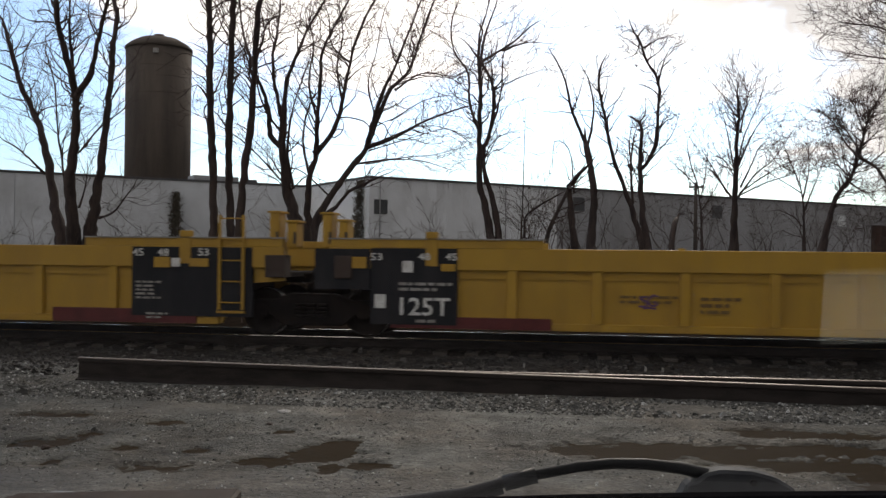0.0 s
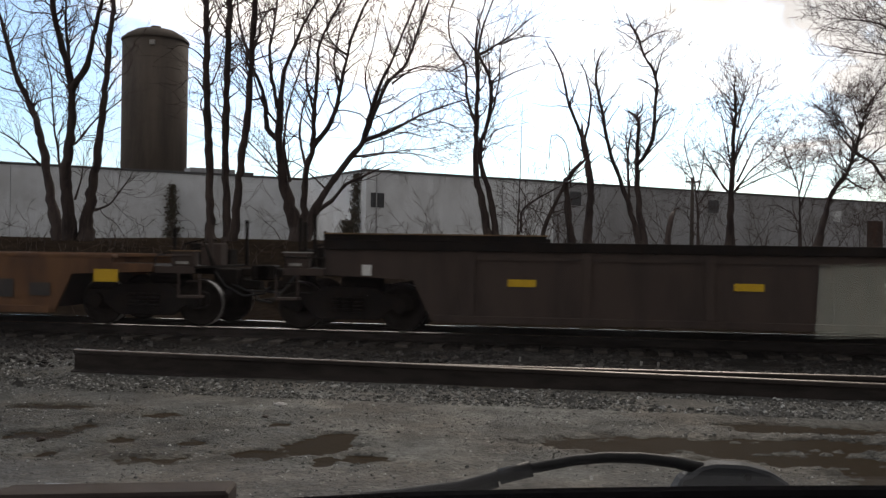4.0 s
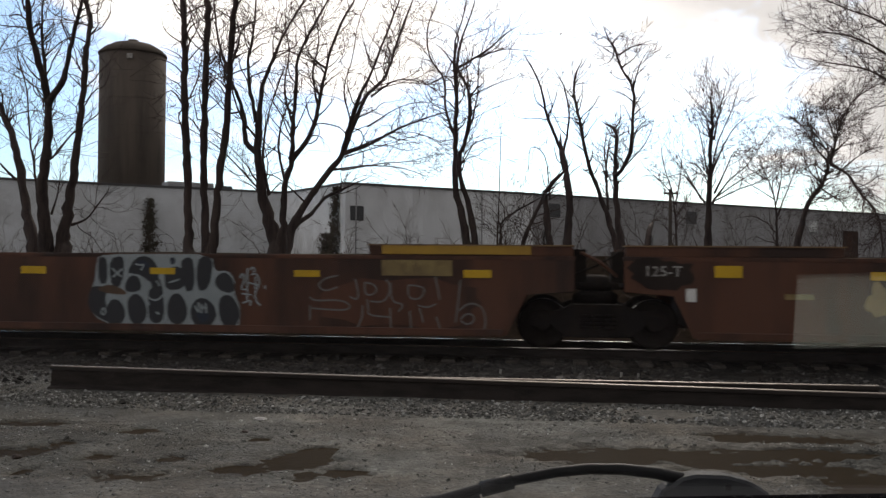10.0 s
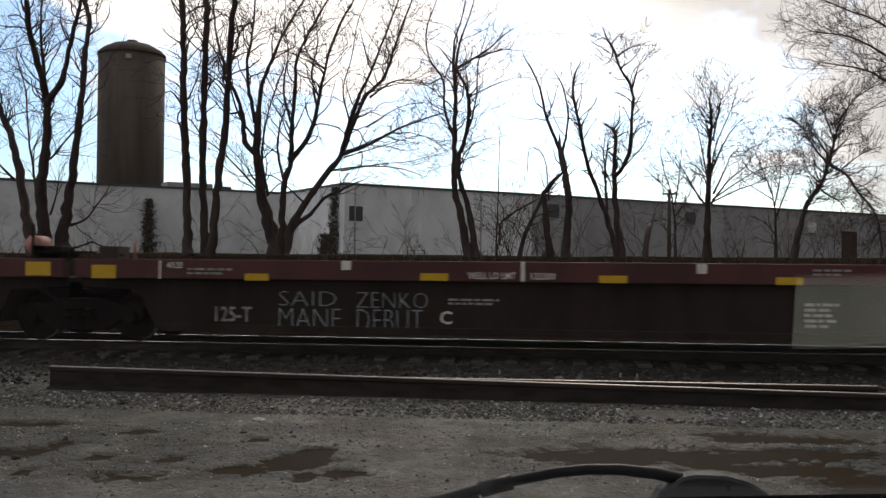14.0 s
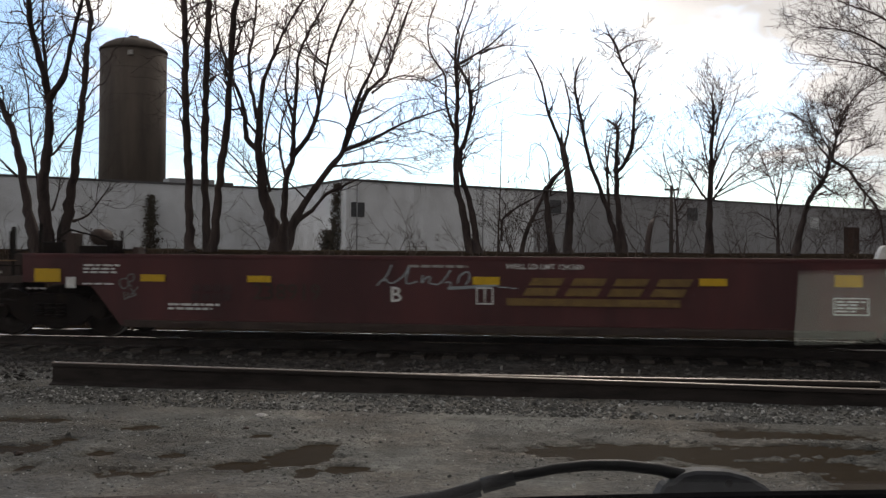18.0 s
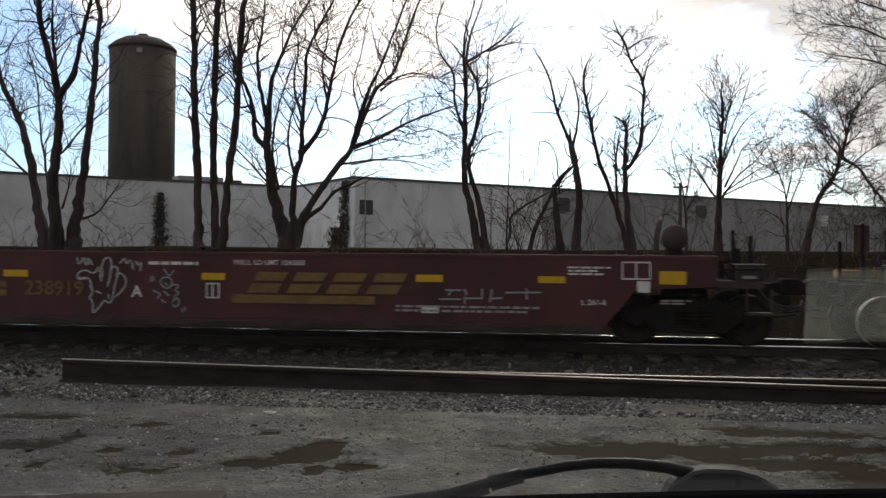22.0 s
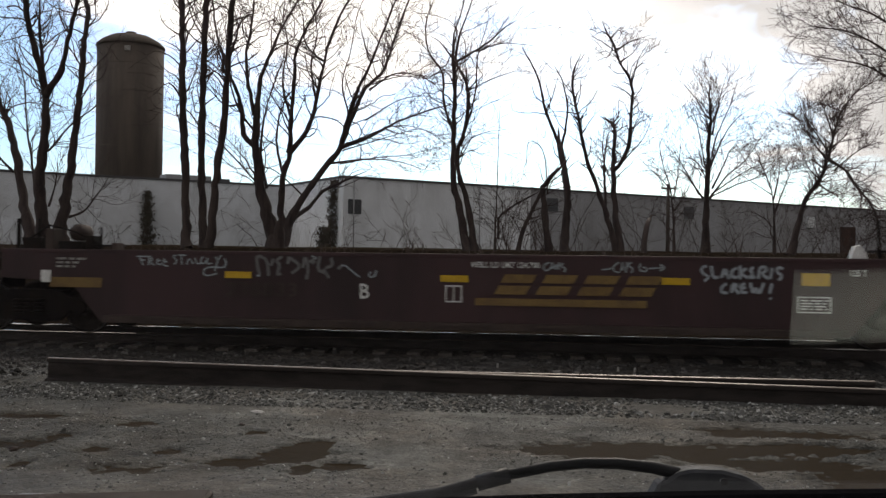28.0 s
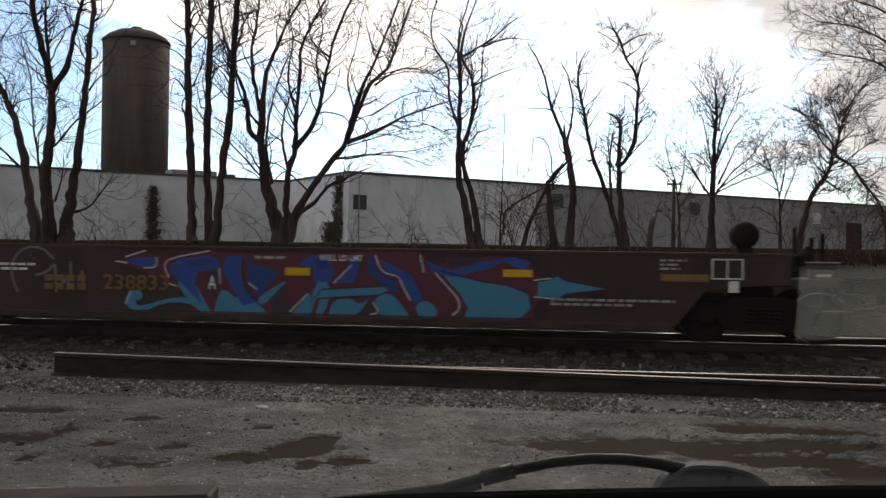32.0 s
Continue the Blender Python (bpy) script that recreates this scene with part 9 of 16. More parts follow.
scrawl(CH[2], 2.96, 0.52, 0.37, 0.67, 'spray_cyan', 106, width=0.04)
mark(CH[2], 3.18, 0.60, 0.06, 0.78, 'tan_top', layer=6, name='side_post')
mark(CH[2], 4.71, 0.58, 0.08, 0.86, 'tan_top', layer=6, name='side_post')
mark(CH[2], 6.13, 0.60, 0.07, 0.76, 'tan_top', layer=6, name='side_post')
mark(CH[2], 7.90, 0.54, 0.16, 0.87, 'tan_top', layer=6, name='side_post')
logo(CH[2], 9.43, 0.52, 1.93, 0.44, 3, 'taupe_mark', slant=0.3)
mark(CH[2], 9.47, 0.54, 2.36, 0.59, 'dull_black', layer=2)
mark(CH[2], 10.86, 0.57, 0.09, 0.83, 'tan_top', layer=6, name='side_post')
mark(CH[2], 11.75, 0.52, 0.46, 0.24, 'pale_yellow')
mark(CH[2], 12.37, 0.58, 0.09, 0.80, 'tan_top', layer=6, name='side_post')
scrawl(CH[2], 12.84, 0.57, 0.58, 0.32, 'soot_brown', 109)
mark(CH[2], 13.26, 0.53, 1.60, 0.95, 'black', layer=1)
mark(CH[2], 13.94, 1.07, 0.04, 0.14, 'white')
mark(CH[3], 1.65, 1.13, 0.06, 0.15, 'white')
mark(CH[3], 1.74, 0.85, 0.19, 0.21, 'white')
mark(CH[3], 2.52, 0.59, 1.31, 0.85, 'black', layer=1)
writing(CH[3], 2.54, 0.43, 0.61, 0.17, 1, 'grey_mark')
letters(CH[3], '40', 3.90, 0.46, 0.53, 0.37, 'dull_black', fat=0.03)
mark(CH[3], 6.13, 0.75, 0.09, 0.52, 'tan_top', layer=6, name='side_post')
mark(CH[3], 7.44, 0.60, 0.13, 0.80, 'tan_top', layer=6, name='side_post')
mark(CH[4], 13.83, 1.01, 0.05, 0.24, 'white')
smear(CI[0], -0.78, 1.00, 0.28, 0.23, 'grey_mark', 112, layer=3)
mark(CI[0], 0.51, 0.89, 0.18, 0.21, 'white')
writing(CI[0], 0.99, 1.13, 0.59, 0.20, 3, 'grey_mark')
mark(CI[0], 1.06, 0.79, 0.94, 0.17, 'gold')
mark(CI[0], 3.95, 0.96, 0.46, 0.11, 'reflector')
letters(CI[0], '238833', 4.36, 0.72, 1.24, 0.24, 'soot_brown')
letters(CI[0], 'B', 6.13, 0.72, 0.16, 0.25, 'white')
ring(CI[0], 7.62, 0.70, 0.28, 0.28, 'white', 1)
mark(CI[0], 7.63, 0.95, 0.46, 0.11, 'reflector')
letters(CI[0], 'WELL LD LMT 124,700', 8.46, 1.18, 1.13, 0.11, 'white')
mark(CI[0], 9.36, 0.58, 2.77, 0.12, 'gold', layer=5)
logo(CI[0], 9.64, 0.87, 2.69, 0.33, 4, 'gold', slant=0.55)
mark(CI[0], 11.20, 0.96, 0.44, 0.11, 'reflector')
ring(CI[0], 13.34, 0.62, 0.52, 0.26, 'white', 0)
writing(CI[0], 13.35, 0.62, 0.43, 0.18, 4, 'white')
mark(CI[0], 13.36, 1.02, 0.43, 0.20, 'reflector')
letters(CI[0], '125 T', 14.01, 1.13, 0.25, 0.10, 'white')
letters(CI[1], 'FREE', 0.73, 1.17, 0.51, 0.18, 'spray_white', fat=0.0, name='graffiti_lettering')
scrawl(CI[1], 0.86, 0.95, 0.76, 0.25, 'spray_white', 116, width=0.03)
mark(CI[1], 1.30, 0.79, 0.17, 0.19, 'white')
mark(CI[1], 1.74, 1.03, 0.47, 0.22, 'reflector')
writing(CI[1], 1.92, 0.64, 0.71, 0.32, 5, 'white')
mark(CI[1], 2.27, 1.05, 0.46, 0.21, 'reflector')
writing(CI[1], 2.48, 0.99, 0.83, 0.18, 3, 'white')
smear(CI[1], 3.13, 0.71, 0.61, 1.18, 'oxide', 117, layer=1)
mark(CI[1], 4.42, 0.98, 0.32, 0.10, 'reflector', layer=7)
letters(CI[1], '2048', 7.66, 1.06, 0.47, 0.17, 'spray_white', fat=0.0, layer=7)
mark(CI[1], 8.14, 0.97, 0.45, 0.12, 'reflector')
mark(CI[1], 11.82, 0.97, 0.49, 0.12, 'reflector', layer=7)
scrawl(CI[1], 13.79, 1.22, 1.02, 0.21, 'spray_white', 118)
mark(CI[1], 13.91, 1.02, 0.38, 0.19, 'reflector')
letters(CI[1], '125 T', 14.50, 1.14, 0.25, 0.11, 'white')
mark(CI[2], 1.54, 0.77, 0.18, 0.20, 'white')
mark(CI[2], 1.97, 1.01, 0.47, 0.20, 'reflector')
writing(CI[2], 2.15, 0.62, 0.73, 0.32, 5, 'white')
scrawl(CI[2], 2.47, 1.25, 0.49, 0.16, 'spray_purple', 126)
writing(CI[2], 2.78, 0.98, 0.98, 0.18, 3, 'white')
mark(CI[2], 7.81, 0.97, 0.45, 0.11, 'reflector', layer=7)
letters(CI[2], 'WELL LD LMT', 8.51, 1.17, 0.73, 0.10, 'white')
mark(CI[2], 9.54, 0.62, 2.82, 0.13, 'pale_yellow', layer=5)
logo(CI[2], 9.81, 0.87, 2.65, 0.34, 4, 'pale_yellow', slant=0.55)
mark(CI[2], 11.48, 0.96, 0.42, 0.11, 'reflector')
ring(CI[2], 13.54, 0.61, 0.42, 0.28, 'white', 0)
writing(CI[2], 13.54, 0.61, 0.34, 0.20, 4, 'white')
mark(CI[2], 13.64, 1.01, 0.42, 0.21, 'reflector')
scrawl(CI[3], 1.02, 1.06, 0.92, 0.28, 'spray_white', 123)
mark(CI[3], 1.41, 0.78, 0.19, 0.20, 'white')
mark(CI[3], 1.83, 1.01, 0.46, 0.22, 'reflector')
writing(CI[3], 1.90, 0.63, 0.65, 0.32, 5, 'white')
writing(CI[3], 2.59, 0.95, 0.83, 0.12, 2, 'white')
writing(CI[3], 2.64, 0.99, 0.78, 0.08, 1, 'white')
mark(CI[3], 4.31, 0.96, 0.43, 0.13, 'reflector')
mark(CI[3], 7.70, 0.99, 0.43, 0.12, 'reflector', layer=8)
letters(CI[3], 'WELL LD LMT', 8.37, 1.19, 0.72, 0.11, 'white', layer=8)
mark(CI[3], 10.42, 0.99, 0.43, 0.12, 'reflector', layer=8)
letters(CI[3], '6,25', 13.42, 0.39, 0.40, 0.22, 'spray_white', fat=0.0)
writing(CI[3], 13.47, 0.66, 0.20, 0.20, 4, 'grey_mark')
mark(CI[3], 13.56, 1.02, 0.44, 0.20, 'reflector')
scrawl(CI[4], 0.75, 0.95, 0.67, 0.47, 'spray_grey', 131)
mark(CI[4], 1.28, 0.78, 0.17, 0.21, 'white')
mark(CI[4], 1.68, 1.02, 0.49, 0.22, 'reflector')
writing(CI[4], 1.75, 0.65, 0.55, 0.35, 5, 'white')
writing(CI[4], 2.44, 0.96, 0.84, 0.16, 2, 'white')
logo(CI[4], 3.38, 0.70, 0.80, 0.26, 4, 'gold', slant=0.0)
letters(CI[4], '238833', 4.66, 0.72, 1.17, 0.27, 'gold')
letters(CI[4], 'A', 6.03, 0.74, 0.14, 0.23, 'white', layer=8)
writing(CI[4], 7.05, 1.18, 0.56, 0.09, 1, 'grey_mark')
mark(CI[4], 7.52, 0.95, 0.42, 0.13, 'reflector', layer=8)
letters(CI[4], 'WELL LD LMT', 8.26, 1.19, 0.74, 0.10, 'white', layer=8)
mark(CI[4], 11.21, 0.98, 0.48, 0.12, 'reflector', layer=8)
writing(CI[4], 12.74, 0.53, 1.98, 0.15, 2, 'grey_mark')
writing(CI[4], 13.69, 1.16, 0.42, 0.20, 3, 'grey_mark')
mark(CI[4], 13.88, 0.95, 0.75, 0.12, 'gold')
ring(CI[4], 14.54, 1.10, 0.49, 0.33, 'white', 1)
mark(CI[4], 14.64, 0.82, 0.16, 0.18, 'white')

# ---- large sprayed pieces and tags, drawn shape by shape ----
shape(CB[0], ((8.56, 1.07), (9.02, 1.10), (10.04, 1.09), (10.75, 1.06), (11.59, 1.07), (11.70, 0.66), (11.80, 0.18), (10.86, 0.17), (10.06, 0.18), (9.04, 0.24), (8.52, 0.44), (8.29, 0.50)), 'spray_plum', 1, 1)
shape(CB[0], ((8.63, 1.05), (8.85, 1.05), (8.95, 0.67), (9.04, 0.33), (9.04, 0.25), (8.81, 0.31), (8.60, 0.49), (8.49, 0.53), (8.31, 0.49), (8.48, 0.68), (8.64, 0.68), (8.79, 0.56), (8.74, 0.81)), 'spray_cream', 2, 1)
shape(CB[0], ((8.99, 0.96), (9.33, 1.00), (9.49, 0.87), (9.51, 0.63), (9.42, 0.38), (9.22, 0.33), (8.98, 0.37), (8.86, 0.52), (8.87, 0.81)), 'spray_cream', 2, 1)
shape(CB[0], ((9.47, 0.99), (9.89, 1.01), (10.02, 0.88), (9.97, 0.66), (10.10, 0.49), (9.95, 0.49), (9.79, 0.60), (9.76, 0.44), (9.83, 0.22), (9.65, 0.43), (9.56, 0.60), (9.62, 0.74)), 'spray_cream', 2, 1)
shape(CB[0], ((10.17, 0.67), (10.22, 0.83), (10.35, 0.97), (10.55, 0.97), (10.71, 0.87), (10.72, 0.73), (10.53, 0.75), (10.48, 0.82), (10.37, 0.79), (10.34, 0.65), (10.43, 0.56), (10.55, 0.60), (10.42, 0.67), (10.43, 0.73), (10.75, 0.71), (10.78, 0.52), (10.74, 0.34), (10.58, 0.29), (10.41, 0.31), (10.34, 0.39), (10.08, 0.24), (10.02, 0.59)), 'spray_cream', 2, 1)
shape(CB[0], ((10.83, 0.94), (11.39, 1.01), (11.56, 1.00), (11.60, 0.76), (11.25, 0.42), (11.65, 0.38), (11.78, 0.24), (11.26, 0.22), (10.86, 0.28), (10.84, 0.40), (11.25, 0.75), (10.83, 0.79)), 'spray_cream', 2, 1)
stroke(CB[0], ((8.63, 1.05), (8.85, 1.05), (8.95, 0.67), (9.04, 0.33), (9.04, 0.25), (8.81, 0.31), (8.60, 0.49), (8.49, 0.53), (8.31, 0.49), (8.48, 0.68), (8.64, 0.68), (8.79, 0.56), (8.74, 0.81)), 0.03, 'spray_plum', 2.5, 1, 1)
stroke(CB[0], ((8.99, 0.96), (9.33, 1.00), (9.49, 0.87), (9.51, 0.63), (9.42, 0.38), (9.22, 0.33), (8.98, 0.37), (8.86, 0.52), (8.87, 0.81)), 0.03, 'spray_plum', 2.5, 1, 1)
stroke(CB[0], ((9.47, 0.99), (9.89, 1.01), (10.02, 0.88), (9.97, 0.66), (10.10, 0.49), (9.95, 0.49), (9.79, 0.60), (9.76, 0.44), (9.83, 0.22), (9.65, 0.43), (9.56, 0.60), (9.62, 0.74)), 0.03, 'spray_plum', 2.5, 1, 1)
stroke(CB[0], ((10.17, 0.67), (10.22, 0.83), (10.35, 0.97), (10.55, 0.97), (10.71, 0.87), (10.72, 0.73), (10.53, 0.75), (10.48, 0.82), (10.37, 0.79), (10.34, 0.65), (10.43, 0.56), (10.55, 0.60), (10.42, 0.67), (10.43, 0.73), (10.75, 0.71), (10.78, 0.52), (10.74, 0.34), (10.58, 0.29), (10.41, 0.31), (10.34, 0.39), (10.08, 0.24), (10.02, 0.59)), 0.03, 'spray_plum', 2.5, 1, 1)
stroke(CB[0], ((10.83, 0.94), (11.39, 1.01), (11.56, 1.00), (11.60, 0.76), (11.25, 0.42), (11.65, 0.38), (11.78, 0.24), (11.26, 0.22), (10.86, 0.28), (10.84, 0.40), (11.25, 0.75), (10.83, 0.79)), 0.03, 'spray_plum', 2.5, 1, 1)
shape(CB[0], ((9.15, 0.79), (9.30, 0.79), (9.34, 0.65), (9.28, 0.50), (9.19, 0.52)), 'spray_plum', 2.7, 1)
shape(CB[0], ((9.66, 0.87), (9.84, 0.87), (9.83, 0.73), (9.71, 0.71)), 'spray_plum', 2.7, 1)
stroke(CB[0], ((10.83, 0.94), (11.39, 1.01), (11.56, 1.00), (11.60, 0.76), (11.25, 0.42), (11.65, 0.38), (11.78, 0.24), (11.26, 0.22), (10.86, 0.28)), 0.028, 'spray_black', 3, 0, 0)
stroke(CB[0], ((10.83, 0.79), (11.05, 0.83), (11.27, 0.77), (11.10, 0.59), (10.98, 0.44)), 0.028, 'spray_black', 3, 0, 0)
stroke(CB[0], ((11.20, 0.42), (11.40, 0.63), (11.48, 0.37)), 0.028, 'spray_black', 3, 0, 0)
stroke(CB[0], ((10.97, 0.72), (11.15, 0.75), (11.35, 0.77)), 0.05, 'spray_silver', 3.2, 0, 2)
stroke(CB[0], ((10.42, 0.70), (10.67, 0.68)), 0.05, 'spray_silver', 3.2, 0, 2)
stroke(CB[0], ((10.23, 0.45), (10.11, 0.27)), 0.05, 'spray_silver', 3.2, 0, 2)
stroke(CB[0], ((11.53, 0.69), (11.64, 0.65), (11.70, 0.54)), 0.05, 'spray_silver', 3.2, 0, 2)
shape(CB[0], ((11.64, 0.90), (12.03, 1.00), (12.28, 0.96), (12.25, 0.72), (12.21, 0.37), (11.80, 0.36), (11.67, 0.57)), 'spray_deep', 1.4, 2)
shape(CB[0], ((11.77, 0.35), (12.09, 0.38), (12.43, 0.51), (12.53, 0.25), (12.04, 0.12), (11.77, 0.18)), 'spray_grey', 1.7, 2)
shape(CB[0], ((12.33, 0.57), (12.50, 0.61), (12.52, 0.44), (12.35, 0.39)), 'spray_grey', 1.7, 2)
shape(CB[0], ((11.80, 0.88), (11.93, 0.92), (11.99, 0.81), (11.86, 0.75)), 'spray_lilac', 2.2, 2)
shape(CB[0], ((12.04, 0.62), (12.11, 0.70), (12.15, 0.57), (12.08, 0.53)), 'spray_lilac', 2.2, 2)
shape(CB[0], ((11.92, 0.52), (12.00, 0.56), (12.04, 0.43), (11.94, 0.41)), 'spray_lilac', 2.2, 2)
shape(CB[0], ((11.66, 0.81), (11.76, 0.83), (11.74, 0.69), (11.67, 0.69)), 'spray_lilac', 2.2, 2)
shape(CB[0], ((12.15, 0.79), (12.60, 0.79), (12.58, 0.67), (12.15, 0.66)), 'reflector', 2.6, 1)
stroke(CB[0], ((12.07, 0.81), (12.23, 0.99), (12.42, 1.05), (12.59, 0.99), (12.65, 0.90)), 0.022, 'spray_silver', 2.9, 0, 2)
stroke(CB[0], ((12.73, 0.99), (12.85, 1.04), (12.97, 0.92), (12.98, 0.78), (12.94, 0.64)), 0.022, 'spray_silver', 2.9, 0, 2)
stroke(CB[0], ((12.93, 0.77), (13.05, 1.02), (13.15, 1.04), (13.21, 0.92), (13.12, 0.75), (13.02, 0.66)), 0.022, 'spray_silver', 2.9, 0, 2)
stroke(CB[0], ((13.24, 0.50), (13.39, 0.58), (13.50, 0.53), (13.55, 0.37), (13.44, 0.20), (13.25, 0.17), (13.05, 0.26)), 0.022, 'spray_silver', 2.9, 0, 2)
stroke(CB[0], ((13.67, 0.37), (13.86, 0.26), (13.96, 0.22), (14.19, 0.29), (14.31, 0.43)), 0.022, 'spray_silver', 2.9, 0, 2)
stroke(CB[0], ((13.62, 1.02), (13.71, 0.84), (13.78, 0.75)), 0.022, 'spray_silver', 2.9, 0, 2)
stroke(CB[0], ((13.33, 1.02), (13.21, 0.85)), 0.022, 'spray_silver', 2.9, 0, 2)
stroke(CB[0], ((12.57, 0.25), (12.70, 0.18), (12.91, 0.26), (12.94, 0.40)), 0.022, 'spray_silver', 2.9, 0, 2)
stroke(CB[0], ((13.67, 0.39), (13.95, 0.56)), 0.022, 'spray_silver', 2.9, 0, 2)
stroke(CB[0], ((14.09, 0.80), (14.24, 0.66), (14.28, 0.47)), 0.022, 'spray_silver', 2.9, 0, 2)
stroke(CB[0], ((13.27, 0.46), (13.41, 0.55)), 0.022, 'spray_silver', 2.9, 0, 2)
stroke(CB[0], ((12.61, 0.90), (12.73, 0.97), (12.86, 0.93), (12.89, 0.83), (12.81, 0.75), (12.69, 0.77)), 0.032, 'spray_silver', 3.1, 0, 2)
stroke(CB[0], ((12.57, 0.49), (12.72, 0.57), (12.86, 0.52), (12.93, 0.40)), 0.032, 'spray_silver', 3.1, 0, 2)
stroke(CB[0], ((12.92, 0.80), (13.02, 0.71), (13.12, 0.81), (13.21, 0.69), (13.31, 0.80), (13.43, 0.72), (13.54, 0.82), (13.65, 0.71), (13.76, 0.82), (13.88, 0.71), (13.95, 0.84), (14.05, 0.73), (13.92, 0.68)), 0.026, 'spray_silver', 3.3, 0, 1)
stroke(CB[0], ((13.00, 0.66), (13.23, 0.68), (13.38, 0.66), (13.63, 0.68), (13.86, 0.69)), 0.026, 'spray_silver', 3.3, 0, 1)
shape(CC[0], ((1.21, 0.82), (1.52, 1.08), (1.94, 0.93), (2.16, 1.03), (2.55, 1.02), (3.06, 1.04), (3.57, 1.01), (3.97, 1.00), (4.38, 0.79), (4.64, 0.49), (4.67, 0.18), (3.79, 0.09), (2.57, 0.09), (1.53, 0.15), (1.13, 0.37)), 'spray_slate', 1, 1)
shape(CC[0], ((1.29, 0.64), (1.41, 0.94), (1.67, 1.06), (1.96, 0.91), (1.79, 0.71), (1.52, 0.62)), 'spray_steel', 1.6, 2)
shape(CC[0], ((2.17, 0.54), (2.23, 0.93), (2.45, 0.99), (2.58, 0.84), (2.54, 0.35), (2.36, 0.27)), 'spray_steel', 1.6, 2)
shape(CC[0], ((3.09, 0.96), (3.52, 0.98), (3.66, 0.78), (3.58, 0.57), (3.19, 0.58)), 'spray_steel', 1.6, 2)
shape(CC[0], ((3.68, 0.76), (3.81, 0.98), (3.98, 0.77)), 'spray_steel', 1.6, 2)
shape(CC[0], ((4.07, 0.77), (4.14, 1.00), (4.38, 0.77), (4.30, 0.54), (4.05, 0.33)), 'spray_steel', 1.6, 2)
shape(CC[0], ((1.57, 0.92), (1.78, 0.98), (1.90, 0.87), (1.71, 0.78)), 'spray_teal', 1.9, 2)
shape(CC[0], ((2.68, 0.98), (2.96, 0.94), (3.15, 0.67), (2.95, 0.48), (2.70, 0.57)), 'spray_teal', 1.9, 2)
shape(CC[0], ((1.19, 0.42), (1.37, 0.60), (1.53, 0.41), (1.43, 0.25)), 'spray_teal', 1.9, 2)
shape(CC[0], ((2.27, 0.85), (2.43, 0.91), (2.48, 0.74), (2.31, 0.70)), 'spray_teal', 1.9, 2)
shape(CC[0], ((4.39, 0.20), (4.52, 0.49), (4.65, 0.49), (4.67, 0.32), (4.59, 0.14)), 'spray_teal', 1.9, 2)
shape(CC[0], ((3.79, 0.18), (3.99, 0.33), (4.29, 0.27), (4.19, 0.12)), 'spray_teal', 1.9, 2)
shape(CC[0], ((1.58, 0.18), (1.76, 0.43), (1.99, 0.58), (2.11, 0.16), (1.85, 0.12)), 'spray_deep', 2, 2)
shape(CC[0], ((2.57, 0.16), (2.69, 0.40), (3.08, 0.36), (3.03, 0.12)), 'spray_deep', 2, 2)
shape(CC[0], ((1.58, 0.58), (1.71, 0.65), (1.80, 0.53), (1.65, 0.47)), 'spray_deep', 2, 2)
shape(CC[0], ((2.82, 0.63), (2.99, 0.65), (3.02, 0.46), (2.87, 0.44)), 'spray_wine', 2.1, 2)
shape(CC[0], ((1.86, 0.38), (2.01, 0.44), (2.03, 0.26), (1.89, 0.24)), 'spray_wine', 2.1, 2)
shape(CC[0], ((2.61, 0.55), (2.72, 0.94), (2.69, 0.45), (2.63, 0.16)), 'spray_black', 2, 2)
shape(CC[0], ((2.04, 0.63), (2.17, 0.73), (2.13, 0.29), (2.03, 0.34)), 'spray_black', 2, 2)
shape(CC[0], ((3.62, 0.47), (3.98, 0.57), (4.10, 0.38), (3.89, 0.30)), 'spray_black', 2, 2)
shape(CC[0], ((3.08, 0.41), (3.30, 0.51), (3.38, 0.32), (3.18, 0.25)), 'spray_black', 2, 2)
stroke(CC[0], ((1.24, 0.32), (1.19, 0.64), (1.35, 0.96), (1.67, 1.07), (2.00, 0.91), (1.98, 0.73), (1.88, 0.61)), 0.034, 'spray_silver', 2.6, 0, 1)
stroke(CC[0], ((2.16, 0.42), (2.14, 0.87), (2.30, 1.01), (2.51, 1.01), (2.62, 0.84), (2.59, 0.45)), 0.034, 'spray_silver', 2.6, 0, 1)
stroke(CC[0], ((3.01, 0.98), (3.27, 1.03), (3.57, 0.95), (3.69, 0.76)), 0.034, 'spray_silver', 2.6, 0, 1)
stroke(CC[0], ((3.61, 0.76), (3.78, 1.04), (3.84, 1.00), (3.99, 0.75)), 0.034, 'spray_silver', 2.6, 0, 1)
stroke(CC[0], ((4.06, 0.75), (4.12, 1.04), (4.28, 0.98), (4.40, 0.77), (4.41, 0.58), (4.18, 0.33)), 0.034, 'spray_silver', 2.6, 0, 1)
stroke(CC[0], ((4.44, 0.70), (4.52, 0.89)), 0.034, 'spray_silver', 2.6, 0, 1)
stroke(CC[0], ((3.09, 0.75), (3.30, 0.54), (3.44, 0.18), (3.61, 0.16)), 0.034, 'spray_silver', 2.6, 0, 1)
stroke(CC[0], ((3.38, 0.32), (3.54, 0.56)), 0.034, 'spray_silver', 2.6, 0, 1)
stroke(CC[0], ((4.37, 0.18), (4.51, 0.49), (4.66, 0.50), (4.68, 0.32), (4.59, 0.13)), 0.034, 'spray_silver', 2.6, 0, 1)
stroke(CC[0], ((3.58, 0.57), (3.78, 0.61), (3.98, 0.57)), 0.034, 'spray_silver', 2.6, 0, 1)
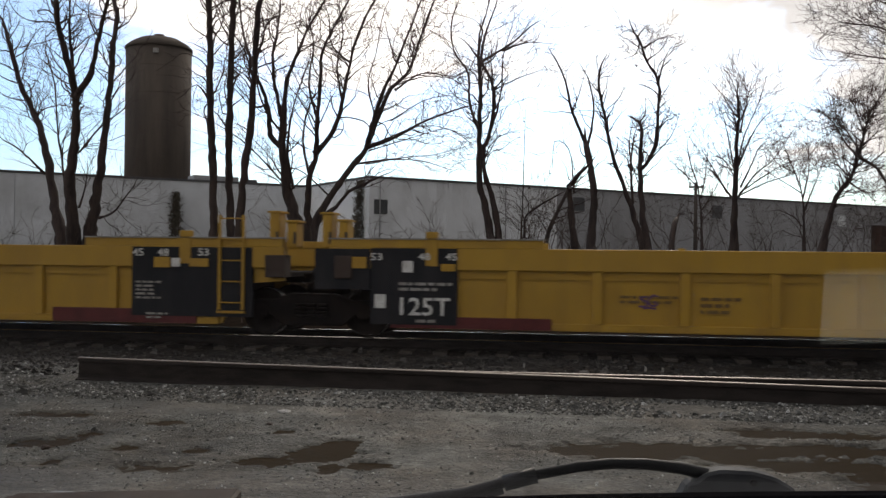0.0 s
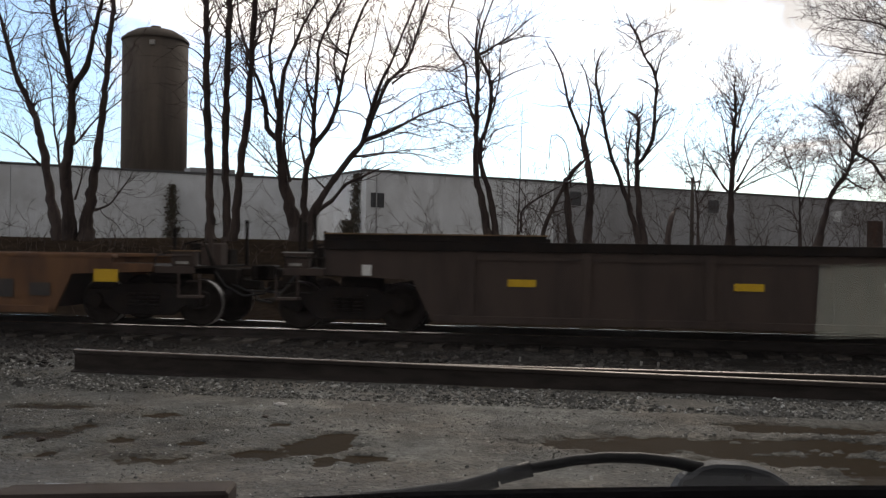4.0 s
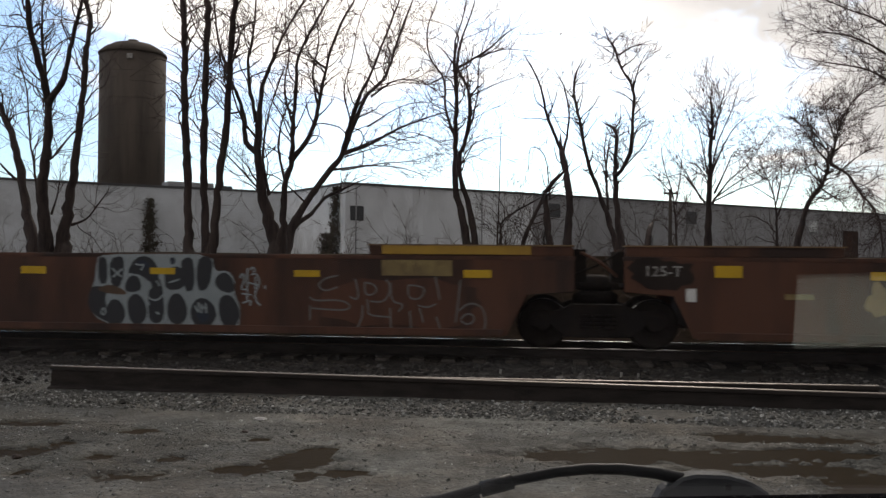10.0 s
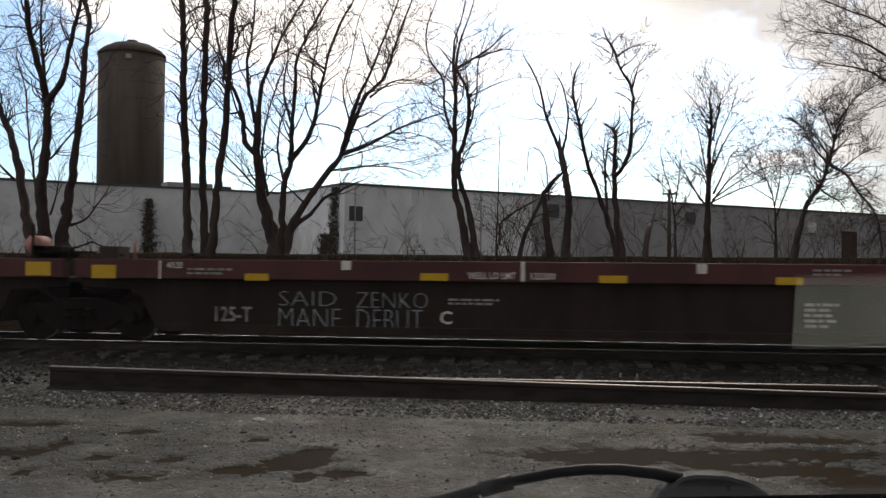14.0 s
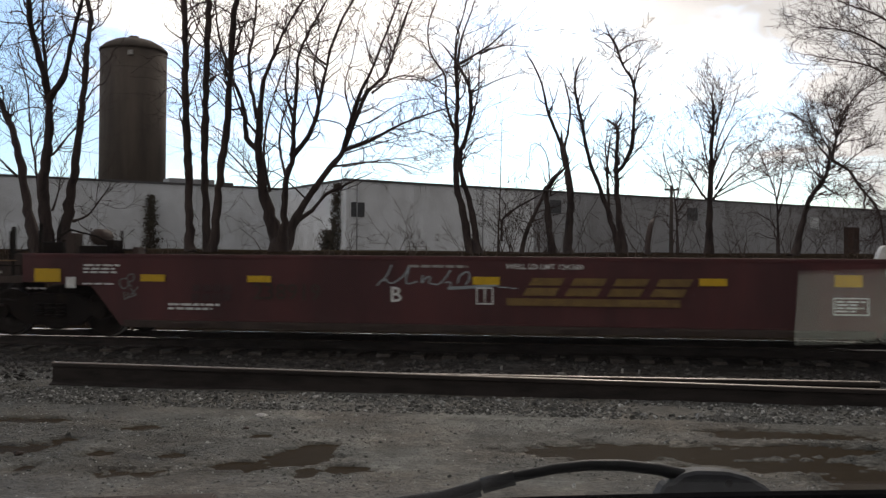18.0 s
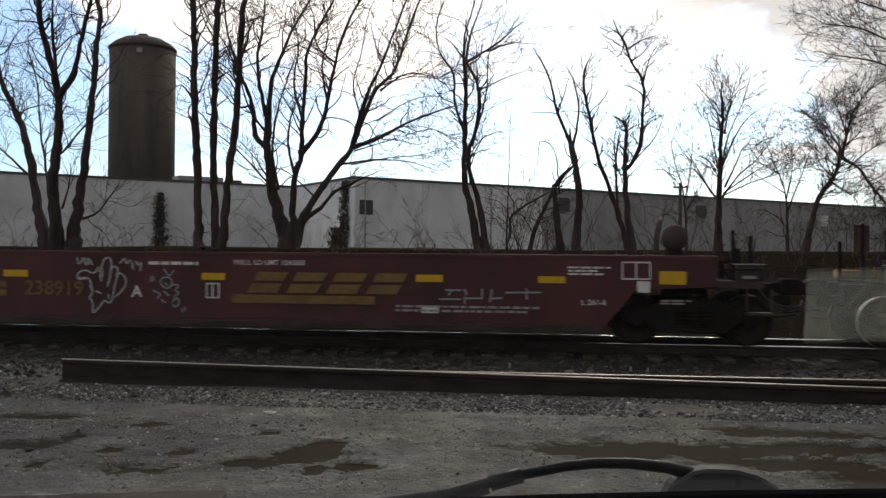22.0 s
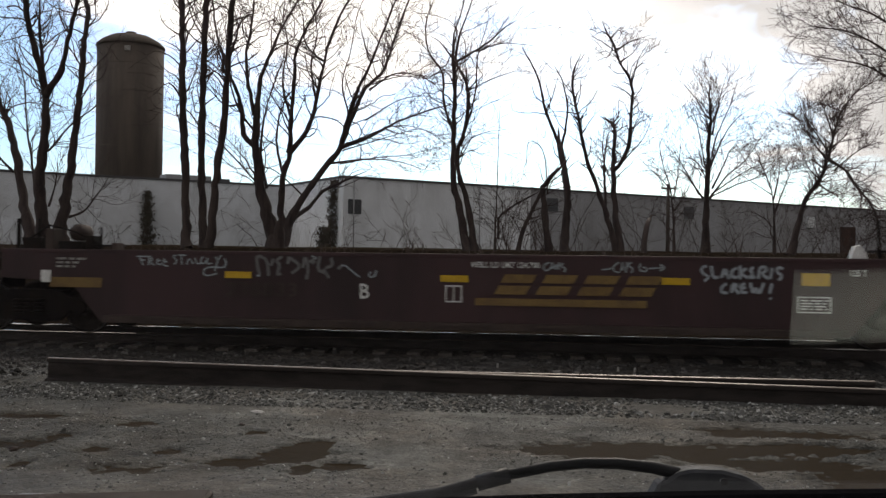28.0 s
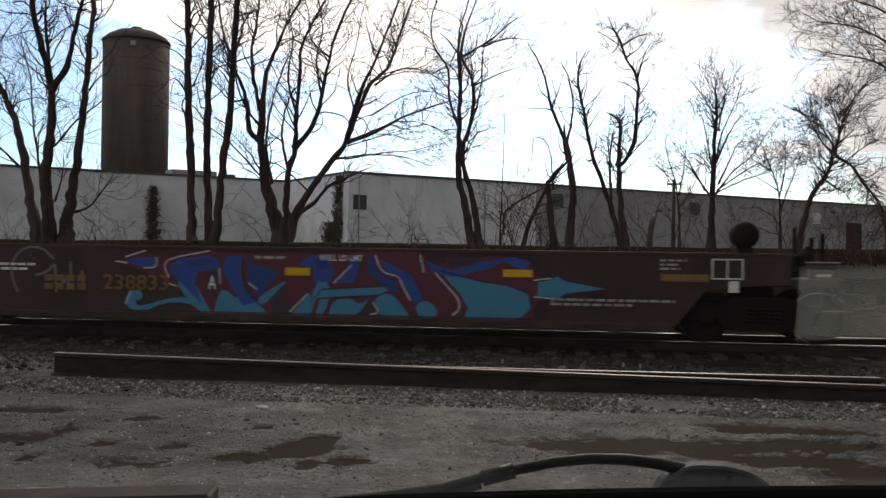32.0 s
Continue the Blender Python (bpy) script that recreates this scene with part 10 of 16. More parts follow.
shape(CC[0], ((5.76, 0.12), (6.15, 0.35), (6.43, 1.00), (7.00, 1.05), (7.94, 1.04), (8.96, 1.06), (9.42, 0.91), (10.14, 1.04), (10.94, 0.96), (11.26, 0.61), (11.58, 0.50), (11.59, 0.09), (9.34, 0.04), (7.11, 0.05), (5.96, 0.07)), 'spray_slate', 1, 1)
shape(CC[0], ((6.43, 1.00), (7.00, 1.03), (7.85, 1.02), (7.90, 0.74), (7.67, 0.55), (7.10, 0.52), (6.55, 0.62)), 'spray_taupe', 1.4, 1)
shape(CC[0], ((7.96, 0.97), (8.50, 1.03), (8.96, 0.95), (9.02, 0.72), (8.60, 0.52), (8.15, 0.60)), 'spray_taupe', 1.4, 1)
shape(CC[0], ((10.28, 0.95), (10.45, 1.02), (10.50, 0.61), (10.33, 0.61)), 'spray_taupe', 1.4, 1)
shape(CC[0], ((10.56, 0.79), (10.68, 0.96), (10.87, 0.96), (11.05, 0.66), (10.68, 0.59)), 'spray_taupe', 1.4, 1)
shape(CC[0], ((9.33, 0.82), (10.02, 0.80), (10.16, 0.60), (9.44, 0.58)), 'soot_brown', 1.5, 0)
shape(CC[0], ((6.72, 0.39), (7.10, 0.52), (7.67, 0.52), (7.95, 0.39), (7.86, 0.14), (7.11, 0.07), (6.73, 0.10)), 'spray_navy', 1.6, 2)
shape(CC[0], ((8.42, 0.48), (8.87, 0.63), (9.24, 0.54), (9.52, 0.32), (9.48, 0.06), (8.97, 0.05), (8.60, 0.16)), 'spray_navy', 1.6, 2)
shape(CC[0], ((9.97, 0.44), (10.33, 0.47), (10.77, 0.53), (10.82, 0.12), (10.02, 0.07)), 'spray_navy', 1.6, 2)
shape(CC[0], ((9.15, 0.29), (9.33, 0.53), (9.54, 0.43), (9.50, 0.08), (9.20, 0.07)), 'spray_deepteal', 1.9, 2)
shape(CC[0], ((6.44, 0.08), (6.72, 0.36), (6.99, 0.30), (6.90, 0.08)), 'spray_deepteal', 1.9, 2)
shape(CC[0], ((8.12, 0.36), (8.42, 0.29), (8.62, 0.05), (8.12, 0.07)), 'spray_deepteal', 1.9, 2)
shape(CC[0], ((9.61, 0.32), (9.86, 0.32), (9.90, 0.07), (9.66, 0.06)), 'spray_deepteal', 1.9, 2)
shape(CC[0], ((10.42, 0.47), (10.68, 0.43), (10.73, 0.09), (10.44, 0.08)), 'spray_deepteal', 1.9, 2)
shape(CC[0], ((10.95, 0.35), (11.26, 0.45), (11.50, 0.27), (11.45, 0.10), (11.04, 0.09)), 'spray_deep', 1.8, 2)
shape(CC[0], ((6.72, 0.51), (7.05, 0.68), (7.20, 0.54), (7.01, 0.40)), 'spray_deep', 1.8, 2)
shape(CC[0], ((5.96, 0.12), (6.25, 0.29), (6.44, 0.24), (6.34, 0.09)), 'spray_deep', 1.8, 2)
shape(CC[0], ((6.28, 1.02), (6.45, 1.03), (6.55, 0.62), (6.89, 0.42), (6.53, 0.38), (6.38, 0.67)), 'spray_pink', 2.3, 0)
shape(CC[0], ((7.83, 1.02), (7.95, 0.98), (7.85, 0.65), (8.14, 0.47), (8.23, 0.27), (8.00, 0.33), (7.78, 0.60)), 'spray_pink', 2.3, 0)
shape(CC[0], ((8.30, 0.77), (8.58, 0.57), (8.47, 0.51)), 'spray_pink', 2.3, 0)
shape(CC[0], ((8.92, 1.04), (9.33, 0.91), (9.24, 0.68), (9.47, 0.54), (9.74, 0.41), (9.88, 0.39), (9.61, 0.32), (9.33, 0.50), (9.06, 0.81)), 'spray_pink', 2.3, 0)
shape(CC[0], ((9.91, 0.85), (10.05, 1.02), (10.20, 0.97), (10.15, 0.69), (10.33, 0.52), (10.42, 0.26), (10.24, 0.41), (10.00, 0.60)), 'spray_pink', 2.3, 0)
shape(CC[0], ((10.54, 0.66), (10.68, 0.66), (10.83, 0.53), (10.94, 0.06), (10.78, 0.21)), 'spray_pink', 2.3, 0)
shape(CC[0], ((7.37, 0.41), (7.63, 0.38), (7.81, 0.07), (7.49, 0.04)), 'spray_pink', 2.3, 0)
shape(CC[0], ((8.58, 0.37), (8.84, 0.41), (8.94, 0.16), (8.85, 0.03), (8.70, 0.11)), 'spray_pink', 2.3, 0)
shape(CC[0], ((11.13, 0.62), (11.53, 0.49), (11.58, 0.72), (11.67, 0.69), (11.62, 0.08), (11.55, 0.46), (11.25, 0.44)), 'spray_pink', 2.3, 0)
shape(CC[0], ((9.96, 1.04), (10.94, 1.07), (10.93, 1.04), (9.98, 0.99)), 'spray_pink', 2.3, 0)
shape(CC[0], ((8.57, 1.03), (8.89, 1.04), (8.84, 0.85), (8.65, 0.89)), 'spray_purple', 2.4, 1)
shape(CC[0], ((11.14, 0.90), (11.34, 0.90), (11.32, 0.79), (11.17, 0.77)), 'spray_purple', 2.4, 1)
shape(CC[0], ((7.75, 0.49), (7.82, 0.52), (7.83, 0.43), (7.77, 0.42)), 'spray_white', 2.8, 1)
shape(CC[0], ((8.83, 0.95), (8.87, 0.96), (8.86, 0.91)), 'spray_white', 2.8, 1)
shape(CC[0], ((10.94, 0.93), (11.02, 0.78), (10.91, 0.80)), 'spray_white', 2.8, 1)
shape(CE[0], ((10.83, 1.34), (10.97, 1.41), (11.94, 1.42), (12.89, 1.42), (12.95, 1.12), (13.16, 1.16), (13.30, 1.01), (13.28, 0.79), (13.42, 0.49), (13.36, 0.15), (13.15, 0.11), (12.66, 0.13), (11.14, 0.18), (10.78, 0.34), (10.67, 0.67), (10.80, 0.90)), 'spray_silver', 1, 1)
shape(CE[0], ((10.85, 1.31), (10.95, 1.38), (11.03, 1.29), (11.03, 0.90), (10.88, 0.90)), 'spray_black', 2, 1)
shape(CE[0], ((11.07, 1.33), (11.28, 1.39), (11.34, 1.27), (11.30, 0.91), (11.18, 0.81), (11.08, 0.95)), 'spray_black', 2, 1)
shape(CE[0], ((11.38, 1.10), (11.53, 1.36), (11.77, 1.39), (11.94, 1.22), (11.96, 0.96), (11.78, 0.93), (11.66, 1.05), (11.49, 1.08)), 'spray_black', 2, 1)
shape(CE[0], ((11.35, 0.91), (11.45, 1.06), (11.60, 1.03), (11.66, 0.81), (11.52, 0.76), (11.36, 0.77)), 'spray_black', 2, 1)
shape(CE[0], ((12.09, 1.17), (12.34, 1.23), (12.43, 0.99), (12.38, 0.82), (12.09, 0.80), (12.05, 1.03)), 'spray_black', 2, 1)
shape(CE[0], ((12.32, 1.27), (12.46, 1.39), (12.58, 1.30), (12.60, 0.82), (12.42, 0.77)), 'spray_black', 2, 1)
shape(CE[0], ((12.63, 1.30), (12.76, 1.41), (12.91, 1.33), (12.90, 1.11), (12.85, 0.87), (12.70, 0.77), (12.62, 0.94)), 'spray_black', 2, 1)
shape(CE[0], ((12.93, 0.99), (13.09, 1.14), (13.25, 1.04), (13.31, 0.83), (13.20, 0.75), (12.99, 0.84)), 'spray_black', 2, 1)
shape(CE[0], ((10.68, 0.67), (10.77, 0.88), (11.03, 0.82), (10.99, 0.61), (11.10, 0.22), (10.88, 0.32), (10.70, 0.46)), 'spray_black', 2, 1)
shape(CE[0], ((11.00, 0.48), (11.13, 0.66), (11.30, 0.59), (11.38, 0.38), (11.30, 0.21), (11.09, 0.17), (10.99, 0.34)), 'spray_black', 2, 1)
shape(CE[0], ((11.40, 0.64), (11.54, 0.76), (11.70, 0.64), (11.77, 0.39), (11.66, 0.20), (11.47, 0.23), (11.40, 0.44)), 'spray_black', 2, 1)
shape(CE[0], ((11.77, 0.74), (11.86, 1.14), (12.00, 0.95), (12.06, 0.64), (12.06, 0.33), (11.95, 0.22), (11.80, 0.28), (11.77, 0.49)), 'spray_black', 2, 1)
shape(CE[0], ((12.12, 0.64), (12.27, 0.78), (12.41, 0.67), (12.49, 0.45), (12.41, 0.24), (12.23, 0.21), (12.11, 0.35)), 'spray_black', 2, 1)
shape(CE[0], ((12.51, 0.50), (12.65, 0.69), (12.86, 0.65), (13.00, 0.45), (12.94, 0.25), (12.76, 0.15), (12.56, 0.25)), 'spray_black', 2, 1)
shape(CE[0], ((13.02, 0.66), (13.16, 0.76), (13.31, 0.66), (13.42, 0.41), (13.31, 0.18), (13.15, 0.16), (13.03, 0.35)), 'spray_black', 2, 1)
shape(CE[0], ((12.14, 1.34), (12.22, 1.38), (12.26, 1.28), (12.18, 1.22)), 'spray_navy', 2.3, 2)
shape(CE[0], ((11.53, 1.30), (11.71, 1.32), (11.82, 1.20), (11.64, 1.14)), 'spray_navy', 2.3, 2)
shape(CE[0], ((12.60, 0.41), (12.75, 0.48), (12.90, 0.37), (12.75, 0.23)), 'spray_navy', 2.3, 2)
shape(CE[0], ((10.80, 0.82), (11.13, 0.91), (11.48, 0.71), (11.03, 0.73)), 'tan', 2.6, 2)
stroke(CE[0], ((11.11, 1.17), (11.29, 1.02)), 0.03, 'spray_silver', 2.9, 0, 2)
stroke(CE[0], ((11.13, 1.02), (11.30, 1.16)), 0.03, 'spray_silver', 2.9, 0, 2)
stroke(CE[0], ((11.71, 0.74), (11.83, 0.63), (11.95, 0.63), (12.03, 0.72)), 0.03, 'spray_silver', 2.9, 0, 2)
stroke(CE[0], ((11.53, 1.25), (11.61, 1.22), (11.70, 1.25), (11.64, 1.14)), 0.03, 'spray_silver', 2.9, 0, 2)
stroke(CE[0], ((11.76, 0.95), (11.84, 0.85), (11.78, 0.82)), 0.03, 'spray_silver', 2.9, 0, 2)
stroke(CE[0], ((11.92, 0.97), (11.97, 0.87)), 0.03, 'spray_silver', 2.9, 0, 2)
stroke(CE[0], ((10.97, 0.49), (11.02, 0.44), (10.97, 0.35), (10.92, 0.41), (10.97, 0.49)), 0.03, 'spray_silver', 2.9, 0, 2)
stroke(CE[0], ((12.60, 0.55), (12.66, 0.44)), 0.03, 'spray_silver', 2.9, 0, 2)
stroke(CE[0], ((12.67, 0.60), (12.67, 0.43)), 0.03, 'spray_silver', 2.9, 0, 2)
stroke(CE[0], ((12.70, 0.51), (12.82, 0.51)), 0.03, 'spray_silver', 2.9, 0, 2)
stroke(CE[0], ((12.72, 0.58), (12.72, 0.42)), 0.03, 'spray_silver', 2.9, 0, 2)
stroke(CE[0], ((12.79, 0.59), (12.81, 0.42)), 0.03, 'spray_silver', 2.9, 0, 2)
stroke(CE[0], ((12.14, 0.93), (12.32, 0.99)), 0.03, 'spray_silver', 2.9, 0, 2)
stroke(CE[0], ((11.72, 0.70), (11.79, 0.54)), 0.03, 'spray_silver', 2.9, 0, 2)
stroke(CE[0], ((12.05, 0.79), (12.07, 0.55)), 0.03, 'spray_silver', 2.9, 0, 2)
stroke(CE[0], ((11.91, 0.43), (11.98, 0.39)), 0.03, 'spray_silver', 2.9, 0, 2)
stroke(CE[0], ((13.39, 1.02), (13.44, 1.12), (13.48, 1.00), (13.40, 0.83), (13.51, 0.83)), 0.028, 'spray_silver', 2.9, 0, 2)
stroke(CE[0], ((13.52, 1.19), (13.52, 0.64)), 0.028, 'spray_silver', 2.9, 0, 2)
stroke(CE[0], ((13.42, 0.76), (13.60, 0.74)), 0.028, 'spray_silver', 2.9, 0, 2)
stroke(CE[0], ((13.59, 1.08), (13.68, 1.11), (13.75, 0.95), (13.64, 0.76), (13.69, 0.62), (13.75, 0.56)), 0.028, 'spray_silver', 2.9, 0, 2)
stroke(CE[0], ((13.54, 0.95), (13.73, 0.90)), 0.028, 'spray_silver', 2.9, 0, 2)
stroke(CE[0], ((13.57, 1.16), (13.61, 1.22), (13.66, 1.16), (13.62, 1.12)), 0.028, 'spray_silver', 2.9, 0, 2)
stroke(CE[0], ((13.44, 0.60), (13.60, 0.66), (13.57, 0.56)), 0.028, 'spray_silver', 2.9, 0, 2)
stroke(CE[0], ((13.66, 1.05), (13.66, 0.84)), 0.028, 'spray_silver', 2.9, 0, 2)
stroke(CE[0], ((13.82, 0.90), (13.84, 0.84)), 0.028, 'spray_silver', 2.9, 0, 2)
stroke(CE[0], ((15.08, 1.08), (14.86, 1.04), (14.73, 0.91), (14.86, 0.81), (15.08, 0.89)), 0.028, 'spray_dim', 2, 0, 2)
stroke(CE[0], ((14.60, 0.72), (14.68, 0.65), (15.10, 0.68), (15.29, 0.61), (15.28, 0.52), (15.10, 0.50), (14.64, 0.53)), 0.028, 'spray_dim', 2, 0, 2)
stroke(CE[0], ((14.61, 0.58), (14.61, 0.33)), 0.028, 'spray_dim', 2, 0, 2)
stroke(CE[0], ((15.37, 1.03), (15.43, 0.83), (15.42, 0.67), (15.29, 0.73)), 0.028, 'spray_dim', 2, 0, 2)
stroke(CE[0], ((15.51, 0.59), (15.50, 0.39), (15.42, 0.21)), 0.028, 'spray_dim', 2, 0, 2)
stroke(CE[0], ((15.54, 0.97), (15.54, 0.77), (15.68, 0.76), (15.75, 0.86), (15.68, 0.95), (15.54, 0.97)), 0.028, 'spray_dim', 2, 0, 2)
stroke(CE[0], ((15.58, 0.69), (15.60, 0.55), (15.60, 0.42), (15.99, 0.40)), 0.028, 'spray_dim', 2, 0, 2)
stroke(CE[0], ((15.63, 0.66), (15.82, 0.64), (15.94, 0.74), (15.97, 0.93), (15.90, 1.02)), 0.028, 'spray_dim', 2, 0, 2)
stroke(CE[0], ((15.97, 0.97), (15.99, 0.65), (16.21, 0.62), (16.11, 0.49)), 0.028, 'spray_dim', 2, 0, 2)
stroke(CE[0], ((15.97, 0.55), (15.99, 0.17)), 0.028, 'spray_dim', 2, 0, 2)
stroke(CE[0], ((16.27, 0.93), (16.27, 0.71), (16.49, 0.70), (16.56, 0.89), (16.39, 0.93), (16.27, 0.93)), 0.028, 'spray_dim', 2, 0, 2)
stroke(CE[0], ((16.30, 0.51), (16.33, 0.17)), 0.028, 'spray_dim', 2, 0, 2)
stroke(CE[0], ((16.44, 0.60), (16.59, 0.56), (16.74, 0.63)), 0.028, 'spray_dim', 2, 0, 2)
stroke(CE[0], ((16.46, 0.56), (16.53, 0.31)), 0.028, 'spray_dim', 2, 0, 2)
stroke(CE[0], ((17.14, 1.03), (17.10, 0.61), (17.06, 0.32)), 0.028, 'spray_dim', 2, 0, 2)
stroke(CE[0], ((17.12, 0.52), (17.24, 0.63), (17.38, 0.65), (17.52, 0.57), (17.57, 0.34), (17.52, 0.19)), 0.028, 'spray_dim', 2, 0, 2)
stroke(CE[0], ((17.15, 0.38), (17.24, 0.48), (17.36, 0.46), (17.37, 0.34), (17.24, 0.29), (17.15, 0.36)), 0.028, 'spray_dim', 2, 0, 2)
stroke(CE[0], ((16.72, 1.08), (16.80, 0.70)), 0.028, 'spray_dim', 2, 0, 2)
stroke(CE[0], ((16.74, 0.42), (16.82, 0.19)), 0.028, 'spray_dim', 2, 0, 2)
shape(CE[2], ((6.03, 1.36), (7.17, 1.40), (9.16, 1.42), (11.00, 1.43), (11.21, 1.25), (11.28, 0.22), (9.76, 0.16), (8.19, 0.17), (6.21, 0.19), (6.02, 0.38)), 'spray_navy', 1, 1)
shape(CE[2], ((6.13, 1.19), (6.28, 1.34), (7.02, 1.34), (7.14, 1.15), (7.07, 1.00), (7.20, 0.86), (7.18, 0.66), (7.08, 0.42), (7.02, 0.25), (6.26, 0.25), (6.09, 0.44), (6.06, 0.85)), 'spray_chalk', 2, 0)
shape(CE[2], ((7.24, 0.86), (7.25, 1.23), (7.47, 1.33), (7.69, 1.32), (7.56, 1.05), (7.52, 0.62), (7.58, 0.41), (7.80, 0.42), (7.84, 0.61), (8.06, 0.61), (8.18, 0.43), (8.16, 0.18), (7.26, 0.21), (7.14, 0.27)), 'spray_chalk', 2, 0)
shape(CE[2], ((8.30, 1.19), (8.55, 1.36), (8.99, 1.37), (9.14, 1.18), (9.19, 0.88), (9.16, 0.45), (9.00, 0.24), (8.23, 0.20), (8.15, 0.31), (8.22, 0.68), (8.20, 0.87)), 'spray_chalk', 2, 0)
shape(CE[2], ((9.28, 1.33), (10.06, 1.33), (10.06, 1.07), (9.65, 1.05), (9.64, 0.88), (10.06, 0.84), (10.05, 0.73), (9.68, 0.72), (9.66, 0.45), (9.72, 0.22), (9.25, 0.20), (9.35, 0.50), (9.30, 0.88), (9.38, 1.09)), 'spray_chalk', 2, 0)
shape(CE[2], ((10.12, 1.17), (10.25, 1.32), (11.00, 1.35), (11.00, 1.16), (10.74, 1.17), (10.53, 1.04), (11.00, 1.01), (11.01, 0.89), (10.12, 0.87)), 'spray_chalk', 2, 0)
shape(CE[2], ((10.07, 0.60), (10.36, 0.45), (11.10, 0.46), (11.13, 0.22), (9.90, 0.20), (9.97, 0.43)), 'spray_chalk', 2, 0)
shape(CE[2], ((6.16, 0.51), (6.31, 0.65), (6.39, 0.36), (6.24, 0.30)), 'spray_steel', 2.3, 2)
shape(CE[2], ((7.30, 0.62), (7.43, 0.76), (7.46, 0.38), (7.33, 0.32)), 'spray_steel', 2.3, 2)
shape(CE[2], ((8.38, 1.06), (8.49, 1.25), (8.58, 0.87), (8.42, 0.68)), 'spray_steel', 2.3, 2)
shape(CE[2], ((8.97, 0.49), (9.07, 0.88), (9.11, 0.49), (9.00, 0.32)), 'spray_steel', 2.3, 2)
shape(CE[2], ((9.36, 1.16), (9.56, 1.24), (9.51, 0.97), (9.38, 0.94)), 'spray_steel', 2.3, 2)
shape(CE[2], ((10.24, 0.32), (10.53, 0.40), (10.72, 0.27), (10.34, 0.24)), 'spray_steel', 2.3, 2)
shape(CE[2], ((6.87, 1.24), (7.02, 1.26), (7.05, 1.05), (6.92, 0.95)), 'spray_steel', 2.3, 2)
shape(CE[2], ((6.50, 1.18), (6.72, 1.20), (6.71, 0.74), (6.66, 0.41), (6.44, 0.42)), 'spray_black', 2.6, 0)
shape(CE[2], ((8.64, 1.20), (8.90, 1.22), (8.87, 0.76), (8.84, 0.43), (8.61, 0.44)), 'spray_black', 2.6, 0)
shape(CE[2], ((10.39, 1.23), (10.60, 1.24), (10.62, 1.08), (10.85, 1.04), (10.41, 1.02)), 'spray_black', 2.6, 0)
shape(CE[2], ((7.70, 1.15), (8.22, 0.94), (8.20, 0.81), (7.98, 0.67), (7.80, 0.63), (7.68, 0.43), (7.56, 0.57), (7.58, 0.91)), 'spray_black', 2.5, 0)
shape(CE[2], ((7.75, 1.27), (8.17, 1.37), (8.30, 1.16), (8.22, 0.96)), 'spray_deep', 2.7, 0)
stroke(CE[2], ((6.52, 0.93), (6.56, 1.14), (6.70, 1.14)), 0.026, 'pale_yellow', 3, 0, 1)
stroke(CE[2], ((7.15, 1.15), (7.13, 0.97), (7.21, 0.88), (7.23, 1.05)), 0.026, 'pale_yellow', 3, 0, 1)
stroke(CE[2], ((7.21, 0.81), (7.10, 0.64), (7.07, 0.47), (6.93, 0.31)), 0.026, 'pale_yellow', 3, 0, 1)
stroke(CE[2], ((7.64, 1.07), (7.59, 0.81), (7.54, 0.52)), 0.026, 'pale_yellow', 3, 0, 1)
stroke(CE[2], ((7.63, 1.13), (7.73, 1.27), (8.22, 0.98)), 0.026, 'pale_yellow', 3, 0, 1)
stroke(CE[2], ((8.64, 1.16), (8.87, 1.17), (8.84, 0.83), (8.87, 0.68)), 0.026, 'pale_yellow', 3, 0, 1)
stroke(CE[2], ((9.31, 1.26), (9.39, 1.09), (9.32, 0.92)), 0.026, 'pale_yellow', 3, 0, 1)
stroke(CE[2], ((9.36, 0.78), (9.35, 0.50), (9.25, 0.25)), 0.026, 'pale_yellow', 3, 0, 1)
stroke(CE[2], ((9.93, 1.05), (9.97, 0.88), (9.94, 0.50), (9.86, 0.31)), 0.026, 'pale_yellow', 3, 0, 1)
stroke(CE[2], ((8.00, 0.62), (8.16, 0.56)), 0.026, 'pale_yellow', 3, 0, 1)
stroke(CE[2], ((10.45, 1.17), (10.58, 1.19), (10.60, 1.06)), 0.026, 'pale_yellow', 3, 0, 1)
stroke(CE[2], ((8.35, 1.35), (8.59, 1.06)), 0.024, 'spray_black', 3.2, 0, 0)
stroke(CE[2], ((6.10, 1.09), (6.46, 0.83)), 0.024, 'spray_black', 3.2, 0, 0)
stroke(CE[2], ((6.62, 0.80), (6.81, 0.59)), 0.024, 'spray_black', 3.2, 0, 0)
stroke(CE[2], ((7.51, 0.24), (7.98, 0.63)), 0.024, 'spray_black', 3.2, 0, 0)
stroke(CE[2], ((9.37, 0.44), (9.63, 0.69)), 0.024, 'spray_black', 3.2, 0, 0)
stroke(CE[2], ((10.03, 0.87), (10.24, 1.08), (10.54, 1.32)), 0.024, 'spray_black', 3.2, 0, 0)
stroke(CE[2], ((10.67, 1.12), (11.02, 1.33)), 0.024, 'spray_black', 3.2, 0, 0)
stroke(CE[2], ((10.03, 0.30), (10.30, 0.51)), 0.024, 'spray_black', 3.2, 0, 0)
stroke(CE[2], ((10.80, 0.52), (11.08, 0.27)), 0.024, 'spray_black', 3.2, 0, 0)
stroke(CE[2], ((7.47, 1.32), (7.70, 1.05)), 0.024, 'spray_black', 3.2, 0, 0)
stroke(CE[2], ((6.86, 0.35), (7.00, 0.49)), 0.024, 'spray_black', 3.2, 0, 0)
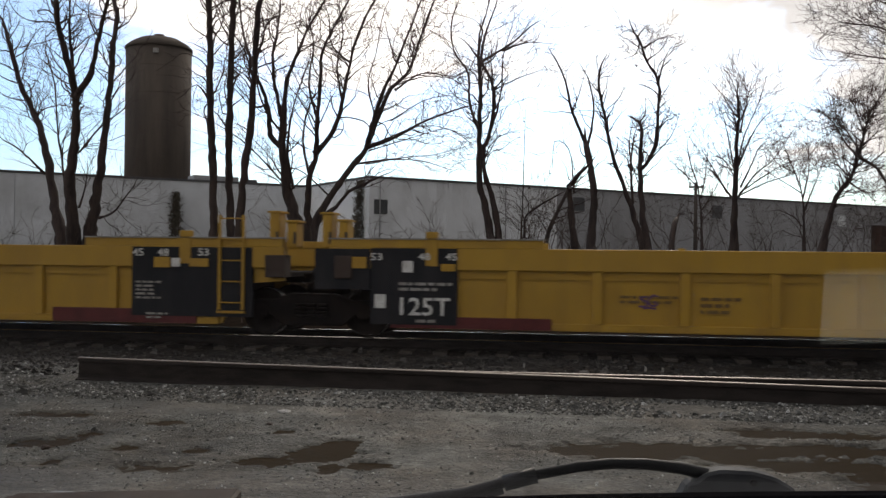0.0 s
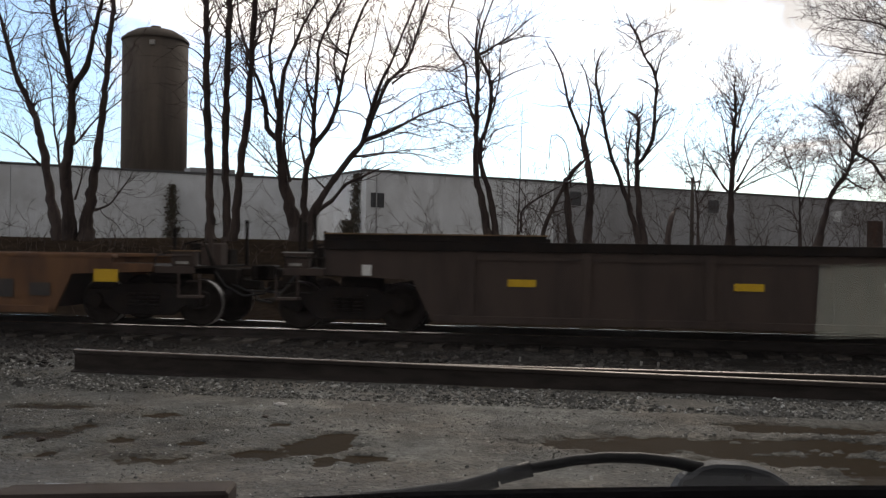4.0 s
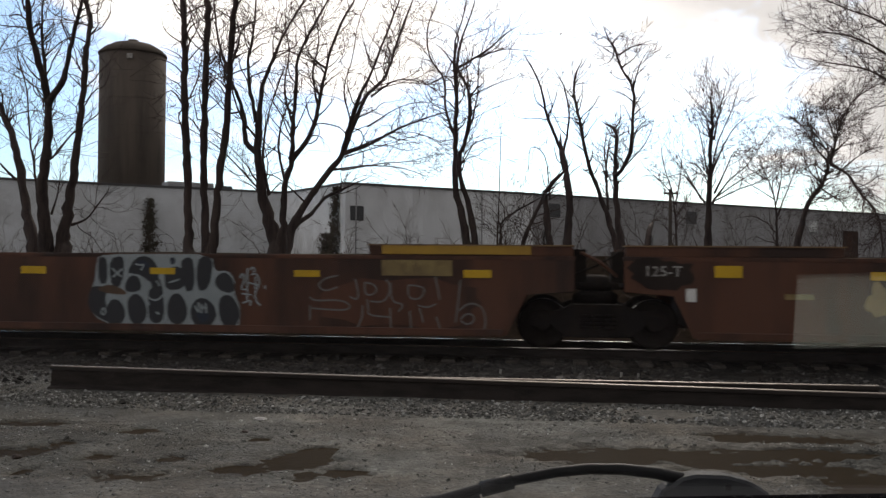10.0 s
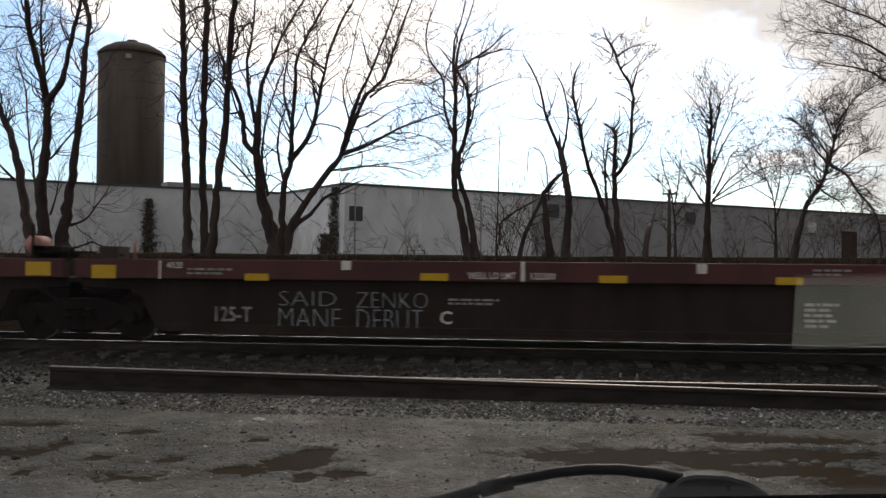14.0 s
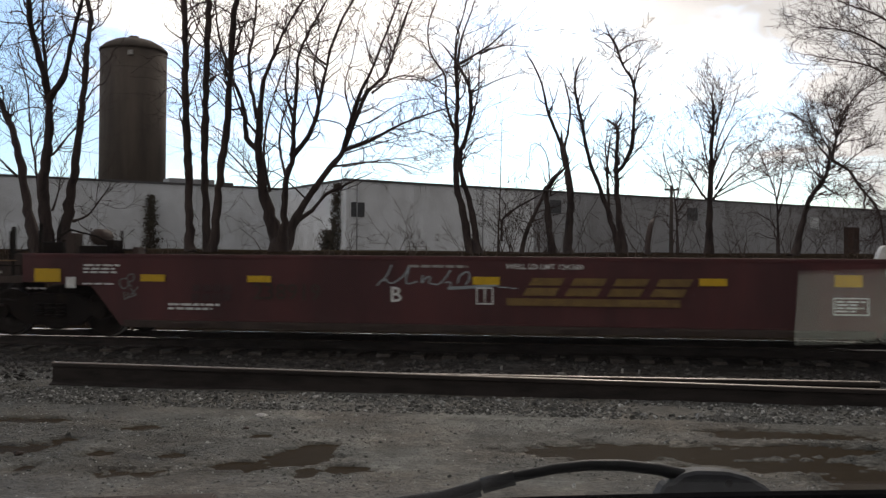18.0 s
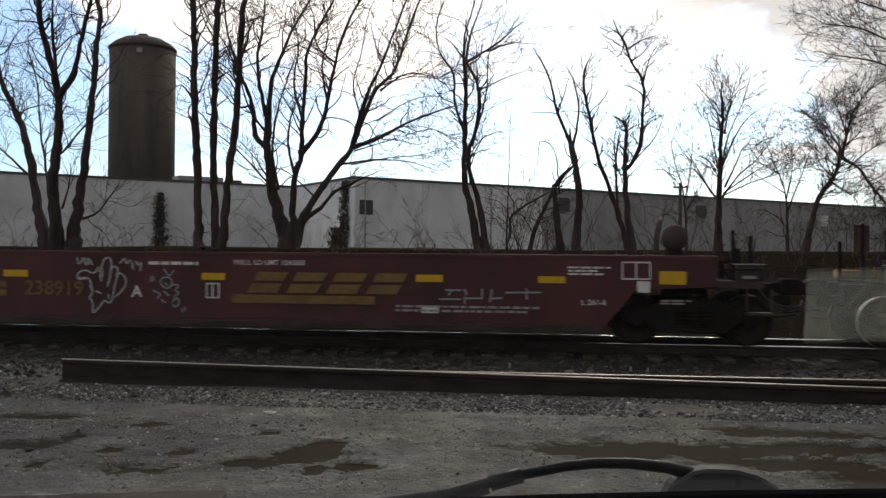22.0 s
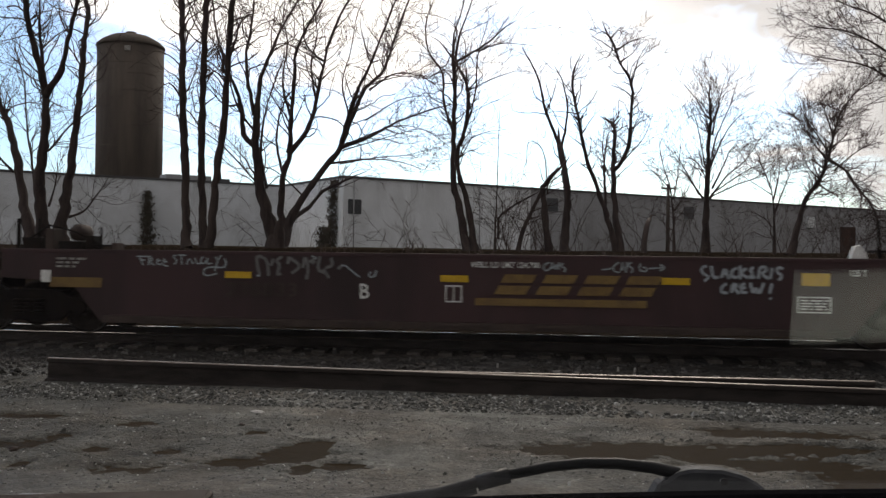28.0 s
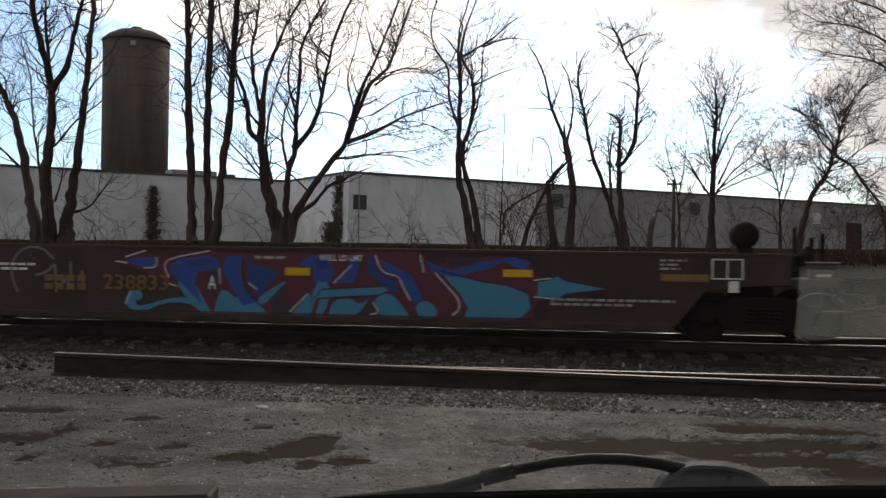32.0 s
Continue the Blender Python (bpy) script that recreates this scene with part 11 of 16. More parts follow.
stroke(CE[2], ((8.58, 0.87), (8.87, 0.89)), 0.024, 'spray_black', 3.2, 0, 0)
stroke(CG[1], ((5.24, 1.16), (5.33, 1.00), (5.34, 0.73)), 0.036, 'spray_white', 2.6, 0, 1)
stroke(CG[1], ((5.36, 1.09), (5.36, 0.89)), 0.036, 'spray_white', 2.6, 0, 1)
stroke(CG[1], ((5.42, 0.81), (5.54, 1.19), (5.62, 1.16), (5.70, 0.86)), 0.036, 'spray_white', 2.6, 0, 1)
stroke(CG[1], ((5.44, 0.90), (5.67, 0.93)), 0.036, 'spray_white', 2.6, 0, 1)
stroke(CG[1], ((5.71, 1.14), (5.75, 0.99)), 0.036, 'spray_white', 2.6, 0, 1)
stroke(CG[1], ((5.88, 1.14), (5.93, 0.96), (6.02, 0.71)), 0.036, 'spray_white', 2.6, 0, 1)
stroke(CG[1], ((5.93, 1.20), (6.01, 1.14), (6.10, 1.22), (6.13, 1.09), (5.98, 1.04)), 0.036, 'spray_white', 2.6, 0, 1)
stroke(CG[1], ((6.03, 1.15), (6.14, 1.06), (6.24, 1.03), (6.42, 1.06), (6.51, 0.87), (6.57, 0.75), (6.27, 0.82), (6.08, 0.72), (5.98, 0.59), (6.28, 0.63), (6.34, 0.56), (6.37, 0.43)), 0.036, 'spray_white', 2.6, 0, 1)
stroke(CG[1], ((6.27, 0.91), (6.52, 0.68), (6.80, 0.45), (6.52, 0.49), (6.37, 0.49)), 0.036, 'spray_white', 2.6, 0, 1)
stroke(CG[1], ((6.58, 1.06), (6.63, 0.81)), 0.036, 'spray_white', 2.6, 0, 1)
stroke(CG[1], ((6.64, 1.06), (6.68, 0.81)), 0.036, 'spray_white', 2.6, 0, 1)
stroke(CG[1], ((6.59, 1.12), (6.70, 1.11), (6.81, 0.97), (6.79, 0.78), (6.66, 0.59), (6.40, 0.48)), 0.036, 'spray_white', 2.6, 0, 1)
stroke(CG[1], ((6.15, 0.91), (6.17, 0.59)), 0.036, 'spray_white', 2.6, 0, 1)
stroke(CG[1], ((6.22, 0.96), (6.28, 0.86)), 0.036, 'spray_white', 2.6, 0, 1)
stroke(CG[1], ((5.64, 0.81), (5.66, 0.71), (5.59, 0.66), (5.69, 0.64), (6.05, 0.69), (6.27, 0.83)), 0.05, 'spray_cyan', 2.2, 0, 1)
stroke(CG[1], ((5.54, 1.14), (5.48, 0.85)), 0.05, 'spray_cyan', 2.2, 0, 1)
stroke(CG[1], ((5.97, 1.13), (6.12, 1.17), (6.18, 1.07)), 0.05, 'spray_cyan', 2.2, 0, 1)
stroke(CG[1], ((6.15, 0.86), (6.16, 0.64)), 0.05, 'spray_cyan', 2.2, 0, 1)
stroke(CG[1], ((6.61, 1.04), (6.65, 0.82)), 0.05, 'spray_cyan', 2.2, 0, 1)
stroke(CG[4], ((5.38, 0.71), (5.35, 0.86), (5.24, 0.91), (5.14, 0.84), (5.10, 0.96), (5.24, 1.04), (5.40, 0.96), (5.47, 1.03), (5.50, 1.11), (5.55, 0.84)), 0.024, 'spray_white', 2.6, 0, 1)
stroke(CG[4], ((5.57, 0.91), (5.55, 1.16), (5.65, 1.26), (5.74, 1.21), (5.71, 0.91), (5.66, 0.74)), 0.024, 'spray_white', 2.6, 0, 1)
stroke(CG[4], ((5.71, 1.05), (5.81, 1.11), (5.87, 1.01), (5.81, 0.82), (5.76, 0.56)), 0.024, 'spray_white', 2.6, 0, 1)
stroke(CG[4], ((5.81, 0.95), (5.91, 0.99), (6.01, 0.87), (5.98, 0.72), (5.80, 0.56)), 0.024, 'spray_white', 2.6, 0, 1)
stroke(CG[4], ((5.33, 0.76), (5.41, 0.66), (5.33, 0.54), (5.41, 0.47), (5.39, 0.24), (5.56, 0.44), (5.62, 0.52), (5.71, 0.44), (5.76, 0.56)), 0.024, 'spray_white', 2.6, 0, 1)
stroke(CG[4], ((5.10, 1.25), (5.12, 1.11), (5.21, 1.20), (5.19, 1.25)), 0.024, 'spray_white', 2.6, 0, 1)
stroke(CG[4], ((5.24, 1.25), (5.25, 1.11)), 0.024, 'spray_white', 2.6, 0, 1)
stroke(CG[4], ((5.30, 1.11), (5.29, 1.25), (5.37, 1.17), (5.32, 1.17), (5.39, 1.12)), 0.024, 'spray_white', 2.6, 0, 1)
stroke(CG[4], ((5.88, 1.14), (5.98, 1.26), (6.00, 1.12), (6.09, 1.24), (6.13, 1.04)), 0.024, 'spray_white', 2.6, 0, 1)
stroke(CG[4], ((6.17, 1.19), (6.23, 1.10), (6.28, 1.20), (6.26, 1.02)), 0.024, 'spray_white', 2.6, 0, 1)
stroke(CG[4], ((5.45, 0.67), (5.56, 0.62)), 0.024, 'spray_white', 2.6, 0, 1)
stroke(CG[4], ((5.68, 0.62), (5.69, 0.54)), 0.024, 'spray_white', 2.6, 0, 1)
stroke(CG[4], ((5.14, 0.89), (5.26, 0.87)), 0.024, 'spray_white', 2.6, 0, 1)
stroke(CG[4], ((6.68, 1.07), (6.78, 0.92), (6.87, 1.04)), 0.024, 'spray_silver', 2.6, 0, 1)
stroke(CG[4], ((6.62, 0.86), (6.68, 0.92), (6.79, 0.92), (6.85, 0.83), (6.78, 0.72), (6.66, 0.75), (6.62, 0.86)), 0.024, 'spray_silver', 2.6, 0, 1)
stroke(CG[4], ((6.81, 0.78), (6.98, 0.80), (6.87, 0.68), (6.98, 0.67), (6.87, 0.58)), 0.024, 'spray_silver', 2.6, 0, 1)
stroke(CG[4], ((6.49, 0.69), (6.64, 0.63), (6.57, 0.55)), 0.024, 'spray_silver', 2.6, 0, 1)
stroke(CG[4], ((6.63, 0.54), (6.72, 0.48)), 0.024, 'spray_silver', 2.6, 0, 1)
stroke(CG[4], ((6.84, 0.48), (6.91, 0.59), (6.98, 0.49), (6.91, 0.40), (6.84, 0.45)), 0.024, 'spray_silver', 2.6, 0, 1)
stroke(CG[4], ((7.01, 0.39), (7.04, 0.32)), 0.024, 'spray_silver', 2.6, 0, 1)
stroke(CG[4], ((7.06, 0.42), (7.08, 0.36)), 0.024, 'spray_silver', 2.6, 0, 1)
stroke(CG[4], ((6.45, 0.94), (6.46, 0.84)), 0.024, 'spray_silver', 2.6, 0, 1)
stroke(CG[4], ((6.49, 0.94), (6.50, 0.85)), 0.024, 'spray_silver', 2.6, 0, 1)
stroke(CG[4], ((6.70, 0.83), (6.75, 0.77)), 0.024, 'spray_silver', 2.6, 0, 1)
stroke(CG[4], ((6.68, 0.68), (6.79, 0.60)), 0.024, 'spray_silver', 2.6, 0, 1)
stroke(CH[1], ((4.40, 0.85), (4.42, 0.60), (4.51, 0.61), (4.64, 0.63)), 0.042, 'spray_silver', 6.4, 0, 1)
stroke(CH[1], ((4.50, 0.59), (4.40, 0.41), (4.39, 0.16)), 0.042, 'spray_silver', 6.4, 0, 1)
stroke(CH[1], ((4.88, 0.91), (4.90, 0.65)), 0.042, 'spray_silver', 6.4, 0, 1)
stroke(CH[1], ((4.76, 0.49), (4.90, 0.61), (4.99, 0.64)), 0.042, 'spray_silver', 6.4, 0, 1)
stroke(CH[1], ((4.88, 0.52), (4.89, 0.12)), 0.042, 'spray_silver', 6.4, 0, 1)
stroke(CH[1], ((5.18, 0.86), (5.14, 0.67), (5.24, 0.57), (5.55, 0.62), (5.57, 0.82)), 0.042, 'spray_silver', 6.4, 0, 1)
stroke(CH[1], ((5.24, 0.52), (5.34, 0.33), (5.32, 0.11)), 0.042, 'spray_silver', 6.4, 0, 1)
stroke(CH[1], ((5.17, 0.62), (5.19, 0.39)), 0.042, 'spray_silver', 6.4, 0, 1)
stroke(CH[1], ((5.85, 0.92), (5.53, 0.36)), 0.042, 'spray_silver', 6.4, 0, 1)
stroke(CH[1], ((5.37, 0.42), (5.60, 0.53)), 0.042, 'spray_silver', 6.4, 0, 1)
stroke(CH[1], ((5.54, 0.33), (5.69, 0.51), (5.89, 0.55), (6.05, 0.49)), 0.042, 'spray_silver', 6.4, 0, 1)
stroke(CH[1], ((5.64, 0.33), (5.68, 0.11)), 0.042, 'spray_silver', 6.4, 0, 1)
stroke(CH[1], ((5.89, 0.82), (6.04, 0.53), (6.10, 0.34), (6.06, 0.12)), 0.042, 'spray_silver', 6.4, 0, 1)
stroke(CH[1], ((6.19, 0.83), (6.17, 0.58), (6.29, 0.39), (6.51, 0.37)), 0.042, 'spray_silver', 6.4, 0, 1)
stroke(CH[1], ((6.24, 0.54), (6.37, 0.62), (6.52, 0.59)), 0.042, 'spray_silver', 6.4, 0, 1)
stroke(CH[1], ((6.39, 0.54), (6.37, 0.12)), 0.042, 'spray_silver', 6.4, 0, 1)
stroke(CH[1], ((6.68, 0.88), (6.72, 0.55), (6.53, 0.45)), 0.042, 'spray_silver', 6.4, 0, 1)
stroke(CH[1], ((6.53, 0.45), (6.79, 0.37), (7.21, 0.16)), 0.042, 'spray_silver', 6.4, 0, 1)
stroke(CH[1], ((6.66, 0.28), (6.85, 0.33)), 0.042, 'spray_silver', 6.4, 0, 1)
stroke(CH[1], ((6.79, 0.31), (6.79, 0.11)), 0.042, 'spray_silver', 6.4, 0, 1)
stroke(CH[1], ((6.95, 0.84), (6.96, 0.52)), 0.042, 'spray_silver', 6.4, 0, 1)
stroke(CH[1], ((6.78, 0.50), (6.94, 0.55), (7.09, 0.47)), 0.042, 'spray_silver', 6.4, 0, 1)
stroke(CH[1], ((7.27, 0.89), (7.32, 0.70), (7.23, 0.51), (7.36, 0.27), (7.38, 0.12)), 0.042, 'spray_silver', 6.4, 0, 1)
stroke(CH[1], ((7.42, 0.75), (7.44, 0.37)), 0.042, 'spray_silver', 6.4, 0, 1)
stroke(CH[1], ((6.56, 0.21), (6.59, 0.10)), 0.042, 'spray_silver', 6.4, 0, 1)
shape(CH[2], ((4.27, 0.12), (4.27, 0.72), (4.38, 0.84), (5.00, 0.85), (6.04, 0.86), (6.05, 0.11)), 'spray_pink', 6.2, 0)
shape(CH[2], ((6.46, 0.12), (6.49, 0.87), (7.15, 0.87), (7.74, 0.88), (7.60, 0.66), (7.45, 0.52), (7.73, 0.12), (7.16, 0.11)), 'spray_pink', 6.2, 0)
shape(CH[2], ((6.01, 0.83), (6.36, 0.89), (6.49, 0.70), (6.45, 0.36), (6.27, 0.13), (6.05, 0.25)), 'spray_cream', 6.3, 0)
shape(CH[2], ((5.18, 0.71), (5.56, 0.75), (5.68, 0.70), (5.51, 0.62), (5.23, 0.63)), 'spray_black', 6.6, 2)
shape(CH[2], ((6.86, 0.77), (7.00, 0.73), (6.94, 0.60)), 'spray_black', 6.6, 2)
stroke(CH[2], ((4.28, 0.72), (4.38, 0.84), (4.54, 0.85), (4.59, 0.62), (4.44, 0.47), (4.46, 0.23), (4.65, 0.13), (4.28, 0.14)), 0.034, 'spray_black', 6.8, 1, 1)
stroke(CH[2], ((4.55, 0.82), (4.89, 0.85), (4.99, 0.63), (4.96, 0.37), (4.64, 0.53)), 0.034, 'spray_black', 6.8, 1, 1)
stroke(CH[2], ((4.46, 0.38), (4.64, 0.52), (4.90, 0.47), (5.11, 0.33), (5.10, 0.11), (4.55, 0.10)), 0.034, 'spray_black', 6.8, 1, 1)
stroke(CH[2], ((5.03, 0.82), (5.15, 0.85), (5.66, 0.83), (5.75, 0.69), (5.51, 0.49), (5.10, 0.43), (5.00, 0.58)), 0.034, 'spray_black', 6.8, 1, 1)
stroke(CH[2], ((5.15, 0.39), (5.36, 0.51), (5.52, 0.39), (5.55, 0.12), (5.16, 0.10)), 0.034, 'spray_black', 6.8, 1, 1)
stroke(CH[2], ((5.57, 0.39), (5.76, 0.53), (5.95, 0.40), (5.95, 0.15), (5.59, 0.11)), 0.034, 'spray_black', 6.8, 1, 1)
stroke(CH[2], ((6.51, 0.84), (6.85, 0.87), (7.11, 0.80), (7.07, 0.51), (6.76, 0.40), (6.56, 0.55)), 0.034, 'spray_black', 6.8, 1, 1)
stroke(CH[2], ((6.48, 0.26), (6.66, 0.45), (6.87, 0.35), (6.87, 0.13), (6.48, 0.13)), 0.034, 'spray_black', 6.8, 1, 1)
stroke(CH[2], ((6.91, 0.31), (7.16, 0.41), (7.27, 0.27), (7.25, 0.12), (6.91, 0.11)), 0.034, 'spray_black', 6.8, 1, 1)
stroke(CH[2], ((7.20, 0.85), (7.60, 0.88), (7.56, 0.66), (7.40, 0.51), (7.61, 0.28), (7.71, 0.13), (7.36, 0.12), (7.25, 0.41)), 0.034, 'spray_black', 6.8, 1, 1)
shape(CI[1], ((2.46, 0.14), (3.26, 1.17), (3.66, 1.34), (7.38, 1.37), (7.83, 1.08), (7.95, 0.45), (7.78, 0.18), (4.43, 0.11)), 'spray_plum', 1, 0)
shape(CI[1], ((3.54, 1.32), (4.13, 1.32), (4.30, 0.91), (4.46, 0.17), (4.03, 0.17), (3.94, 0.67), (3.70, 0.66), (3.55, 0.20), (2.49, 0.20), (2.82, 0.35)), 'spray_chalk', 2, 0)
shape(CI[1], ((4.26, 1.03), (4.43, 1.25), (4.81, 1.33), (5.10, 1.31), (5.11, 0.83), (5.37, 0.96), (5.34, 0.18), (4.49, 0.16), (4.38, 0.62)), 'spray_chalk', 2, 0)
shape(CI[1], ((5.40, 0.93), (5.40, 1.32), (6.20, 1.33), (6.24, 0.83), (6.42, 0.91), (6.39, 0.18), (5.40, 0.18)), 'spray_chalk', 2, 0)
shape(CI[1], ((6.42, 1.32), (7.00, 1.32), (7.25, 1.22), (7.30, 1.00), (7.08, 0.78), (7.35, 0.55), (7.68, 0.79), (7.75, 0.94), (7.75, 0.20), (6.94, 0.19), (6.81, 0.69), (6.67, 0.72), (6.70, 0.18), (6.41, 0.18)), 'spray_chalk', 2, 0)
shape(CI[1], ((3.83, 1.16), (3.93, 0.83), (3.71, 0.83)), 'spray_navy', 2.5, 0)
shape(CI[1], ((3.60, 0.80), (3.96, 0.81), (3.96, 0.78), (3.60, 0.78)), 'spray_navy', 2.5, 0)
shape(CI[1], ((3.59, 0.68), (3.96, 0.68), (3.96, 0.65), (3.59, 0.64)), 'spray_navy', 2.5, 0)
shape(CI[1], ((5.09, 1.32), (5.28, 1.32), (5.22, 0.85), (5.08, 0.80)), 'spray_navy', 2.5, 0)
shape(CI[1], ((6.21, 1.33), (6.38, 1.28), (6.35, 0.80), (6.21, 0.77)), 'spray_navy', 2.5, 0)
shape(CI[1], ((6.65, 0.76), (6.78, 0.75), (6.98, 0.18), (6.79, 0.17)), 'spray_navy', 2.5, 0)
shape(CI[1], ((3.73, 0.63), (3.87, 0.62), (3.93, 0.21), (3.57, 0.20)), 'spray_wine', 2.6, 0)
shape(CI[1], ((3.79, 0.52), (3.87, 0.50), (3.88, 0.35), (3.77, 0.34)), 'spray_taupe', 2.9, 0)
shape(CI[1], ((4.53, 0.92), (4.72, 1.04), (4.93, 1.01), (5.09, 0.83), (4.92, 0.69), (4.66, 0.70)), 'spray_navy', 2.6, 1)
shape(CI[1], ((5.55, 1.03), (5.80, 1.09), (6.16, 0.99), (6.22, 0.79), (5.90, 0.67), (5.55, 0.55), (5.72, 0.74), (5.57, 0.79)), 'spray_navy', 2.6, 1)
shape(CI[1], ((6.58, 1.07), (6.86, 1.12), (7.00, 1.03), (6.87, 0.86), (6.62, 0.84)), 'spray_navy', 2.6, 1)
shape(CI[1], ((4.58, 0.84), (4.82, 0.86), (5.00, 0.81), (4.88, 0.73), (4.68, 0.73)), 'spray_lilac', 2.9, 1)
shape(CI[1], ((5.85, 0.86), (6.14, 0.86), (6.15, 0.75), (5.86, 0.69)), 'spray_lilac', 2.9, 1)
shape(CI[1], ((6.65, 0.98), (6.84, 1.03), (6.91, 0.97), (6.82, 0.89), (6.65, 0.88)), 'spray_lilac', 2.9, 1)
shape(CI[1], ((5.60, 0.93), (5.80, 0.93), (5.70, 0.84)), 'spray_lilac', 2.9, 1)
stroke(CI[1], ((4.13, 1.32), (4.30, 0.91), (4.46, 0.17)), 0.03, 'spray_black', 3.2, 0, 1)
stroke(CI[1], ((4.26, 1.03), (4.43, 1.25), (4.81, 1.33)), 0.03, 'spray_black', 3.2, 0, 1)
stroke(CI[1], ((5.12, 0.81), (5.37, 0.97), (5.34, 0.18)), 0.03, 'spray_black', 3.2, 0, 1)
stroke(CI[1], ((6.24, 0.81), (6.42, 0.92), (6.39, 0.18)), 0.03, 'spray_black', 3.2, 0, 1)
stroke(CI[1], ((7.00, 1.32), (7.25, 1.22), (7.30, 1.00), (7.08, 0.78), (7.35, 0.55), (7.68, 0.79), (7.75, 0.94), (7.75, 0.20)), 0.03, 'spray_black', 3.2, 0, 1)
stroke(CI[1], ((3.54, 1.32), (2.82, 0.35), (2.49, 0.20)), 0.03, 'spray_black', 3.2, 0, 1)
stroke(CI[1], ((3.37, 1.23), (2.82, 0.33)), 0.07, 'spray_taupe', 1.5, 0, 0)
stroke(CI[1], ((7.35, 0.56), (7.56, 0.60), (7.70, 0.82)), 0.07, 'spray_taupe', 1.5, 0, 0)
shape(CI[1], ((8.22, 1.32), (13.63, 1.34), (13.70, 0.78), (13.58, 0.25), (8.30, 0.11), (8.18, 0.46)), 'spray_navy', 1, 0)
shape(CI[1], ((8.18, 1.02), (8.32, 1.34), (8.44, 1.25), (8.47, 0.16), (8.19, 0.16)), 'spray_sage', 2, 0)
shape(CI[1], ((8.67, 1.00), (8.78, 0.79), (8.94, 0.17), (8.75, 0.22), (8.71, 0.47)), 'spray_sage', 2, 0)
shape(CI[1], ((8.78, 1.32), (8.90, 1.17), (9.04, 0.70), (9.12, 1.33), (9.27, 1.33), (9.17, 0.80), (9.04, 0.41), (8.92, 0.70)), 'spray_sage', 2, 0)
shape(CI[1], ((9.46, 1.01), (9.44, 0.48), (9.47, 0.18), (9.33, 0.17), (9.33, 0.48)), 'spray_sage', 2, 0)
shape(CI[1], ((9.67, 1.20), (9.76, 1.31), (9.76, 0.72), (9.76, 0.18), (9.66, 0.20)), 'spray_sage', 2, 0)
shape(CI[1], ((9.72, 1.16), (10.04, 1.29), (10.11, 1.27), (9.80, 1.11)), 'spray_sage', 2, 0)
shape(CI[1], ((9.81, 0.90), (9.90, 1.00), (10.18, 1.10), (10.37, 1.15), (10.47, 0.82), (10.40, 0.76), (10.31, 1.08), (10.00, 0.99), (9.88, 0.90)), 'spray_sage', 2, 0)
shape(CI[1], ((9.73, 0.42), (9.78, 0.58), (10.10, 0.87), (10.14, 0.86), (9.91, 0.62)), 'spray_sage', 2, 0)
shape(CI[1], ((9.95, 0.37), (10.23, 0.68), (10.50, 0.79), (10.72, 0.88), (10.41, 0.67), (10.14, 0.48)), 'spray_sage', 2, 0)
shape(CI[1], ((10.72, 1.14), (10.82, 1.01), (11.16, 0.21), (10.95, 0.21), (10.82, 0.55)), 'spray_sage', 2, 0)
shape(CI[1], ((10.96, 1.30), (11.05, 1.15), (11.14, 0.92), (11.12, 1.30), (11.21, 1.30), (11.21, 0.75), (11.09, 0.97)), 'spray_sage', 2, 0)
shape(CI[1], ((10.26, 0.21), (10.56, 0.36), (10.71, 0.20)), 'spray_sage', 2, 0)
shape(CI[1], ((11.41, 1.30), (11.49, 1.30), (11.48, 0.66), (11.51, 0.22), (11.42, 0.22)), 'spray_sage', 2, 0)
shape(CI[1], ((11.49, 1.15), (11.81, 1.31), (11.62, 1.20)), 'spray_sage', 2, 0)
shape(CI[1], ((11.67, 1.01), (11.93, 1.11), (12.25, 1.13), (12.29, 1.05), (11.93, 1.00)), 'spray_sage', 2, 0)
shape(CI[1], ((12.10, 1.31), (12.25, 1.29), (12.32, 1.07), (12.23, 1.03)), 'spray_sage', 2, 0)
shape(CI[1], ((11.49, 0.56), (11.80, 0.80), (12.16, 0.88), (12.22, 0.61), (11.94, 0.50), (11.58, 0.47)), 'spray_sage', 2, 0)
shape(CI[1], ((12.37, 0.92), (12.52, 0.49), (12.45, 0.34)), 'spray_sage', 2, 0)
shape(CI[1], ((12.28, 0.25), (12.49, 0.39), (12.56, 0.26)), 'spray_sage', 2, 0)
shape(CI[1], ((12.52, 1.22), (12.69, 1.24), (12.79, 0.85), (12.64, 0.85), (12.59, 1.08)), 'spray_sage', 2, 0)
shape(CI[1], ((12.54, 0.64), (12.92, 0.41), (13.12, 0.21), (12.86, 0.21), (12.69, 0.44)), 'spray_sage', 2, 0)
shape(CI[1], ((12.71, 0.79), (13.08, 0.80), (13.25, 0.69), (13.58, 0.68), (13.34, 0.52), (13.20, 0.50), (12.90, 0.68)), 'spray_sage', 2, 0)
shape(CI[1], ((11.58, 0.53), (11.80, 0.68), (12.05, 0.72), (12.02, 0.57)), 'spray_navy', 2.6, 0)
shape(CI[1], ((12.88, 0.74), (13.08, 0.74), (13.23, 0.63), (13.16, 0.58)), 'spray_navy', 2.6, 0)
stroke(CI[1], ((12.90, 1.31), (12.92, 1.12), (13.09, 1.12)), 0.022, 'spray_silver', 2.6, 0, 1)
stroke(CI[1], ((12.99, 1.04), (13.12, 0.95), (13.17, 1.15)), 0.022, 'spray_silver', 2.6, 0, 1)
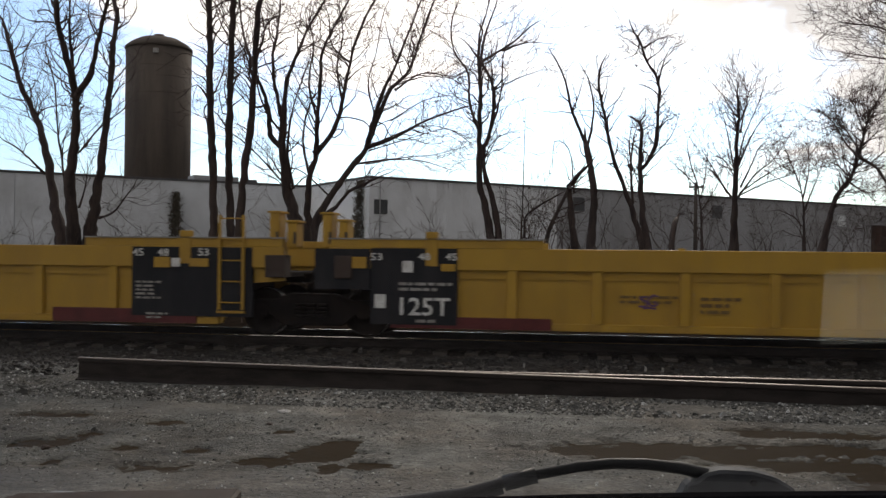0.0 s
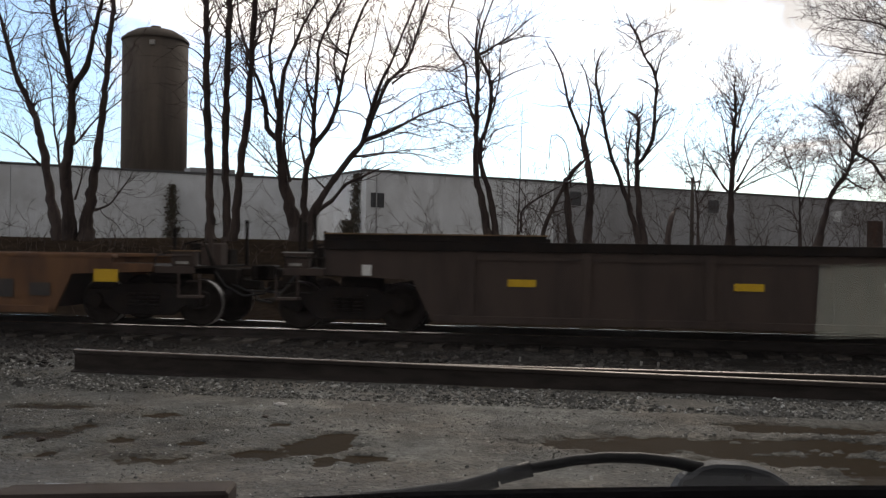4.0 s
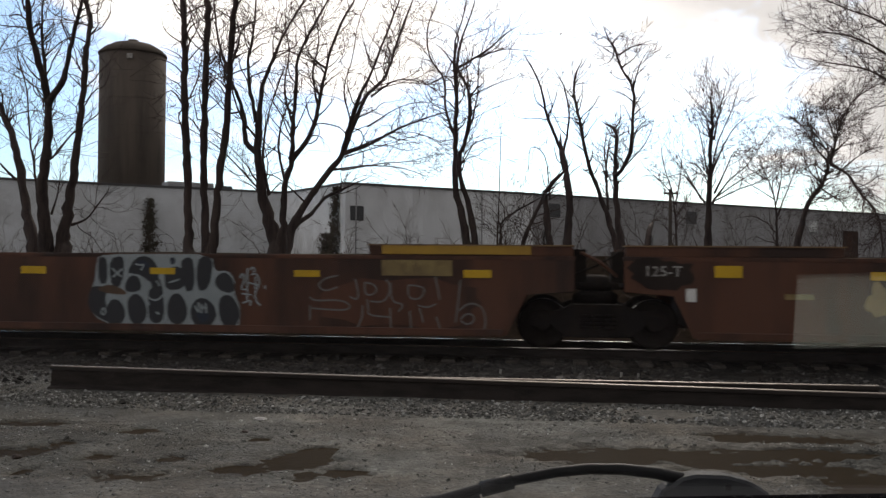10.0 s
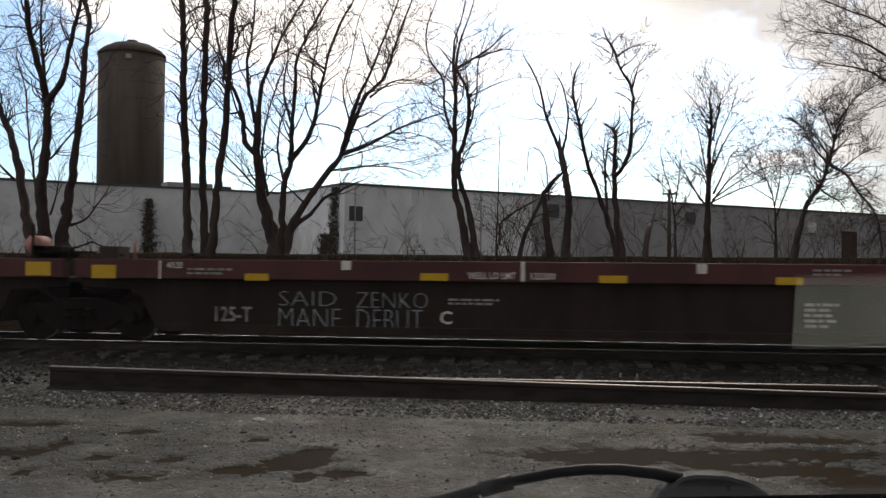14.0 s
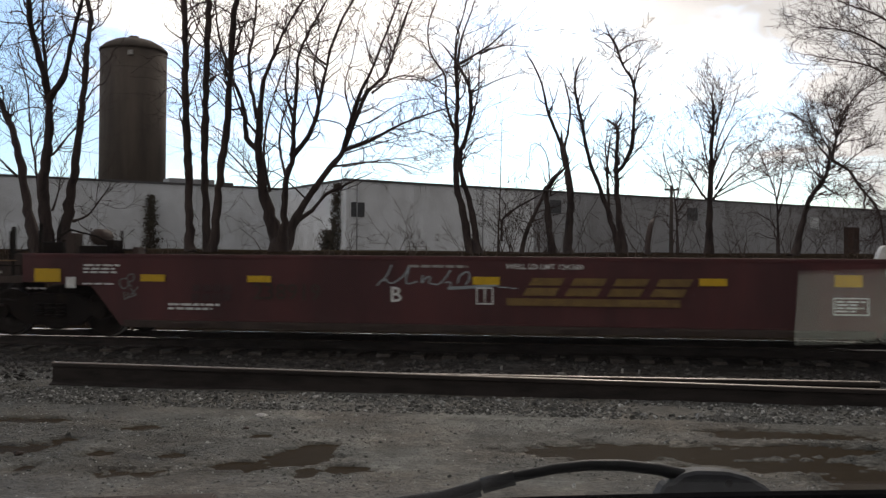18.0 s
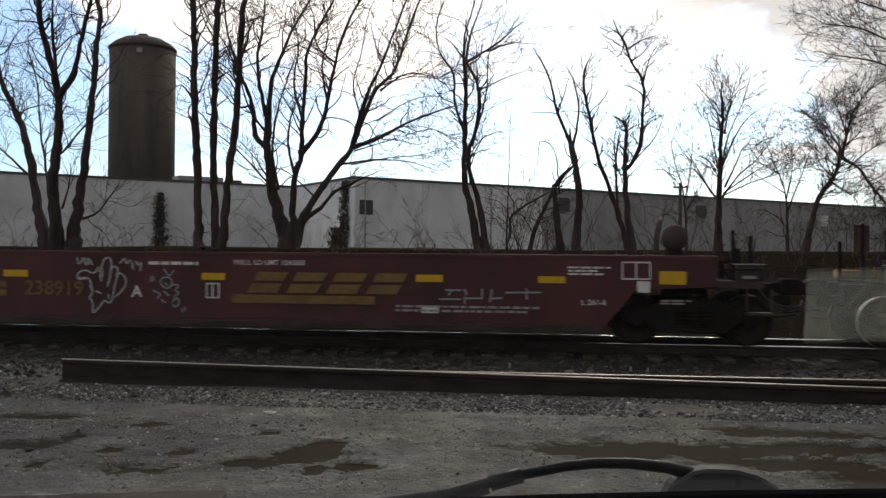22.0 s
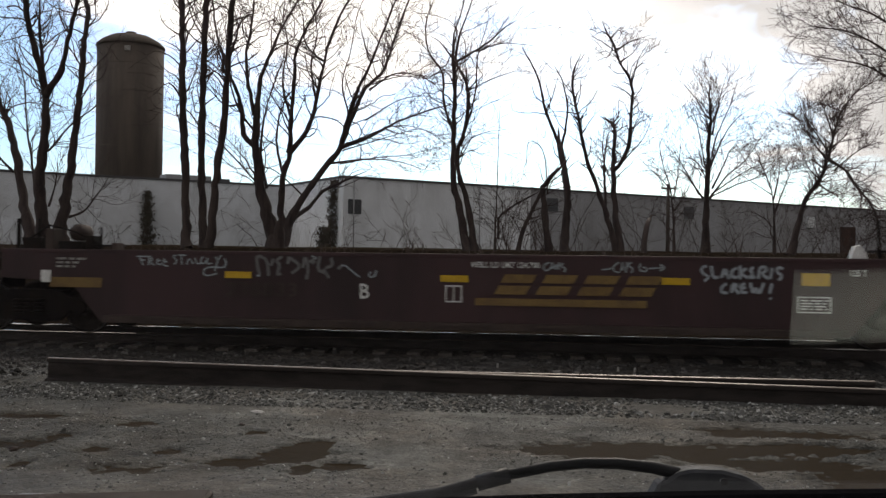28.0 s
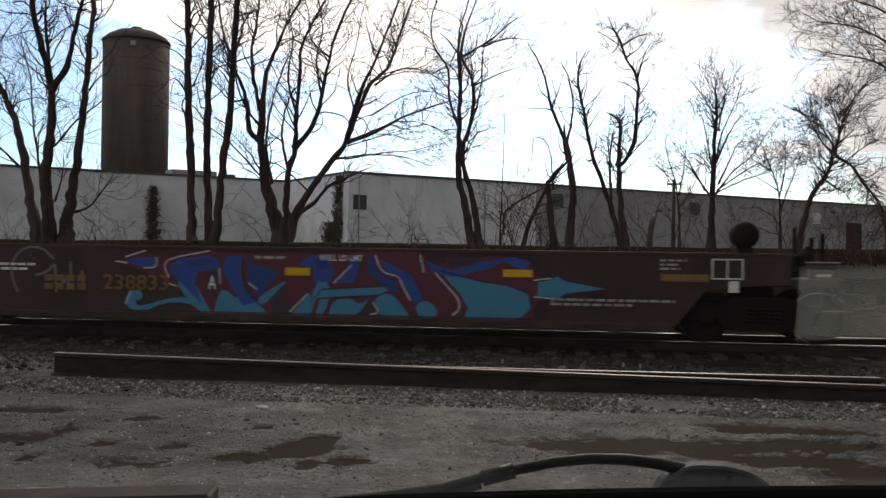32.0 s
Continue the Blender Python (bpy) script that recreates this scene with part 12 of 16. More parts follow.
stroke(CI[1], ((13.34, 0.78), (13.44, 0.96), (13.56, 0.92), (13.60, 0.78)), 0.022, 'spray_silver', 2.6, 0, 1)
stroke(CI[1], ((13.20, 1.22), (13.52, 1.18)), 0.022, 'spray_silver', 2.6, 0, 1)
stroke(CI[1], ((12.88, 0.95), (13.04, 1.02), (13.06, 0.82)), 0.022, 'spray_silver', 2.6, 0, 1)
stroke(CI[1], ((13.46, 0.80), (13.54, 0.71)), 0.022, 'spray_silver', 2.6, 0, 1)
shape(CI[2], ((2.88, 1.10), (3.09, 1.28), (7.79, 1.34), (7.92, 1.21), (7.84, 0.42), (5.96, 0.33), (2.94, 0.32)), 'spray_navy', 1, 0)
stroke(CI[2], ((3.00, 1.26), (2.90, 1.11), (2.89, 0.67), (2.92, 0.36)), 0.042, 'spray_chalk', 2.4, 0, 1)
stroke(CI[2], ((3.45, 1.27), (3.61, 1.09), (3.62, 0.98), (3.32, 0.83), (3.25, 1.07)), 0.042, 'spray_chalk', 2.4, 0, 1)
stroke(CI[2], ((3.23, 0.92), (3.26, 0.70), (3.69, 0.83), (3.76, 0.64), (3.76, 0.39)), 0.042, 'spray_chalk', 2.4, 0, 1)
stroke(CI[2], ((4.05, 1.27), (3.86, 1.22), (3.82, 0.98), (3.79, 0.48)), 0.042, 'spray_chalk', 2.4, 0, 1)
stroke(CI[2], ((4.37, 1.28), (4.42, 0.99), (4.52, 0.70), (4.58, 0.42)), 0.042, 'spray_chalk', 2.4, 0, 1)
stroke(CI[2], ((3.94, 0.87), (4.33, 0.92)), 0.042, 'spray_chalk', 2.4, 0, 1)
stroke(CI[2], ((3.92, 0.78), (4.35, 0.82)), 0.042, 'spray_chalk', 2.4, 0, 1)
stroke(CI[2], ((4.12, 0.74), (4.15, 0.44), (4.23, 0.44), (4.25, 0.70)), 0.042, 'spray_chalk', 2.4, 0, 1)
stroke(CI[2], ((4.80, 1.28), (4.58, 1.23), (4.59, 0.89), (4.60, 0.44)), 0.042, 'spray_chalk', 2.4, 0, 1)
stroke(CI[2], ((5.24, 1.29), (5.24, 1.14), (5.11, 1.00), (5.28, 0.92), (5.35, 0.76), (5.28, 0.57), (5.17, 0.46)), 0.042, 'spray_chalk', 2.4, 0, 1)
stroke(CI[2], ((5.63, 1.29), (5.38, 1.22), (5.36, 0.91), (5.38, 0.46)), 0.042, 'spray_chalk', 2.4, 0, 1)
stroke(CI[2], ((6.02, 1.30), (6.11, 1.16), (6.05, 1.01), (5.86, 0.91), (5.70, 0.86), (5.96, 0.87), (6.10, 0.73), (6.20, 0.42)), 0.042, 'spray_chalk', 2.4, 0, 1)
stroke(CI[2], ((5.57, 0.83), (5.59, 0.74), (5.76, 0.67), (5.87, 0.42)), 0.042, 'spray_chalk', 2.4, 0, 1)
stroke(CI[2], ((6.47, 1.30), (6.29, 1.22), (6.22, 0.92), (6.20, 0.52)), 0.042, 'spray_chalk', 2.4, 0, 1)
stroke(CI[2], ((6.87, 1.31), (6.94, 1.12), (6.97, 0.84), (6.99, 0.49)), 0.042, 'spray_chalk', 2.4, 0, 1)
stroke(CI[2], ((7.02, 1.17), (7.01, 0.84), (6.99, 0.50)), 0.042, 'spray_chalk', 2.4, 0, 1)
stroke(CI[2], ((7.32, 1.05), (7.36, 0.75), (7.44, 0.45)), 0.042, 'spray_chalk', 2.4, 0, 1)
stroke(CI[2], ((7.45, 1.31), (7.50, 1.08), (7.59, 0.78)), 0.042, 'spray_chalk', 2.4, 0, 1)
stroke(CI[2], ((7.56, 1.32), (7.57, 1.07)), 0.042, 'spray_chalk', 2.4, 0, 1)
stroke(CI[2], ((7.89, 1.32), (7.81, 1.08), (7.79, 0.75), (7.80, 0.50)), 0.042, 'spray_chalk', 2.4, 0, 1)
stroke(CI[2], ((7.04, 1.25), (7.27, 1.31)), 0.042, 'spray_chalk', 2.4, 0, 1)
stroke(CI[2], ((7.31, 0.84), (7.36, 0.46)), 0.042, 'spray_chalk', 2.4, 0, 1)
stroke(CI[2], ((6.47, 0.71), (6.47, 1.02), (6.57, 1.11), (6.67, 1.04), (6.73, 0.76), (6.47, 0.71)), 0.042, 'spray_chalk', 2.4, 0, 1)
stroke(CI[2], ((5.07, 0.81), (5.15, 0.84), (5.18, 0.66), (5.07, 0.66), (5.07, 0.81)), 0.042, 'spray_chalk', 2.4, 0, 1)
shape(CI[2], ((2.92, 0.34), (3.46, 0.49), (5.37, 0.50), (5.53, 0.42), (3.97, 0.36)), 'spray_chalk', 2.2, 0)
shape(CI[2], ((5.86, 0.37), (6.55, 0.49), (7.82, 0.52), (7.81, 0.44), (6.93, 0.39)), 'spray_chalk', 2.2, 0)
shape(CI[2], ((5.31, 0.40), (5.67, 0.53), (5.73, 0.35)), 'spray_chalk', 2.2, 0)
shape(CI[2], ((2.96, 0.28), (3.72, 0.32), (5.17, 0.36), (5.17, 0.32)), 'spray_chalk', 2.2, 0)
shape(CI[2], ((5.88, 0.29), (6.74, 0.34), (7.13, 0.36), (7.13, 0.32)), 'spray_chalk', 2.2, 0)
shape(CI[2], ((4.85, 1.04), (4.97, 1.10), (5.03, 1.00), (4.87, 0.95)), 'spray_chalk', 2.6, 1)
shape(CI[2], ((4.85, 0.92), (5.02, 0.98), (5.08, 0.90), (5.02, 0.76), (4.85, 0.68)), 'spray_chalk', 2.6, 1)
shape(CI[2], ((5.63, 1.10), (5.78, 1.16), (5.77, 1.03), (5.64, 0.97)), 'spray_chalk', 2.6, 1)
shape(CI[2], ((4.08, 1.16), (4.16, 1.16), (4.17, 1.02), (4.08, 1.02)), 'spray_chalk', 2.6, 1)
shape(CI[2], ((6.50, 0.96), (6.57, 1.08), (6.66, 1.00), (6.67, 0.93)), 'spray_chalk', 2.6, 1)
shape(CI[3], ((4.10, 0.16), (4.13, 0.63), (4.54, 0.92), (5.02, 1.04), (5.83, 1.31), (8.12, 1.32), (8.56, 1.25), (9.12, 1.33), (11.35, 1.30), (11.55, 1.17), (11.52, 1.00), (12.08, 1.12), (12.57, 0.72), (13.19, 0.84), (13.19, 0.32), (13.08, 0.21), (11.54, 0.19), (8.57, 0.18), (5.65, 0.18)), 'spray_navy', 1, 0)
shape(CI[3], ((4.20, 0.59), (4.56, 0.61), (4.59, 0.37), (4.22, 0.34)), 'spray_blue', 2, 0)
shape(CI[3], ((5.10, 0.81), (5.20, 1.06), (5.42, 1.13), (5.64, 1.15), (5.83, 1.28), (6.03, 1.28), (6.16, 1.02), (6.15, 0.91), (5.84, 0.86), (5.65, 0.76), (5.65, 0.52), (5.25, 0.49), (5.11, 0.61)), 'spray_blue', 2, 0)
shape(CI[3], ((6.39, 1.02), (6.44, 1.23), (6.62, 1.28), (7.46, 1.27), (7.51, 0.94), (7.21, 0.84), (6.82, 0.85), (6.75, 0.74), (7.21, 0.74), (7.33, 0.65), (7.02, 0.50), (6.63, 0.63), (6.42, 0.83)), 'spray_blue', 2, 0)
shape(CI[3], ((7.55, 1.27), (7.88, 1.32), (8.04, 1.23), (8.09, 1.04), (8.23, 0.96), (8.96, 0.88), (9.10, 0.71), (8.56, 0.71), (8.08, 0.79), (7.60, 0.93)), 'spray_blue', 2, 0)
shape(CI[3], ((9.08, 1.14), (9.17, 1.28), (9.55, 1.28), (9.69, 1.17), (9.92, 1.15), (9.98, 1.25), (10.26, 1.27), (10.35, 1.06), (10.16, 0.96), (9.97, 0.72), (9.41, 0.86), (9.22, 0.96)), 'spray_blue', 2, 0)
shape(CI[3], ((10.38, 1.25), (10.57, 1.20), (10.72, 0.88), (11.01, 0.70), (10.85, 0.64), (10.43, 0.87), (10.34, 1.02)), 'spray_blue', 2, 0)
shape(CI[3], ((10.66, 1.23), (11.26, 1.21), (11.52, 1.12), (11.45, 0.89), (11.26, 0.83), (10.99, 0.74), (10.80, 0.88)), 'spray_blue', 2, 0)
shape(CI[3], ((11.85, 0.90), (12.08, 1.02), (12.60, 0.63), (12.44, 0.57), (12.17, 0.57)), 'spray_blue', 2, 0)
shape(CI[3], ((4.58, 0.88), (4.84, 0.81), (5.10, 0.62), (4.94, 0.51), (4.62, 0.51)), 'spray_deep', 2.2, 1)
shape(CI[3], ((5.64, 1.11), (6.03, 1.19), (6.09, 1.00), (5.74, 0.92)), 'spray_deep', 2.2, 1)
shape(CI[3], ((8.56, 0.71), (9.13, 0.66), (9.50, 0.68), (9.23, 0.44), (8.75, 0.48)), 'spray_deep', 2.2, 1)
shape(CI[3], ((7.79, 1.22), (8.00, 1.17), (8.03, 1.00), (7.66, 1.03)), 'spray_deep', 2.2, 1)
shape(CI[3], ((10.89, 1.16), (11.21, 1.15), (11.35, 1.02), (11.03, 0.96)), 'spray_deep', 2.2, 1)
shape(CI[3], ((4.93, 0.81), (4.99, 0.96), (5.39, 1.23), (5.45, 1.13), (5.14, 0.99), (5.05, 0.61)), 'spray_lime', 2.6, 0)
shape(CI[3], ((5.63, 1.18), (5.74, 1.29), (5.90, 1.29), (5.74, 1.12)), 'spray_lime', 2.6, 0)
shape(CI[3], ((6.22, 1.02), (6.33, 1.13), (6.50, 1.20), (6.38, 1.04), (6.54, 0.97), (6.33, 0.91)), 'spray_lime', 2.6, 0)
shape(CI[3], ((6.21, 0.81), (6.43, 0.86), (6.64, 0.54), (6.34, 0.48)), 'spray_lime', 2.6, 0)
shape(CI[3], ((7.45, 1.31), (7.61, 1.33), (7.61, 1.03), (7.50, 0.93)), 'spray_lime', 2.6, 0)
shape(CI[3], ((5.78, 0.81), (5.94, 0.95), (6.05, 0.82)), 'spray_lime', 2.6, 0)
shape(CI[3], ((6.77, 0.75), (7.08, 0.94), (7.02, 0.83)), 'spray_lime', 2.6, 0)
shape(CI[3], ((7.11, 0.89), (7.43, 0.82), (7.36, 0.69), (7.21, 0.79)), 'spray_lime', 2.6, 0)
shape(CI[3], ((6.96, 0.45), (7.31, 0.58), (7.73, 0.60), (7.22, 0.50)), 'spray_lime', 2.6, 0)
shape(CI[3], ((8.54, 1.32), (8.80, 1.32), (8.76, 0.94), (8.60, 0.94)), 'spray_lime', 2.6, 0)
shape(CI[3], ((8.45, 0.79), (9.15, 0.58), (9.19, 0.48), (8.89, 0.42), (8.69, 0.67)), 'spray_lime', 2.6, 0)
shape(CI[3], ((9.07, 1.20), (9.22, 1.14), (9.31, 0.98), (9.52, 0.96), (9.37, 0.87), (9.22, 0.90)), 'spray_lime', 2.6, 0)
shape(CI[3], ((5.19, 0.21), (5.35, 0.35), (5.62, 0.35), (5.50, 0.23)), 'spray_lime', 2.6, 0)
shape(CI[3], ((4.64, 0.48), (4.99, 0.48), (4.69, 0.33)), 'spray_lime', 2.6, 0)
shape(CI[3], ((10.47, 1.24), (10.67, 1.21), (10.67, 0.87), (10.56, 0.96)), 'spray_lime', 2.6, 0)
shape(CI[3], ((9.87, 0.77), (10.02, 0.88), (10.16, 0.93), (10.36, 0.69), (10.25, 0.58), (10.02, 0.68)), 'spray_lime', 2.6, 0)
shape(CI[3], ((11.02, 0.89), (11.22, 0.92), (11.37, 0.84), (11.12, 0.78)), 'spray_lime', 2.6, 0)
shape(CI[3], ((11.62, 0.82), (11.85, 0.89), (12.19, 0.58), (11.99, 0.49)), 'spray_lime', 2.6, 0)
shape(CI[3], ((10.54, 0.20), (10.76, 0.43), (10.86, 0.21)), 'spray_lime', 2.6, 0)
shape(CI[3], ((12.78, 0.41), (13.13, 0.37), (13.07, 0.21)), 'spray_lime', 2.6, 0)
shape(CI[3], ((12.52, 0.67), (12.60, 0.82), (12.68, 0.71)), 'spray_lime', 2.6, 0)
shape(CI[3], ((4.56, 0.98), (4.64, 1.04), (4.67, 0.89), (4.58, 0.81)), 'spray_lime', 2.6, 0)
stroke(CI[3], ((4.18, 0.16), (4.17, 0.56), (4.54, 0.61), (4.57, 0.90), (4.64, 1.00), (5.06, 0.71)), 0.034, 'spray_green', 3, 0, 1)
stroke(CI[3], ((5.13, 0.42), (5.25, 0.49), (5.64, 0.52), (5.75, 0.68), (6.55, 0.96)), 0.034, 'spray_green', 3, 0, 1)
stroke(CI[3], ((5.69, 0.61), (6.34, 0.48), (6.65, 0.53)), 0.034, 'spray_green', 3, 0, 1)
stroke(CI[3], ((6.78, 0.74), (7.02, 0.46), (7.24, 0.18)), 0.034, 'spray_green', 3, 0, 1)
stroke(CI[3], ((7.60, 0.89), (8.08, 0.66), (8.56, 0.20)), 0.034, 'spray_green', 3, 0, 1)
stroke(CI[3], ((7.99, 0.85), (8.20, 0.47), (7.60, 0.39)), 0.034, 'spray_green', 3, 0, 1)
stroke(CI[3], ((8.09, 1.23), (8.11, 1.04), (8.27, 0.97), (8.98, 0.86)), 0.034, 'spray_green', 3, 0, 1)
stroke(CI[3], ((6.62, 1.27), (7.52, 1.31)), 0.034, 'spray_green', 3, 0, 1)
stroke(CI[3], ((6.03, 1.27), (6.16, 1.02), (6.17, 0.86)), 0.034, 'spray_green', 3, 0, 1)
stroke(CI[3], ((9.15, 0.86), (9.31, 0.96), (9.99, 1.00)), 0.034, 'spray_green', 3, 0, 1)
stroke(CI[3], ((9.22, 0.88), (9.97, 0.50), (10.09, 0.21)), 0.034, 'spray_green', 3, 0, 1)
stroke(CI[3], ((9.18, 0.39), (9.67, 0.42)), 0.034, 'spray_green', 3, 0, 1)
stroke(CI[3], ((9.13, 0.58), (9.22, 0.37)), 0.034, 'spray_green', 3, 0, 1)
stroke(CI[3], ((10.66, 1.24), (11.30, 1.22), (11.50, 1.12), (11.52, 1.00), (11.40, 0.83)), 0.034, 'spray_green', 3, 0, 1)
stroke(CI[3], ((11.35, 0.82), (11.72, 0.89), (12.08, 1.09), (12.26, 0.85), (12.59, 0.67)), 0.034, 'spray_green', 3, 0, 1)
stroke(CI[3], ((10.62, 0.97), (10.85, 0.70), (11.08, 0.61), (11.44, 0.80), (11.82, 0.88)), 0.034, 'spray_green', 3, 0, 1)
stroke(CI[3], ((11.08, 0.61), (11.36, 0.43), (11.53, 0.15)), 0.034, 'spray_green', 3, 0, 1)
stroke(CI[3], ((11.22, 0.61), (11.67, 0.53), (11.84, 0.39), (11.83, 0.19)), 0.034, 'spray_green', 3, 0, 1)
stroke(CI[3], ((9.41, 1.29), (9.69, 1.22), (9.78, 1.15), (9.92, 1.17), (9.98, 1.28)), 0.034, 'spray_green', 3, 0, 1)
stroke(CI[3], ((12.53, 0.40), (12.98, 0.38), (13.12, 0.32), (13.16, 0.78), (12.88, 0.70)), 0.034, 'spray_green', 3, 0, 1)
stroke(CI[3], ((4.65, 0.25), (4.97, 0.27)), 0.034, 'spray_green', 3, 0, 1)
stroke(CI[3], ((5.49, 1.14), (5.69, 1.16)), 0.034, 'spray_green', 3, 0, 1)
shape(CI[3], ((11.68, 1.26), (11.86, 1.26), (11.86, 1.08), (11.68, 1.08)), 'spray_purple', 1.4, 2)
shape(CI[3], ((12.49, 1.22), (12.67, 1.22), (12.67, 1.04), (12.49, 1.04)), 'spray_purple', 1.4, 2)
shape(CI[3], ((13.19, 1.17), (13.40, 1.17), (13.40, 1.00), (13.19, 1.00)), 'spray_purple', 1.4, 2)
shape(CI[3], ((12.15, 1.17), (12.27, 1.17), (12.27, 1.06), (12.15, 1.06)), 'spray_purple', 1.4, 2)
shape(CI[4], ((4.29, 1.07), (4.80, 1.21), (5.26, 1.16), (6.02, 1.27), (6.65, 1.24), (7.68, 1.25), (8.79, 1.30), (9.62, 1.31), (9.77, 1.10), (10.78, 1.26), (11.40, 1.20), (11.50, 0.93), (11.87, 0.90), (11.51, 0.47), (11.42, 0.10), (9.19, 0.04), (7.07, 0.02), (5.78, 0.06), (5.55, 0.52), (5.14, 0.80)), 'spray_wine', 1, 0)
shape(CI[4], ((7.06, 0.57), (7.30, 0.76), (7.41, 0.27), (7.08, 0.22)), 'spray_plum', 1.4, 0)
shape(CI[4], ((8.57, 0.33), (8.81, 0.51), (8.89, 0.11), (8.54, 0.10)), 'spray_plum', 1.4, 0)
shape(CI[4], ((5.86, 0.87), (6.14, 0.96), (6.13, 0.40), (6.03, 0.55)), 'spray_plum', 1.4, 0)
shape(CI[4], ((9.99, 1.23), (10.70, 1.21), (10.12, 1.05)), 'spray_plum', 1.4, 0)
shape(CI[4], ((9.87, 0.25), (10.21, 0.24), (10.14, 0.08), (9.88, 0.10)), 'spray_plum', 1.4, 0)
shape(CI[4], ((4.46, 0.36), (4.54, 0.55), (4.72, 0.61), (4.80, 0.51), (4.74, 0.40), (4.66, 0.42), (4.69, 0.32), (4.84, 0.33), (5.27, 0.46), (5.59, 0.49), (5.85, 0.29), (5.57, 0.39), (5.17, 0.38), (4.83, 0.22), (4.60, 0.24)), 'spray_cyan', 2, 1)
shape(CI[4], ((5.34, 0.78), (5.72, 0.73), (5.88, 0.45), (6.03, 0.21), (6.24, 0.16), (5.98, 0.12), (5.65, 0.38)), 'spray_cyan', 2, 1)
shape(CI[4], ((6.10, 0.44), (6.22, 0.66), (6.47, 0.46), (6.69, 0.21), (6.28, 0.13), (6.06, 0.17)), 'spray_cyan', 2, 1)
shape(CI[4], ((6.57, 0.57), (6.87, 0.37), (7.04, 0.20), (6.57, 0.18), (6.40, 0.46)), 'spray_cyan', 2, 1)
shape(CI[4], ((6.80, 0.46), (7.06, 0.66), (7.37, 0.82), (7.16, 0.61), (6.91, 0.35)), 'spray_cyan', 2, 1)
shape(CI[4], ((7.37, 0.16), (7.55, 0.39), (7.75, 0.67), (7.76, 0.14)), 'spray_cyan', 2, 1)
shape(CI[4], ((7.79, 0.77), (8.09, 0.78), (8.05, 0.40), (7.91, 0.17), (7.75, 0.14)), 'spray_cyan', 2, 1)
shape(CI[4], ((8.03, 0.15), (8.13, 0.49), (8.43, 0.52), (8.59, 0.41), (8.78, 0.56), (8.52, 0.20)), 'spray_cyan', 2, 1)
shape(CI[4], ((8.84, 0.55), (9.09, 0.63), (9.30, 0.42), (9.50, 0.14), (9.29, 0.09), (9.00, 0.11), (8.88, 0.37)), 'spray_cyan', 2, 1)
shape(CI[4], ((9.51, 0.42), (9.71, 0.52), (9.87, 0.39), (9.89, 0.22), (9.61, 0.18)), 'spray_cyan', 2, 1)
shape(CI[4], ((9.94, 1.00), (10.60, 0.84), (11.06, 0.78), (11.39, 0.65), (11.43, 0.42), (11.25, 0.24), (10.79, 0.17), (10.32, 0.18), (10.40, 0.40), (10.27, 0.63), (10.08, 0.81)), 'spray_cyan', 2, 0)
shape(CI[4], ((11.54, 0.84), (11.75, 0.88), (11.85, 0.94), (11.98, 0.86), (12.63, 0.75), (11.98, 0.66), (11.75, 0.50), (11.75, 0.61), (11.54, 0.61)), 'spray_cyan', 2, 0)
shape(CI[4], ((4.47, 1.08), (4.70, 1.15), (5.03, 1.15), (5.04, 1.01), (4.81, 0.96), (4.65, 1.01)), 'spray_blue', 2.3, 0)
shape(CI[4], ((5.26, 1.02), (5.46, 1.13), (5.96, 1.20), (6.17, 1.11), (6.12, 0.98), (5.76, 0.91), (5.72, 0.73), (5.85, 0.37), (5.57, 0.63), (5.30, 0.87)), 'spray_blue', 2.3, 0)
shape(CI[4], ((6.20, 0.97), (6.26, 1.18), (6.55, 1.21), (6.52, 0.94), (6.59, 0.65), (6.79, 0.41), (6.57, 0.36), (6.37, 0.65)), 'spray_blue', 2.3, 0)
shape(CI[4], ((7.53, 1.06), (7.69, 1.20), (8.02, 1.25), (8.14, 0.97), (8.09, 0.78), (7.79, 0.77), (7.79, 1.01)), 'spray_blue', 2.3, 0)
shape(CI[4], ((8.17, 0.77), (8.27, 1.02), (8.41, 1.21), (8.61, 1.24), (8.48, 0.78)), 'spray_blue', 2.3, 0)
shape(CI[4], ((8.93, 1.18), (9.23, 1.03), (9.47, 0.89), (9.66, 0.52), (9.52, 0.45), (9.33, 0.70), (9.23, 0.93), (8.99, 0.95)), 'spray_blue', 2.3, 0)
shape(CI[4], ((9.67, 1.19), (9.84, 1.09), (10.13, 1.02), (10.68, 1.17), (11.15, 1.25), (11.40, 1.16), (11.34, 1.01), (11.10, 1.11), (10.78, 1.06), (10.13, 0.90), (9.79, 0.98)), 'spray_blue', 2.3, 0)
shape(CI[4], ((6.63, 1.19), (6.76, 1.04), (7.05, 1.00), (7.17, 0.90), (7.06, 0.76), (6.81, 0.50), (6.66, 0.75)), 'spray_royal', 2.5, 0)
shape(CI[4], ((8.70, 1.22), (8.84, 1.21), (8.88, 0.98), (9.09, 0.84), (9.24, 0.80), (9.19, 0.60), (8.90, 0.79), (8.71, 0.97)), 'spray_royal', 2.5, 0)
shape(CI[4], ((5.56, 1.10), (5.98, 1.16), (6.08, 1.07), (5.66, 0.98)), 'spray_royal', 2.5, 0)
shape(CI[4], ((7.83, 1.17), (8.04, 1.19), (8.07, 1.00), (7.85, 0.98)), 'spray_royal', 2.5, 0)
shape(CI[4], ((9.64, 1.01), (9.85, 0.82), (10.15, 0.53), (10.29, 0.35), (10.18, 0.23), (9.95, 0.38), (9.70, 0.71)), 'spray_wine', 2.8, 0)
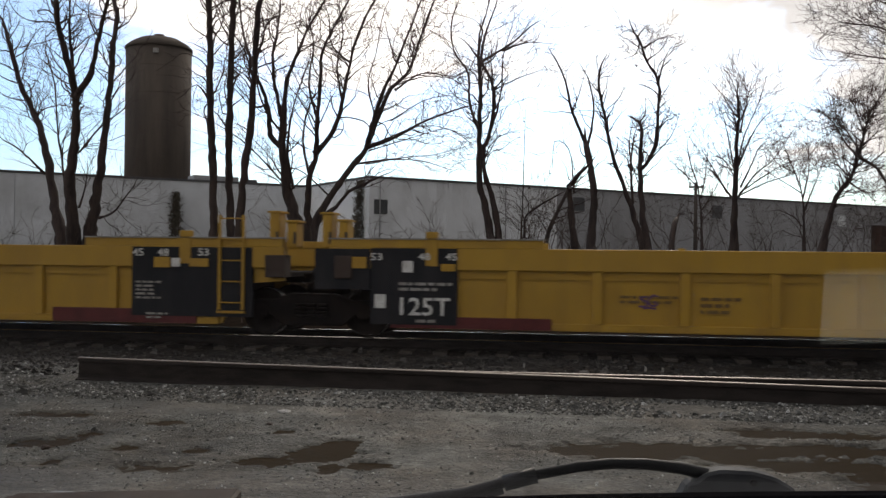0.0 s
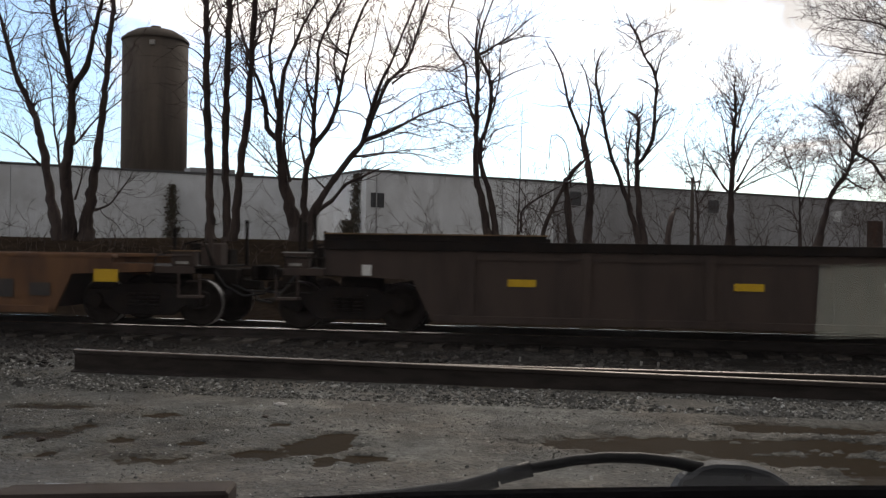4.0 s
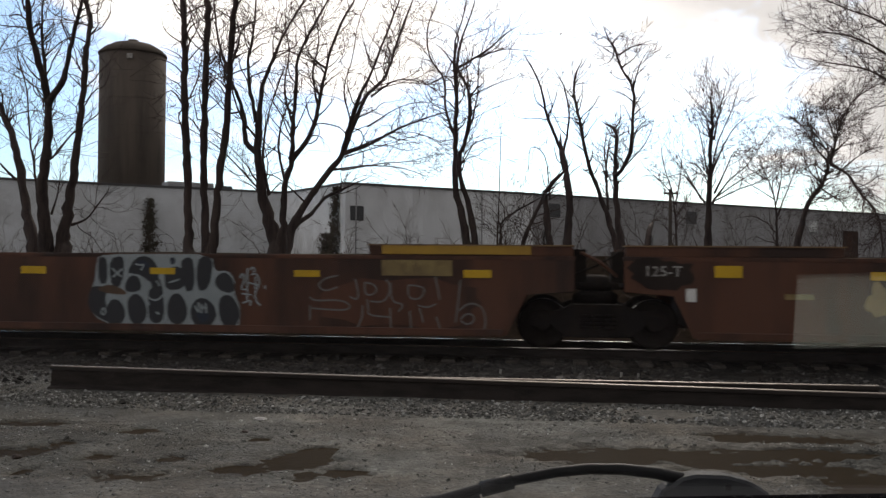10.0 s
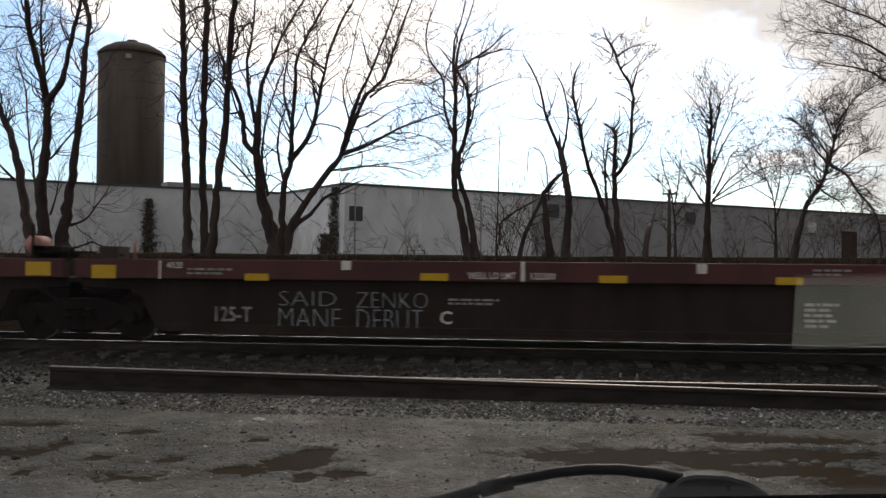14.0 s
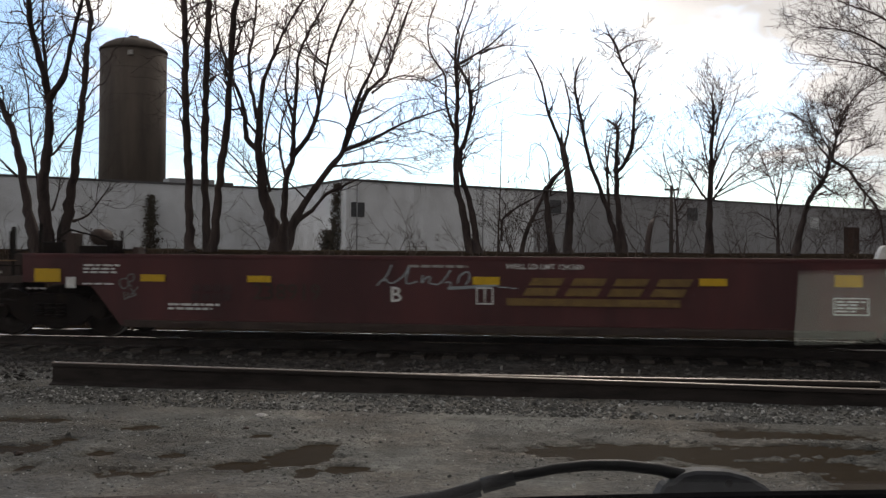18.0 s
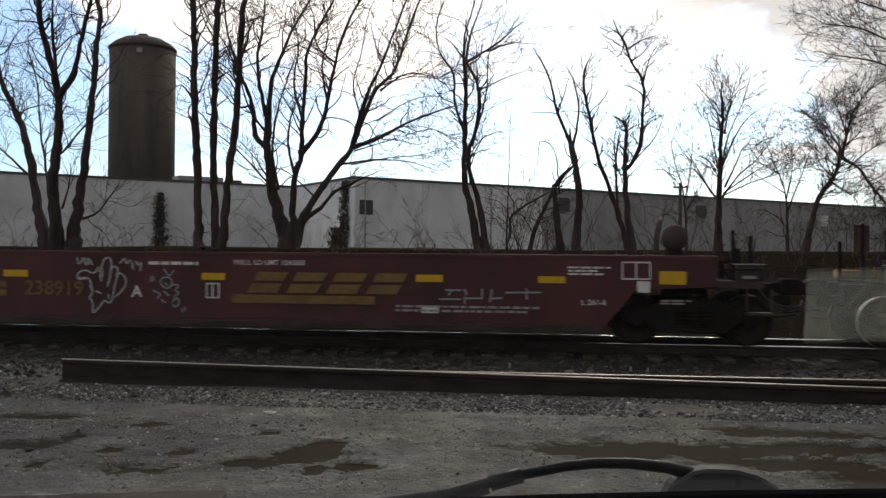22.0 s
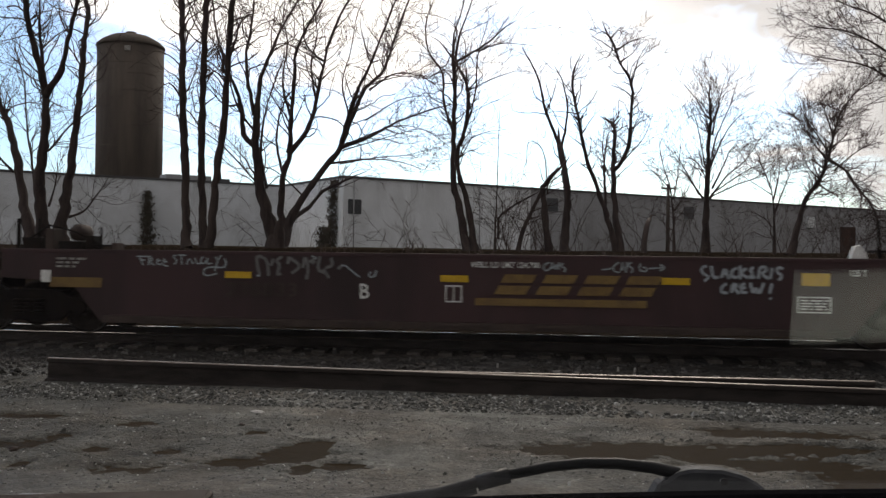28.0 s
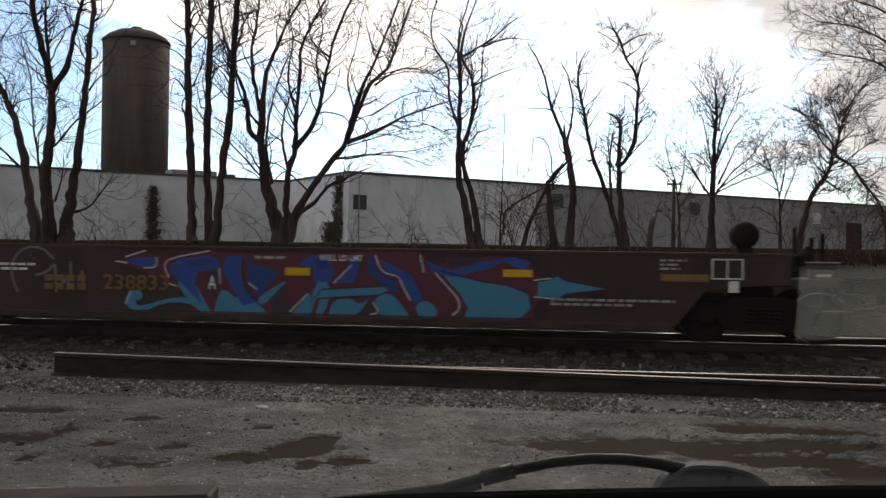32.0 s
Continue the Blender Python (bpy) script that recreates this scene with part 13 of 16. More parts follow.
shape(CI[4], ((8.18, 0.99), (8.33, 1.20), (8.43, 1.20), (8.26, 0.80)), 'spray_wine', 2.8, 0)
shape(CI[4], ((10.76, 1.03), (10.96, 1.18), (11.09, 1.11), (10.97, 0.90), (10.80, 0.90)), 'spray_wine', 2.8, 0)
shape(CI[4], ((7.84, 0.54), (7.90, 0.49), (7.81, 0.14), (7.73, 0.14)), 'spray_wine', 2.8, 0)
shape(CI[4], ((7.82, 0.52), (7.94, 0.66), (9.01, 0.73), (9.06, 0.65), (8.91, 0.58), (7.84, 0.50)), 'spray_cyan', 3, 0)
stroke(CI[4], ((7.82, 0.52), (7.94, 0.66), (9.01, 0.73), (9.06, 0.65), (8.91, 0.58), (7.84, 0.50)), 0.026, 'spray_navy', 3.3, 0, 0)
stroke(CI[4], ((6.56, 1.17), (6.54, 0.94), (6.62, 0.63), (6.82, 0.41)), 0.026, 'spray_navy', 3.3, 0, 0)
stroke(CI[4], ((9.94, 1.00), (10.60, 0.84), (11.06, 0.78), (11.39, 0.65), (11.43, 0.42)), 0.026, 'spray_navy', 3.3, 0, 0)
stroke(CI[4], ((5.98, 1.28), (5.26, 1.14), (5.16, 1.01), (5.26, 0.81)), 0.024, 'spray_white', 3.5, 0, 1)
stroke(CI[4], ((8.84, 1.25), (8.91, 1.03), (9.04, 0.93), (9.23, 0.91), (9.30, 0.75), (9.44, 0.50)), 0.024, 'spray_white', 3.5, 0, 1)
stroke(CI[4], ((9.59, 1.26), (9.66, 0.97)), 0.024, 'spray_white', 3.5, 0, 1)
stroke(CI[4], ((9.84, 0.97), (10.04, 0.76), (10.25, 0.53), (10.26, 0.37), (10.14, 0.27)), 0.024, 'spray_white', 3.5, 0, 1)
stroke(CI[4], ((11.47, 0.87), (11.76, 0.91)), 0.024, 'spray_white', 3.5, 0, 1)
stroke(CI[4], ((11.48, 0.60), (11.76, 0.58)), 0.024, 'spray_white', 3.5, 0, 1)
stroke(CI[4], ((7.39, 0.27), (7.69, 0.58)), 0.024, 'spray_white', 3.5, 0, 1)
stroke(CI[4], ((6.15, 0.99), (6.16, 0.72)), 0.024, 'spray_white', 3.5, 0, 1)
stroke(CI[4], ((8.13, 0.76), (8.44, 1.07)), 0.024, 'spray_white', 3.5, 0, 1)
stroke(CI[4], ((4.46, 1.15), (4.84, 1.27)), 0.024, 'spray_white', 3.5, 0, 1)
stroke(CI[4], ((5.03, 1.16), (5.04, 0.98), (4.80, 0.97)), 0.024, 'spray_white', 3.5, 0, 1)
stroke(CI[4], ((4.29, 1.08), (4.50, 1.05)), 0.024, 'spray_white', 3.5, 0, 1)
stroke(CI[4], ((4.48, 0.34), (4.58, 0.58)), 0.024, 'spray_white', 3.5, 0, 1)
stroke(CI[4], ((5.26, 0.71), (5.39, 0.67)), 0.024, 'spray_white', 3.5, 0, 1)
stroke(CI[4], ((6.66, 0.75), (6.81, 0.64)), 0.024, 'spray_white', 3.5, 0, 1)
stroke(CI[4], ((8.81, 0.46), (8.92, 0.29), (8.76, 0.25)), 0.024, 'spray_white', 3.5, 0, 1)
stroke(CI[4], ((3.16, 1.10), (2.94, 1.30), (2.63, 1.30), (2.43, 1.12), (2.37, 0.89), (2.43, 0.67), (2.51, 0.52)), 0.045, 'spray_dim', 2, 0, 1)
stroke(CI[4], ((2.83, 0.81), (3.05, 0.87), (3.19, 1.05), (3.20, 0.79), (3.22, 0.52)), 0.045, 'spray_dim', 2, 0, 1)
stroke(CI[4], ((3.47, 1.06), (3.49, 0.84), (3.41, 0.73), (3.52, 0.57)), 0.045, 'spray_dim', 2, 0, 1)
stroke(CI[4], ((3.68, 0.91), (3.71, 0.65)), 0.045, 'spray_dim', 2, 0, 1)
stroke(CI[4], ((3.30, 0.83), (3.34, 0.64), (3.40, 0.81)), 0.045, 'spray_dim', 2, 0, 1)
stroke(CD[0], ((6.47, 0.90), (6.88, 0.98), (7.08, 0.79), (7.04, 0.55), (6.79, 0.35), (6.55, 0.39), (6.48, 0.63)), 0.05, 'soot_brown', 1.6, 0, 1)
stroke(CD[0], ((6.68, 0.78), (6.85, 0.81), (6.91, 0.66), (6.81, 0.53), (6.69, 0.59)), 0.05, 'soot_brown', 1.6, 0, 1)
stroke(CD[0], ((7.45, 0.99), (8.17, 1.02), (8.17, 0.79), (7.92, 0.77), (7.88, 0.32), (7.70, 0.24)), 0.05, 'soot_brown', 1.6, 0, 1)
stroke(CD[0], ((7.51, 0.91), (7.52, 0.76), (7.74, 0.76), (7.72, 0.24)), 0.05, 'soot_brown', 1.6, 0, 1)
stroke(CD[0], ((8.53, 0.93), (8.84, 1.01), (9.14, 0.83), (9.16, 0.59), (8.93, 0.30), (8.68, 0.26), (8.49, 0.53), (8.51, 0.82)), 0.05, 'soot_brown', 1.6, 0, 1)
stroke(CD[0], ((8.69, 0.84), (8.86, 0.82), (8.92, 0.65), (8.77, 0.51), (8.67, 0.65)), 0.05, 'soot_brown', 1.6, 0, 1)
stroke(CD[0], ((9.91, 0.75), (9.82, 0.89), (9.93, 1.01), (10.10, 0.99), (10.14, 0.86), (10.05, 0.73)), 0.05, 'soot_brown', 1.6, 0, 1)
stroke(CD[0], ((9.90, 0.69), (9.76, 0.55), (9.79, 0.32), (10.00, 0.23), (10.24, 0.28), (10.26, 0.52), (10.11, 0.69)), 0.05, 'soot_brown', 1.6, 0, 1)
stroke(CD[0], ((9.94, 0.56), (10.07, 0.60), (10.11, 0.46), (10.00, 0.39), (9.92, 0.46)), 0.05, 'soot_brown', 1.6, 0, 1)
stroke(CD[0], ((4.55, 0.85), (4.70, 0.87)), 0.024, 'spray_silver', 2.6, 0, 1)
stroke(CD[0], ((4.59, 0.83), (4.62, 0.69), (4.72, 0.71), (4.83, 0.67)), 0.024, 'spray_silver', 2.6, 0, 1)
stroke(CD[0], ((3.85, 0.71), (3.98, 0.80), (4.11, 0.74)), 0.024, 'spray_silver', 2.6, 0, 1)
shape(CD[0], ((4.27, 0.84), (4.34, 0.94), (4.53, 0.90), (4.57, 0.79), (4.49, 0.67), (4.32, 0.68)), 'dull_black', 1.5, 1)
shape(CD[0], ((3.28, 0.17), (3.35, 0.32), (3.60, 0.35), (3.82, 0.15)), 'grime_dark', 1.2, 1)
shape(CD[1], ((6.64, 1.18), (6.72, 1.20), (7.38, 1.15), (7.44, 0.63), (7.12, 0.39), (6.82, 0.43), (6.68, 0.72)), 'buffed', 1.2, 0)
shape(CD[1], ((7.75, 1.17), (8.64, 1.22), (8.85, 1.12), (8.80, 0.75), (8.36, 0.51), (7.81, 0.56)), 'buffed', 1.2, 0)
shape(CD[1], ((13.10, 0.97), (13.45, 1.01), (13.59, 0.91), (13.56, 0.60), (13.19, 0.56), (13.07, 0.63)), 'buffed', 1.2, 0)
shape(CD[1], ((10.69, 0.92), (11.42, 0.97), (11.86, 0.92), (12.22, 0.87), (12.20, 0.76), (11.87, 0.81), (11.80, 0.41), (11.46, 0.42), (11.42, 0.79), (11.13, 0.78), (11.09, 0.41), (10.93, 0.41), (10.91, 0.78), (10.71, 0.81)), 'stain_wine', 1.6, 0)
shape(CD[1], ((12.37, 0.60), (12.51, 0.64), (12.67, 0.48), (12.65, 0.33), (12.46, 0.35)), 'stain_wine', 1.6, 0)
shape(CD[1], ((6.74, 0.78), (6.97, 0.74), (7.00, 0.40), (6.82, 0.43)), 'stain_wine', 1.6, 0)
shape(CD[1], ((7.11, 0.82), (7.38, 0.78), (7.43, 0.35), (7.19, 0.54)), 'stain_wine', 1.6, 0)
shape(CD[1], ((13.92, 1.11), (14.14, 1.15), (14.33, 1.04), (14.40, 0.74), (14.37, 0.42), (14.16, 0.47), (14.02, 0.69), (13.95, 0.87)), 'stain_navy', 1.5, 0)
stroke(CD[1], ((4.68, 0.79), (4.69, 0.89), (4.74, 0.90), (4.75, 0.77)), 0.022, 'spray_white', 2.6, 0, 1)
stroke(CD[1], ((4.75, 1.00), (4.79, 0.79), (4.85, 0.98), (4.87, 0.79)), 0.022, 'spray_white', 2.6, 0, 1)
stroke(CD[1], ((4.94, 0.98), (4.89, 0.87), (4.95, 0.79), (5.02, 0.82), (5.05, 0.96), (4.97, 1.00)), 0.022, 'spray_white', 2.6, 0, 1)
stroke(CD[1], ((5.10, 0.79), (5.07, 1.02), (5.17, 1.05), (5.22, 0.97), (5.13, 0.89), (5.21, 0.77)), 0.022, 'spray_white', 2.6, 0, 1)
stroke(CD[1], ((5.30, 0.89), (5.35, 0.95), (5.43, 0.93)), 0.022, 'spray_white', 2.6, 0, 1)
stroke(CD[1], ((5.35, 0.89), (5.37, 0.78)), 0.022, 'spray_white', 2.6, 0, 1)
stroke(CD[1], ((5.29, 0.75), (5.40, 0.66), (5.48, 0.68), (5.51, 0.75)), 0.022, 'spray_white', 2.6, 0, 1)
stroke(CD[1], ((4.78, 0.65), (4.89, 0.71), (5.00, 0.68)), 0.022, 'spray_white', 2.6, 0, 1)
stroke(CD[1], ((5.01, 0.79), (5.15, 0.83), (5.19, 0.75)), 0.022, 'spray_white', 2.6, 0, 1)
stroke(CD[1], ((7.75, 0.71), (7.76, 0.66)), 0.036, 'spray_white', 2.7, 0, 1)
stroke(CD[1], ((7.76, 0.59), (7.77, 0.56)), 0.036, 'spray_white', 2.7, 0, 1)
stroke(CD[1], ((7.84, 0.83), (7.88, 0.56)), 0.036, 'spray_white', 2.7, 0, 1)
stroke(CD[1], ((7.92, 0.81), (7.98, 0.89), (8.03, 0.83), (8.02, 0.72), (7.92, 0.59), (8.06, 0.57)), 0.036, 'spray_white', 2.7, 0, 1)
stroke(CD[1], ((8.24, 0.82), (8.11, 0.80), (8.10, 0.72), (8.20, 0.72), (8.24, 0.63), (8.16, 0.55), (8.09, 0.58)), 0.036, 'spray_white', 2.7, 0, 1)
stroke(CD[1], ((8.29, 0.68), (8.40, 0.72), (8.38, 0.80), (8.30, 0.80), (8.28, 0.65), (8.34, 0.56), (8.43, 0.59)), 0.036, 'spray_white', 2.7, 0, 1)
stroke(CD[1], ((8.45, 0.57), (8.47, 0.82), (8.57, 0.84), (8.58, 0.74), (8.49, 0.69), (8.61, 0.56)), 0.036, 'spray_white', 2.7, 0, 1)
stroke(CD[1], ((8.63, 0.52), (8.65, 0.73), (8.70, 0.78), (8.75, 0.77)), 0.036, 'spray_white', 2.7, 0, 1)
stroke(CD[1], ((8.72, 0.71), (8.76, 0.78)), 0.036, 'spray_white', 2.7, 0, 1)
stroke(CD[1], ((8.80, 0.71), (8.81, 0.66)), 0.036, 'spray_white', 2.7, 0, 1)
stroke(CD[1], ((7.94, 0.44), (8.13, 0.49), (8.32, 0.49), (8.54, 0.41)), 0.036, 'spray_white', 2.7, 0, 1)
stroke(CD[2], ((3.94, 0.94), (3.95, 0.69)), 0.022, 'spray_white', 2.6, 0, 1)
stroke(CD[2], ((4.02, 0.94), (4.03, 0.71), (4.10, 0.73)), 0.022, 'spray_white', 2.6, 0, 1)
stroke(CD[2], ((4.12, 0.88), (4.20, 0.94), (4.24, 0.88), (4.14, 0.79), (4.25, 0.73)), 0.022, 'spray_white', 2.6, 0, 1)
stroke(CD[2], ((4.30, 0.94), (4.32, 0.73), (4.39, 0.87), (4.28, 0.83)), 0.022, 'spray_white', 2.6, 0, 1)
stroke(CD[2], ((4.41, 0.92), (4.49, 0.92), (4.47, 0.83), (4.39, 0.81), (4.51, 0.70), (4.57, 0.62)), 0.022, 'spray_white', 2.6, 0, 1)
stroke(CD[2], ((4.06, 0.61), (4.20, 0.67), (4.36, 0.66), (4.43, 0.60)), 0.022, 'spray_white', 2.6, 0, 1)
stroke(CD[2], ((4.10, 0.71), (4.36, 0.72), (4.47, 0.71)), 0.022, 'spray_white', 2.6, 0, 1)
stroke(CD[2], ((5.86, 0.94), (5.94, 0.86), (5.98, 0.77)), 0.024, 'spray_white', 2.6, 0, 1)
stroke(CD[2], ((6.01, 0.92), (5.94, 0.75), (5.86, 0.73)), 0.024, 'spray_white', 2.6, 0, 1)
stroke(CD[2], ((6.09, 0.92), (6.11, 0.68), (6.21, 0.72), (6.17, 0.81), (6.09, 0.81), (6.18, 0.87), (6.15, 0.92), (6.09, 0.92)), 0.024, 'spray_white', 2.6, 0, 1)
stroke(CD[2], ((6.34, 0.78), (6.37, 0.93), (6.47, 0.95), (6.51, 0.87), (6.37, 0.79), (6.32, 0.70), (6.43, 0.65), (6.49, 0.76)), 0.024, 'spray_white', 2.6, 0, 1)
stroke(CD[2], ((6.43, 0.76), (6.56, 0.63)), 0.024, 'spray_white', 2.6, 0, 1)
stroke(CD[2], ((6.53, 0.87), (6.54, 0.76)), 0.024, 'spray_white', 2.6, 0, 1)
shape(CD[2], ((6.96, 0.88), (7.53, 0.90), (7.63, 0.81), (7.61, 0.44), (7.04, 0.46), (6.94, 0.60)), 'buffed', 1.2, 0)
shape(CD[2], ((4.00, 1.13), (4.70, 1.16), (4.73, 0.85), (4.40, 0.56), (4.00, 0.60)), 'buffed', 1.2, 0)
shape(CD[2], ((3.51, 0.26), (3.66, 0.38), (3.93, 0.36), (4.01, 0.15), (3.89, 0.09), (3.57, 0.11)), 'grime_dark', 1.4, 1)
shape(CD[2], ((2.88, 0.19), (3.04, 0.27), (3.22, 0.22), (3.26, 0.14), (3.04, 0.16)), 'grey_mark', 1.3, 1)
shape(CD[2], ((6.55, 0.49), (6.59, 0.49), (6.59, 0.41), (6.56, 0.41)), 'spray_silver', 2.6, 0)
stroke(CF[0], ((8.69, 1.02), (8.64, 1.26), (8.75, 1.04), (8.79, 1.24)), 0.026, 'spray_silver', 2.8, 0, 1)
stroke(CF[0], ((8.94, 1.22), (8.85, 1.20), (8.83, 1.09), (8.96, 1.08), (8.88, 1.02), (8.79, 1.02)), 0.026, 'spray_silver', 2.8, 0, 1)
stroke(CF[0], ((9.01, 1.24), (8.97, 1.00), (9.08, 1.02), (9.12, 1.21)), 0.026, 'spray_silver', 2.8, 0, 1)
stroke(CF[0], ((9.19, 1.22), (9.17, 1.02), (9.26, 1.04)), 0.026, 'spray_silver', 2.8, 0, 1)
stroke(CF[0], ((9.31, 1.23), (9.28, 1.08), (9.37, 1.02), (9.46, 1.12), (9.40, 1.23)), 0.026, 'spray_silver', 2.8, 0, 1)
stroke(CF[0], ((9.51, 1.25), (9.58, 1.17), (9.62, 1.03), (9.67, 1.23), (9.69, 1.05)), 0.026, 'spray_silver', 2.8, 0, 1)
stroke(CF[0], ((9.73, 1.21), (9.76, 1.03), (9.83, 1.05)), 0.026, 'spray_silver', 2.8, 0, 1)
stroke(CF[0], ((9.90, 1.25), (9.87, 1.03)), 0.026, 'spray_silver', 2.8, 0, 1)
stroke(CF[0], ((10.01, 1.03), (10.08, 1.27), (10.15, 1.03)), 0.026, 'spray_silver', 2.8, 0, 1)
stroke(CF[0], ((10.19, 1.14), (10.28, 1.14)), 0.026, 'spray_silver', 2.8, 0, 1)
stroke(CF[0], ((10.31, 1.23), (10.35, 1.03), (10.43, 1.23), (10.45, 1.03)), 0.026, 'spray_silver', 2.8, 0, 1)
stroke(CF[0], ((10.52, 1.23), (10.54, 1.04)), 0.026, 'spray_silver', 2.8, 0, 1)
stroke(CF[0], ((10.49, 1.14), (10.68, 1.18)), 0.026, 'spray_silver', 2.8, 0, 1)
stroke(CF[0], ((10.77, 1.24), (10.71, 1.09), (10.80, 1.04)), 0.026, 'spray_silver', 2.8, 0, 1)
stroke(CF[0], ((10.85, 1.26), (10.89, 1.06), (10.98, 1.08)), 0.026, 'spray_silver', 2.8, 0, 1)
stroke(CF[0], ((11.03, 1.24), (11.10, 1.04), (11.15, 1.19), (11.20, 1.04), (11.27, 1.26)), 0.026, 'spray_silver', 2.8, 0, 1)
stroke(CF[0], ((11.34, 1.22), (11.33, 1.04), (11.43, 1.06), (11.41, 1.19), (11.34, 1.21)), 0.026, 'spray_silver', 2.8, 0, 1)
stroke(CF[0], ((11.48, 1.26), (11.50, 1.06), (11.60, 1.08)), 0.026, 'spray_silver', 2.8, 0, 1)
stroke(CF[0], ((4.50, 1.19), (4.68, 1.21)), 0.026, 'spray_deepteal', 2.8, 0, 1)
stroke(CF[0], ((4.58, 1.19), (4.56, 1.03)), 0.026, 'spray_deepteal', 2.8, 0, 1)
stroke(CF[0], ((4.72, 1.04), (4.75, 1.19), (4.83, 1.04)), 0.026, 'spray_deepteal', 2.8, 0, 1)
stroke(CF[0], ((4.89, 1.19), (4.91, 1.04), (4.98, 1.09), (4.91, 1.13)), 0.026, 'spray_deepteal', 2.8, 0, 1)
stroke(CF[0], ((5.04, 1.19), (5.08, 1.04), (5.17, 1.17), (5.23, 1.04)), 0.026, 'spray_deepteal', 2.8, 0, 1)
stroke(CF[0], ((5.48, 1.04), (5.52, 1.21), (5.59, 1.08), (5.67, 1.21), (5.71, 1.04)), 0.026, 'spray_deepteal', 2.8, 0, 1)
stroke(CF[0], ((5.78, 1.20), (5.76, 1.06), (5.86, 1.05), (5.89, 1.16), (5.80, 1.20)), 0.026, 'spray_deepteal', 2.8, 0, 1)
stroke(CF[0], ((5.95, 1.20), (5.97, 1.05), (6.06, 1.09), (6.05, 1.18), (5.97, 1.20)), 0.026, 'spray_deepteal', 2.8, 0, 1)
stroke(CF[0], ((6.14, 1.22), (6.16, 1.07), (6.25, 1.20), (6.18, 1.12), (6.27, 1.05)), 0.026, 'spray_deepteal', 2.8, 0, 1)
stroke(CF[0], ((6.36, 1.22), (6.49, 1.31), (6.63, 1.24), (6.50, 1.18)), 0.026, 'spray_deepteal', 2.8, 0, 1)
stroke(CF[0], ((8.38, 0.70), (8.43, 0.50), (8.54, 0.67)), 0.045, 'stain_wine', 2.2, 0, 1)
stroke(CF[0], ((8.51, 0.50), (8.45, 0.26)), 0.045, 'stain_wine', 2.2, 0, 1)
stroke(CF[0], ((8.61, 0.65), (8.60, 0.26)), 0.045, 'stain_wine', 2.2, 0, 1)
stroke(CF[0], ((8.62, 0.46), (8.76, 0.48)), 0.045, 'stain_wine', 2.2, 0, 1)
stroke(CF[0], ((8.78, 0.65), (8.74, 0.26)), 0.045, 'stain_wine', 2.2, 0, 1)
stroke(CF[0], ((8.87, 0.28), (8.92, 0.63), (9.01, 0.30), (9.07, 0.65)), 0.045, 'stain_wine', 2.2, 0, 1)
stroke(CF[0], ((9.23, 0.58), (9.16, 0.43), (9.19, 0.29), (9.28, 0.33), (9.26, 0.45)), 0.045, 'stain_wine', 2.2, 0, 1)
stroke(CG[0], ((5.96, 0.86), (6.02, 0.93), (6.12, 1.01), (6.21, 1.21)), 0.026, 'spray_silver', 2.6, 0, 1)
stroke(CG[0], ((6.02, 0.93), (6.12, 0.97), (6.15, 0.91), (6.21, 0.90), (6.30, 0.94), (6.44, 1.05), (6.52, 1.24), (6.43, 0.90), (6.53, 0.90), (6.64, 0.94)), 0.026, 'spray_silver', 2.6, 0, 1)
stroke(CG[0], ((6.73, 1.04), (6.70, 0.88), (6.78, 1.00), (6.88, 1.03), (6.82, 0.92), (6.92, 0.89), (7.01, 0.89), (7.12, 1.02), (7.19, 1.13)), 0.026, 'spray_silver', 2.6, 0, 1)
stroke(CG[0], ((7.10, 0.92), (7.20, 0.94), (7.19, 0.85)), 0.026, 'spray_silver', 2.6, 0, 1)
stroke(CG[0], ((7.31, 0.91), (7.33, 1.02), (7.42, 1.10), (7.51, 1.10), (7.50, 0.97), (7.44, 0.89)), 0.026, 'spray_silver', 2.6, 0, 1)
stroke(CG[0], ((7.15, 0.83), (7.50, 0.85), (7.78, 0.87), (7.98, 0.90)), 0.05, 'spray_silver', 2.6, 0, 0)
stroke(CG[0], ((7.98, 0.86), (8.18, 0.85)), 0.018, 'spray_silver', 2.6, 0, 0)
stroke(CG[0], ((8.19, 0.84), (8.29, 0.84)), 0.018, 'spray_silver', 2.6, 0, 0)
stroke(CG[0], ((1.71, 1.02), (1.61, 1.00), (1.60, 0.91), (1.67, 0.87), (1.73, 0.93), (1.71, 1.02)), 0.024, 'spray_dim', 2.6, 0, 1)
stroke(CG[0], ((1.57, 0.94), (1.46, 0.92), (1.47, 0.81), (1.55, 0.75), (1.63, 0.81), (1.63, 0.91), (1.57, 0.94)), 0.024, 'spray_dim', 2.6, 0, 1)
stroke(CG[0], ((1.61, 0.87), (1.69, 0.79)), 0.024, 'spray_dim', 2.6, 0, 1)
stroke(CG[0], ((1.55, 0.71), (1.56, 0.59), (1.63, 0.61), (1.62, 0.70)), 0.024, 'spray_dim', 2.6, 0, 1)
stroke(CG[0], ((1.67, 0.77), (1.75, 0.64), (1.77, 0.69)), 0.024, 'spray_dim', 2.6, 0, 1)
stroke(CG[0], ((1.80, 0.80), (1.67, 0.65)), 0.024, 'spray_dim', 2.6, 0, 1)
stroke(CG[0], ((1.55, 0.58), (1.77, 0.66)), 0.024, 'spray_dim', 2.6, 0, 1)
stroke(CG[4], ((11.55, 0.76), (11.82, 0.76)), 0.026, 'spray_silver', 2.6, 0, 0)
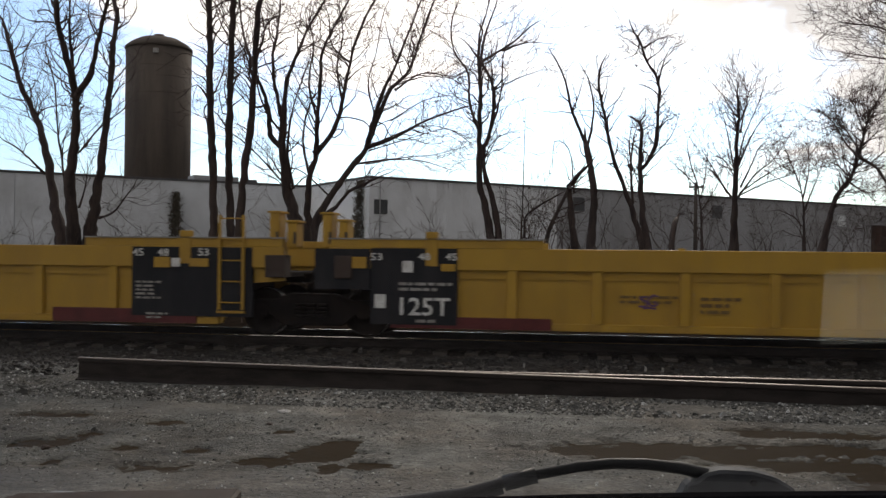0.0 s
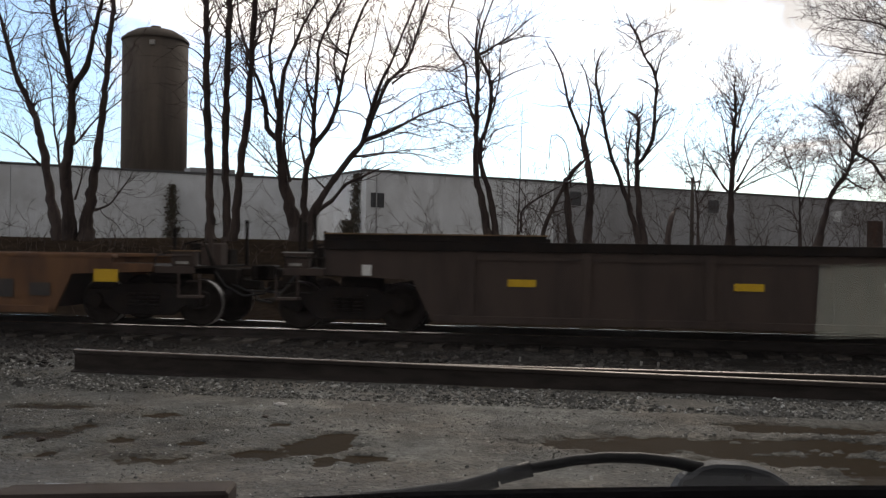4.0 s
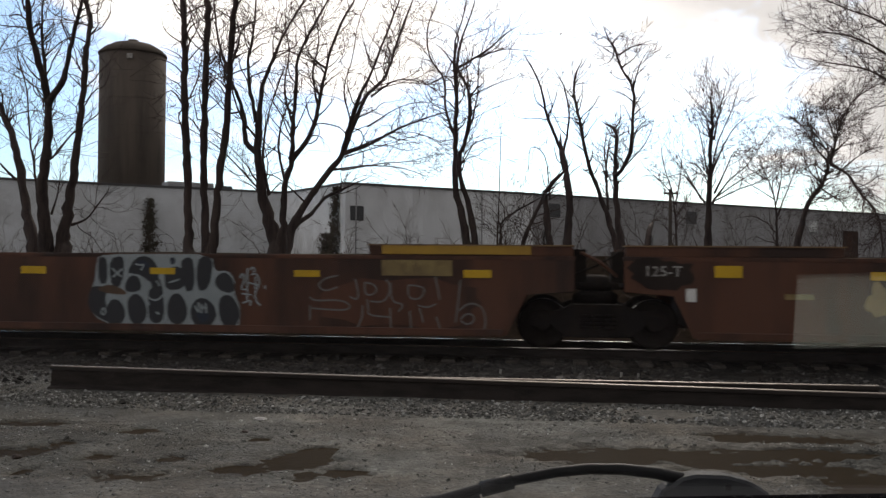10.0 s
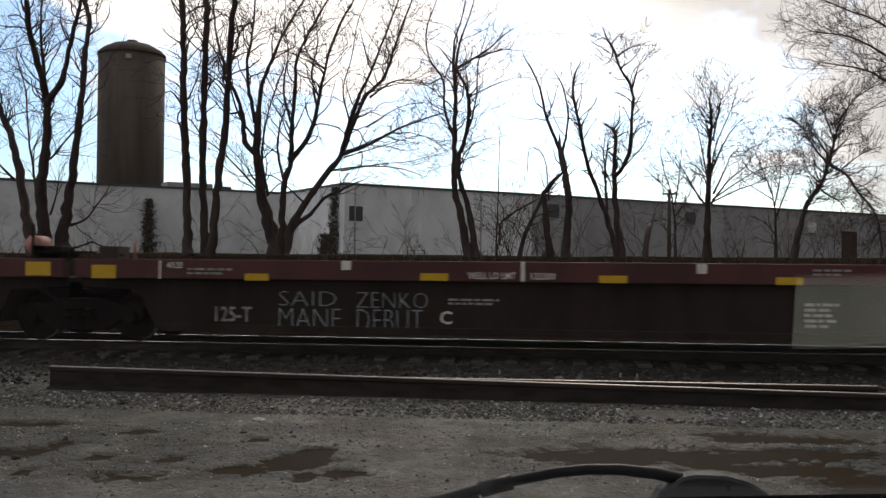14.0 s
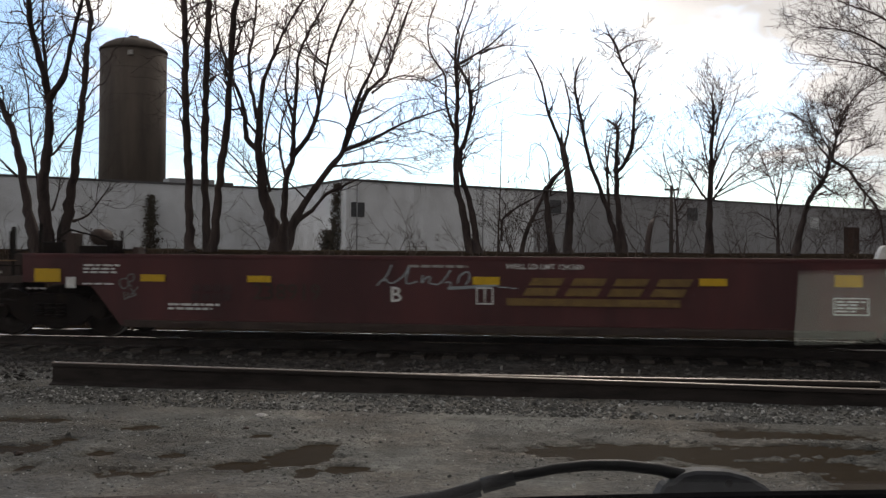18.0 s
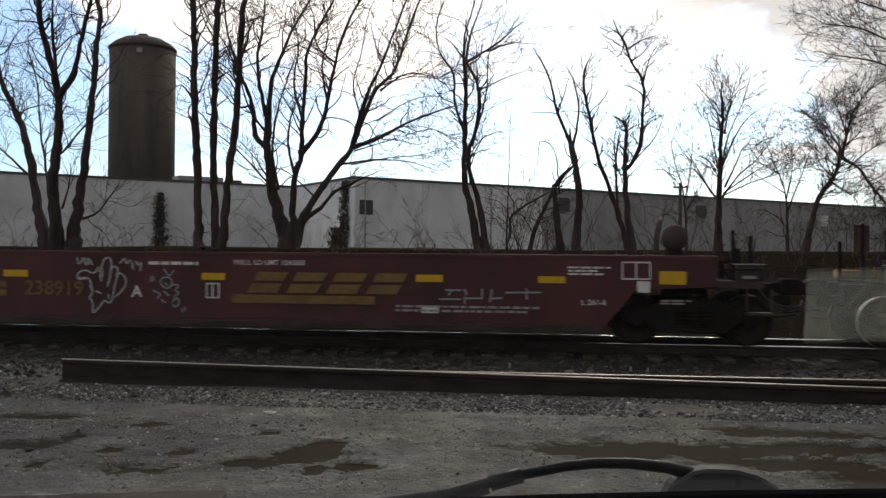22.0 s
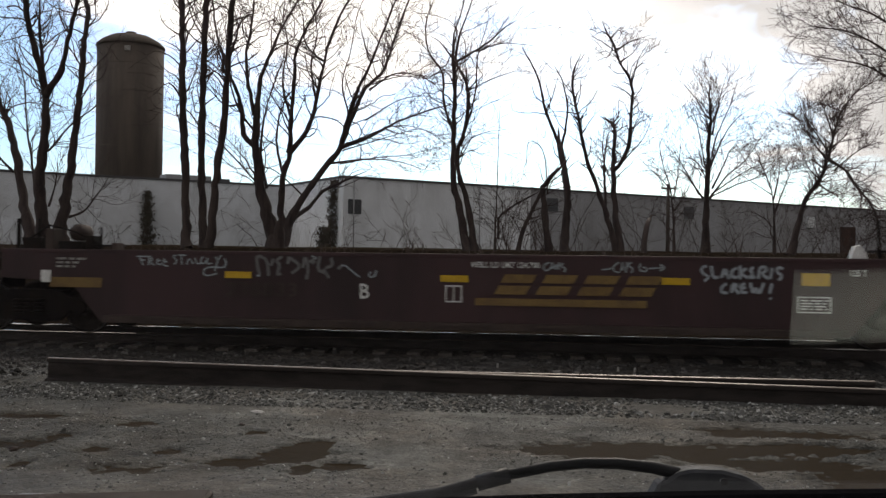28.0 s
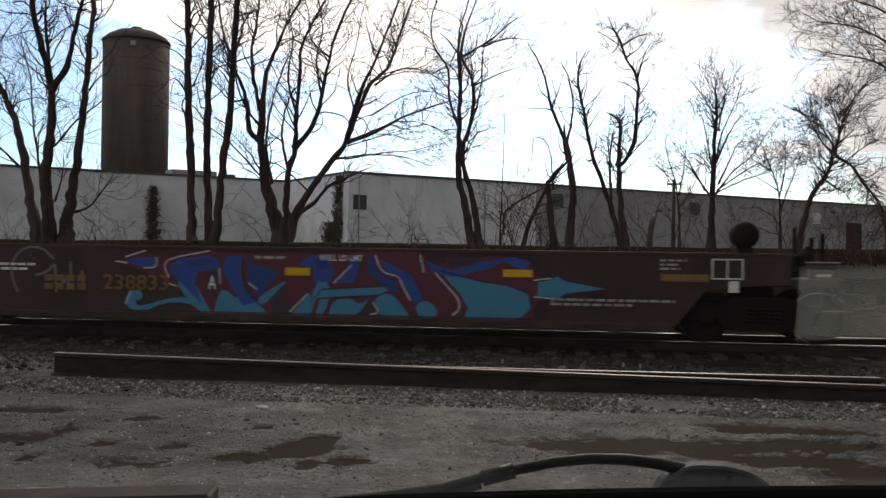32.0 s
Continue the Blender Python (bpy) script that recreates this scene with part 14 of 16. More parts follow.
stroke(CG[4], ((11.65, 0.75), (11.61, 0.67)), 0.026, 'spray_silver', 2.6, 0, 0)
stroke(CG[4], ((11.45, 0.61), (11.82, 0.61)), 0.026, 'spray_silver', 2.6, 0, 0)
stroke(CG[4], ((11.87, 0.78), (11.91, 0.70), (11.87, 0.63), (12.17, 0.63)), 0.026, 'spray_silver', 2.6, 0, 0)
stroke(CG[4], ((11.88, 0.61), (11.88, 0.53)), 0.026, 'spray_silver', 2.6, 0, 0)
stroke(CG[4], ((12.16, 0.79), (12.17, 0.64)), 0.026, 'spray_silver', 2.6, 0, 0)
stroke(CG[4], ((12.33, 0.78), (12.30, 0.61), (12.30, 0.57)), 0.026, 'spray_silver', 2.6, 0, 0)
stroke(CG[4], ((12.31, 0.63), (12.50, 0.64)), 0.026, 'spray_silver', 2.6, 0, 0)
stroke(CG[4], ((12.55, 0.73), (13.13, 0.74)), 0.026, 'spray_silver', 2.6, 0, 0)
stroke(CG[4], ((12.89, 0.80), (12.90, 0.62)), 0.026, 'spray_silver', 2.6, 0, 0)
stroke(CG[2], ((3.31, 1.16), (3.47, 1.20), (3.45, 1.28), (3.33, 1.24), (3.27, 1.11), (3.33, 1.05), (3.43, 1.07), (3.49, 1.17)), 0.034, 'spray_silver', 2.6, 0, 1)
stroke(CG[2], ((3.53, 1.28), (3.51, 1.07), (3.41, 0.99), (3.68, 1.05), (3.61, 1.21), (3.72, 1.25)), 0.034, 'spray_silver', 2.6, 0, 1)
stroke(CG[2], ((3.74, 1.25), (3.70, 1.11), (3.80, 1.05), (3.88, 1.11), (3.90, 1.23), (3.80, 1.27), (3.74, 1.19)), 0.034, 'spray_silver', 2.6, 0, 1)
stroke(CG[2], ((3.94, 1.05), (4.02, 1.19), (4.14, 1.23), (4.12, 1.12), (4.00, 1.04), (4.23, 1.08), (4.32, 1.23), (4.31, 1.00), (4.19, 0.98)), 0.034, 'spray_silver', 2.6, 0, 1)
stroke(CG[2], ((4.18, 1.08), (4.35, 0.96), (4.41, 1.08), (4.42, 1.22)), 0.034, 'spray_silver', 2.6, 0, 1)
stroke(CG[2], ((4.45, 1.12), (4.55, 1.26), (4.67, 1.22), (4.67, 1.10), (4.53, 1.04), (4.47, 1.06)), 0.034, 'spray_silver', 2.6, 0, 1)
stroke(CG[2], ((4.55, 0.98), (4.41, 1.04)), 0.034, 'spray_silver', 2.6, 0, 1)
stroke(CG[2], ((4.51, 0.98), (4.65, 1.08), (4.87, 1.12), (4.81, 0.97)), 0.034, 'spray_silver', 2.6, 0, 1)
stroke(CG[2], ((4.99, 1.28), (4.93, 1.20), (5.01, 1.14), (5.07, 1.24), (4.99, 1.28)), 0.026, 'spray_silver', 2.6, 0, 1)
stroke(CG[2], ((5.05, 1.26), (5.23, 1.30)), 0.026, 'spray_silver', 2.6, 0, 1)
stroke(CG[2], ((5.15, 1.28), (5.13, 1.17)), 0.026, 'spray_silver', 2.6, 0, 1)
stroke(CG[2], ((5.27, 1.30), (5.23, 1.20), (5.29, 1.15)), 0.026, 'spray_silver', 2.6, 0, 1)
stroke(CG[2], ((5.33, 1.26), (5.38, 1.30), (5.35, 1.23), (5.41, 1.21), (5.35, 1.15)), 0.026, 'spray_silver', 2.6, 0, 1)
stroke(CG[2], ((5.45, 1.17), (5.51, 1.23)), 0.026, 'spray_silver', 2.6, 0, 1)
stroke(CG[2], ((5.57, 1.15), (5.58, 1.29), (5.66, 1.21), (5.72, 1.31), (5.74, 1.15)), 0.026, 'spray_silver', 2.6, 0, 1)
stroke(CG[2], ((5.82, 1.31), (5.76, 1.17), (5.86, 1.12), (5.92, 1.23), (5.82, 1.25)), 0.026, 'spray_silver', 2.6, 0, 1)
stroke(CG[2], ((6.06, 1.27), (5.96, 1.21), (5.98, 1.10), (6.10, 1.12), (6.08, 1.19)), 0.026, 'spray_silver', 2.6, 0, 1)
stroke(CG[2], ((6.06, 1.18), (6.31, 1.23)), 0.026, 'spray_silver', 2.6, 0, 1)
stroke(CG[2], ((6.22, 1.19), (6.12, 1.08)), 0.026, 'spray_silver', 2.6, 0, 1)
stroke(CG[2], ((6.31, 1.25), (6.26, 1.27)), 0.026, 'spray_silver', 2.6, 0, 1)
stroke(CG[2], ((5.01, 0.95), (4.95, 0.93), (4.97, 0.86), (5.03, 0.86), (5.03, 0.93), (4.97, 0.96)), 0.022, 'spray_silver', 2.6, 0, 1)
stroke(CG[2], ((5.09, 0.89), (5.15, 0.90), (5.13, 0.84), (5.09, 0.80), (5.17, 0.78), (5.19, 0.72), (5.11, 0.72)), 0.022, 'spray_silver', 2.6, 0, 1)
stroke(CG[2], ((5.10, 0.65), (5.29, 0.67)), 0.022, 'spray_silver', 2.6, 0, 1)
stroke(CG[2], ((5.19, 0.67), (5.25, 0.53)), 0.022, 'spray_silver', 2.6, 0, 1)
stroke(CG[2], ((5.21, 0.82), (5.17, 0.70)), 0.022, 'spray_silver', 2.6, 0, 1)
stroke(CG[2], ((11.23, 1.22), (11.23, 0.99)), 0.03, 'spray_silver', 2.8, 0, 1)
stroke(CG[2], ((11.03, 0.92), (11.12, 0.86), (11.05, 0.79), (11.01, 0.84)), 0.03, 'spray_silver', 2.8, 0, 1)
stroke(CG[2], ((10.99, 0.77), (11.08, 0.73), (11.03, 0.64), (11.14, 0.66)), 0.03, 'spray_silver', 2.8, 0, 1)
stroke(CG[2], ((10.96, 0.62), (11.03, 0.55), (11.18, 0.55)), 0.03, 'spray_silver', 2.8, 0, 1)
stroke(CG[2], ((11.10, 0.83), (11.14, 0.72), (11.17, 0.85), (11.19, 0.74)), 0.03, 'spray_silver', 2.8, 0, 1)
stroke(CG[2], ((11.25, 0.87), (11.21, 0.75), (11.29, 0.72), (11.34, 0.83), (11.27, 0.87)), 0.03, 'spray_silver', 2.8, 0, 1)
stroke(CG[2], ((11.39, 0.87), (11.38, 0.76), (11.45, 0.72), (11.49, 0.85), (11.41, 0.89)), 0.03, 'spray_silver', 2.8, 0, 1)
stroke(CG[2], ((11.16, 0.66), (11.25, 0.68), (11.20, 0.55), (11.32, 0.61)), 0.03, 'spray_silver', 2.8, 0, 1)
stroke(CG[2], ((11.29, 0.66), (11.38, 0.68), (11.38, 0.54), (11.27, 0.52)), 0.03, 'spray_silver', 2.8, 0, 1)
stroke(CG[2], ((11.41, 0.70), (11.50, 0.72), (11.49, 0.63), (11.40, 0.61), (11.52, 0.58)), 0.03, 'spray_silver', 2.8, 0, 1)
stroke(CG[2], ((11.52, 0.56), (11.60, 0.60), (11.56, 0.52)), 0.03, 'spray_silver', 2.8, 0, 1)
stroke(CG[2], ((11.14, 0.48), (11.21, 0.48)), 0.03, 'spray_silver', 2.8, 0, 1)
stroke(CG[2], ((11.63, 1.17), (11.79, 1.18), (11.70, 1.15)), 0.02, 'spray_silver', 2.6, 0, 0)
stroke(CG[2], ((11.68, 1.13), (11.76, 1.04)), 0.02, 'spray_silver', 2.6, 0, 0)
stroke(CG[2], ((11.72, 1.02), (11.81, 0.98)), 0.02, 'spray_silver', 2.6, 0, 0)
stroke(CG[2], ((11.92, 1.19), (11.88, 1.04), (11.97, 1.08)), 0.02, 'spray_silver', 2.6, 0, 0)
stroke(CG[2], ((12.04, 1.28), (12.03, 1.17), (12.08, 1.10), (12.19, 1.08)), 0.02, 'spray_silver', 2.6, 0, 0)
stroke(CG[2], ((12.21, 1.17), (12.26, 1.15)), 0.02, 'spray_silver', 2.6, 0, 0)
stroke(CG[2], ((12.32, 1.10), (12.39, 1.10)), 0.02, 'spray_silver', 2.6, 0, 0)
stroke(CG[2], ((12.30, 0.99), (12.37, 0.97)), 0.02, 'spray_silver', 2.6, 0, 0)
stroke(CG[2], ((11.65, 0.87), (11.70, 0.85)), 0.02, 'spray_silver', 2.6, 0, 0)
stroke(CG[2], ((11.72, 0.84), (11.85, 0.85)), 0.02, 'spray_silver', 2.6, 0, 0)
stroke(CG[2], ((11.70, 0.73), (11.81, 0.74)), 0.02, 'spray_silver', 2.6, 0, 0)
stroke(CG[2], ((11.94, 0.89), (11.94, 0.82)), 0.02, 'spray_silver', 2.6, 0, 0)
stroke(CG[2], ((11.92, 0.71), (12.01, 0.75)), 0.02, 'spray_silver', 2.6, 0, 0)
stroke(CG[2], ((12.07, 0.84), (12.19, 0.84), (12.14, 0.77), (12.07, 0.79), (12.07, 0.84)), 0.02, 'spray_silver', 2.6, 0, 0)
stroke(CG[2], ((12.25, 0.77), (12.41, 0.78)), 0.02, 'spray_silver', 2.6, 0, 0)
stroke(CG[2], ((12.27, 0.77), (12.26, 0.66)), 0.02, 'spray_silver', 2.6, 0, 0)
stroke(CG[2], ((12.34, 0.77), (12.33, 0.63)), 0.02, 'spray_silver', 2.6, 0, 0)
stroke(CG[2], ((12.39, 0.77), (12.39, 0.70)), 0.02, 'spray_silver', 2.6, 0, 0)
stroke(CG[2], ((12.39, 0.89), (12.41, 0.86)), 0.02, 'spray_silver', 2.6, 0, 0)
stroke(CI[0], ((2.15, 1.25), (2.41, 1.25)), 0.026, 'spray_silver', 2.6, 0, 1)
stroke(CI[0], ((2.21, 1.23), (2.27, 1.10)), 0.026, 'spray_silver', 2.6, 0, 1)
stroke(CI[0], ((2.23, 1.19), (2.31, 1.19)), 0.026, 'spray_silver', 2.6, 0, 1)
stroke(CI[0], ((2.37, 1.23), (2.37, 1.10)), 0.026, 'spray_silver', 2.6, 0, 1)
stroke(CI[0], ((2.37, 1.21), (2.43, 1.23), (2.43, 1.18), (2.37, 1.17), (2.47, 1.10)), 0.026, 'spray_silver', 2.6, 0, 1)
stroke(CI[0], ((2.53, 1.22), (2.51, 1.12), (2.60, 1.12)), 0.026, 'spray_silver', 2.6, 0, 1)
stroke(CI[0], ((2.52, 1.17), (2.59, 1.19)), 0.026, 'spray_silver', 2.6, 0, 1)
stroke(CI[0], ((2.65, 1.22), (2.62, 1.10), (2.72, 1.09)), 0.026, 'spray_silver', 2.6, 0, 1)
stroke(CI[0], ((2.63, 1.16), (2.70, 1.17)), 0.026, 'spray_silver', 2.6, 0, 1)
stroke(CI[0], ((2.86, 1.28), (2.79, 1.26), (2.88, 1.18), (2.82, 1.12)), 0.026, 'spray_silver', 2.6, 0, 1)
stroke(CI[0], ((2.89, 1.28), (3.03, 1.28)), 0.026, 'spray_silver', 2.6, 0, 1)
stroke(CI[0], ((2.95, 1.27), (2.96, 1.12)), 0.026, 'spray_silver', 2.6, 0, 1)
stroke(CI[0], ((3.04, 1.12), (3.09, 1.24), (3.16, 1.13)), 0.026, 'spray_silver', 2.6, 0, 1)
stroke(CI[0], ((3.19, 1.24), (3.22, 1.13), (3.30, 1.15)), 0.026, 'spray_silver', 2.6, 0, 1)
stroke(CI[0], ((3.33, 1.26), (3.28, 1.18), (3.34, 1.13), (3.39, 1.19)), 0.026, 'spray_silver', 2.6, 0, 1)
stroke(CI[0], ((3.41, 1.24), (3.40, 1.13), (3.49, 1.15)), 0.026, 'spray_silver', 2.6, 0, 1)
stroke(CI[0], ((3.55, 1.26), (3.59, 1.19), (3.65, 1.29)), 0.026, 'spray_silver', 2.6, 0, 1)
stroke(CI[0], ((3.59, 1.19), (3.54, 1.02)), 0.026, 'spray_silver', 2.6, 0, 1)
stroke(CI[0], ((3.71, 1.23), (3.75, 1.15), (3.69, 1.07), (3.54, 1.09), (3.36, 1.07), (3.34, 0.97), (3.42, 0.93), (3.58, 0.98)), 0.026, 'spray_silver', 2.6, 0, 1)
stroke(CI[0], ((4.28, 1.29), (4.27, 1.18), (4.33, 0.95)), 0.05, 'spray_dim', 2.6, 0, 1)
stroke(CI[0], ((4.30, 1.29), (4.46, 1.22), (4.48, 0.95)), 0.05, 'spray_dim', 2.6, 0, 1)
stroke(CI[0], ((4.56, 1.24), (4.52, 1.12)), 0.05, 'spray_dim', 2.6, 0, 1)
stroke(CI[0], ((4.71, 1.28), (4.60, 1.20), (4.68, 1.15), (4.62, 0.97), (4.70, 0.99)), 0.05, 'spray_dim', 2.6, 0, 1)
stroke(CI[0], ((4.83, 1.28), (4.81, 1.15)), 0.05, 'spray_dim', 2.6, 0, 1)
stroke(CI[0], ((4.83, 1.26), (4.99, 1.17), (5.01, 1.09), (4.88, 1.00)), 0.05, 'spray_dim', 2.6, 0, 1)
stroke(CI[0], ((5.10, 1.27), (5.07, 1.09)), 0.05, 'spray_dim', 2.6, 0, 1)
stroke(CI[0], ((5.12, 1.27), (5.17, 1.08), (5.13, 0.90)), 0.05, 'spray_dim', 2.6, 0, 1)
stroke(CI[0], ((5.30, 1.27), (5.18, 1.19)), 0.05, 'spray_dim', 2.6, 0, 1)
stroke(CI[0], ((5.22, 1.17), (5.28, 1.21)), 0.05, 'spray_dim', 2.6, 0, 1)
stroke(CI[0], ((5.36, 1.29), (5.32, 1.06), (5.44, 1.02)), 0.05, 'spray_dim', 2.6, 0, 1)
stroke(CI[0], ((5.42, 1.08), (5.52, 0.93)), 0.05, 'spray_dim', 2.6, 0, 1)
stroke(CI[0], ((5.55, 1.27), (5.59, 1.14), (5.46, 1.10)), 0.05, 'spray_dim', 2.6, 0, 1)
stroke(CI[0], ((5.67, 1.08), (5.76, 1.16)), 0.05, 'spray_dim', 2.6, 0, 1)
stroke(CI[0], ((5.73, 1.14), (5.80, 1.14), (6.04, 0.95)), 0.026, 'spray_silver', 2.7, 0, 0)
stroke(CI[0], ((5.22, 1.30), (5.30, 1.25)), 0.026, 'spray_silver', 2.7, 0, 0)
stroke(CI[0], ((4.27, 0.95), (4.33, 0.95)), 0.026, 'spray_silver', 2.7, 0, 0)
stroke(CI[0], ((6.23, 1.05), (6.19, 0.98), (6.25, 0.94), (6.30, 1.00)), 0.024, 'spray_silver', 2.7, 0, 1)
stroke(CI[0], ((6.32, 1.07), (6.30, 0.96)), 0.024, 'spray_silver', 2.7, 0, 1)
stroke(CI[0], ((9.18, 1.24), (9.09, 1.20), (9.09, 1.11), (9.18, 1.11), (9.20, 1.17)), 0.024, 'spray_silver', 2.7, 0, 1)
stroke(CI[0], ((9.23, 1.24), (9.22, 1.11), (9.31, 1.23), (9.29, 1.12)), 0.024, 'spray_silver', 2.7, 0, 1)
stroke(CI[0], ((9.34, 1.25), (9.33, 1.12)), 0.024, 'spray_silver', 2.7, 0, 1)
stroke(CI[0], ((9.40, 1.23), (9.36, 1.17), (9.45, 1.15), (9.42, 1.08)), 0.024, 'spray_silver', 2.7, 0, 1)
stroke(CI[0], ((10.02, 1.13), (10.18, 1.15)), 0.024, 'spray_silver', 2.7, 0, 1)
stroke(CI[0], ((10.29, 1.26), (10.20, 1.18), (10.22, 1.11), (10.31, 1.09)), 0.024, 'spray_silver', 2.7, 0, 1)
stroke(CI[0], ((10.36, 1.26), (10.32, 1.09), (10.39, 1.19)), 0.024, 'spray_silver', 2.7, 0, 1)
stroke(CI[0], ((10.43, 1.26), (10.41, 1.09)), 0.024, 'spray_silver', 2.7, 0, 1)
stroke(CI[0], ((10.50, 1.26), (10.43, 1.20), (10.52, 1.17), (10.50, 1.08)), 0.024, 'spray_silver', 2.7, 0, 1)
stroke(CI[0], ((10.64, 1.24), (10.61, 1.15), (10.70, 1.10), (10.75, 1.15), (10.68, 1.19)), 0.024, 'spray_silver', 2.7, 0, 1)
stroke(CI[0], ((10.77, 1.16), (11.02, 1.18)), 0.024, 'spray_silver', 2.7, 0, 1)
stroke(CI[0], ((10.95, 1.23), (11.03, 1.18), (10.95, 1.12)), 0.024, 'spray_silver', 2.7, 0, 1)
stroke(CI[0], ((11.68, 1.22), (11.59, 1.18), (11.62, 1.09), (11.73, 1.04), (11.64, 0.97)), 0.046, 'spray_chalk', 2.8, 0, 1)
stroke(CI[0], ((11.75, 1.22), (11.78, 1.02), (11.87, 1.04)), 0.046, 'spray_chalk', 2.8, 0, 1)
stroke(CI[0], ((11.91, 1.03), (11.96, 1.21), (12.03, 1.01)), 0.046, 'spray_chalk', 2.8, 0, 1)
stroke(CI[0], ((11.92, 1.10), (12.01, 1.10)), 0.046, 'spray_chalk', 2.8, 0, 1)
stroke(CI[0], ((12.15, 1.19), (12.06, 1.14), (12.08, 1.03), (12.17, 1.05)), 0.046, 'spray_chalk', 2.8, 0, 1)
stroke(CI[0], ((12.20, 1.23), (12.20, 1.01)), 0.046, 'spray_chalk', 2.8, 0, 1)
stroke(CI[0], ((12.29, 1.19), (12.20, 1.10), (12.33, 1.03)), 0.046, 'spray_chalk', 2.8, 0, 1)
stroke(CI[0], ((12.41, 1.20), (12.34, 1.16), (12.40, 1.11), (12.34, 1.03), (12.43, 1.05)), 0.046, 'spray_chalk', 2.8, 0, 1)
stroke(CI[0], ((12.48, 1.02), (12.50, 1.20), (12.59, 1.22), (12.60, 1.14), (12.52, 1.11), (12.64, 1.02)), 0.046, 'spray_chalk', 2.8, 0, 1)
stroke(CI[0], ((12.86, 1.18), (12.78, 1.22), (12.76, 1.13), (12.85, 1.08), (12.80, 1.00)), 0.046, 'spray_chalk', 2.8, 0, 1)
stroke(CI[0], ((12.69, 1.20), (12.67, 1.02)), 0.046, 'spray_chalk', 2.8, 0, 1)
stroke(CI[0], ((11.99, 0.94), (11.91, 0.88), (11.91, 0.79), (12.01, 0.79)), 0.046, 'spray_chalk', 2.8, 0, 1)
stroke(CI[0], ((12.07, 0.79), (12.08, 0.94), (12.17, 0.92), (12.10, 0.87), (12.19, 0.78)), 0.046, 'spray_chalk', 2.8, 0, 1)
stroke(CI[0], ((12.28, 0.94), (12.21, 0.92), (12.22, 0.80), (12.31, 0.80)), 0.046, 'spray_chalk', 2.8, 0, 1)
stroke(CI[0], ((12.22, 0.87), (12.29, 0.88)), 0.046, 'spray_chalk', 2.8, 0, 1)
stroke(CI[0], ((12.36, 0.96), (12.40, 0.76), (12.45, 0.91), (12.49, 0.75), (12.57, 0.96)), 0.046, 'spray_chalk', 2.8, 0, 1)
stroke(CI[0], ((12.69, 0.95), (12.66, 0.79)), 0.046, 'spray_chalk', 2.8, 0, 1)
stroke(CI[0], ((12.66, 0.72), (12.68, 0.70)), 0.046, 'spray_chalk', 2.8, 0, 1)
shape(CE[1], ((11.20, 1.32), (11.27, 1.40), (11.64, 1.43), (12.23, 1.44), (12.37, 1.37), (12.45, 1.15), (12.54, 1.34), (12.66, 1.44), (13.00, 1.44), (13.15, 1.39), (13.38, 1.45), (13.58, 1.41), (13.69, 1.33), (13.86, 1.43), (14.07, 1.38), (14.18, 1.19), (14.38, 1.17), (14.99, 1.18), (15.19, 1.32), (15.41, 1.29), (15.55, 1.35), (15.75, 1.32), (15.77, 0.72), (15.94, 0.63), (16.03, 0.40), (16.01, 0.14), (15.28, 0.11), (14.53, 0.11), (13.59, 0.11), (12.63, 0.12), (11.85, 0.10), (11.21, 0.15), (11.13, 0.26), (11.18, 0.43), (11.35, 0.62), (11.47, 0.72), (11.51, 0.88), (11.33, 0.95), (11.20, 1.10)), 'spray_navy', 1, 1)
shape(CE[1], ((11.34, 0.30), (11.41, 0.52), (11.65, 0.62), (11.85, 0.60), (12.09, 0.53), (12.43, 0.44), (12.55, 0.30), (12.59, 0.13), (11.85, 0.16), (11.46, 0.14)), 'spray_ash', 2, 1)
shape(CE[1], ((12.53, 0.16), (12.59, 0.45), (12.74, 0.57), (13.06, 0.58), (13.15, 0.43), (13.16, 0.17), (12.87, 0.12)), 'spray_ash', 2, 1)
shape(CE[1], ((13.22, 0.20), (13.22, 0.43), (13.37, 0.58), (13.73, 0.57), (13.79, 0.42), (13.85, 0.18), (13.54, 0.13)), 'spray_ash', 2, 1)
shape(CE[1], ((13.89, 0.32), (14.08, 0.33), (14.23, 0.44), (14.32, 0.28), (14.25, 0.12), (13.99, 0.12)), 'spray_ash', 2, 1)
shape(CE[1], ((14.39, 0.24), (14.44, 0.44), (14.64, 0.45), (14.83, 0.57), (14.96, 0.43), (14.96, 0.25), (14.77, 0.11), (14.51, 0.13)), 'spray_ash', 2, 1)
shape(CE[1], ((15.04, 0.23), (15.05, 0.48), (15.27, 0.62), (15.69, 0.54), (15.94, 0.49), (16.00, 0.14), (15.46, 0.11)), 'spray_ash', 2, 1)
stroke(CE[1], ((11.34, 0.30), (11.41, 0.52), (11.65, 0.62), (11.85, 0.60), (12.09, 0.53), (12.43, 0.44), (12.55, 0.30), (12.59, 0.13), (11.85, 0.16), (11.46, 0.14)), 0.034, 'spray_black', 2.4, 1, 1)
stroke(CE[1], ((12.53, 0.16), (12.59, 0.45), (12.74, 0.57), (13.06, 0.58), (13.15, 0.43), (13.16, 0.17), (12.87, 0.12)), 0.034, 'spray_black', 2.4, 1, 1)
stroke(CE[1], ((13.22, 0.20), (13.22, 0.43), (13.37, 0.58), (13.73, 0.57), (13.79, 0.42), (13.85, 0.18), (13.54, 0.13)), 0.034, 'spray_black', 2.4, 1, 1)
stroke(CE[1], ((13.89, 0.32), (14.08, 0.33), (14.23, 0.44), (14.32, 0.28), (14.25, 0.12), (13.99, 0.12)), 0.034, 'spray_black', 2.4, 1, 1)
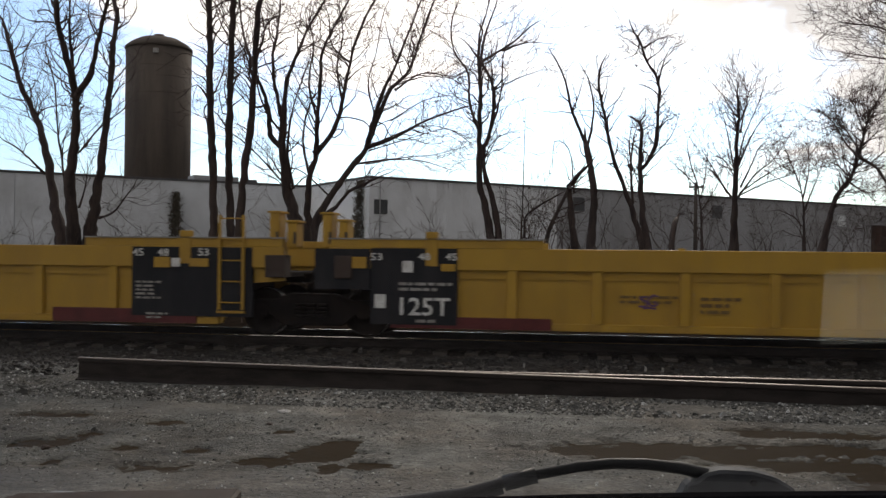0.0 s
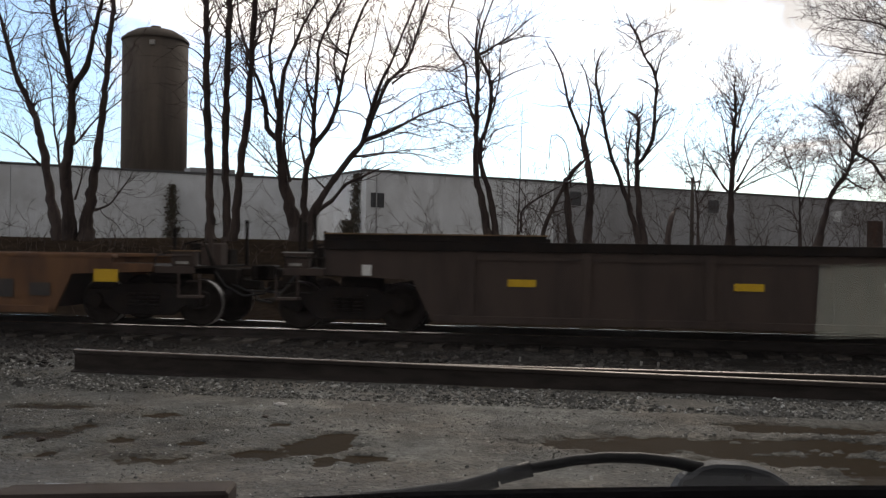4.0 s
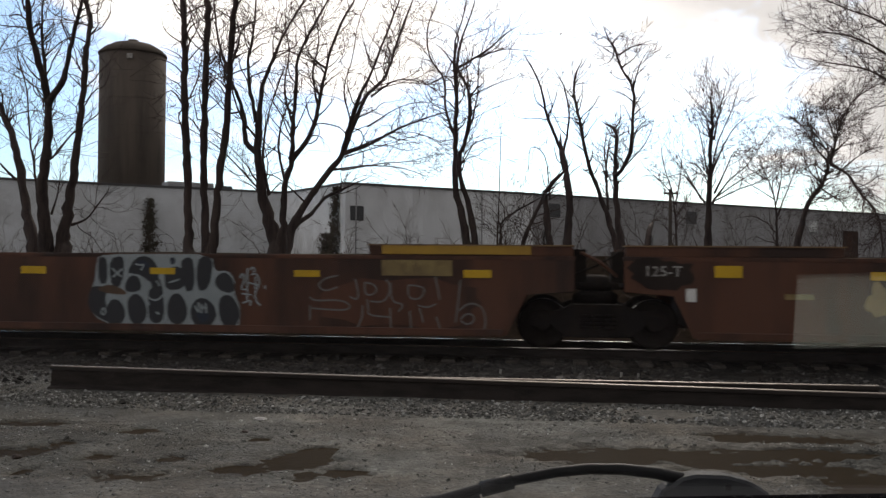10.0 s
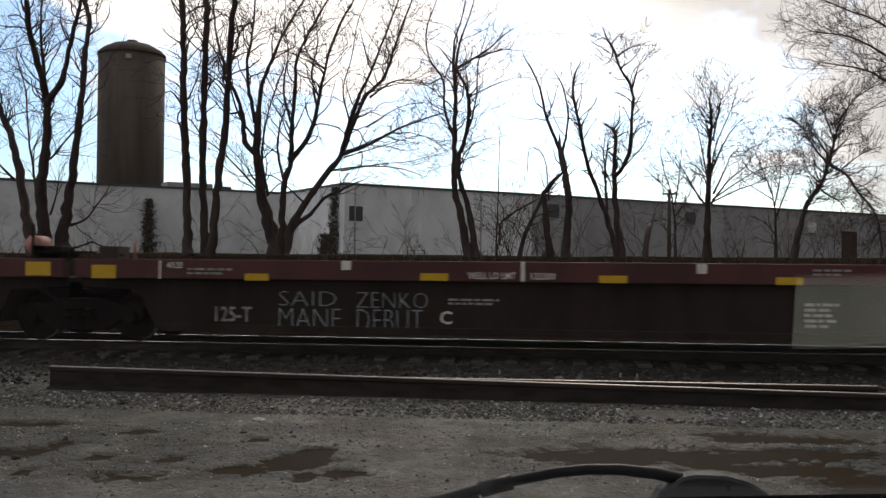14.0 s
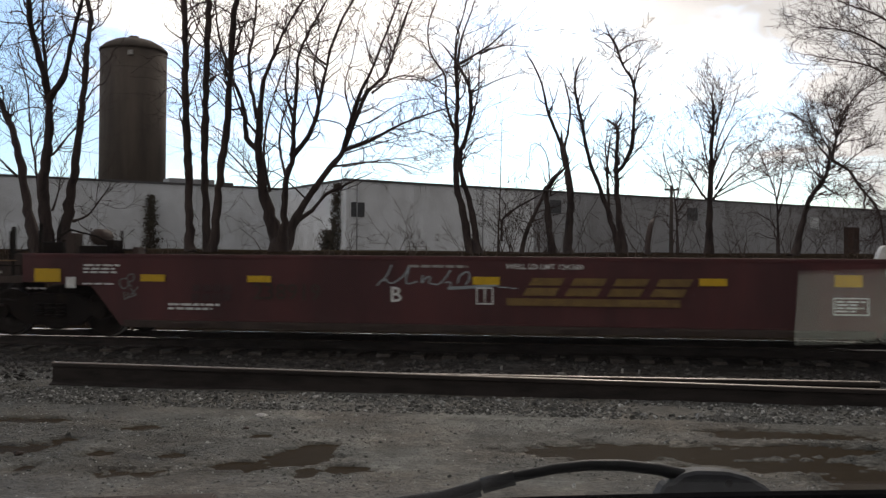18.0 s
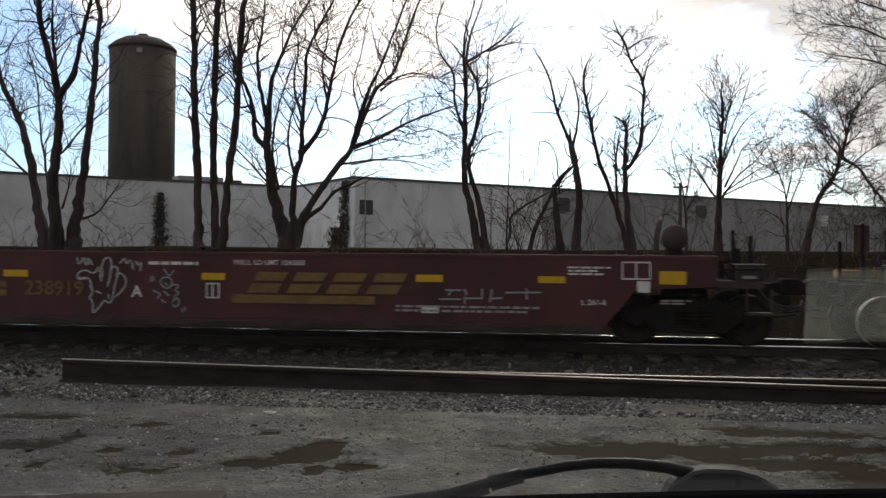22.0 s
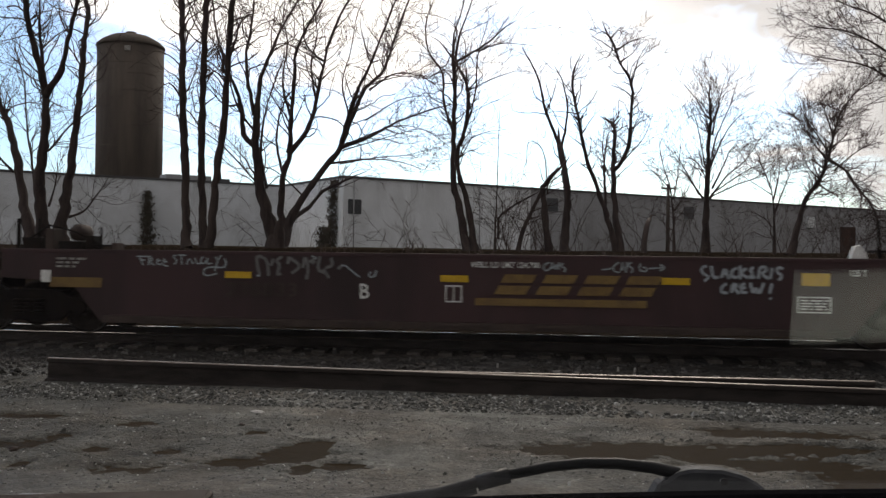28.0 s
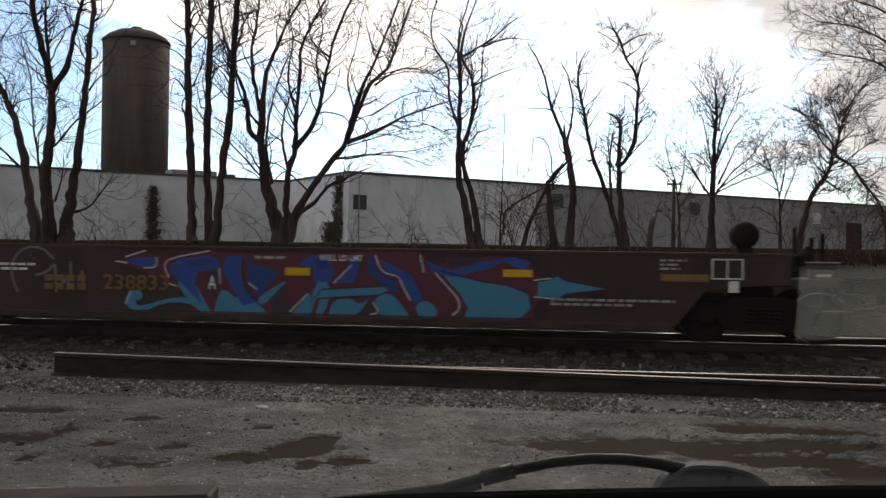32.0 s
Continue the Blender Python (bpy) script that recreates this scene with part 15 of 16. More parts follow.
stroke(CE[1], ((14.39, 0.24), (14.44, 0.44), (14.64, 0.45), (14.83, 0.57), (14.96, 0.43), (14.96, 0.25), (14.77, 0.11), (14.51, 0.13)), 0.034, 'spray_black', 2.4, 1, 1)
stroke(CE[1], ((15.04, 0.23), (15.05, 0.48), (15.27, 0.62), (15.69, 0.54), (15.94, 0.49), (16.00, 0.14), (15.46, 0.11)), 0.034, 'spray_black', 2.4, 1, 1)
shape(CE[1], ((11.35, 1.29), (11.40, 1.37), (11.84, 1.40), (12.28, 1.34), (12.35, 1.27), (12.29, 1.15), (12.08, 1.08), (11.92, 1.04), (11.84, 0.86), (11.97, 0.77), (12.23, 0.96), (12.35, 1.02), (12.54, 1.08), (12.55, 0.49), (12.33, 0.41), (11.85, 0.58), (11.65, 0.65), (11.47, 0.72), (11.55, 0.86), (11.73, 0.86), (11.76, 1.05), (11.50, 1.07), (11.37, 1.16)), 'spray_steel', 2.5, 0)
shape(CE[1], ((12.57, 0.63), (12.62, 1.06), (12.67, 1.29), (12.81, 1.37), (13.00, 1.35), (13.12, 1.16), (13.16, 0.88), (13.24, 0.58), (13.11, 0.43), (12.72, 0.54)), 'spray_steel', 2.5, 0)
shape(CE[1], ((13.20, 0.50), (13.24, 0.83), (13.15, 1.16), (13.21, 1.33), (13.43, 1.39), (13.60, 1.35), (13.67, 1.21), (13.64, 0.88), (13.75, 0.58), (13.63, 0.41), (13.30, 0.46)), 'spray_steel', 2.5, 0)
shape(CE[1], ((13.69, 0.88), (13.69, 1.21), (13.79, 1.34), (14.00, 1.37), (14.13, 1.24), (14.03, 1.06), (14.11, 0.70), (14.19, 0.38), (13.92, 0.32), (13.83, 0.51)), 'spray_steel', 2.5, 0)
shape(CE[1], ((14.15, 0.96), (14.19, 1.12), (14.43, 1.14), (14.99, 1.08), (15.20, 1.12), (15.16, 0.99), (14.95, 0.92), (14.73, 0.97), (14.57, 0.97), (14.67, 0.52), (14.77, 0.45), (14.53, 0.41), (14.43, 0.61), (14.47, 0.94), (14.34, 1.00)), 'spray_steel', 2.5, 0)
shape(CE[1], ((15.20, 1.16), (15.36, 1.22), (15.75, 1.32), (15.77, 0.93), (15.62, 0.86), (15.41, 0.63), (15.29, 0.49), (15.69, 0.46), (15.92, 0.49), (15.97, 0.36), (15.18, 0.30), (15.07, 0.62), (15.16, 0.81), (15.38, 0.86), (15.32, 1.09)), 'spray_steel', 2.5, 0)
stroke(CE[1], ((11.35, 1.29), (11.40, 1.37), (11.84, 1.40), (12.28, 1.34), (12.35, 1.27), (12.29, 1.15), (12.08, 1.08), (11.92, 1.04), (11.84, 0.86), (11.97, 0.77), (12.23, 0.96), (12.35, 1.02), (12.54, 1.08), (12.55, 0.49), (12.33, 0.41), (11.85, 0.58), (11.65, 0.65), (11.47, 0.72), (11.55, 0.86), (11.73, 0.86), (11.76, 1.05), (11.50, 1.07), (11.37, 1.16)), 0.03, 'spray_black', 2.9, 1, 0)
stroke(CE[1], ((12.57, 0.63), (12.62, 1.06), (12.67, 1.29), (12.81, 1.37), (13.00, 1.35), (13.12, 1.16), (13.16, 0.88), (13.24, 0.58), (13.11, 0.43), (12.72, 0.54)), 0.03, 'spray_black', 2.9, 1, 0)
stroke(CE[1], ((13.20, 0.50), (13.24, 0.83), (13.15, 1.16), (13.21, 1.33), (13.43, 1.39), (13.60, 1.35), (13.67, 1.21), (13.64, 0.88), (13.75, 0.58), (13.63, 0.41), (13.30, 0.46)), 0.03, 'spray_black', 2.9, 1, 0)
stroke(CE[1], ((13.69, 0.88), (13.69, 1.21), (13.79, 1.34), (14.00, 1.37), (14.13, 1.24), (14.03, 1.06), (14.11, 0.70), (14.19, 0.38), (13.92, 0.32), (13.83, 0.51)), 0.03, 'spray_black', 2.9, 1, 0)
stroke(CE[1], ((14.15, 0.96), (14.19, 1.12), (14.43, 1.14), (14.99, 1.08), (15.20, 1.12), (15.16, 0.99), (14.95, 0.92), (14.73, 0.97), (14.57, 0.97), (14.67, 0.52), (14.77, 0.45), (14.53, 0.41), (14.43, 0.61), (14.47, 0.94), (14.34, 1.00)), 0.03, 'spray_black', 2.9, 1, 0)
stroke(CE[1], ((15.20, 1.16), (15.36, 1.22), (15.75, 1.32), (15.77, 0.93), (15.62, 0.86), (15.41, 0.63), (15.29, 0.49), (15.69, 0.46), (15.92, 0.49), (15.97, 0.36), (15.18, 0.30), (15.07, 0.62), (15.16, 0.81), (15.38, 0.86), (15.32, 1.09)), 0.03, 'spray_black', 2.9, 1, 0)
shape(CE[1], ((12.71, 1.16), (12.77, 1.30), (12.94, 1.33), (13.08, 1.21), (13.00, 1.11), (12.83, 1.18), (12.77, 1.06)), 'spray_silver', 3, 0)
shape(CE[1], ((14.22, 1.10), (14.37, 1.13), (14.37, 0.93), (14.21, 0.89)), 'spray_silver', 3, 0)
shape(CE[1], ((14.58, 0.97), (14.96, 0.92), (14.81, 0.84), (14.64, 0.88)), 'spray_silver', 3, 0)
shape(CE[1], ((11.64, 1.34), (12.21, 1.32), (12.23, 1.27), (11.69, 1.27)), 'spray_silver', 3, 0)
shape(CE[1], ((11.94, 0.79), (12.21, 0.92), (12.29, 0.91), (12.29, 0.54), (12.02, 0.60)), 'spray_navy', 3.3, 0)
shape(CE[1], ((12.87, 0.59), (12.97, 0.95), (13.03, 0.59)), 'spray_navy', 3.3, 0)
shape(CE[1], ((12.70, 1.04), (12.74, 1.18), (12.79, 1.21), (12.75, 0.99)), 'spray_navy', 3.3, 0)
shape(CE[1], ((13.29, 1.11), (13.35, 1.20), (13.39, 1.16), (13.31, 0.96)), 'spray_navy', 3.3, 0)
shape(CE[1], ((13.61, 0.65), (13.66, 1.00), (13.72, 0.62)), 'spray_navy', 3.3, 0)
shape(CE[1], ((12.80, 0.38), (13.06, 0.39), (12.95, 0.27), (12.84, 0.29)), 'spray_navy', 3.3, 0)
shape(CE[1], ((13.41, 0.39), (13.70, 0.40), (13.59, 0.30), (13.47, 0.32)), 'spray_navy', 3.3, 0)
shape(CE[1], ((15.27, 0.51), (15.42, 0.72), (15.64, 0.89), (15.73, 0.86), (15.51, 0.63)), 'spray_navy', 3.3, 0)
shape(CE[1], ((14.11, 0.84), (14.26, 0.89), (14.25, 0.47), (14.15, 0.61)), 'spray_navy', 3.3, 0)
shape(CE[1], ((15.28, 0.33), (15.57, 0.33), (15.59, 0.22), (15.30, 0.20)), 'spray_navy', 3.3, 0)
shape(CE[1], ((14.92, 0.90), (15.16, 0.95), (15.12, 0.71), (14.96, 0.62)), 'spray_navy', 3.3, 0)
shape(CE[1], ((11.55, 0.31), (11.77, 0.33), (11.70, 0.25)), 'spray_navy', 3.3, 0)
stroke(CE[1], ((11.85, 0.58), (11.87, 0.44)), 0.05, 'spray_black', 3.7, 0, 0)
stroke(CE[1], ((12.76, 0.57), (13.06, 0.58)), 0.05, 'spray_black', 3.7, 0, 0)
stroke(CE[1], ((13.39, 0.58), (13.77, 0.58), (13.79, 0.42)), 0.05, 'spray_black', 3.7, 0, 0)
stroke(CE[1], ((13.79, 0.89), (13.85, 0.46), (14.11, 0.33)), 0.05, 'spray_black', 3.7, 0, 0)
stroke(CE[1], ((15.32, 0.49), (15.70, 0.49), (15.70, 0.35)), 0.05, 'spray_black', 3.7, 0, 0)
stroke(CE[1], ((12.74, 0.40), (13.11, 0.40)), 0.05, 'spray_black', 3.7, 0, 0)
stroke(CE[1], ((13.41, 0.40), (13.81, 0.41)), 0.05, 'spray_black', 3.7, 0, 0)
stroke(CE[1], ((14.64, 0.57), (14.83, 0.43)), 0.05, 'spray_black', 3.7, 0, 0)
stroke(CE[1], ((11.51, 0.92), (11.31, 0.97), (11.21, 1.12), (11.20, 1.32), (11.30, 1.40)), 0.036, 'spray_chalk', 4.1, 0, 1)
stroke(CE[1], ((11.67, 1.42), (12.23, 1.44), (12.38, 1.37), (12.42, 1.23), (12.26, 1.06), (12.54, 1.14)), 0.036, 'spray_chalk', 4.1, 0, 1)
stroke(CE[1], ((11.12, 0.17), (11.16, 0.40), (11.35, 0.59), (11.45, 0.71)), 0.036, 'spray_chalk', 4.1, 0, 1)
stroke(CE[1], ((12.55, 0.61), (12.54, 1.16), (12.60, 1.33), (12.73, 1.43), (13.00, 1.43), (13.10, 1.35)), 0.036, 'spray_chalk', 4.1, 0, 1)
stroke(CE[1], ((13.15, 1.37), (13.31, 1.43), (13.58, 1.42), (13.69, 1.30), (13.64, 0.98)), 0.036, 'spray_chalk', 4.1, 0, 1)
stroke(CE[1], ((13.69, 1.31), (13.84, 1.40), (14.03, 1.38), (14.13, 1.24), (14.03, 1.03), (14.08, 0.70), (14.18, 0.40), (14.06, 0.35)), 0.036, 'spray_chalk', 4.1, 0, 1)
stroke(CE[1], ((15.18, 1.18), (15.16, 0.99), (14.97, 0.92), (14.57, 0.99)), 0.036, 'spray_chalk', 4.1, 0, 1)
stroke(CE[1], ((15.27, 0.51), (15.50, 0.77), (15.75, 0.91)), 0.036, 'spray_chalk', 4.1, 0, 1)
stroke(CE[1], ((15.41, 0.49), (15.74, 0.72), (15.77, 0.83)), 0.036, 'spray_chalk', 4.1, 0, 1)
stroke(CE[1], ((15.92, 0.63), (16.03, 0.43), (16.03, 0.16)), 0.036, 'spray_chalk', 4.1, 0, 1)
stroke(CE[1], ((14.71, 0.80), (14.95, 0.79), (14.88, 0.64), (14.77, 0.67), (14.71, 0.80)), 0.036, 'spray_chalk', 4.1, 0, 1)
stroke(CE[1], ((14.13, 0.72), (14.26, 0.78), (14.17, 0.61), (14.13, 0.72)), 0.036, 'spray_chalk', 4.1, 0, 1)
stroke(CE[1], ((12.02, 0.60), (12.14, 0.73), (12.12, 0.58), (12.02, 0.60)), 0.036, 'spray_chalk', 4.1, 0, 1)
stroke(CE[1], ((12.87, 0.59), (12.95, 0.88)), 0.036, 'spray_chalk', 4.1, 0, 1)
stroke(CE[1], ((13.58, 0.62), (13.64, 0.93), (13.64, 0.62)), 0.036, 'spray_chalk', 4.1, 0, 1)
stroke(CE[1], ((11.85, 0.27), (12.09, 0.30), (12.26, 0.18)), 0.036, 'spray_chalk', 4.1, 0, 1)
stroke(CE[1], ((14.29, 0.33), (14.32, 0.19), (14.21, 0.12)), 0.036, 'spray_chalk', 4.1, 0, 1)
stroke(CE[1], ((14.96, 0.45), (14.98, 0.27), (14.89, 0.15)), 0.036, 'spray_chalk', 4.1, 0, 1)
stroke(CE[1], ((13.15, 1.09), (13.20, 0.88)), 0.036, 'spray_chalk', 4.1, 0, 1)
stroke(CE[1], ((16.06, 0.84), (16.17, 0.82), (16.16, 0.71), (16.03, 0.67)), 0.02, 'spray_silver', 3.2, 0, 1)
stroke(CE[1], ((16.06, 1.00), (16.10, 1.02)), 0.02, 'spray_silver', 3.2, 0, 1)
stroke(CG[3], ((4.68, 1.23), (4.73, 1.13), (4.81, 1.27), (4.87, 1.13)), 0.026, 'spray_silver', 2.6, 0, 1)
stroke(CG[3], ((4.89, 1.15), (4.93, 1.29), (5.02, 1.13)), 0.026, 'spray_silver', 2.6, 0, 1)
stroke(CG[3], ((5.08, 1.15), (5.10, 1.27), (5.16, 1.15), (5.20, 1.27)), 0.026, 'spray_silver', 2.6, 0, 1)
stroke(CG[3], ((5.26, 1.13), (5.32, 1.27), (5.41, 1.17)), 0.026, 'spray_silver', 2.6, 0, 1)
stroke(CG[3], ((5.46, 1.29), (5.45, 1.14), (5.57, 1.23), (5.51, 1.31)), 0.026, 'spray_silver', 2.6, 0, 1)
stroke(CG[3], ((5.61, 1.14), (5.65, 1.29)), 0.026, 'spray_silver', 2.6, 0, 1)
stroke(CG[3], ((5.27, 0.92), (5.50, 1.08), (5.65, 1.18)), 0.026, 'spray_silver', 2.6, 0, 1)
stroke(CG[3], ((4.82, 1.04), (5.04, 1.11), (5.26, 1.08), (5.45, 0.96), (5.69, 0.78)), 0.026, 'spray_silver', 2.6, 0, 1)
stroke(CG[3], ((4.62, 1.19), (4.71, 1.27)), 0.026, 'spray_silver', 2.6, 0, 1)
stroke(CI[2], ((9.00, 1.26), (9.11, 1.28), (9.03, 1.18), (9.13, 1.13)), 0.024, 'spray_lilac', 2.6, 0, 1)
stroke(CI[2], ((9.16, 1.26), (9.20, 1.09), (9.28, 1.24), (9.32, 1.09)), 0.024, 'spray_lilac', 2.6, 0, 1)
stroke(CI[2], ((9.35, 1.26), (9.37, 1.11), (9.46, 1.13)), 0.024, 'spray_lilac', 2.6, 0, 1)
stroke(CI[2], ((9.41, 1.19), (9.46, 1.20)), 0.024, 'spray_lilac', 2.6, 0, 1)
stroke(CI[2], ((9.52, 1.26), (9.50, 1.12), (9.61, 1.17), (9.54, 1.23), (9.63, 1.10)), 0.024, 'spray_lilac', 2.6, 0, 1)
stroke(CI[2], ((9.67, 1.25), (9.65, 1.12), (9.74, 1.12), (9.76, 1.25), (9.68, 1.27)), 0.024, 'spray_lilac', 2.6, 0, 1)
stroke(CI[2], ((9.81, 1.25), (9.85, 1.10), (9.91, 1.23)), 0.024, 'spray_lilac', 2.6, 0, 1)
stroke(CI[2], ((10.00, 1.23), (10.13, 1.25)), 0.024, 'spray_lilac', 2.6, 0, 1)
stroke(CI[2], ((10.15, 1.22), (10.17, 1.09)), 0.024, 'spray_lilac', 2.6, 0, 1)
stroke(CI[2], ((10.22, 1.24), (10.20, 1.07), (10.33, 1.09)), 0.024, 'spray_lilac', 2.6, 0, 1)
stroke(CI[2], ((10.40, 1.20), (10.49, 1.26), (10.53, 1.19), (10.42, 1.07), (10.54, 1.08)), 0.024, 'spray_lilac', 2.6, 0, 1)
stroke(CI[2], ((10.60, 1.24), (10.59, 1.08)), 0.024, 'spray_lilac', 2.6, 0, 1)
stroke(CI[2], ((10.68, 1.24), (10.79, 1.26), (10.68, 1.15), (10.79, 1.10), (10.88, 1.12)), 0.024, 'spray_lilac', 2.6, 0, 1)
stroke(CI[2], ((11.36, 1.25), (11.37, 1.01), (11.44, 1.18), (11.50, 1.03)), 0.028, 'spray_silver', 2.6, 0, 1)
stroke(CI[2], ((11.55, 1.25), (11.55, 1.05), (11.62, 1.15)), 0.028, 'spray_silver', 2.6, 0, 1)
stroke(CI[2], ((11.65, 1.27), (11.69, 1.04), (11.76, 1.22)), 0.028, 'spray_silver', 2.6, 0, 1)
stroke(CI[2], ((11.69, 1.13), (11.80, 1.15)), 0.028, 'spray_silver', 2.6, 0, 1)
stroke(CI[2], ((11.85, 1.22), (11.84, 1.06)), 0.028, 'spray_silver', 2.6, 0, 1)
stroke(CI[2], ((11.91, 1.22), (12.00, 1.02), (12.08, 1.21)), 0.028, 'spray_silver', 2.6, 0, 1)
stroke(CI[2], ((12.12, 1.22), (12.16, 0.95), (12.23, 1.19), (12.26, 1.03)), 0.028, 'spray_silver', 2.6, 0, 1)
stroke(CI[2], ((12.33, 1.23), (12.30, 1.03), (12.39, 0.96), (12.57, 0.96)), 0.028, 'spray_silver', 2.6, 0, 1)
stroke(CI[2], ((12.51, 1.23), (12.50, 1.01)), 0.028, 'spray_silver', 2.6, 0, 1)
stroke(CI[2], ((12.62, 1.21), (12.60, 0.91), (12.71, 0.94)), 0.028, 'spray_silver', 2.6, 0, 1)
stroke(CI[2], ((12.63, 1.20), (12.74, 1.16), (12.64, 1.07)), 0.028, 'spray_silver', 2.6, 0, 1)
stroke(CI[2], ((12.81, 1.20), (12.80, 0.96), (13.03, 0.97)), 0.028, 'spray_silver', 2.6, 0, 1)
stroke(CI[2], ((12.80, 1.07), (12.88, 1.09)), 0.028, 'spray_silver', 2.6, 0, 1)
stroke(CI[2], ((12.97, 1.22), (13.09, 1.22), (13.04, 1.06)), 0.028, 'spray_silver', 2.6, 0, 1)
stroke(CI[2], ((13.09, 1.18), (13.18, 1.08), (13.11, 1.02)), 0.028, 'spray_silver', 2.6, 0, 1)
stroke(CI[2], ((13.20, 1.18), (13.20, 0.84), (13.39, 0.86), (13.36, 1.02), (13.22, 1.04), (13.36, 1.11), (13.32, 1.19), (13.20, 1.18)), 0.028, 'spray_silver', 2.6, 0, 1)
stroke(CI[2], ((11.26, 0.81), (11.19, 0.83), (11.23, 0.72), (11.30, 0.76)), 0.026, 'spray_white', 2.7, 0, 1)
stroke(CI[2], ((11.34, 0.85), (11.35, 0.74), (11.43, 0.80), (11.35, 0.81)), 0.026, 'spray_white', 2.7, 0, 1)
stroke(CI[2], ((11.46, 0.85), (11.44, 0.72), (11.52, 0.76)), 0.026, 'spray_white', 2.7, 0, 1)
stroke(CI[2], ((11.62, 0.82), (11.57, 0.76), (11.66, 0.71)), 0.026, 'spray_white', 2.7, 0, 1)
stroke(CI[2], ((13.06, 0.93), (13.04, 0.82), (13.15, 0.84), (13.10, 0.91)), 0.026, 'spray_white', 2.7, 0, 1)
stroke(CI[2], ((11.25, 0.68), (11.27, 0.55)), 0.026, 'spray_white', 2.7, 0, 1)
stroke(CI[2], ((11.32, 0.67), (11.30, 0.59)), 0.026, 'spray_white', 2.7, 0, 1)

# ---- the parked car that the camera sits in: dash, hood, wiper, windshield ----
AHEAD = pose(0, 0, 0, 0, 0, 7.2)


car_body = thing("parked_car", "parked car's black dash and grey hood below the windshield", "car", at=Matrix.Translation((0, 0, 0)) @ AHEAD)
hood_bm = bmesh.new()
cols, rows_ = 24, 10
hv = [[hood_bm.verts.new(((i / cols - 0.5) * 1.56, 0.93 + 0.95 * j / rows_, 0.875 - 0.35 * (i / cols - 0.5) ** 2 + 0.012 * math.sin(j / rows_ * 3.0) - 0.14 * (j / rows_) ** 2)) for i in range(cols + 1)] for j in range(rows_ + 1)]
for j in range(rows_):
    for i in range(cols):
        f_ = hood_bm.faces.new((hv[j][i], hv[j][i + 1], hv[j + 1][i + 1], hv[j + 1][i]))
        f_.smooth = True
ext_ = bmesh.ops.extrude_face_region(hood_bm, geom=hood_bm.faces[:])
bmesh.ops.translate(hood_bm, verts=[v for v in ext_["geom"] if isinstance(v, bmesh.types.BMVert)], vec=(0, 0, -0.03))
part("hood", hood_bm, M["hood"], car_body)
part("bumper", box(-0.8, 0.8, 1.86, 2.0, 0.42, 0.74, 0.05), M["hood"], car_body)
for s_ in (-1, 1):
    part("fender", box(s_ * 0.77, s_ * 0.86, 0.9, 1.95, 0.35, 0.80, 0.03), M["hood"], car_body)
    w_ = part("wheel", lathe([(0.05, -0.1), (0.20, -0.1), (0.24, -0.08), (0.31, -0.1), (0.32, -0.04), (0.32, 0.04), (0.31, 0.1), (0.2, 0.1)], 28), M["rubber"], car_body, m=pose(s_ * 0.74, 1.25, 0.32, 0, 0, 90))
for s_ in (-1, 1):
    part("door", box(s_ * 0.80, s_ * 0.86, -1.3, 0.89, 0.30, 0.92, 0.03), M["hood"], car_body)
    part("wheel", lathe([(0.05, -0.1), (0.20, -0.1), (0.24, -0.08), (0.31, -0.1), (0.32, -0.04), (0.32, 0.04), (0.31, 0.1), (0.2, 0.1)], 28), M["rubber"], car_body, m=pose(s_ * 0.74, -1.45, 0.32, 0, 0, 90))
    part("rear_fender", box(s_ * 0.77, s_ * 0.86, -2.1, -1.31, 0.35, 0.92, 0.03), M["hood"], car_body)
part("floor_pan", box(-0.79, 0.79, -2.0, 0.88, 0.24, 0.29), M["dash"], car_body)
part("tail", box(-0.76, 0.76, -2.16, -2.05, 0.35, 0.92, 0.03), M["hood"], car_body)
part("firewall", box(-0.76, 0.76, 0.81, 0.86, 0.291, 0.855), M["dash"], car_body)
# dash: a black shelf with a low ridge along the glass
part("dash", slab([(-0.80, 1.06), (0.80, 1.075), (0.80, 0.80), (-0.80, 0.80)], 0.36, 0.775, 0.012), M["dash_top"], car_body)
part("dash_ridge", slab([(-0.80, 1.05), (-0.20, 1.072), (-0.04, 1.083), (0.10, 1.089), (0.25, 1.0935), (0.45, 1.0975), (0.80, 1.100), (0.80, 0.80), (-0.80, 0.80)], 0.777, 0.800, 0.004), M["dash"], car_body)
part("cowl", slab([(-0.80, 0.96), (0.80, 0.98), (0.80, 0.86), (-0.80, 0.86)], 0.905, 0.925, 0.004), M["dash"], car_body)

m_glass = bpy.data.materials.new("clear_windshield_glass")
m_glass.use_nodes = True
gn, gl = m_glass.node_tree.nodes, m_glass.node_tree.links
gb = gn.new("ShaderNodeBsdfGlass")
gb.inputs["Color"].default_value, gb.inputs["Roughness"].default_value, gb.inputs["IOR"].default_value = (0.97, 0.985, 0.98, 1), 0.0, 1.48
gl.new(gb.outputs["BSDF"], gn["Material Output"].inputs["Surface"])
RAKE = 38.0
pane = part("windshield", box(-0.78, 0.78, -0.09, 0.80, 0.0, 0.005), m_glass, car_body, "clear raked windshield", pose(0, 0.90, EYE[2] - 0.2256, 180 - RAKE, 0, 0))
pane.visible_shadow = False

# sheet of paper lying on the dash, mirrored in the glass
sheet = box(0.0, 0.21, 0.0, 0.066, 0.0, 0.002)
solid("paper_sheet", sheet, M["paper"], "pale green-grey sheet of paper lying on the black dash", "paper", at=AHEAD @ pose(0.326, 0.668, 1.0735, 0, 0, -2))

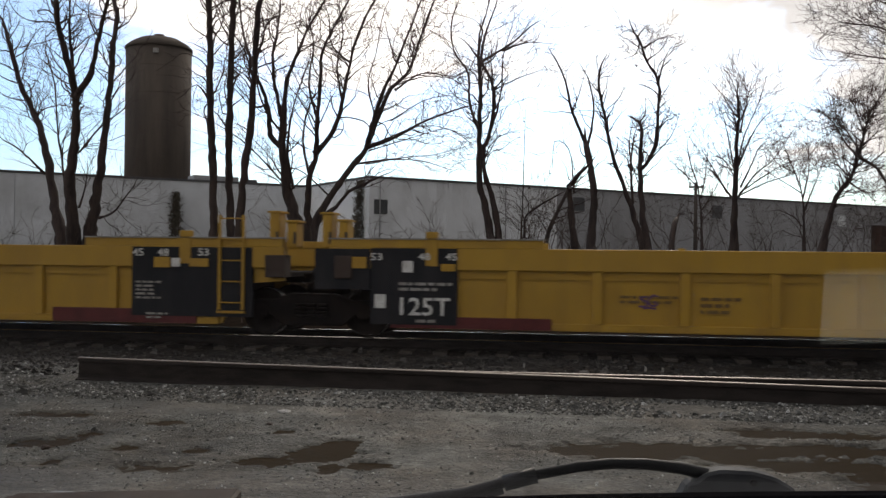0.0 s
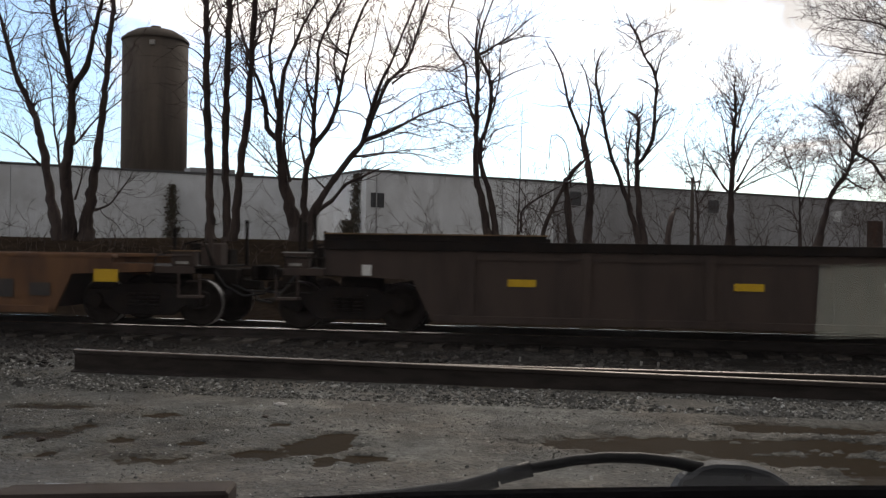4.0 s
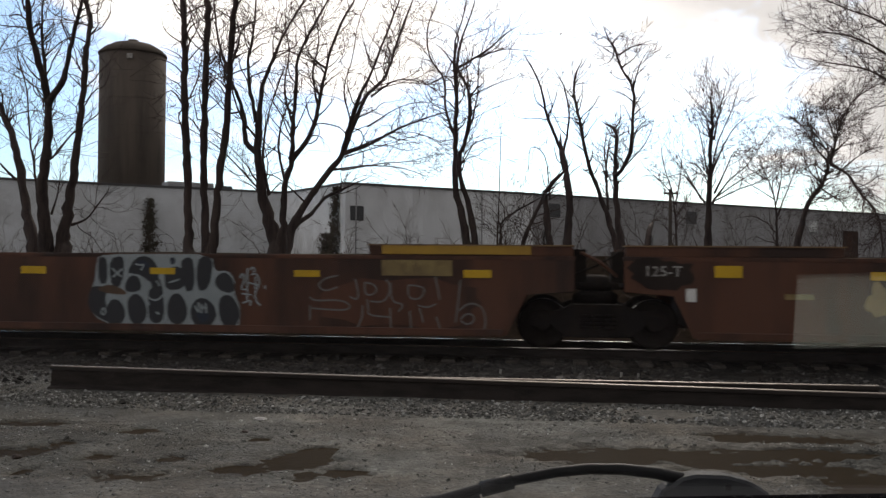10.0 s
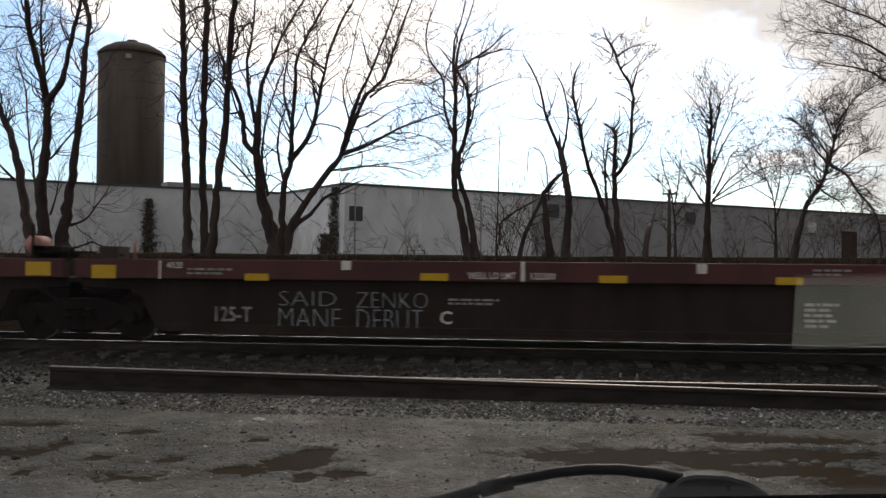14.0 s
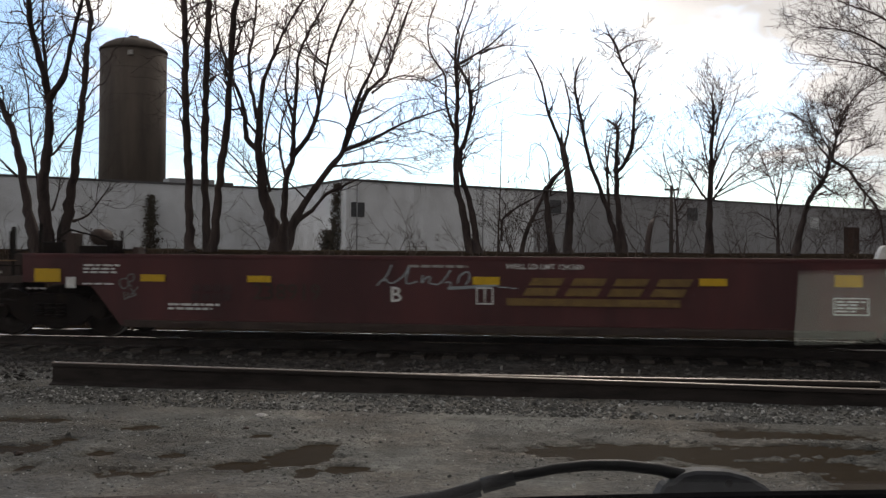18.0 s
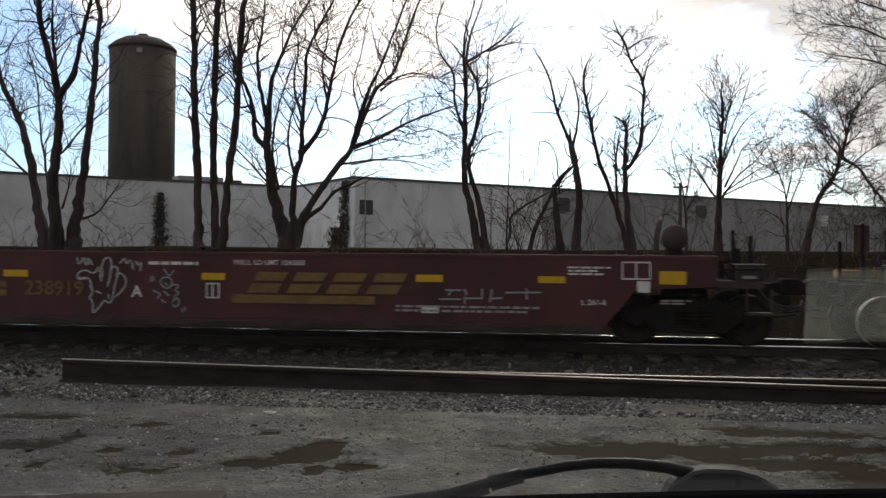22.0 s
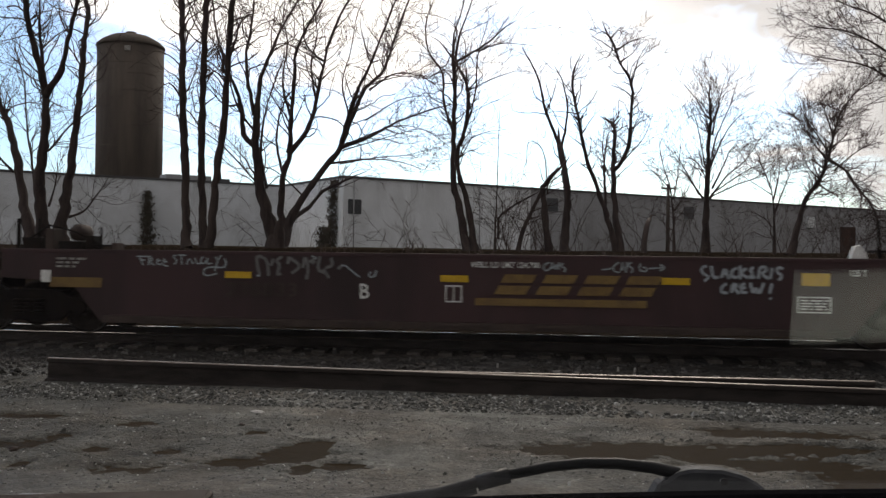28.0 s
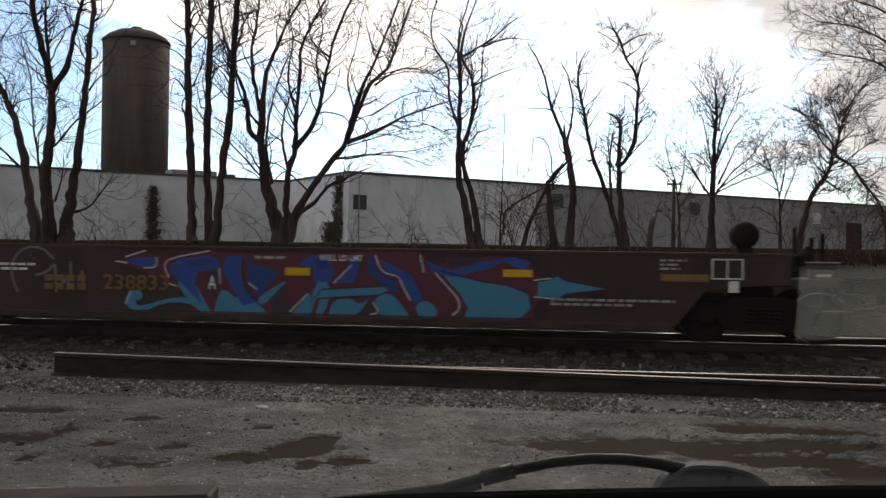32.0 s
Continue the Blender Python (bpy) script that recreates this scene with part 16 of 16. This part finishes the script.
# a dark reflection in the windshield, built as a solid slab on the dash
binder = thing("binder", "dark brown slab standing in for a reflection in the glass", "binder", at=AHEAD @ pose(-0.218, 0.62, 1.064, 0, 0, 2))
part("cover", slab([(-0.075, 0.0), (0.075, 0.0), (0.075, 0.070), (-0.075, 0.066)], -0.03, 0.0, 0.002), M["reflection_slab"], binder)
part("label", box(-0.005, 0.068, -0.0315, -0.0302, 0.02, 0.060), M["soot_brown"], binder)
part("spine", box(-0.080, -0.0755, -0.03, 0.0, 0.0, 0.064, 0.001), M["reflection_slab"], binder)

# wiper resting low on the glass, with its pivot cap
wiper = thing("wiper", "black wiper arm with grey pivot cap low on the glass", "wiper", at=AHEAD @ Matrix.Translation((0, 0.94, EYE[2])))
K_ = 0.94 / 0.78


def wp(x, z, y=0.0):
    return Vector((x * K_, y, z * K_))


arm = [(-0.075, -0.2065), (-0.045, -0.2030), (0.008, -0.1950), (0.041, -0.1855), (0.069, -0.1785), (0.103, -0.1715), (0.131, -0.1685), (0.159, -0.1685), (0.188, -0.1715), (0.210, -0.1765)]
me_ = tubes([[(wp(x, z), 0.0066 - 0.0012 * math.sin(i / 9 * 3.1)) for i, (x, z) in enumerate(arm)]], 10)
me_.materials.append(M["wiper"])
part("arm", me_, None, wiper)
me_ = tubes([[(wp(-0.25, -0.2290, 0.004), 0.0050), (wp(-0.12, -0.2160, 0.004), 0.0060), (wp(-0.045, -0.2072, 0.004), 0.0085), (wp(0.010, -0.1985, 0.004), 0.0085), (wp(0.040, -0.1900, 0.004), 0.0075)]], 8)
me_.materials.append(M["rubber"])
part("blade", me_, None, wiper)
part("sleeve", rod(wp(0.041, -0.1862), wp(0.068, -0.1790), 0.0082, 10), M["wiper"], wiper)
cap = [(0.182, -0.200), (0.192, -0.1815), (0.199, -0.1800), (0.207, -0.1735), (0.219, -0.1708), (0.245, -0.1716), (0.264, -0.1765), (0.276, -0.1830), (0.286, -0.192), (0.288, -0.204)]
part("pivot_cap", slab([(x * K_, z * K_) for x, z in cap], -0.012, 0.012, 0.003), M["wiper_cap"], wiper)
part("bolt", rod(wp(0.2445, -0.1800, -0.016), wp(0.2445, -0.1800, -0.0125), 0.0035, 10), M["rubber"], wiper)
part("clip", slab([(0.213 * K_, -0.1975 * K_), (0.213 * K_, -0.1895 * K_), (0.256 * K_, -0.1895 * K_), (0.257 * K_, -0.1975 * K_)], -0.018, -0.0125, 0.001), M["wiper_cap"], wiper)

# ---- what moves: each unit of the train, and its turning wheels ----


def motions():
    times = [0, 2, 4, 6, 8, 10, 12, 14, 16, 18, 20, 22, 24, 26, 28, 30, 32]
    for u, s0 in UNITS:
        walk(u, [(t, pose(s0 - gone(t), TRACK_Y, 0)) for t in times])
    for w, x, unit, at in WHEELSETS:
        s = unit["s0"] + at
        near = [k for k in range(961) if -12.5 < s - gone(k / 30) < 10.5]
        a, b = (near[0], near[-1]) if near else (0, 1)
        keys = sorted({0, *range(a, b + 1), 960})
        walk(w, [(k / 30, pose(x, 0, WHEEL_R, 0, -math.degrees((gone(min(max(k, a), b) / 30) - gone(a / 30)) / WHEEL_R), 0)) for k in keys])


motions()
